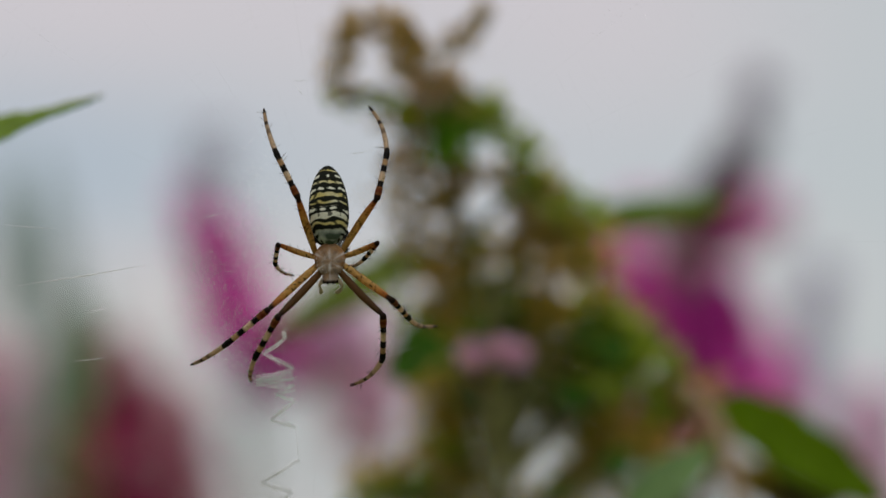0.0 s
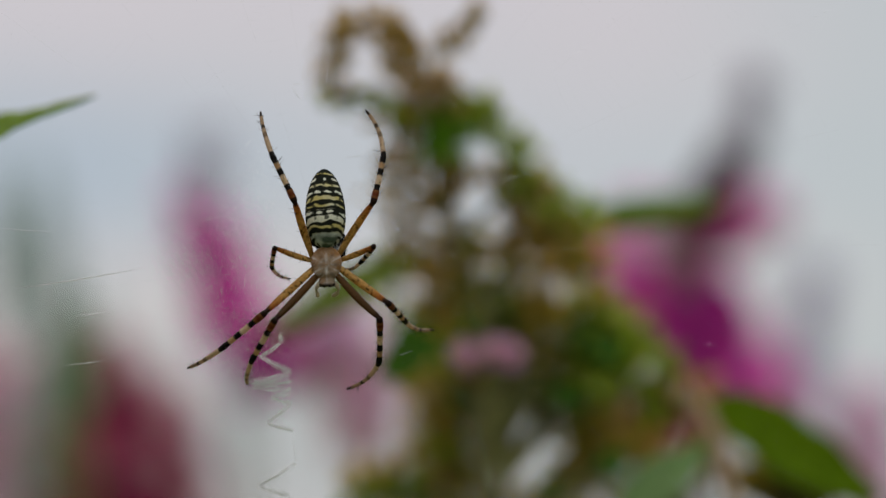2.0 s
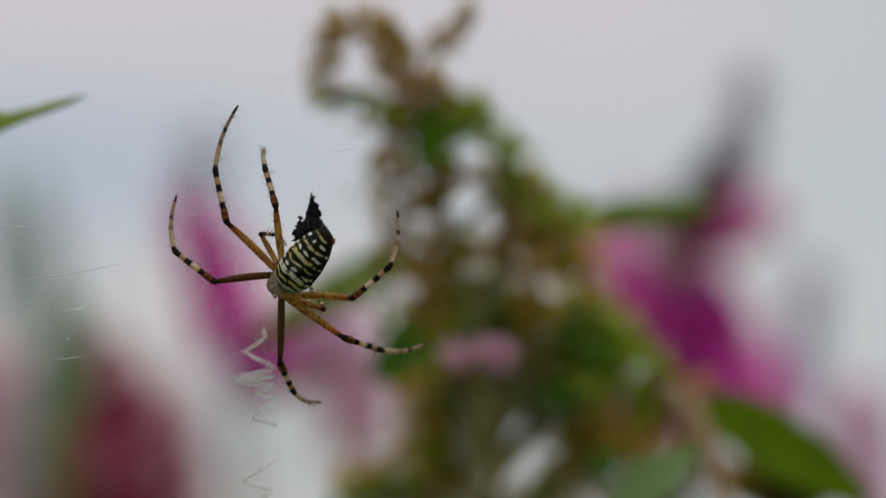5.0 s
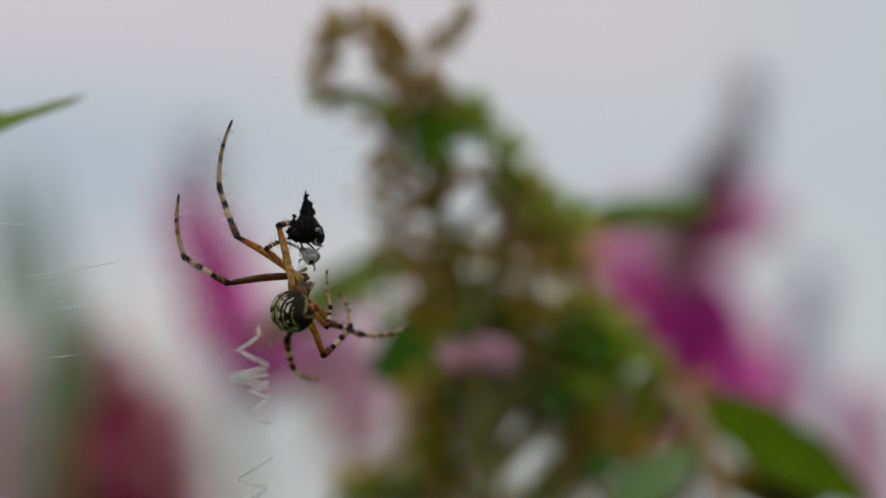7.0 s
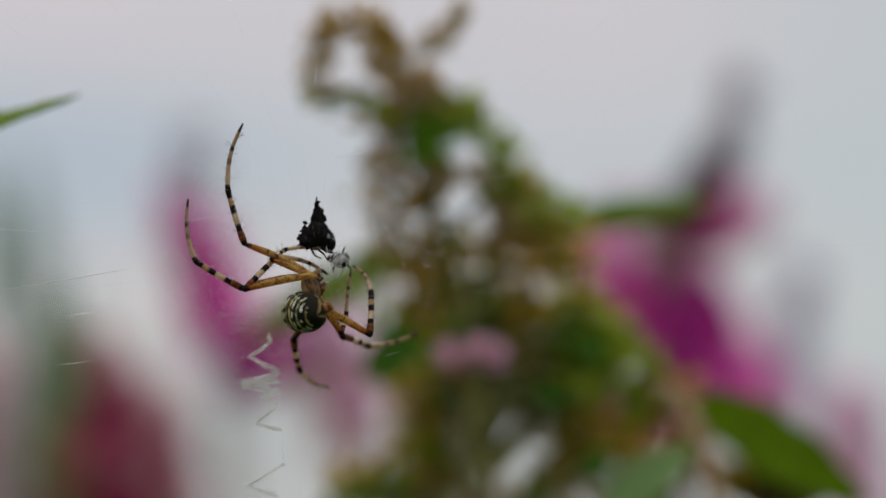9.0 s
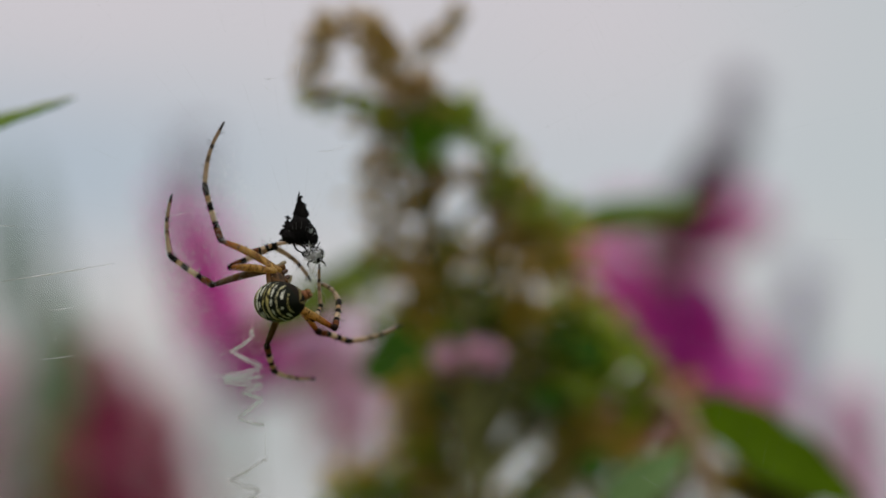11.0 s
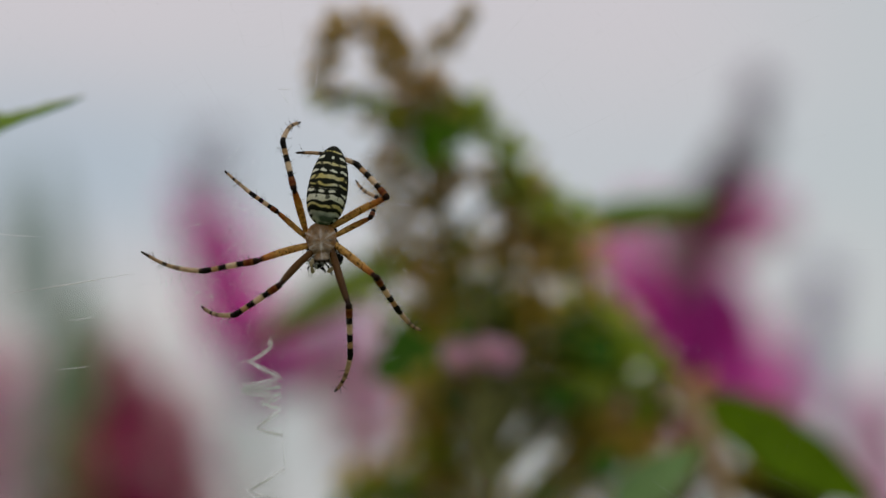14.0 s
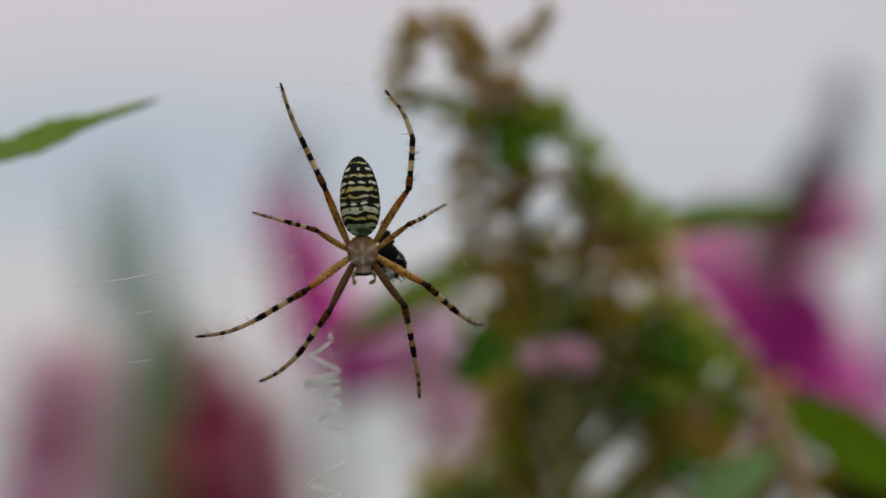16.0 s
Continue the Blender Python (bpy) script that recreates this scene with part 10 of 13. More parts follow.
    walk(JOINTED['B11'], [
        (0, pose(0.006295, -0.004006, -0.007847, 156.57, -27.59, 134.96)),
        (3.1, pose(0.006295, -0.004006, -0.007847, 156.57, -27.59, 134.96)),
        (3.3, pose(0.006219, -0.004307, -0.008192, 152.64, -31.07, 136.49)),
        (3.4, pose(0.006153, -0.004502, -0.008411, 149.88, -33.49, 137.61)),
        (3.5, pose(0.00612, -0.004586, -0.008506, 148.7, -34.68, 137.96)),
        (3.6, pose(0.005508, -0.004425, -0.009264, 150.52, -37.07, 137.6)),
        (3.7, pose(0.004858, -0.004221, -0.009977, 152.95, -39.71, 136.36)),
        (3.8, pose(0.003357, -0.00474, -0.010036, 152.89, -39.6, 131.81)),
        (3.9, pose(0.001801, -0.005185, -0.009953, 153.46, -40.12, 126.14)),
        (4, pose(0.001157, -0.005162, -0.009954, 154.52, -45.39, 123.19)),
        (4.1, pose(0.000766, -0.004781, -0.009965, 159, -47.18, 118.59)),
        (4.2, pose(-0.003733, -0.00326, -0.011668, 143.01, -47.8, 116.18)),
        (4.35, pose(-0.003733, -0.003089, -0.011805, 145.07, -49.02, 113.67)),
        (4.5, pose(-0.003731, -0.002596, -0.012169, 147.61, -50.18, 111.02)),
        (4.7, pose(-0.003728, -0.001478, -0.012845, 151.51, -51.47, 107.45)),
        (4.9, pose(-0.003714, 0.0001, -0.013504, 156.84, -52.79, 102.58)),
        (5.2, pose(-0.003625, 0.003, -0.013956, 165.76, -53.97, 94.74)),
        (5.5, pose(-0.003383, 0.00586, -0.013457, 177.72, -54.28, 83.24)),
        (5.9, pose(-0.002881, 0.008455, -0.011891, -164.69, -51.81, 64.71)),
        (6.3, pose(-0.002591, 0.009283, -0.010983, -149.83, -45.94, 46.4)),
        (6.4, pose(-0.002444, 0.009215, -0.011159, -142.81, -39.23, 33.88)),
        (6.5, pose(-0.002296, 0.009144, -0.011333, -139, -33.06, 24.86)),
        (6.65, pose(-0.002471, 0.009067, -0.01151, -133.59, -30.86, 18.77)),
        (6.8, pose(-0.002645, 0.008987, -0.011686, -129.66, -30.52, 15.58)),
        (6.9, pose(-0.002541, 0.009105, -0.011511, -128.73, -28.53, 14.79)),
        (7, pose(-0.002436, 0.00922, -0.011333, -127.88, -26.51, 14.07)),
        (7.25, pose(-0.002463, 0.009243, -0.011234, -128.93, -23.6, 12.64)),
        (7.5, pose(-0.002491, 0.009263, -0.011133, -129.84, -20.14, 10.53)),
        (7.75, pose(-0.002515, 0.009017, -0.0112, -129.45, -18.85, 9.38)),
        (8, pose(-0.002534, 0.008761, -0.011258, -129.41, -18.76, 9.28)),
        (8.25, pose(-0.002899, 0.008584, -0.011158, -129.49, -19.08, 8.41)),
        (8.5, pose(-0.00326, 0.008399, -0.011049, -129.54, -19.36, 7.5)),
        (8.75, pose(-0.003087, 0.008586, -0.010787, -129.29, -18.37, 7.71)),
        (9, pose(-0.002912, 0.008768, -0.010522, -128.99, -17.16, 7.75)),
        (9.5, pose(-0.003064, 0.008618, -0.010721, -128.26, -17.99, 7.88)),
        (10, pose(-0.003402, 0.008242, -0.011155, -127.01, -21.51, 9.36)),
        (10.5, pose(-0.003761, 0.007775, -0.011596, -126.18, -26.92, 11.93)),
        (11, pose(-0.004009, 0.007411, -0.01188, -126.49, -32.55, 15.11)),
        (11.3, pose(-0.004057, 0.007335, -0.011934, -128.24, -36.71, 18.59)),
        (11.5, pose(-0.004078, 0.007387, -0.01163, -133.37, -37.08, 26.37)),
        (11.75, pose(-0.004139, 0.007156, -0.011629, -135.47, -39.81, 29.07)),
        (12, pose(-0.004199, 0.006921, -0.011621, -137.41, -41.97, 31.35)),
        (12.15, pose(-0.003634, 0.007734, -0.011569, -141.38, -42.69, 37.28)),
        (12.3, pose(-0.003088, 0.008329, -0.011424, -147.07, -44.34, 45.84)),
        (12.4, pose(-0.002215, 0.009657, -0.010762, -161.49, -44.62, 58.59)),
        (12.5, pose(-0.001238, -0.002661, -0.010738, -162.78, -54.28, 65.69)),
        (12.6, pose(-0.00028, -0.003835, -0.009133, -177.55, -38.28, 79.67)),
        (12.7, pose(0.001025, -0.004412, -0.008437, -179.92, -36.08, 84.9)),
        (12.8, pose(0.002397, -0.004991, -0.007594, 178.63, -33.81, 89.08)),
        (12.9, pose(0.002749, -0.004903, -0.007549, 175.24, -33.5, 92.46)),
        (13, pose(0.003102, -0.004796, -0.007438, 172.04, -32.97, 95.58)),
        (13.15, pose(0.003162, -0.00485, -0.007225, 171.21, -31.59, 97.99)),
        (13.3, pose(0.003281, -0.004957, -0.006794, 171.32, -29.21, 99.74)),
        (13.5, pose(0.003376, -0.005042, -0.006438, 171.52, -27.3, 101.15)),
        (13.75, pose(0.003677, -0.004911, -0.006081, 172.65, -24.12, 102.29)),
        (14, pose(0.003957, -0.004754, -0.005635, 173.9, -20.99, 103.5)),
        (14.15, pose(0.003424, -0.003718, -0.006243, 171.64, -23.51, 104.92)),
        (14.3, pose(0.002893, -0.002801, -0.006386, 169.21, -25.94, 106.52)),
        (14.4, pose(0.002506, -0.002891, -0.006401, 167.31, -30.93, 107.98)),
        (14.5, pose(0.002116, -0.00299, -0.006396, 165.52, -36, 109.05)),
        (14.6, pose(0.001819, -0.003222, -0.005489, 166.57, -31.65, 107.67)),
        (14.7, pose(0.001274, -0.003679, -0.003644, 167.78, -23.36, 106.23)),
        (14.8, pose(0.000977, -0.003928, -0.002569, 168.18, -18.78, 106.14)),
        (14.9, pose(0.000765, -0.003691, -0.002099, 169.94, -8.28, 105.31)),
        (15, pose(0.000543, -0.003443, -0.001598, 171.78, 2.3, 105.52)),
        (15.15, pose(0.001036, -0.003674, -0.002539, 170.42, -3.32, 107.36)),
        (15.3, pose(0.001985, -0.004085, -0.004332, 166.92, -14.44, 111.03)),
        (15.5, pose(0.002714, -0.004365, -0.005715, 162.78, -22.99, 115.61)),
        (15.7, pose(0.002987, -0.004591, -0.005953, 161.56, -22.05, 116.54)),
        (15.85, pose(0.003316, -0.004859, -0.006235, 160.4, -21.11, 116.83)),
        (16, pose(0.003477, -0.004989, -0.006372, 159.85, -20.65, 116.93))])
    walk(JOINTED['B12'], [
        (0, pose(0.006172, -0.000223, -0.013136, 132.82, -49.21, -179.16)),
        (3.1, pose(0.006172, -0.000223, -0.013136, 132.82, -49.21, -179.16)),
        (3.3, pose(0.006114, -8.7e-05, -0.01314, 130.94, -45.76, -176.26)),
        (3.4, pose(0.006061, 2e-06, -0.013103, 128.54, -41.57, -172.47)),
        (3.5, pose(0.006034, 4.1e-05, -0.013076, 126.8, -38.28, -169.57)),
        (3.6, pose(0.005146, 0.000241, -0.013781, 121.75, -43.59, -176.95)),
        (3.7, pose(0.004221, 0.000474, -0.014433, 120.38, -56.34, 171.72)),
        (3.8, pose(0.003105, -1.4e-05, -0.014497, 128.85, -64.46, 152.8)),
        (3.9, pose(0.001937, -0.000443, -0.014403, 141.01, -70.88, 130.55)),
        (4, pose(0.001211, -0.000133, -0.014077, 168.14, -72.21, 99.2)),
        (4.1, pose(0.000681, 0.000245, -0.014092, -168.11, -72.2, 72.71)),
        (4.2, pose(-0.001919, 0.00192, -0.015157, -150.74, -78.58, 34.82)),
        (4.35, pose(-0.001938, 0.002093, -0.015302, -136.62, -76.12, 20.35)),
        (4.5, pose(-0.001992, 0.002591, -0.015686, -130.72, -74.11, 14.22)),
        (4.7, pose(-0.002109, 0.003718, -0.016406, -127.15, -71.87, 10.39)),
        (4.9, pose(-0.002256, 0.005305, -0.01712, -124.38, -69.25, 7.31)),
        (5.2, pose(-0.002451, 0.008213, -0.017664, -122.02, -65.31, 4.4)),
        (5.5, pose(-0.002505, 0.011069, -0.017251, -120.05, -60.91, 1.72)),
        (5.9, pose(-0.002327, 0.013646, -0.015769, -118.75, -56.25, -0.47)),
        (6.3, pose(-0.002171, 0.014463, -0.014893, -117.51, -53.15, -2.32)),
        (6.4, pose(-0.001916, 0.014306, -0.015172, -112.98, -56.1, -5.17)),
        (6.5, pose(-0.00166, 0.014142, -0.015447, -108.82, -60.75, -7.64)),
        (6.65, pose(-0.001809, 0.014267, -0.01536, -110.61, -60.03, -7.15)),
        (6.8, pose(-0.001959, 0.014377, -0.015261, -110.66, -56.66, -8.71)),
        (6.9, pose(-0.001957, 0.014507, -0.015086, -111.13, -53.9, -8.06)),
        (7, pose(-0.001954, 0.014633, -0.014907, -111.79, -51.57, -7.22)),
        (7.25, pose(-0.001973, 0.014538, -0.014979, -111.82, -51.62, -8.15)),
        (7.5, pose(-0.001993, 0.014434, -0.015046, -112.26, -52.45, -8.56)),
        (7.75, pose(-0.002015, 0.01419, -0.015112, -111.13, -53.87, -8.46)),
        (8, pose(-0.002033, 0.013934, -0.015168, -110.1, -55.59, -8.27)),
        (8.25, pose(-0.002295, 0.013748, -0.015066, -110.91, -55.36, -10.48)),
        (8.5, pose(-0.002554, 0.013551, -0.014955, -111.1, -54.1, -13.45)),
        (8.75, pose(-0.002477, 0.013749, -0.014696, -114.45, -50.63, -10.74)),
        (9, pose(-0.002398, 0.01394, -0.014432, -117.1, -46.56, -9.01)),
        (9.5, pose(-0.002532, 0.013847, -0.014552, -114.6, -45.16, -12.94)),
        (10, pose(-0.00283, 0.0136, -0.014797, -110.03, -44, -20.17)),
        (10.5, pose(-0.003146, 0.013271, -0.015019, -105.03, -42.41, -27.93)),
        (11, pose(-0.003363, 0.013001, -0.015141, -101.44, -40.61, -33.42)),
        (11.3, pose(-0.003405, 0.012944, -0.015161, -100.58, -39.23, -34.73)),
        (11.5, pose(-0.003765, 0.012819, -0.015193, -103.11, -38.3, -36.54)),
        (11.75, pose(-0.00376, 0.012584, -0.01519, -103.01, -37.78, -36.65)),
        (12, pose(-0.003754, 0.012346, -0.015181, -102.99, -37.68, -36.63)),
        (12.15, pose(-0.003351, 0.013051, -0.015304, -103.39, -39.03, -32.2)),
        (12.3, pose(-0.002968, 0.013529, -0.015328, -103.99, -41.51, -27.42)),
        (12.4, pose(-0.001721, 0.014418, -0.015140, -108.06, -46.75, -12.27)),
        (12.5, pose(-0.000917, 0.002714, -0.014356, -121.42, -58.63, 5.16)),
        (12.6, pose(0.000168, 0.000175, -0.014234, -134.77, -67.38, 29.36)),
        (12.7, pose(0.001357, -0.000596, -0.013694, -155.09, -68.58, 57.7)),
        (12.8, pose(0.002611, -0.001376, -0.012996, -172.92, -67.16, 84.19)),
        (12.9, pose(0.003134, -0.001306, -0.012954, 170.02, -65.46, 108.44)),
        (13, pose(0.003658, -0.00122, -0.012842, 156.31, -62.05, 129.67)),
        (13.15, pose(0.003678, -0.001378, -0.012701, 150.54, -59, 137.03)),
        (13.3, pose(0.003717, -0.001698, -0.012406, 150.94, -56.22, 138.19)),
        (13.5, pose(0.003747, -0.001961, -0.012155, 152.52, -54.44, 137.7)),
        (13.75, pose(0.003929, -0.002158, -0.011969, 156.17, -52.89, 136)),
        (14, pose(0.004088, -0.00234, -0.011673, 160.18, -51.43, 133.79)),
        (14.15, pose(0.003676, -0.000994, -0.012144, 156.61, -53.89, 134.16)),
        (14.3, pose(0.003266, 0.000225, -0.012131, 152.67, -56.31, 135.01)),
        (14.4, pose(0.002859, 0.000652, -0.011844, 153.18, -52.52, 132.44)),
        (14.5, pose(0.002446, 0.00104, -0.011491, 152.5, -48.3, 131.34)),
        (14.6, pose(0.002252, 0.0004, -0.010874, 156.96, -41.13, 125.59)),
        (14.7, pose(0.001891, -0.000874, -0.00948, 161.24, -26.78, 119.22)),
        (14.8, pose(0.001688, -0.001589, -0.008596, 162.64, -18.91, 116.65)),
        (14.9, pose(0.001617, -0.002501, -0.008437, 167.82, -20.49, 101.29)),
        (15, pose(0.001508, -0.003443, -0.008031, 169.31, -19.36, 95.79)),
        (15.15, pose(0.001958, -0.002997, -0.008941, 171, -26.87, 99.58)),
        (15.3, pose(0.002792, -0.002082, -0.010467, 169.12, -41.87, 111.68)),
        (15.5, pose(0.003401, -0.001345, -0.011434, 159.18, -53.18, 128.15)),
        (15.7, pose(0.003793, -0.0016, -0.011671, 155.88, -46.34, 128.87)),
        (15.85, pose(0.004266, -0.001905, -0.011951, 156.44, -39.82, 123.31)),
        (16, pose(0.004499, -0.002055, -0.012085, 157.74, -37.36, 118.44))])
    walk(JOINTED['B20'], [
        (0, pose(0.001613, 0.000268, -0.002032, 120.76, 25.12, 62.34)),
        (3.1, pose(0.001613, 0.000268, -0.002032, 120.76, 25.12, 62.34)),
        (3.3, pose(0.001649, 0.00036, -0.002709, 115.63, 26.9, 57.34)),
        (3.4, pose(0.001671, 0.000427, -0.003169, 111.87, 27.5, 53.61)),
        (3.5, pose(0.00168, 0.000458, -0.003377, 110.07, 27.4, 51.78)),
        (3.6, pose(0.001569, 0.000514, -0.003562, 112.51, 26.61, 53.31)),
        (3.7, pose(0.001458, 0.000571, -0.003745, 114.93, 25.9, 54.84)),
        (3.8, pose(0.000963, 0.000537, -0.003731, 116.7, 26.34, 53.57)),
        (3.9, pose(0.000452, 0.000493, -0.003674, 118.45, 26.8, 52.29)),
        (4, pose(0.000514, 0.000623, -0.003702, 120.76, 25.54, 53.42)),
        (4.1, pose(0.000311, 0.000655, -0.003374, 123.45, 24.72, 54.48)),
        (4.2, pose(-0.004289, 0.00183, -0.005771, 113.84, 20.15, 57.01)),
        (4.35, pose(-0.004244, 0.00186, -0.005782, 114.18, 17.21, 57.34)),
        (4.5, pose(-0.004115, 0.001943, -0.005812, 115.79, 13.65, 60.33)),
        (4.7, pose(-0.003825, 0.002115, -0.00587, 119.18, 7.94, 67.38)),
        (4.9, pose(-0.003415, 0.002323, -0.00593, 122.95, 0.09, 76.13)),
        (5.2, pose(-0.00262, 0.002623, -0.006002, 128.02, -15.7, 89.5)),
        (5.5, pose(-0.001722, 0.002813, -0.006041, 134.91, -37.42, 96.72)),
        (5.9, pose(-0.000679, 0.002848, -0.006069, -166.88, -63.43, 48.96)),
        (6.3, pose(-0.000238, 0.002806, -0.006085, -122.95, -48.44, 8.81)),
        (6.4, pose(7.2e-05, 0.002806, -0.006258, -119.04, -40.49, 3.16)),
        (6.5, pose(0.000381, 0.002806, -0.006431, -117.95, -36.32, 1.19)),
        (6.65, pose(0.000113, 0.002788, -0.006508, -118.94, -36.38, -0.51)),
        (6.8, pose(-0.000156, 0.002771, -0.006585, -120.74, -38.35, -0.85)),
        (6.9, pose(-1.6e-05, 0.002771, -0.006543, -117.22, -35.26, -2.45)),
        (7, pose(0.000124, 0.002771, -0.006502, -113.6, -30.43, -4.45)),
        (7.25, pose(0.000182, 0.002743, -0.006504, -114.81, -29.52, -4.4)),
        (7.5, pose(0.00024, 0.002714, -0.006507, -116.9, -31.7, -2.63)),
        (7.75, pose(0.000326, 0.002711, -0.006343, -120.17, -34.92, 0.7)),
        (8, pose(0.000413, 0.002708, -0.006179, -124.27, -38.8, 5.25)),
        (8.25, pose(0.000317, 0.002688, -0.00608, -127, -40.35, 7.36)),
        (8.5, pose(0.000221, 0.002668, -0.00598, -128.8, -40.26, 8.01)),
        (8.75, pose(0.000322, 0.002675, -0.005816, -132.9, -41.96, 12.17)),
        (9, pose(0.000422, 0.002682, -0.005651, -138.73, -44.76, 18.82)),
        (9.5, pose(0.00015, 0.002691, -0.005631, -143.35, -47.89, 23.42)),
        (10, pose(-0.000483, 0.002712, -0.005585, -149.94, -50.82, 28.08)),
        (10.5, pose(-0.0012, 0.002736, -0.005534, -157.71, -53.16, 33.48)),
        (11, pose(-0.001722, 0.002752, -0.005496, -164.89, -54.59, 39.17)),
        (11.3, pose(-0.001827, 0.002756, -0.005488, -169.34, -55.26, 43.97)),
        (11.5, pose(-0.002027, 0.002717, -0.005188, -150.51, -49.91, 29.61)),
        (11.75, pose(-0.002105, 0.0027, -0.005075, -148.51, -46.96, 23.27)),
        (12, pose(-0.002185, 0.002683, -0.004961, -151.02, -46.51, 22.91)),
        (12.15, pose(-0.00237, 0.002904, -0.00507, -172.05, -51.34, 35.1)),
        (12.3, pose(-0.002598, 0.002961, -0.00518, 160.82, -49.89, 54.58)),
        (12.4, pose(0.000098, 0.002637, -0.007249, -151.01, -70.34, 39.88)),
        (12.5, pose(-0.000618, 0.001958, -0.004371, 119.19, -1.48, 30.91)),
        (12.6, pose(-0.000588, 0.001542, -0.003178, 121.86, 2.39, 42.69)),
        (12.7, pose(0.000609, 0.001092, -0.002301, 121.47, 9.05, 44.23)),
        (12.8, pose(0.001828, 0.000693, -0.001317, 121.33, 14.7, 45.09)),
        (12.9, pose(0.001794, 0.000589, -0.001058, 122.01, 16.56, 49.8)),
        (13, pose(0.001755, 0.000494, -0.000755, 122.5, 17.71, 54.08)),
        (13.15, pose(0.001788, 0.000503, -0.000596, 122.57, 20.09, 55.53)),
        (13.3, pose(0.001854, 0.00052, -0.000274, 122.25, 22.54, 56.83)),
        (13.5, pose(0.001906, 0.000534, -9e-06, 122.13, 24.9, 58.12)),
        (13.75, pose(0.002094, 0.000391, 0.000707, 121.7, 27.94, 57.79)),
        (14, pose(0.002256, 0.000268, 0.001482, 121.24, 30.83, 57.31)),
        (14.15, pose(0.001547, 0.001158, 0.000568, 121.04, 31.22, 58.12)),
        (14.3, pose(0.000837, 0.002, 6e-06, 120.49, 30.65, 58.24)),
        (14.4, pose(0.000741, 0.001888, 0.000163, 122.77, 28.25, 60.82)),
        (14.5, pose(0.000646, 0.00176, 0.000329, 124.83, 25.48, 62.98)),
        (14.6, pose(0.000171, 0.00147, 0.00137, 124.69, 24.14, 63.97)),
        (14.7, pose(-0.000709, 0.000933, 0.003424, 124.71, 22.7, 66.59)),
        (14.8, pose(-0.001188, 0.000654, 0.004587, 124.79, 22.29, 68.26)),
        (14.9, pose(-0.001288, 0.000541, 0.005349, 126.39, 23.87, 65.68)),
        (15, pose(-0.00139, 0.000424, 0.006118, 127.92, 25.46, 63.06)),
        (15.15, pose(-0.001281, 0.000447, 0.004893, 124.59, 26.16, 61.44)),
        (15.3, pose(-0.001064, 0.000491, 0.002445, 117.8, 27.23, 58.07)),
        (15.5, pose(-0.000889, 0.000525, 0.000455, 112.13, 27.57, 55.14)),
        (15.7, pose(-0.000558, 0.000535, 3.2e-05, 113.28, 26.52, 57.47)),
        (15.85, pose(-0.000152, 0.000547, -0.000486, 114.68, 25.4, 60.38)),
        (16, pose(5.1e-05, 0.000553, -0.000745, 115.36, 24.9, 61.86))])
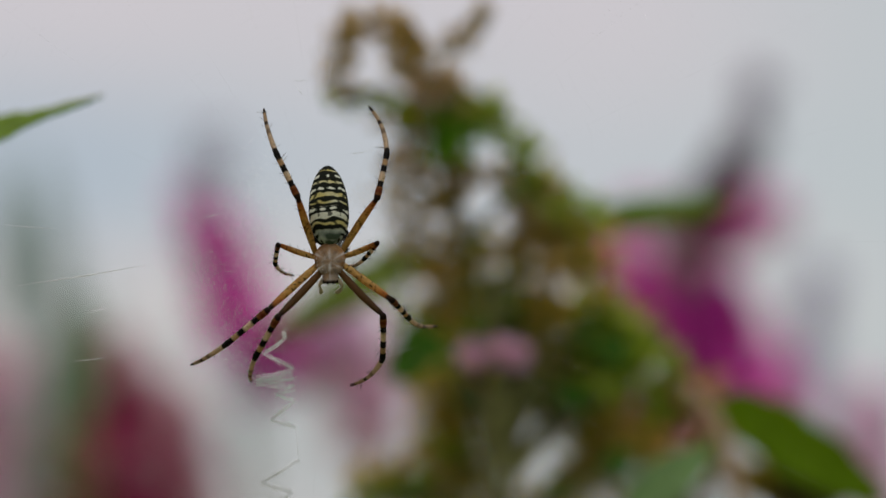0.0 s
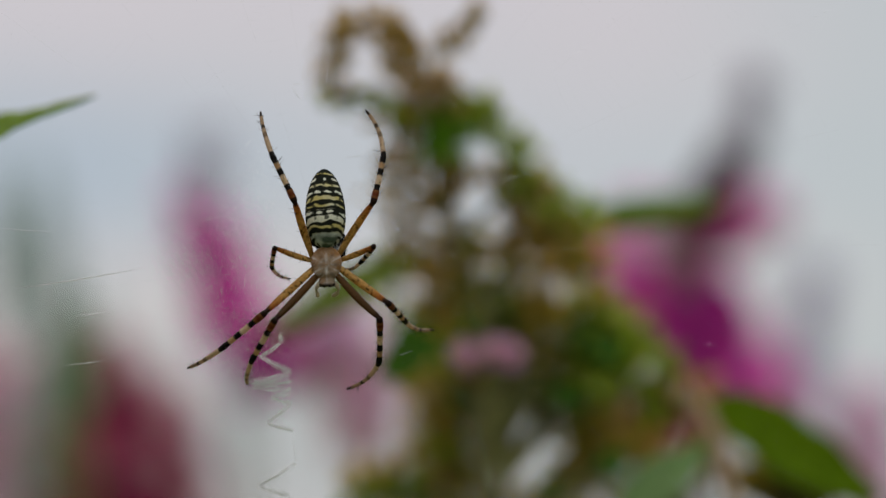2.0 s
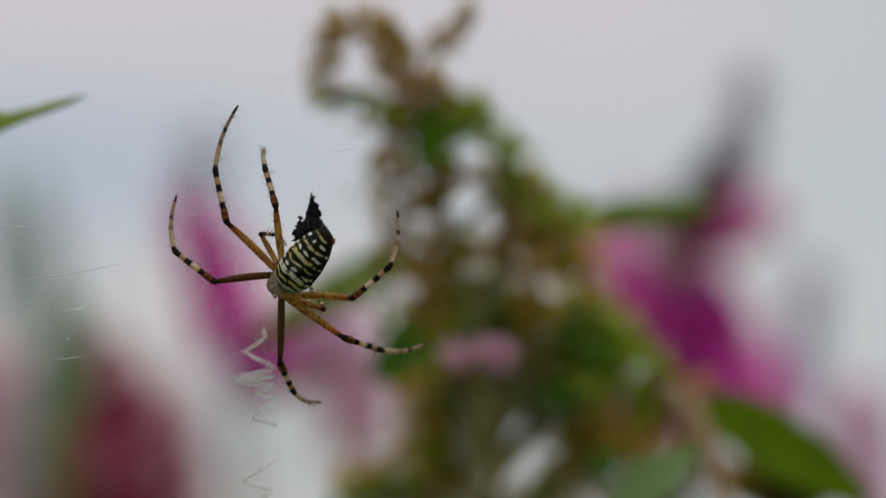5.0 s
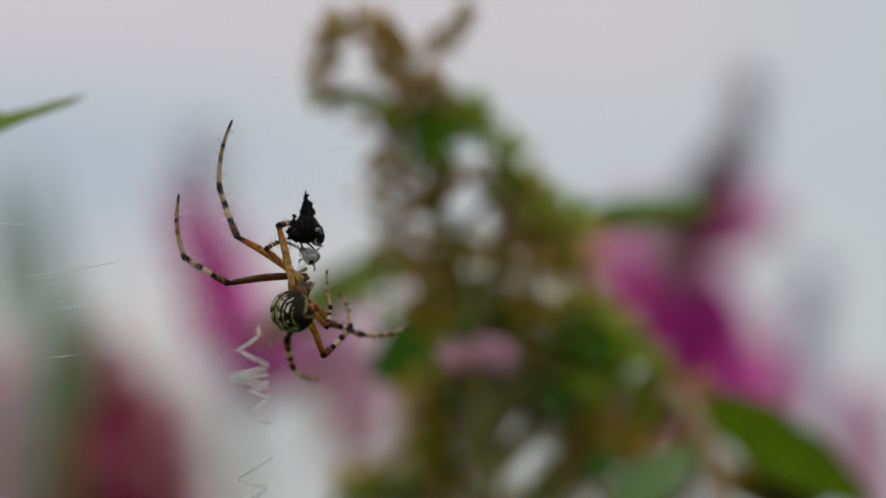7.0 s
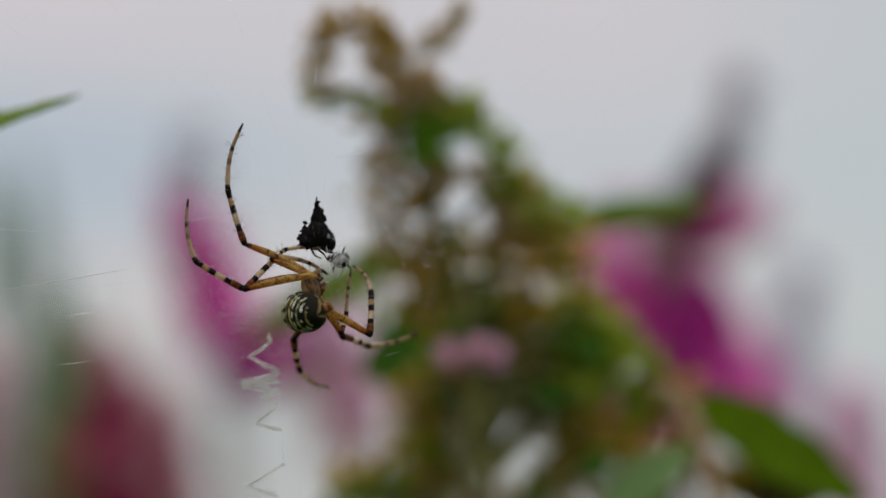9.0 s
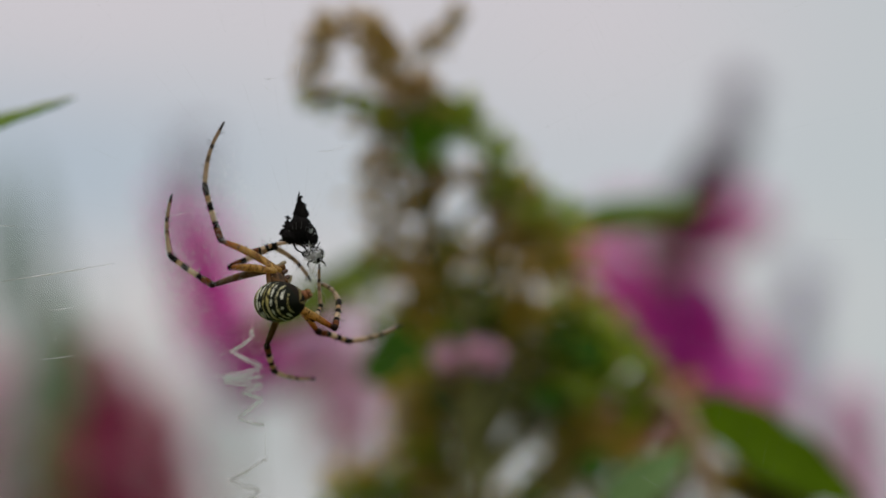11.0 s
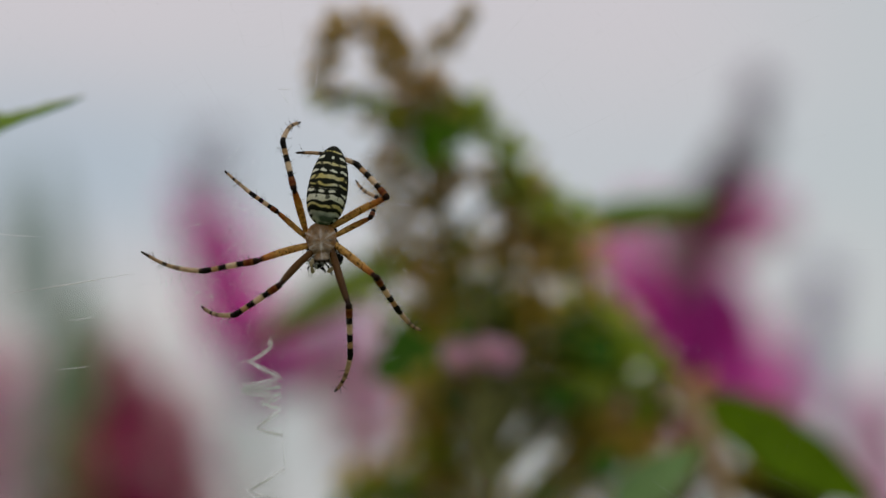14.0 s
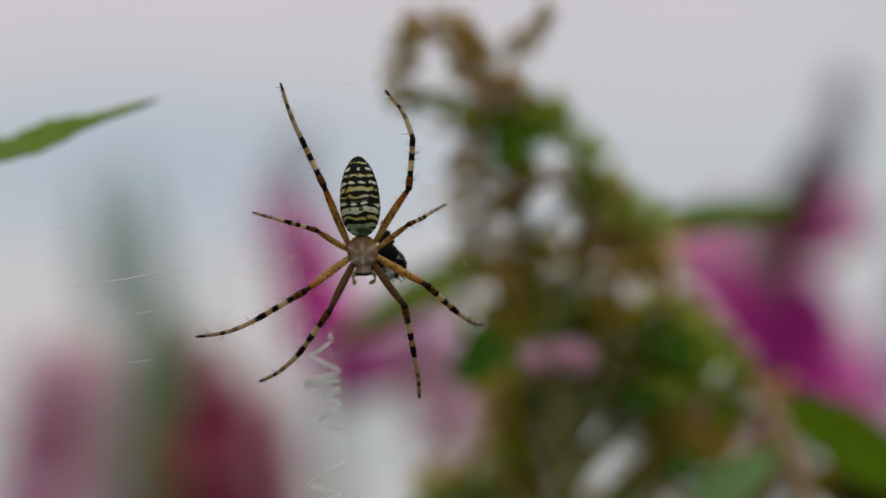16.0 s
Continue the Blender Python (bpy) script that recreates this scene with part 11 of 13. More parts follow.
    walk(JOINTED['B21'], [
        (0, pose(0.007236, -0.004767, -0.005975, 112.72, -32.48, 149.88)),
        (3.1, pose(0.007236, -0.004767, -0.005975, 112.72, -32.48, 149.88)),
        (3.3, pose(0.007213, -0.005186, -0.005994, 112.32, -31.11, 148.49)),
        (3.4, pose(0.007163, -0.005441, -0.005983, 111.9, -29.57, 147.81)),
        (3.5, pose(0.007132, -0.005547, -0.005972, 111.58, -28.26, 147.77)),
        (3.6, pose(0.007005, -0.005358, -0.006476, 110.1, -28.77, 150.77)),
        (3.7, pose(0.006868, -0.005158, -0.006974, 108.67, -29.76, 153.59)),
        (3.8, pose(0.006076, -0.005346, -0.007159, 109.64, -29.36, 150.06)),
        (3.9, pose(0.005257, -0.005533, -0.007295, 110.61, -29.28, 146.4)),
        (4, pose(0.005271, -0.005245, -0.007631, 112.38, -28.01, 138.85)),
        (4.1, pose(0.004954, -0.00507, -0.007637, 113.98, -28.9, 137.43)),
        (4.2, pose(0.001599, -0.003406, -0.009001, 104.85, -26.6, 129.88)),
        (4.35, pose(0.001739, -0.003201, -0.009113, 104.69, -25.27, 130.36)),
        (4.5, pose(0.002114, -0.002612, -0.009413, 104.64, -24.63, 130.79)),
        (4.7, pose(0.002817, -0.001275, -0.009981, 104.72, -24.92, 131.24)),
        (4.9, pose(0.003521, 0.000603, -0.010562, 104.94, -26.21, 131.57)),
        (5.2, pose(0.004101, 0.003984, -0.011051, 105.56, -29.72, 131.74)),
        (5.5, pose(0.00384, 0.007147, -0.010815, 107.16, -37.39, 130.32)),
        (5.9, pose(0.002733, 0.009713, -0.009778, 104.54, -19.97, 137.34)),
        (6.3, pose(0.002093, 0.010398, -0.009157, 103.88, -9.64, 140.63)),
        (6.4, pose(0.002341, 0.010387, -0.009402, 103.14, -0.91, 144.71)),
        (6.5, pose(0.002588, 0.010375, -0.009647, 102.67, 6.93, 148.39)),
        (6.65, pose(0.002623, 0.010219, -0.009826, 102.43, 14.95, 150.19)),
        (6.8, pose(0.002653, 0.010049, -0.009999, 102.43, 23.01, 151.95)),
        (6.9, pose(0.002555, 0.01024, -0.009723, 103.36, 26.1, 151.07)),
        (7, pose(0.002451, 0.010417, -0.009442, 103.93, 25.81, 149.34)),
        (7.25, pose(0.002531, 0.010314, -0.009613, 103.52, 27.08, 153.05)),
        (7.5, pose(0.00261, 0.010207, -0.009784, 103.42, 31.07, 157.44)),
        (7.75, pose(0.002686, 0.010103, -0.009852, 104.31, 36.31, 160.68)),
        (8, pose(0.00276, 0.009991, -0.009916, 105.62, 42.21, 164.4)),
        (8.25, pose(0.002737, 0.009858, -0.009985, 107.49, 45.83, 162.95)),
        (8.5, pose(0.002711, 0.00972, -0.010052, 108.93, 47.62, 160.87)),
        (8.75, pose(0.002795, 0.00959, -0.010126, 109.01, 50.93, 165.13)),
        (9, pose(0.002876, 0.009452, -0.010195, 110.01, 56.07, 170.44)),
        (9.5, pose(0.00278, 0.00937, -0.010212, 112.94, 60.7, 173.12)),
        (10, pose(0.00255, 0.009165, -0.010242, 116.98, 65.24, 175.91)),
        (10.5, pose(0.002278, 0.008908, -0.010258, 122.89, 69.65, -179.67)),
        (11, pose(0.002071, 0.008706, -0.010259, 131.03, 73.36, -172.53)),
        (11.3, pose(0.002029, 0.008663, -0.010257, 139.96, 75.81, -163.56)),
        (11.5, pose(0.000832, 0.009163, -0.009962, 133.12, 70, 172.27)),
        (11.75, pose(0.001014, 0.008882, -0.010031, 125.58, 65.59, 168.25)),
        (12, pose(0.001187, 0.008588, -0.010088, 125.14, 64.7, 171.88)),
        (12.15, pose(0.00234, 0.007654, -0.010339, 135.61, 72.24, -170.57)),
        (12.3, pose(0.003247, 0.006352, -0.010362, 175.87, 79.15, -123.24)),
        (12.4, pose(0.002827, 0.010281, -0.009748, -136.64, 68.37, -80.42)),
        (12.5, pose(0.003282, -0.004349, -0.008511, -127.64, 55.46, -71.98)),
        (12.6, pose(0.004178, -0.003901, -0.007669, -123.11, 49.41, -60)),
        (12.7, pose(0.005175, -0.0046, -0.006692, -124.81, 42.98, -61.11)),
        (12.8, pose(0.006186, -0.005238, -0.0056, -127.04, 37.56, -62.69)),
        (12.9, pose(0.006479, -0.005055, -0.005385, -126.54, 35.08, -60.57)),
        (13, pose(0.006754, -0.004846, -0.005114, -126.32, 32.96, -58.82)),
        (13.15, pose(0.006813, -0.004857, -0.004901, -127.14, 30.84, -58.05)),
        (13.3, pose(0.006929, -0.004878, -0.004471, -129.57, 28.47, -57.94)),
        (13.5, pose(0.007022, -0.004895, -0.004117, -131.51, 26.53, -57.66)),
        (13.75, pose(0.007107, -0.005245, -0.003245, -131.97, 27.43, -54.47)),
        (14, pose(0.007161, -0.005569, -0.00231, -132.43, 28.66, -51.5)),
        (14.15, pose(0.00654, -0.004629, -0.003187, -128.22, 28.03, -50.83)),
        (14.3, pose(0.005917, -0.003735, -0.003711, -124.1, 27.38, -50.32)),
        (14.4, pose(0.005929, -0.003508, -0.003898, -120.78, 28.44, -47.79)),
        (14.5, pose(0.005922, -0.00328, -0.004062, -117.46, 29.67, -45.37)),
        (14.6, pose(0.005593, -0.003383, -0.003053, -121.16, 26.88, -51.02)),
        (14.7, pose(0.004972, -0.003565, -0.001049, -126.82, 20.47, -60.22)),
        (14.8, pose(0.004626, -0.003648, 9.2e-05, -129.27, 16.37, -64.44)),
        (14.9, pose(0.004116, -0.004145, 0.000729, -128.41, 18.89, -61.78)),
        (15, pose(0.00358, -0.004625, 0.001393, -127.58, 21.83, -59.42)),
        (15.15, pose(0.003858, -0.004776, 0.000554, -126.45, 22.08, -59.3)),
        (15.3, pose(0.004368, -0.005035, -0.001086, -123.85, 21.4, -58.2)),
        (15.5, pose(0.004735, -0.005202, -0.002389, -121.58, 19.98, -56.82)),
        (15.7, pose(0.005229, -0.004939, -0.00298, -120.87, 20.98, -52.2)),
        (15.85, pose(0.005822, -0.004603, -0.003698, -119.89, 22.77, -46.82)),
        (16, pose(0.006113, -0.00443, -0.004054, -119.23, 23.39, -43.95))])
    walk(JOINTED['B22'], [
        (0, pose(0.009174, 0.001402, -0.008204, -104.15, -52.24, -14.49)),
        (3.1, pose(0.009174, 0.001402, -0.008204, -104.15, -52.24, -14.49)),
        (3.3, pose(0.009375, 0.000909, -0.008218, -107.54, -58.44, -9.02)),
        (3.4, pose(0.009478, 0.0006, -0.008202, -114.96, -67.25, 0.29)),
        (3.5, pose(0.009516, 0.000468, -0.008188, -127.27, -74.13, 13.79)),
        (3.6, pose(0.009154, 0.0008, -0.008537, -109.79, -69.97, -5.97)),
        (3.7, pose(0.008777, 0.001129, -0.008874, -97.95, -61.53, -19.87)),
        (3.8, pose(0.008314, 0.000798, -0.009163, -94.44, -58.23, -27.21)),
        (3.9, pose(0.007818, 0.000451, -0.009395, -91.63, -57.37, -33.72)),
        (4, pose(0.008511, 0.000322, -0.00993, -80.58, -72.16, -40.14)),
        (4.1, pose(0.008192, 0.000441, -0.010071, -70.49, -78.45, -51.44)),
        (4.2, pose(0.006169, 0.001435, -0.010569, -55.39, -79.6, -79.57)),
        (4.35, pose(0.006301, 0.001647, -0.010682, -51.71, -80.49, -83.33)),
        (4.5, pose(0.006654, 0.002256, -0.010984, -51.58, -80.57, -83.53)),
        (4.7, pose(0.007309, 0.003637, -0.011557, -55.27, -79.82, -79.93)),
        (4.9, pose(0.007948, 0.005571, -0.012144, -60.66, -78.32, -74.63)),
        (5.2, pose(0.008412, 0.009049, -0.012644, -67.33, -75.51, -68.14)),
        (5.5, pose(0.00803, 0.01231, -0.012418, -72.42, -71.93, -63.22)),
        (5.9, pose(0.006788, 0.014978, -0.011392, -76.07, -67.86, -59.75)),
        (6.3, pose(0.006092, 0.015705, -0.010774, -77.82, -64.91, -58.02)),
        (6.4, pose(0.006168, 0.015838, -0.010957, -76.96, -60.48, -59.28)),
        (6.5, pose(0.00624, 0.015963, -0.011137, -76.31, -55.89, -60.22)),
        (6.65, pose(0.006273, 0.015825, -0.011248, -76.04, -52.8, -60.91)),
        (6.8, pose(0.006302, 0.015673, -0.011353, -75.56, -50.44, -61.83)),
        (6.9, pose(0.006382, 0.015728, -0.011142, -77.52, -52.04, -59.12)),
        (7, pose(0.006453, 0.015761, -0.010923, -79.06, -55.73, -56.93)),
        (7.25, pose(0.006194, 0.015912, -0.011037, -78.6, -50.74, -60.13)),
        (7.5, pose(0.005918, 0.016037, -0.011144, -78.59, -43.82, -62.64)),
        (7.75, pose(0.005823, 0.016025, -0.011214, -79.36, -39.26, -62.36)),
        (8, pose(0.005724, 0.016002, -0.01128, -79.84, -35.8, -62.47)),
        (8.25, pose(0.006059, 0.015662, -0.011418, -77.79, -39.29, -60.42)),
        (8.5, pose(0.00638, 0.015295, -0.011548, -74.28, -47.4, -60.43)),
        (8.75, pose(0.006126, 0.015396, -0.01153, -74.81, -46.88, -61.1)),
        (9, pose(0.005858, 0.015467, -0.011502, -76.18, -43, -60.58)),
        (9.5, pose(0.005842, 0.015345, -0.011517, -75.88, -41.17, -61.39)),
        (10, pose(0.005795, 0.015043, -0.011541, -74.45, -40.38, -64.38)),
        (10.5, pose(0.005727, 0.014671, -0.01155, -72.72, -40.18, -68)),
        (11, pose(0.005666, 0.01438, -0.011544, -71.4, -40.29, -70.75)),
        (11.3, pose(0.005653, 0.01432, -0.011542, -71.06, -40.6, -71.44)),
        (11.5, pose(0.005856, 0.013519, -0.01156, -63.87, -62.84, -74.29)),
        (11.75, pose(0.005694, 0.01359, -0.011676, -60.47, -64.1, -81.44)),
        (12, pose(0.0055, 0.013622, -0.011771, -63.72, -58.93, -81.12)),
        (12.15, pose(0.006147, 0.013137, -0.01183, -66.98, -55.9, -72.62)),
        (12.3, pose(0.006508, 0.012225, -0.011646, -69.94, -52.59, -64.47)),
        (12.4, pose(0.006677, 0.015607, -0.011575, -68.20, -53.92, -63.23)),
        (12.5, pose(0.007357, 0.000585, -0.010873, -68.86, -63.56, -58.76)),
        (12.6, pose(0.00772, 0.001421, -0.0101, -75.9, -73.6, -51.45)),
        (12.7, pose(0.008805, 0.000444, -0.009548, -87.48, -88.33, -32.86)),
        (12.8, pose(0.009884, -0.000502, -0.008866, 105.44, -75.59, 142.23)),
        (12.9, pose(0.010115, -0.000317, -0.008718, 101.88, -66.1, 149.6)),
        (13, pose(0.010328, -0.000108, -0.008514, 101.4, -59.53, 153.9)),
        (13.15, pose(0.010319, -0.000176, -0.008446, 101.01, -57.12, 154.48)),
        (13.3, pose(0.010294, -0.000319, -0.008301, 101.92, -57.59, 153.65)),
        (13.5, pose(0.010266, -0.000445, -0.008173, 103.1, -59.1, 152.46)),
        (13.75, pose(0.010021, -0.000575, -0.007305, 114.93, -59.71, 140.2)),
        (14, pose(0.009734, -0.000694, -0.00636, 128.32, -60.37, 125.82)),
        (14.15, pose(0.00945, 0.000306, -0.006922, 123.75, -62.38, 127.85)),
        (14.3, pose(0.009151, 0.001238, -0.007116, 116.98, -62.78, 132.34)),
        (14.4, pose(0.009162, 0.001674, -0.006975, 117.32, -60.2, 132.44)),
        (14.5, pose(0.009144, 0.002094, -0.006802, 116.13, -55.63, 134.44)),
        (14.6, pose(0.009135, 0.001542, -0.006209, 116.74, -47.75, 135.99)),
        (14.7, pose(0.009011, 0.000399, -0.00489, 120.52, -38.05, 136.39)),
        (14.8, pose(0.008876, -0.000262, -0.004062, 122.19, -32.23, 137.76)),
        (14.9, pose(0.008187, -0.000398, -0.003292, 125.15, -22.21, 133.86)),
        (15, pose(0.007457, -0.000532, -0.002478, 129.12, -16.93, 126.97)),
        (15.15, pose(0.007809, -0.000654, -0.003211, 126.03, -19.77, 130.09)),
        (15.3, pose(0.008462, -0.000861, -0.004634, 118.8, -23.11, 138.14)),
        (15.5, pose(0.008942, -0.000989, -0.005755, 112.86, -27.49, 143.95)),
        (15.7, pose(0.009097, -0.000348, -0.006257, 111.13, -32.98, 143.83)),
        (15.85, pose(0.009243, 0.000416, -0.00684, 109.81, -42.52, 142.93)),
        (16, pose(0.0093, 0.000787, -0.007119, 110.73, -50.92, 140.67))])
    walk(JOINTED['B30'], [
        (0, pose(0.00185, 0.000268, -0.000885, 67.28, 24.68, 54.57)),
        (3.1, pose(0.00185, 0.000268, -0.000885, 67.28, 24.68, 54.57)),
        (3.3, pose(0.001944, 0.000318, -0.001577, 66, 26.78, 65.88)),
        (3.4, pose(0.002005, 0.000357, -0.002049, 65.89, 27.43, 74.36)),
        (3.5, pose(0.002032, 0.000375, -0.002263, 66.31, 26.46, 78.94)),
        (3.6, pose(0.001941, 0.000406, -0.002457, 71.68, 22.21, 78.27)),
        (3.7, pose(0.001849, 0.000438, -0.002649, 76.65, 18.38, 76.73)),
        (3.8, pose(0.001486, 0.000421, -0.002689, 82.34, 15.81, 75.61)),
        (3.9, pose(0.001099, 0.000395, -0.002702, 87.88, 14.12, 73.96)),
        (4, pose(0.001252, 0.000468, -0.002806, 94.52, 8.7, 83.95)),
        (4.1, pose(0.001075, 0.000485, -0.002502, 99.02, 3.83, 90.61)),
        (4.2, pose(-0.003483, 0.000996, -0.005608, 99.01, -0.16, 89.97)),
        (4.35, pose(-0.003448, 0.001015, -0.005629, 99.5, -3.33, 90.09)),
        (4.5, pose(-0.003346, 0.001068, -0.005688, 100.88, -6.13, 91.29)),
        (4.7, pose(-0.00312, 0.001182, -0.005808, 103.82, -9.26, 94.17)),
        (4.9, pose(-0.0028, 0.001327, -0.005955, 107.74, -12.96, 97.73)),
        (5.2, pose(-0.002178, 0.001554, -0.006182, 114.8, -19.41, 103.2)),
        (5.5, pose(-0.001465, 0.001722, -0.006381, 122.79, -27.31, 106.77)),
        (5.9, pose(-0.000625, 0.001793, -0.006573, 133.39, -36.5, 107.49)),
        (6.3, pose(-0.000266, 0.001781, -0.006651, 139.66, -41.13, 105.09)),
        (6.4, pose(4.4e-05, 0.001781, -0.006824, 140.65, -45.76, 107.23)),
        (6.5, pose(0.000354, 0.001781, -0.006998, 140.28, -49.41, 111.17)),
        (6.65, pose(6.9e-05, 0.001764, -0.007074, 160.56, -39.6, 96.21)),
        (6.8, pose(-0.000216, 0.001748, -0.007151, 174.51, -26.54, 86.29)),
        (6.9, pose(-7.6e-05, 0.001748, -0.00711, 163.44, -34.74, 83.15)),
        (7, pose(6.4e-05, 0.001748, -0.007069, 148.79, -42.27, 86.83)),
        (7.25, pose(9.9e-05, 0.001722, -0.007071, 156.77, -41.34, 83.49)),
        (7.5, pose(0.000132, 0.001695, -0.007074, 164.96, -40.05, 79.65)),
        (7.75, pose(0.000227, 0.001683, -0.006894, 167.56, -42.53, 76.79)),
        (8, pose(0.000323, 0.001671, -0.006714, 170.86, -44.92, 73.18)),
        (8.25, pose(0.000211, 0.001652, -0.006615, 172.56, -38.2, 69.16)),
        (8.5, pose(0.0001, 0.001634, -0.006516, 172.98, -31.4, 66.36)),
        (8.75, pose(0.000217, 0.001631, -0.006335, 161.5, -25.74, 62.58)),
        (9, pose(0.000334, 0.001628, -0.006154, 149.85, -21.33, 57.95)),
        (9.5, pose(6.5e-05, 0.001639, -0.006138, 147.72, -22.02, 59.3)),
        (10, pose(-0.000561, 0.001664, -0.006102, 142.98, -23.96, 61.7)),
        (10.5, pose(-0.00127, 0.001693, -0.006061, 137.25, -25.58, 64.96)),
        (11, pose(-0.001787, 0.001713, -0.006031, 132.72, -26.04, 67.93)),
        (11.3, pose(-0.00189, 0.001717, -0.006025, 131.49, -25.39, 69.23)),
        (11.5, pose(-0.002121, 0.00168, -0.005725, 141.1, -20.69, 66.35)),
        (11.75, pose(-0.002229, 0.001668, -0.005614, 142.48, -20.83, 65.16)),
        (12, pose(-0.002339, 0.001656, -0.005503, 144.37, -21.86, 62.55)),
        (12.15, pose(-0.002379, 0.001867, -0.005615, 134.47, -26.01, 66.71)),
        (12.3, pose(-0.002462, 0.001929, -0.005717, 123.04, -26.95, 73.57)),
        (12.4, pose(0.000339, 0.001576, -0.006562, -163.31, -60.52, 67.11)),
        (12.5, pose(0.000425, 0.001043, -0.004028, 120.84, -4.10, 47.38)),
        (12.6, pose(0.000233, 0.000837, -0.002731, 101.7, -19.88, 85.97)),
        (12.7, pose(0.00145, 0.00062, -0.001636, 105.68, -16.34, 85.48)),
        (12.8, pose(0.002636, 0.000506, -0.000491, 109.43, -10.74, 86.24)),
        (12.9, pose(0.002503, 0.000444, -0.000137, 105.67, -2.74, 81.25)),
        (13, pose(0.002354, 0.000395, 0.000246, 101.99, 5.12, 75.4)),
        (13.15, pose(0.002371, 0.0004, 0.000415, 92.56, 5, 77.71)),
        (13.3, pose(0.002404, 0.00041, 0.000754, 73.75, -0.97, 84.16)),
        (13.5, pose(0.00243, 0.000417, 0.001032, 58.38, -6.38, 93.92)),
        (13.75, pose(0.002469, 0.00033, 0.001815, 59.93, -12.83, 97.33)),
        (14, pose(0.002475, 0.000268, 0.002633, 61.45, -17.63, 99.36)),
        (14.15, pose(0.001859, 0.000721, 0.001609, 58.07, -20.88, 102.52)),
        (14.3, pose(0.001232, 0.001213, 0.000778, 54.57, -23.46, 105.81)),
        (14.4, pose(0.001176, 0.001157, 0.000968, 55.84, -25.42, 106.24)),
        (14.5, pose(0.001118, 0.001087, 0.001163, 57.54, -26.11, 105.64)),
        (14.6, pose(0.000595, 0.00091, 0.002306, 54.84, -28.65, 95.67)),
        (14.7, pose(-0.000384, 0.000617, 0.004503, 52.24, -35.91, 76.95)),
        (14.8, pose(-0.000919, 0.000484, 0.005714, 54.16, -37.78, 63.63)),
        (14.9, pose(-0.000995, 0.000423, 0.006477, 63.45, -35.5, 51.96)),
        (15, pose(-0.001072, 0.000356, 0.007243, 72.11, -32.43, 41.96)),
        (15.15, pose(-0.000984, 0.00037, 0.006023, 64.73, -26.72, 54.25)),
        (15.3, pose(-0.000812, 0.000394, 0.003585, 53.89, -14.83, 76.69)),
        (15.5, pose(-0.000673, 0.000412, 0.0016, 49.3, -4.41, 93.78)),
        (15.7, pose(-0.000342, 0.000418, 0.001177, 50.26, -5.96, 92.3)),
        (15.85, pose(6.3e-05, 0.000425, 0.000658, 51.67, -5.98, 88.94)),
        (16, pose(0.000266, 0.000428, 0.000399, 52.5, -4.69, 86.31))])
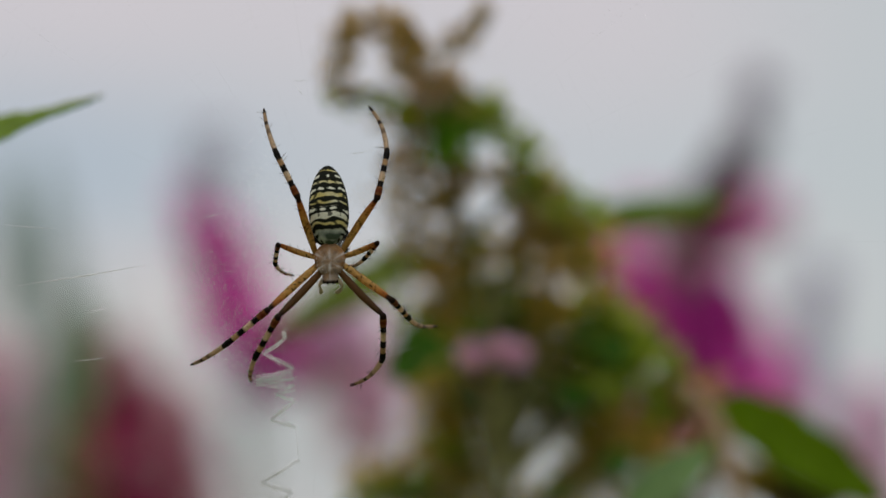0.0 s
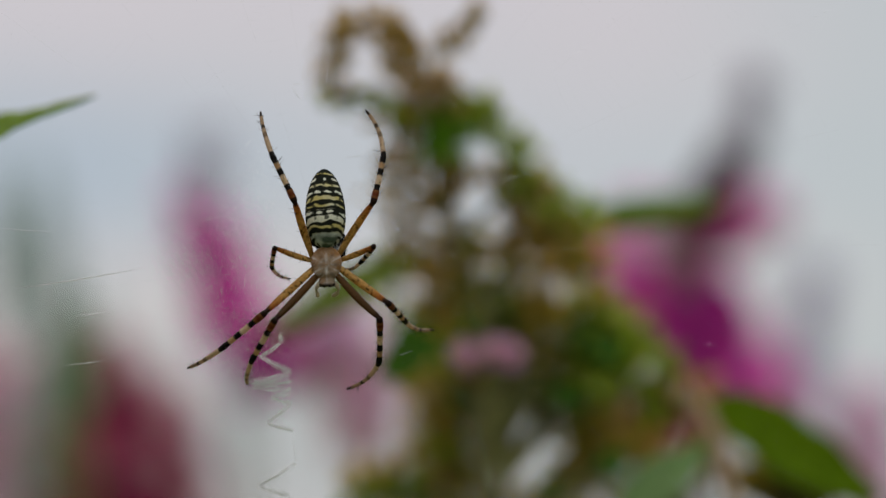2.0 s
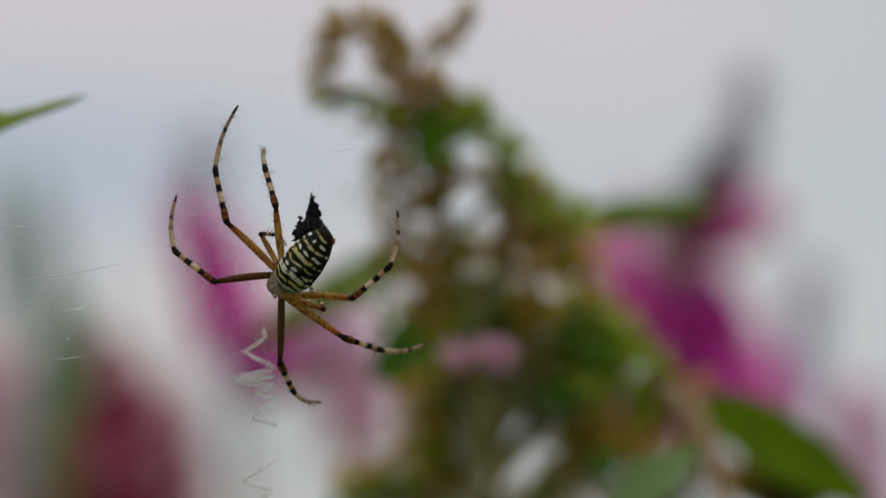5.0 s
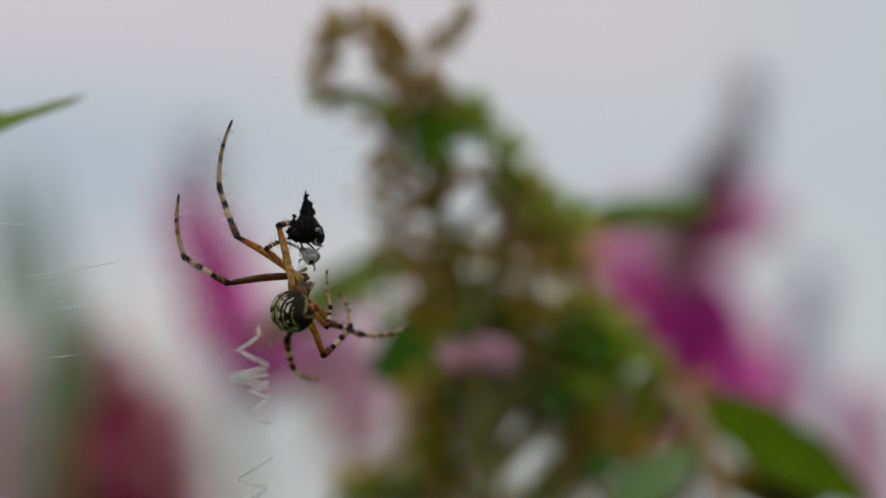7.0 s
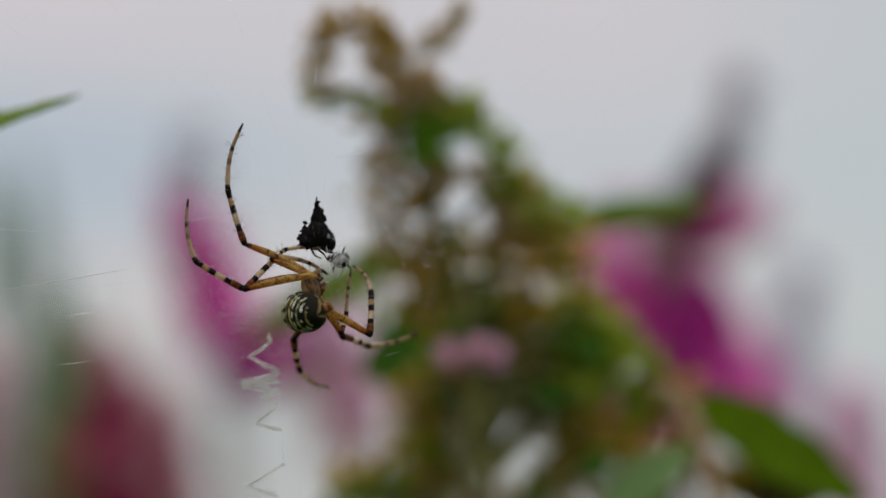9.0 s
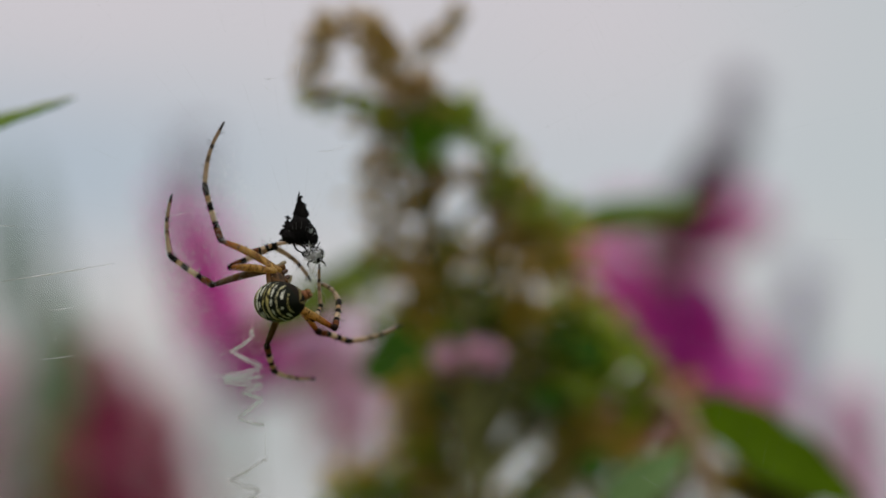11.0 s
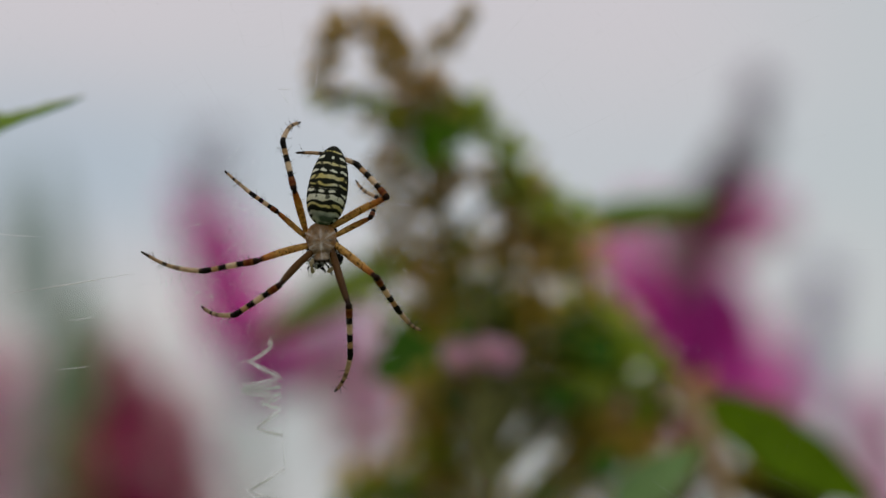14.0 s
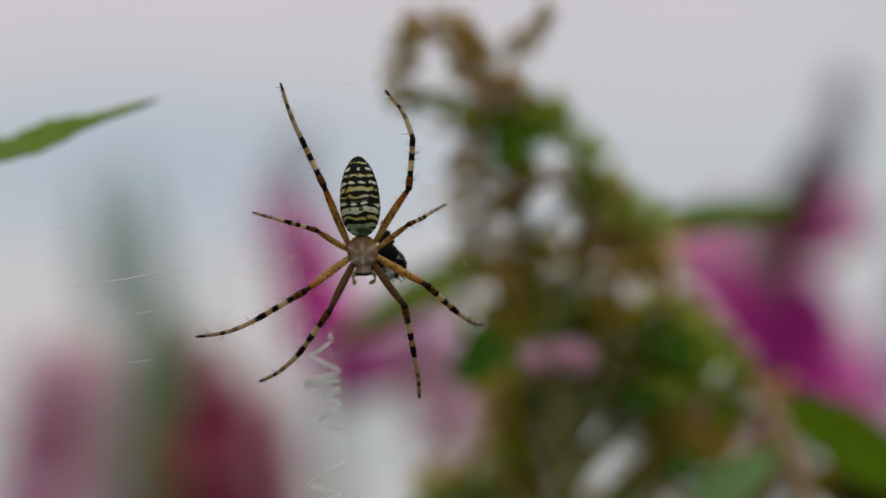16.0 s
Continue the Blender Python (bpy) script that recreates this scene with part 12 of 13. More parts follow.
    walk(JOINTED['B31'], [
        (0, pose(0.00559, -0.001517, 0.000668, 121.75, -9.72, -155.08)),
        (3.1, pose(0.00559, -0.001517, 0.000668, 121.75, -9.72, -155.08)),
        (3.3, pose(0.005965, -0.000594, 3e-05, 119.76, -6.96, -154.22)),
        (3.4, pose(0.006119, 7e-05, -0.000445, 118.39, -3.8, -153.07)),
        (3.5, pose(0.006161, 0.000375, -0.000671, 117.79, -1.08, -151.92)),
        (3.6, pose(0.006161, 6.7e-05, -0.001169, 112.08, -0.63, -148.84)),
        (3.7, pose(0.006114, -0.000237, -0.001679, 106.34, -0.44, -146.17)),
        (3.8, pose(0.005774, -0.000514, -0.002122, 102.01, -0.82, -145.47)),
        (3.9, pose(0.00536, -0.000789, -0.002544, 97.69, -2.07, -144.86)),
        (4, pose(0.005633, -5e-05, -0.003151, 82.77, -0.52, -141.89)),
        (4.1, pose(0.005445, 0.000485, -0.003195, 80.03, -1.67, -145.13)),
        (4.2, pose(0.000888, 0.000996, -0.006301, 75.86, -6.32, -164.17)),
        (4.35, pose(0.000917, 0.001064, -0.006359, 75.56, -6.32, -164.37)),
        (4.5, pose(0.000996, 0.001255, -0.006519, 74.72, -6.87, -164.81)),
        (4.7, pose(0.001154, 0.001663, -0.006851, 72.88, -8.41, -165.58)),
        (4.9, pose(0.001336, 0.002194, -0.007269, 70.38, -10.94, -166.3)),
        (5.2, pose(0.001593, 0.003072, -0.007933, 65.75, -15.68, -166.93)),
        (5.5, pose(0.001779, 0.003848, -0.00851, 60.35, -21.81, -165.96)),
        (5.9, pose(0.001899, 0.004484, -0.009017, 53.13, -29.1, -162.61)),
        (6.3, pose(0.001922, 0.004669, -0.009191, 48.09, -34.64, -157.71)),
        (6.4, pose(0.001998, 0.004954, -0.009212, 47.08, -35.8, -149.74)),
        (6.5, pose(0.002057, 0.005213, -0.009212, 46.79, -36.52, -142.61)),
        (6.65, pose(0.001246, 0.004568, -0.01029, 39.58, -49.61, -146.51)),
        (6.8, pose(0.000334, 0.003684, -0.011092, 25.98, -62.59, -143.81)),
        (6.9, pose(0.001465, 0.003997, -0.010596, 22.75, -54.36, -134.66)),
        (7, pose(0.002495, 0.004163, -0.009869, 24.57, -45.02, -131.1)),
        (7.25, pose(0.002137, 0.004192, -0.010124, 22.91, -49.47, -133.86)),
        (7.5, pose(0.001756, 0.004194, -0.010345, 19.2, -54.56, -133.92)),
        (7.75, pose(0.001823, 0.004309, -0.010079, 13.32, -55.6, -131.17)),
        (8, pose(0.001889, 0.00442, -0.009808, 7.2, -56.36, -128.17)),
        (8.25, pose(0.001713, 0.003985, -0.010063, 6.9, -56.46, -127.02)),
        (8.5, pose(0.001513, 0.003513, -0.010265, 7.52, -56.49, -126.96)),
        (8.75, pose(0.002303, 0.002602, -0.010115, 15.97, -51.25, -130.49)),
        (9, pose(0.002957, 0.001628, -0.009718, 24.65, -44.67, -135.11)),
        (9.5, pose(0.002813, 0.001639, -0.009607, 29.93, -44.17, -141.92)),
        (10, pose(0.002465, 0.001664, -0.009331, 37.16, -45.17, -150.07)),
        (10.5, pose(0.002046, 0.001693, -0.008992, 45.46, -45.66, -158.85)),
        (11, pose(0.001722, 0.001713, -0.008728, 52.22, -44.64, -165.97)),
        (11.3, pose(0.001655, 0.001717, -0.008674, 54.83, -42.48, -169.2)),
        (11.5, pose(0.000913, 0.00168, -0.008947, 56.68, -43.78, -172.04)),
        (11.75, pose(0.000741, 0.001668, -0.008895, 51.28, -46.08, -174.91)),
        (12, pose(0.000566, 0.001656, -0.008841, 45.65, -48.54, -177.42)),
        (12.15, pose(0.00106, 0.001867, -0.008401, 57.66, -47.42, 177.21)),
        (12.3, pose(0.001405, 0.001929, -0.007868, 69.45, -43.78, 172.12)),
        (12.4, pose(0.000603, 0.005459, -0.008643, 1.25, -51.83, 178.41)),
        (12.5, pose(0.003323, -0.001403, -0.006285, 10.34, -25.56, -168.81)),
        (12.6, pose(0.004577, 0.000837, -0.003575, 71.78, -19.89, -162.97)),
        (12.7, pose(0.005724, 0.00062, -0.002784, 78.34, -18.18, -155.18)),
        (12.8, pose(0.006819, 0.000506, -0.001937, 85.01, -19.98, -147.09)),
        (12.9, pose(0.006723, -0.000148, -0.001331, 100.95, -19.6, -170.65)),
        (13, pose(0.006523, -0.000775, -0.00067, 114.73, -11.36, 167.99)),
        (13.15, pose(0.006687, -0.000557, 0.000218, 99.32, -13.35, 169.5)),
        (13.3, pose(0.006629, -4.3e-05, 0.001992, 68.38, -10.44, 172.93)),
        (13.5, pose(0.006207, 0.000417, 0.003338, 43.85, -5.37, 171.05)),
        (13.75, pose(0.006331, 0.00033, 0.003977, 45.94, -2.29, 166.63)),
        (14, pose(0.006415, 0.000268, 0.004649, 47.87, -0.05, 163.46)),
        (14.15, pose(0.005706, 0.000721, 0.003796, 43.68, -3.01, 156.76)),
        (14.3, pose(0.00498, 0.001213, 0.003131, 40.1, -7.13, 150.83)),
        (14.4, pose(0.00499, 0.001157, 0.003212, 44.62, -3.91, 149.74)),
        (14.5, pose(0.004996, 0.001087, 0.003295, 48.97, -0.85, 149.41)),
        (14.6, pose(0.004316, 5.1e-05, 0.004543, 57.21, 5.12, 149.06)),
        (14.7, pose(0.002665, -0.001721, 0.006698, 72.64, 13.24, 153.59)),
        (14.8, pose(0.00159, -0.002531, 0.007762, 81.2, 18.47, 157.34)),
        (14.9, pose(0.001415, -0.002921, 0.008087, 81.01, 21.19, 156.95)),
        (15, pose(0.001202, -0.003263, 0.00839, 80.93, 21.93, 156.88)),
        (15.15, pose(0.001767, -0.002658, 0.00771, 73.94, 22.8, 151.13)),
        (15.3, pose(0.002514, -0.001078, 0.006106, 60.66, 20.19, 140.35)),
        (15.5, pose(0.002689, 0.000412, 0.004478, 51.04, 14.98, 133.38)),
        (15.7, pose(0.003069, 0.000261, 0.003991, 58.6, 20.01, 135.15)),
        (15.85, pose(0.003529, 7.5e-05, 0.003388, 68.56, 25.02, 139.33)),
        (16, pose(0.003756, -1.8e-05, 0.003084, 73.72, 27.85, 141.81))])
    walk(JOINTED['B32'], [
        (0, pose(0.004001, 0.00114, -0.00121, -117.42, -69.41, 48.38)),
        (3.1, pose(0.004001, 0.00114, -0.00121, -117.42, -69.41, 48.38)),
        (3.3, pose(0.004401, 0.002142, -0.001753, -111.6, -69.37, 40.77)),
        (3.4, pose(0.004575, 0.002858, -0.002163, -107.15, -68.65, 35.08)),
        (3.5, pose(0.004626, 0.003186, -0.002359, -104.94, -67.87, 32.3)),
        (3.6, pose(0.004412, 0.00293, -0.00253, -101.1, -57.13, 23.86)),
        (3.7, pose(0.004173, 0.002645, -0.002698, -98.55, -41.49, 16.26)),
        (3.8, pose(0.003758, 0.002398, -0.002875, -94.82, -31.39, 15.46)),
        (3.9, pose(0.003281, 0.002135, -0.003028, -92.01, -24.14, 16.13)),
        (4, pose(0.00342, 0.002779, -0.002695, -88.73, -4.97, 12.84)),
        (4.1, pose(0.003422, 0.003422, -0.002568, -87.93, 8.1, 13.27)),
        (4.2, pose(2.3e-05, 0.0044, -0.005422, -78.88, 7.15, 19.04)),
        (4.35, pose(6.8e-05, 0.004468, -0.005462, -78.14, 7.03, 19.33)),
        (4.5, pose(0.000191, 0.004656, -0.005571, -76.06, 6.65, 20.12)),
        (4.7, pose(0.000443, 0.005054, -0.005797, -71.62, 5.65, 21.72)),
        (4.9, pose(0.000753, 0.005562, -0.006075, -65.28, 11.86, 27.18)),
        (5.2, pose(0.001238, 0.006379, -0.006501, -54.03, 15.57, 36.7)),
        (5.5, pose(0.001662, 0.007062, -0.006847, -43.14, 14.76, 46.05)),
        (5.9, pose(0.002041, 0.007564, -0.007118, -32.89, 9.81, 53.9)),
        (6.3, pose(0.002172, 0.007684, -0.007202, -28.95, 7.65, 57.55)),
        (6.4, pose(0.001907, 0.007971, -0.007212, -38.06, 21.39, 48.01)),
        (6.5, pose(0.001627, 0.008205, -0.00722, -51.48, 31.92, 33.72)),
        (6.65, pose(0.001746, 0.007665, -0.008481, -42.43, 30.54, 33.37)),
        (6.8, pose(0.001729, 0.00667, -0.009594, -32.93, 30.08, 33.88)),
        (6.9, pose(0.002376, 0.006912, -0.00865, -25.1, 23.62, 43.62)),
        (7, pose(0.002891, 0.006907, -0.007542, -18.74, 16.99, 55.11)),
        (7.25, pose(0.002877, 0.006997, -0.007957, -6.71, 10.26, 62.74)),
        (7.5, pose(0.002831, 0.007026, -0.008363, 3.2, 1.4, 66.34)),
        (7.75, pose(0.003109, 0.007046, -0.008089, 0.55, 0.24, 65.94)),
        (8, pose(0.00338, 0.007052, -0.007818, -2.04, -1.05, 62.69)),
        (8.25, pose(0.003169, 0.006639, -0.008077, 3.72, 1.88, 63.21)),
        (8.5, pose(0.002934, 0.006189, -0.008283, 9.73, 4.28, 66.48)),
        (8.75, pose(0.003308, 0.005314, -0.007936, 7.88, 2.7, 71.2)),
        (9, pose(0.00353, 0.004331, -0.007378, 5.89, 1.35, 77.16)),
        (9.5, pose(0.00342, 0.004409, -0.007356, 4.85, 1.4, 79.42)),
        (10, pose(0.003147, 0.004581, -0.007297, 2.28, 2.09, 78.95)),
        (10.5, pose(0.002809, 0.004755, -0.007217, -0.68, 2.79, 77.24)),
        (11, pose(0.00254, 0.004867, -0.00715, -2.9, 3.18, 75.52)),
        (11.3, pose(0.002483, 0.004888, -0.007136, -3.38, 3.2, 74.54)),
        (11.5, pose(0.001857, 0.004867, -0.00751, -20.13, 23.42, 61.29)),
        (11.75, pose(0.002115, 0.004626, -0.007323, -20.3, 16.78, 55.66)),
        (12, pose(0.002345, 0.004328, -0.007165, -19.38, 10.29, 49.69)),
        (12.15, pose(0.002633, 0.004853, -0.007091, -37.83, 19.98, 36)),
        (12.3, pose(0.002741, 0.005166, -0.00695, -60.65, 20.64, 19.08)),
        (12.4, pose(0.003443, 0.005459, -0.006412, -36.73, 18.58, 16.38)),
        (12.5, pose(0.004701, -0.000470, -0.003081, -55.00, 14.80, 9.92)),
        (12.6, pose(0.003939, 0.004238, -0.00251, -74.54, 6.46, 19.6)),
        (12.7, pose(0.004443, 0.003935, -0.002089, -81.56, 6.81, 18.46)),
        (12.8, pose(0.004949, 0.003593, -0.001641, -88.57, 10.14, 17.35)),
        (12.9, pose(0.005918, 0.003322, -0.001979, -97.26, 10.16, 18.03)),
        (13, pose(0.006915, 0.002504, -0.002155, -106.33, 15.9, 17.03)),
        (13.15, pose(0.007205, 0.002981, -0.000352, -95.7, 12.27, 21.56)),
        (13.3, pose(0.007283, 0.003267, 0.003304, -75.33, -2.93, 24.28)),
        (13.5, pose(0.006839, 0.002857, 0.005937, -57.11, -17.91, 15.97)),
        (13.75, pose(0.00703, 0.002838, 0.006493, -58.85, -25.97, 16.39)),
        (14, pose(0.007181, 0.002842, 0.007077, -61.64, -30.33, 19.73)),
        (14.15, pose(0.006819, 0.002965, 0.006411, -59.02, -30.96, 9.02)),
        (14.3, pose(0.006417, 0.003081, 0.00588, -56.68, -32.39, -2.26)),
        (14.4, pose(0.006424, 0.003265, 0.005783, -53, -30.54, -0.79)),
        (14.5, pose(0.006416, 0.00342, 0.005672, -50.84, -25.56, 4.05)),
        (14.6, pose(0.005731, 0.002752, 0.006496, -60.02, -19.13, 0.82)),
        (14.7, pose(0.003981, 0.001484, 0.00775, -75.63, -15.42, -10.92)),
        (14.8, pose(0.002806, 0.000838, 0.008288, -84.23, -16.26, -17.53)),
        (14.9, pose(0.002628, 0.00045, 0.008615, -84.2, -16.23, -18.28)),
        (15, pose(0.00241, 0.000109, 0.00892, -84.17, -16.21, -19.03)),
        (15.15, pose(0.003107, 0.000577, 0.008633, -78.87, -18.72, -14.91)),
        (15.3, pose(0.004056, 0.001743, 0.007771, -68.66, -20.16, -6.09)),
        (15.5, pose(0.004331, 0.002774, 0.006677, -60.3, -23.91, 0.16)),
        (15.7, pose(0.004792, 0.002907, 0.005764, -63.46, -15.74, -11.2)),
        (15.85, pose(0.005301, 0.002996, 0.004587, -68.35, -10.8, -27.28)),
        (16, pose(0.005532, 0.003007, 0.003982, -71.41, -10.03, -35.65))])
    walk(JOINTED['B40'], [
        (0, pose(0.001815, 0.000268, 0.000389, 24.27, -32.19, 105.11)),
        (3.1, pose(0.001815, 0.000268, 0.000389, 24.27, -32.19, 105.11)),
        (3.3, pose(0.001973, 0.000272, -0.000304, 22.03, -26.61, 109.92)),
        (3.4, pose(0.002079, 0.000278, -0.00078, 19.87, -23.65, 115.73)),
        (3.5, pose(0.002127, 0.000282, -0.000996, 17.73, -23.35, 121.84)),
        (3.6, pose(0.002058, 0.000285, -0.001194, 17.19, -22.6, 131.37)),
        (3.7, pose(0.001989, 0.00029, -0.001392, 16.02, -23.17, 143.88)),
        (3.8, pose(0.001778, 0.000291, -0.001456, 13.03, -26.16, 152.31)),
        (3.9, pose(0.00154, 0.000285, -0.001512, 10.44, -28.42, 158.84)),
        (4, pose(0.001808, 0.000293, -0.001673, 8.07, -29.57, 163.97)),
        (4.1, pose(0.001663, 0.000295, -0.001388, 7.11, -33.92, 167.4)),
        (4.2, pose(-0.002701, 9.9e-05, -0.005153, 21.54, -66.66, 156.73)),
        (4.35, pose(-0.002675, 0.000105, -0.005185, 17.49, -68.42, 161.91)),
        (4.5, pose(-0.002601, 0.000122, -0.005273, 16.38, -71.75, 165.15)),
        (4.7, pose(-0.002439, 0.000163, -0.00546, 22.03, -78.26, 163.4)),
        (4.9, pose(-0.002212, 0.000226, -0.0057, 60.07, -85.86, 130.16)),
        (5.2, pose(-0.001775, 0.000349, -0.006099, 166.56, -76.13, 31.95)),
        (5.5, pose(-0.001273, 0.000466, -0.006478, 177.23, -60.78, 30.52)),
        (5.9, pose(-0.000672, 0.000553, -0.006862, -176.73, -44.64, 36.62)),
        (6.3, pose(-0.000411, 0.000569, -0.007015, -172.19, -38.07, 36.83)),
        (6.4, pose(-0.000102, 0.000569, -0.007188, 171.77, -44.57, 32.52)),
        (6.5, pose(0.000208, 0.000569, -0.007362, 144.85, -48.15, 43.39)),
        (6.65, pose(-9.5e-05, 0.000555, -0.007438, 133.84, -46.6, 55.09)),
        (6.8, pose(-0.000398, 0.00054, -0.007515, 125.28, -45.73, 63.13)),
        (6.9, pose(-0.000258, 0.00054, -0.007474, 151.16, -39.12, 62.64)),
        (7, pose(-0.000118, 0.00054, -0.007433, 177.66, -35.05, 61.31)),
        (7.25, pose(-0.000111, 0.000519, -0.007435, 152.56, -39.66, 60.72)),
        (7.5, pose(-0.000104, 0.000497, -0.007438, 125.07, -44.17, 63.94)),
        (7.75, pose(-0, 0.000478, -0.00724, 128.5, -43.04, 61.51)),
        (8, pose(0.000104, 0.000459, -0.007042, 131.09, -40.91, 60.27)),
        (8.25, pose(-2.5e-05, 0.000444, -0.006943, 134.39, -40.1, 62.38)),
        (8.5, pose(-0.000155, 0.000429, -0.006843, 137.45, -39.34, 64.85)),
        (8.75, pose(-2e-05, 0.000418, -0.006644, 132.51, -38.83, 64.69)),
        (9, pose(0.000116, 0.000407, -0.006445, 128.39, -39.55, 63.23)),
        (9.5, pose(-0.000149, 0.000418, -0.006434, 128.44, -39.75, 63.09)),
        (10, pose(-0.000765, 0.000444, -0.006408, 127.56, -38.64, 64.35)),
        (10.5, pose(-0.001462, 0.000474, -0.006379, 126.07, -36.4, 66.62)),
        (11, pose(-0.00197, 0.000495, -0.006357, 124.57, -33.65, 69.1)),
        (11.3, pose(-0.002072, 0.000499, -0.006353, 123.54, -31.31, 70.99)),
        (11.5, pose(-0.002339, 0.000469, -0.006052, 171.18, -7.47, 50.03)),
        (11.75, pose(-0.002475, 0.000461, -0.005942, 173.1, -15.53, 39.43)),
        (12, pose(-0.002612, 0.000456, -0.00583, 176.56, -22.72, 31.65)),
        (12.15, pose(-0.002443, 0.000636, -0.005938, 164.96, -37.15, 31.16)),
        (12.3, pose(-0.002317, 0.000701, -0.006026, 145.79, -49.28, 41.89)),
        (12.4, pose(0.001725, 0.000373, -0.003998, 98.50, -48.09, 42.06)),
        (12.5, pose(0.000931, 0.000060, -0.002949, 78.55, -40.11, 86.10)),
        (12.6, pose(0.000961, 8.6e-05, -0.002003, 94.62, -32.3, 67.03)),
        (12.7, pose(0.002161, 0.000125, -0.000703, 97.22, -32.74, 61.57)),
        (12.8, pose(0.003283, 0.000298, 0.000587, 100.4, -37.8, 55.03)),
        (12.9, pose(0.003022, 0.000283, 0.001015, 62.97, -36.94, 89.72)),
        (13, pose(0.002738, 0.000285, 0.001456, 36.26, -19.07, 114.01)),
        (13.15, pose(0.002736, 0.000286, 0.00163, 41.28, -38.63, 101.12)),
        (13.3, pose(0.00273, 0.000287, 0.00198, 88.7, -55.56, 37.23)),
        (13.5, pose(0.002723, 0.000287, 0.002265, 123.95, -31.25, -5.63)),
        (13.75, pose(0.00259, 0.000265, 0.003081, 92.19, -48.06, 40.43)),
        (14, pose(0.002421, 0.000268, 0.003905, 51.51, -45.33, 99.27)),
        (14.15, pose(0.001908, 0.000245, 0.00279, 30.44, -35.11, 120.93)),
        (14.3, pose(0.001378, 0.000333, 0.001688, 17.94, -20.59, 137.37)),
        (14.4, pose(0.001368, 0.000339, 0.001926, 13.79, -18.07, 141.63)),
        (14.5, pose(0.001355, 0.000335, 0.002164, 11.28, -14.29, 141.06)),
        (14.6, pose(0.000774, 0.00029, 0.003405, 11.09, -28.02, 134.4)),
        (14.7, pose(-0.00032, 0.000271, 0.005728, 19.86, -53.23, 117.37)),
        (14.8, pose(-0.000919, 0.000295, 0.006974, 42.11, -62.66, 91.66)),
        (14.9, pose(-0.000967, 0.00029, 0.007744, 52.87, -61.66, 76.31)),
        (15, pose(-0.001016, 0.00028, 0.008514, 63.09, -59.47, 61.86)),
        (15.15, pose(-0.000953, 0.000282, 0.007294, 62.17, -55.69, 61.94)),
        (15.3, pose(-0.00083, 0.000286, 0.004854, 56.06, -53.93, 67.21)),
        (15.5, pose(-0.000732, 0.000287, 0.002866, 49.99, -53.65, 72.97)),
        (15.7, pose(-0.000401, 0.000287, 0.002443, 36.45, -47.13, 88.72)),
        (15.85, pose(4e-06, 0.000288, 0.001924, 25.06, -37.39, 104.58)),
        (16, pose(0.000207, 0.000289, 0.001664, 19.23, -33.24, 115.36))])
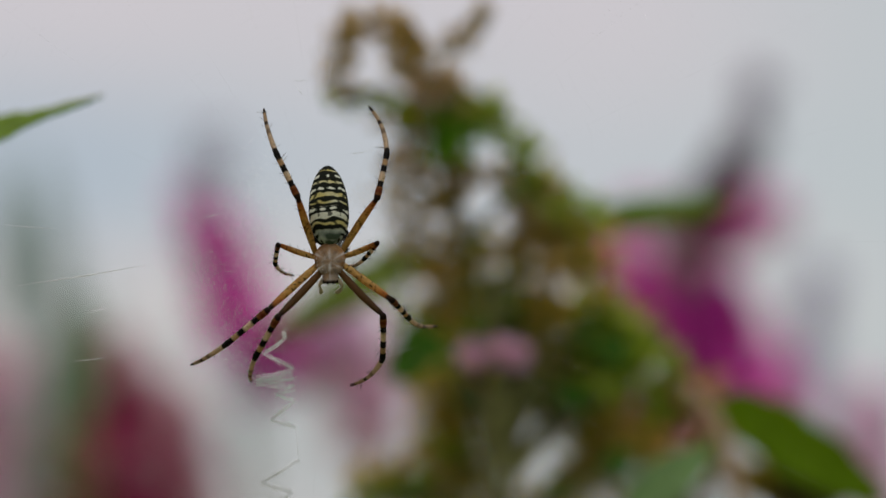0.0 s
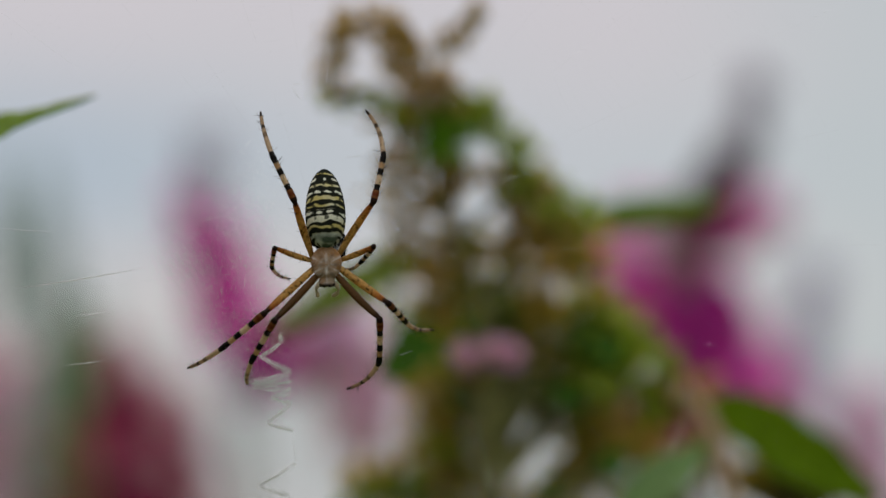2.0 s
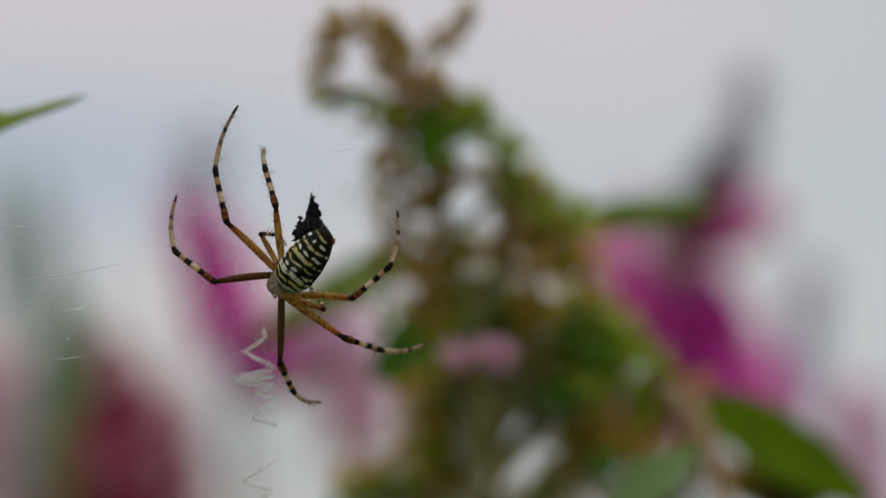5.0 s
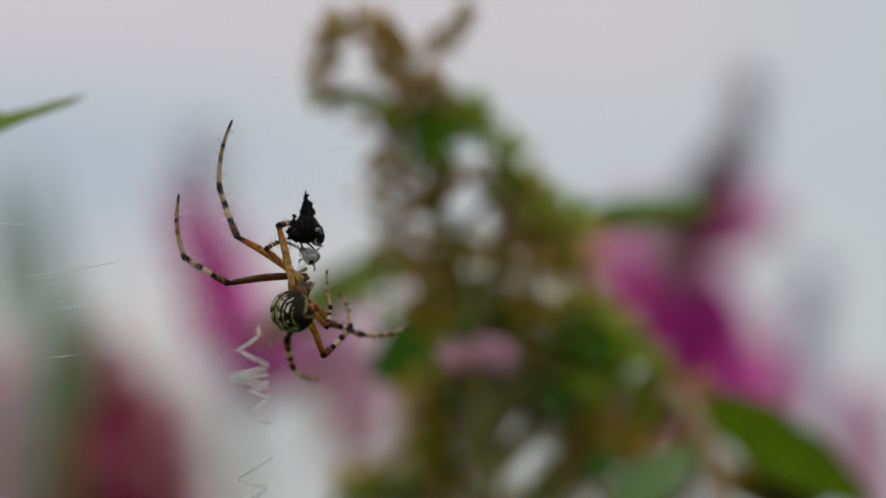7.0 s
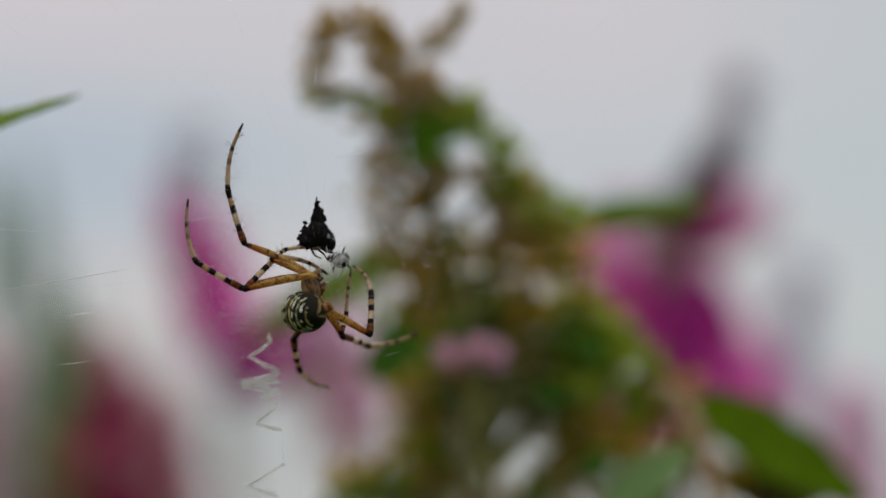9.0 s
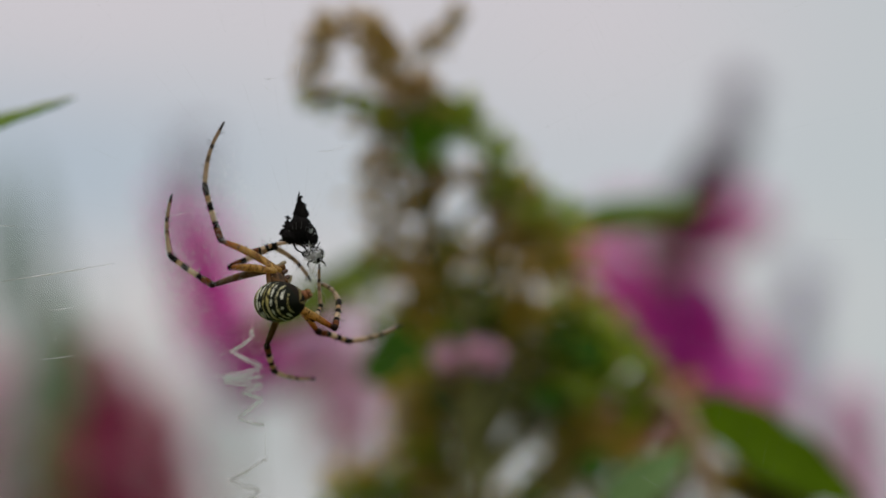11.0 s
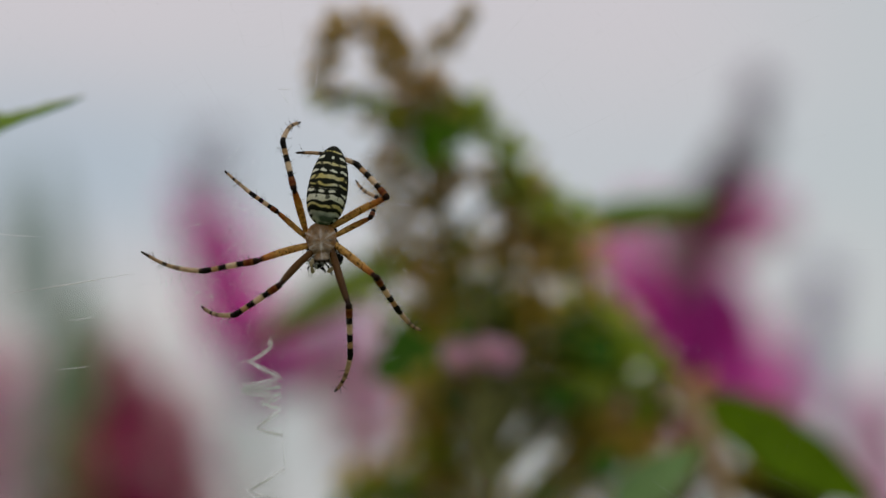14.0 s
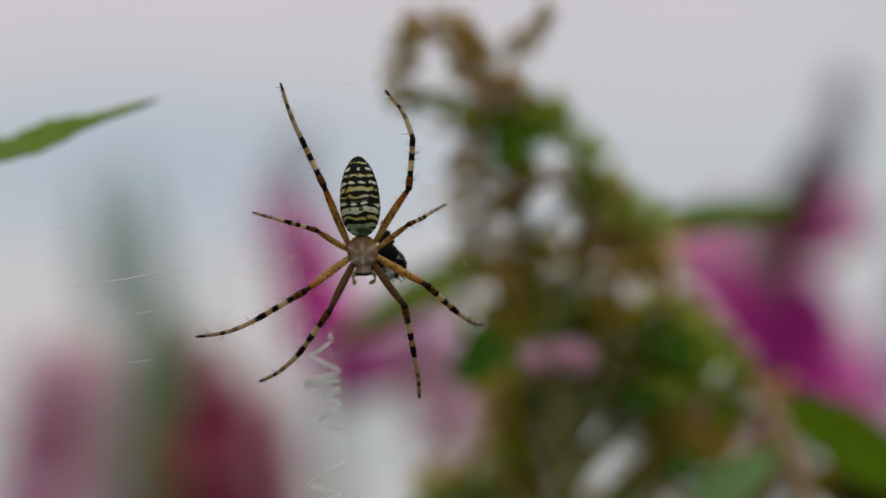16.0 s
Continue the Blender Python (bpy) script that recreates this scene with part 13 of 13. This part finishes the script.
    walk(JOINTED['B41'], [
        (0, pose(0.005536, -0.002302, 0.005872, 20.81, 11.74, 123.04)),
        (3.1, pose(0.005536, -0.002302, 0.005872, 20.81, 11.74, 123.04)),
        (3.3, pose(0.005486, -0.001595, 0.005586, 17.1, 1.88, 121.33)),
        (3.4, pose(0.005419, -0.001089, 0.005343, 14.3, -5.58, 123.2)),
        (3.5, pose(0.005381, -0.000855, 0.00522, 12.27, -9.58, 127.43)),
        (3.6, pose(0.005359, -0.000285, 0.005075, 11.18, -11.33, 134.83)),
        (3.7, pose(0.005316, 0.00029, 0.004889, 9.09, -13.47, 145.53)),
        (3.8, pose(0.005226, 0.000291, 0.004759, 6.92, -14.37, 153.95)),
        (3.9, pose(0.005108, 0.000285, 0.004635, 5.19, -14.76, 160.39)),
        (4, pose(0.005422, 0.000293, 0.004447, 4.36, -16.68, 165.11)),
        (4.1, pose(0.005696, 0.000295, 0.004464, 3.1, -15.97, 168.88)),
        (4.2, pose(0.003907, 9.9e-05, -0.002534, 11.6, -50.41, 165.08)),
        (4.35, pose(0.003981, 0.000178, -0.002691, 8.44, -50.79, 169.47)),
        (4.5, pose(0.004172, 0.000399, -0.003138, 5.93, -50.83, 173.54)),
        (4.7, pose(0.004505, 0.000875, -0.004119, 3.98, -50.54, 177.9)),
        (4.9, pose(0.004777, 0.001495, -0.005444, 2.37, -50.08, -177.52)),
        (5.2, pose(0.004794, 0.002498, -0.007756, 1.88, -49.3, -172.39)),
        (5.5, pose(0.004239, 0.003317, -0.009943, 1.05, -48.69, -166.54)),
        (5.9, pose(0.003088, 0.003852, -0.011911, -0.2, -48.24, -159.61)),
        (6.3, pose(0.002485, 0.003945, -0.012558, -3.48, -48.03, -153.01)),
        (6.4, pose(0.004608, 0.002365, -0.0122, 21.51, -37.98, -149.99)),
        (6.5, pose(0.006165, 0.000569, -0.011239, 44.92, -29.45, -143.4)),
        (6.65, pose(0.006156, 0.000555, -0.010821, 44.93, -20.74, -142.32)),
        (6.8, pose(0.006107, 0.00054, -0.010381, 44.5, -11.81, -141.57)),
        (6.9, pose(0.004593, 0.002454, -0.012304, 37.56, -29.58, -156.15)),
        (7, pose(0.002094, 0.003979, -0.013246, 24.04, -53.16, -157.79)),
        (7.25, pose(0.004715, 0.002429, -0.012291, 24.27, -36.5, -150.42)),
        (7.5, pose(0.006371, 0.000497, -0.010367, 27.56, -17.61, -148.57)),
        (7.75, pose(0.006329, 0.000478, -0.010474, 32.13, -19.62, -155.13)),
        (8, pose(0.006273, 0.000459, -0.010572, 36.75, -21.94, -160.34)),
        (8.25, pose(0.00596, 0.000927, -0.010746, 39.69, -24.11, -163.33)),
        (8.5, pose(0.005606, 0.001391, -0.010893, 42.33, -27.05, -165.33)),
        (8.75, pose(0.006004, 0.000901, -0.010386, 37.55, -21.89, -161.84)),
        (9, pose(0.006355, 0.000407, -0.009849, 33.58, -15.6, -160.44)),
        (9.5, pose(0.006094, 0.000418, -0.009832, 36.72, -16.08, -162.49)),
        (10, pose(0.005485, 0.000444, -0.009792, 43.58, -18.36, -165.29)),
        (10.5, pose(0.004797, 0.000474, -0.009747, 51.52, -20.73, -168.53)),
        (11, pose(0.004294, 0.000495, -0.009714, 57.45, -22.28, -171.03)),
        (11.3, pose(0.004194, 0.000499, -0.009707, 58.6, -22.76, -171.43)),
        (11.5, pose(-0.000918, 0.000469, -0.013016, -22.29, -70.45, -152.64)),
        (11.75, pose(-0.000473, 0.001002, -0.01274, -13.12, -64.88, -161.78)),
        (12, pose(-5.6e-05, 0.001531, -0.012375, -10.41, -58.63, -164.16)),
        (12.15, pose(0.002059, 0.001203, -0.011409, 6.03, -40.96, -167.97)),
        (12.3, pose(0.003668, 0.000701, -0.00986, 17.2, -23.2, -164.33)),
        (12.4, pose(0.007001, -0.004309, -0.004698, 43.94, -14.82, -158.46)),
        (12.5, pose(0.007801, -0.001316, -0.001873, 67.72, -19.33, -168.28)),
        (12.6, pose(0.007603, -0.002397, -0.002487, 73.42, -14.39, -173.16)),
        (12.7, pose(0.008592, -0.002808, -0.001454, 55.17, -5.57, -172.9)),
        (12.8, pose(0.009462, -0.003065, -0.000427, 36.73, 1.77, -178.13)),
        (12.9, pose(0.009344, -0.001689, 0.003597, 47.28, 24.83, -164.08)),
        (13, pose(0.00734, 0.000285, 0.006872, 65.72, 44.35, -140.52)),
        (13.15, pose(0.00798, -0.002082, 0.005803, 52.83, 35.99, -169.96)),
        (13.3, pose(0.006924, -0.005451, 0.002071, 52.3, 11.07, 147.53)),
        (13.5, pose(0.004194, -0.005782, -0.001129, 67.32, -1.89, 113.78)),
        (13.75, pose(0.00735, -0.005011, 0.0029, 35.96, 9.66, 150.25)),
        (14, pose(0.008418, -0.00194, 0.007015, 10.46, 46.84, 161.03)),
        (14.15, pose(0.006808, -0.000927, 0.007803, 4.41, 41.81, 159.61)),
        (14.3, pose(0.004609, 0.000333, 0.008018, 0.67, 36.67, 161.81)),
        (14.4, pose(0.004098, 0.000339, 0.008488, 10.03, 34.41, 163.04)),
        (14.5, pose(0.003568, 0.000335, 0.008918, 17.18, 32.78, 160.3)),
        (14.6, pose(0.004043, -0.001096, 0.009562, 20.32, 25.67, 152.61)),
        (14.7, pose(0.004286, -0.003375, 0.00973, 30.14, 14.62, 139.49)),
        (14.8, pose(0.003981, -0.004248, 0.009396, 36.94, 10.46, 132.05)),
        (14.9, pose(0.003644, -0.004721, 0.00978, 41.54, 11.3, 129.82)),
        (15, pose(0.003266, -0.005153, 0.010148, 46.26, 12.01, 128.24)),
        (15.15, pose(0.003305, -0.005092, 0.009164, 41.26, 11.15, 127.73)),
        (15.3, pose(0.003364, -0.004955, 0.007191, 31.33, 9.39, 126.97)),
        (15.5, pose(0.003395, -0.004827, 0.005575, 23.24, 8.04, 126.33)),
        (15.7, pose(0.003727, -0.003996, 0.006333, 16.89, 5.11, 125.73)),
        (15.85, pose(0.003902, -0.002738, 0.007039, 9.2, 1.13, 127.78)),
        (16, pose(0.003898, -0.002033, 0.007277, 5.21, -0.82, 131.49))])
    walk(JOINTED['B42'], [
        (0, pose(0.006708, -0.000171, 0.011395, 27.65, 29.7, 165.26)),
        (3.1, pose(0.006708, -0.000171, 0.011395, 27.65, 29.7, 165.26)),
        (3.3, pose(0.006903, -0.000511, 0.011351, 22.92, 31.22, 159.61)),
        (3.4, pose(0.006978, -0.000749, 0.011163, 18.44, 32.55, 153.47)),
        (3.5, pose(0.006996, -0.000855, 0.011034, 15.48, 33.36, 149.01)),
        (3.6, pose(0.007009, -0.000285, 0.010879, 12.33, 31.16, 147.69)),
        (3.7, pose(0.006999, 0.00029, 0.010684, 10.3, 28.58, 148.53)),
        (3.8, pose(0.006881, 0.000291, 0.010562, 8.84, 26.43, 150.16)),
        (3.9, pose(0.006734, 0.000285, 0.010447, 7.49, 24.34, 152.3)),
        (4, pose(0.007209, 0.000293, 0.010211, 4.46, 20.76, 157.56)),
        (4.1, pose(0.007385, 0.000295, 0.010258, 3.43, 20.8, 161.78)),
        (4.2, pose(0.008621, 9.9e-05, 0.001234, 35.73, 5, 148.7)),
        (4.35, pose(0.00869, 0.000203, 0.001082, 35.17, 4.79, 149.08)),
        (4.5, pose(0.008867, 0.000495, 0.000653, 33.61, 4.22, 150.22)),
        (4.7, pose(0.009165, 0.001123, -0.000293, 30.24, 3.09, 152.96)),
        (4.9, pose(0.009386, 0.001943, -0.001574, 25.8, 1.77, 157.48)),
        (5.2, pose(0.0093, 0.0033, -0.003823, 18.04, 1.2, 165.78)),
        (5.5, pose(0.008622, 0.004479, -0.005961, 10.66, 2.62, 175.74)),
        (5.9, pose(0.007315, 0.005401, -0.007892, 3.91, 6.88, -174.04)),
        (6.3, pose(0.006642, 0.005651, -0.00853, 2.11, 9.23, -167.08)),
        (6.4, pose(0.006494, 0.006008, -0.007774, 36.57, 12.35, -161.12)),
        (6.5, pose(0.00531, 0.005242, -0.007518, 67.74, 32.49, -165.61)),
        (6.65, pose(0.004749, 0.004853, -0.006826, 63.78, 51.77, -174.05)),
        (6.8, pose(0.004167, 0.004401, -0.006168, 53.16, 67.79, 172.65)),
        (6.9, pose(0.005265, 0.006773, -0.008143, 50.45, 51.1, 168.76)),
        (7, pose(0.005248, 0.007922, -0.009942, 51.01, 27.92, 173.81)),
        (7.25, pose(0.006336, 0.006201, -0.007869, 56.4, 34.93, 179.86)),
        (7.5, pose(0.006297, 0.003723, -0.005268, 56.84, 51.42, 179.03)),
        (7.75, pose(0.006536, 0.004111, -0.00566, 46.14, 47.36, 174.6)),
        (8, pose(0.00676, 0.004467, -0.006087, 43.48, 36.03, -177.57)),
        (8.25, pose(0.006672, 0.005163, -0.006507, 53.87, 34.96, -175.06)),
        (8.5, pose(0.00654, 0.005836, -0.00692, 62.54, 37.11, -175.52)),
        (8.75, pose(0.006553, 0.004951, -0.005946, 56.55, 40.97, 177.94)),
        (9, pose(0.006512, 0.004005, -0.005006, 48.16, 46, 168.02)),
        (9.5, pose(0.006286, 0.004262, -0.005184, 47.77, 48.34, 166.97)),
        (10, pose(0.00576, 0.004818, -0.005643, 53.42, 46.87, 173.38)),
        (10.5, pose(0.00516, 0.005368, -0.006235, 61.1, 41.5, -177.51)),
        (11, pose(0.004718, 0.005711, -0.006709, 66.51, 34.56, -170.73)),
        (11.3, pose(0.004628, 0.005774, -0.006808, 68.24, 29.91, -168.03)),
        (11.5, pose(0.004808, 0.000854, -0.011147, 0, 0.01, -172.92)),
        (11.75, pose(0.005009, 0.001365, -0.010245, 0.36, 3.81, -174.68)),
        (12, pose(0.005117, 0.001865, -0.009285, 0.59, 7.62, -175.59)),
        (12.15, pose(0.005774, 0.002643, -0.006877, 2.99, 15.66, -169.04)),
        (12.3, pose(0.005372, 0.003033, -0.004561, 9.37, 22.44, -156.63)),
        (12.4, pose(0.006499, -0.000018, -0.000509, 62.38, 24.60, -139.26)),
        (12.5, pose(0.007409, 0.004290, 0.000280, 81.44, 13.65, -165.18)),
        (12.6, pose(0.00734, 0.003397, -0.000819, 81.49, 16.92, -152.72)),
        (12.7, pose(0.008312, 0.002149, 0.001977, 76.64, 33.23, -160.57)),
        (12.8, pose(0.009195, 0.000537, 0.004407, 67.33, 50.72, -174.05)),
        (12.9, pose(0.006475, 0.002103, 0.007312, 89.55, 76.13, -149.76)),
        (13, pose(0.002504, 0.003428, 0.008646, -144.56, 72.84, -15.82)),
        (13.15, pose(0.005032, 0.00228, 0.008753, -95.25, 85.26, 29.15)),
        (13.3, pose(0.008889, -0.001042, 0.005692, 46.09, 50, 171.41)),
        (13.5, pose(0.009321, -0.003607, 0.001196, 37.99, 19.23, 176.84)),
        (13.75, pose(0.008397, -0.001528, 0.007716, 42.6, 40.38, -152.65)),
        (14, pose(0.00468, 0.000503, 0.011074, 70.38, 57.8, -106.78)),
        (14.15, pose(0.00321, 0.000905, 0.012288, 82.35, 66.49, -115.09)),
        (14.3, pose(0.001207, 0.001525, 0.012858, 122.58, 81.6, -93.6)),
        (14.4, pose(0.001193, 0.002324, 0.013391, 149.1, 79.75, -60.35)),
        (14.5, pose(0.00123, 0.003065, 0.013765, 139.25, 72.81, -64.08)),
        (14.6, pose(0.002831, 0.001893, 0.014662, 101.43, 72.79, -104.1)),
        (14.7, pose(0.005253, -0.000215, 0.014779, 59.77, 60.34, -147.42)),
        (14.8, pose(0.006087, -0.001169, 0.014139, 51.81, 48.95, -154.53)),
        (14.9, pose(0.006151, -0.001478, 0.01421, 55.94, 42.6, -159.66)),
        (15, pose(0.006153, -0.001772, 0.014229, 59.56, 36.85, -165.71)),
        (15.15, pose(0.005915, -0.001963, 0.013615, 53.59, 34.35, -168.77)),
        (15.3, pose(0.005365, -0.002397, 0.012277, 40.97, 31.27, -176.75)),
        (15.5, pose(0.004854, -0.002792, 0.011065, 30.74, 28.53, 175.67)),
        (15.7, pose(0.004851, -0.002554, 0.012084, 24.37, 31.75, 170.82)),
        (15.85, pose(0.004593, -0.002054, 0.012995, 15.65, 34.54, 163.9)),
        (16, pose(0.004365, -0.001734, 0.013286, 9.66, 35.73, 157.8))])


motions()
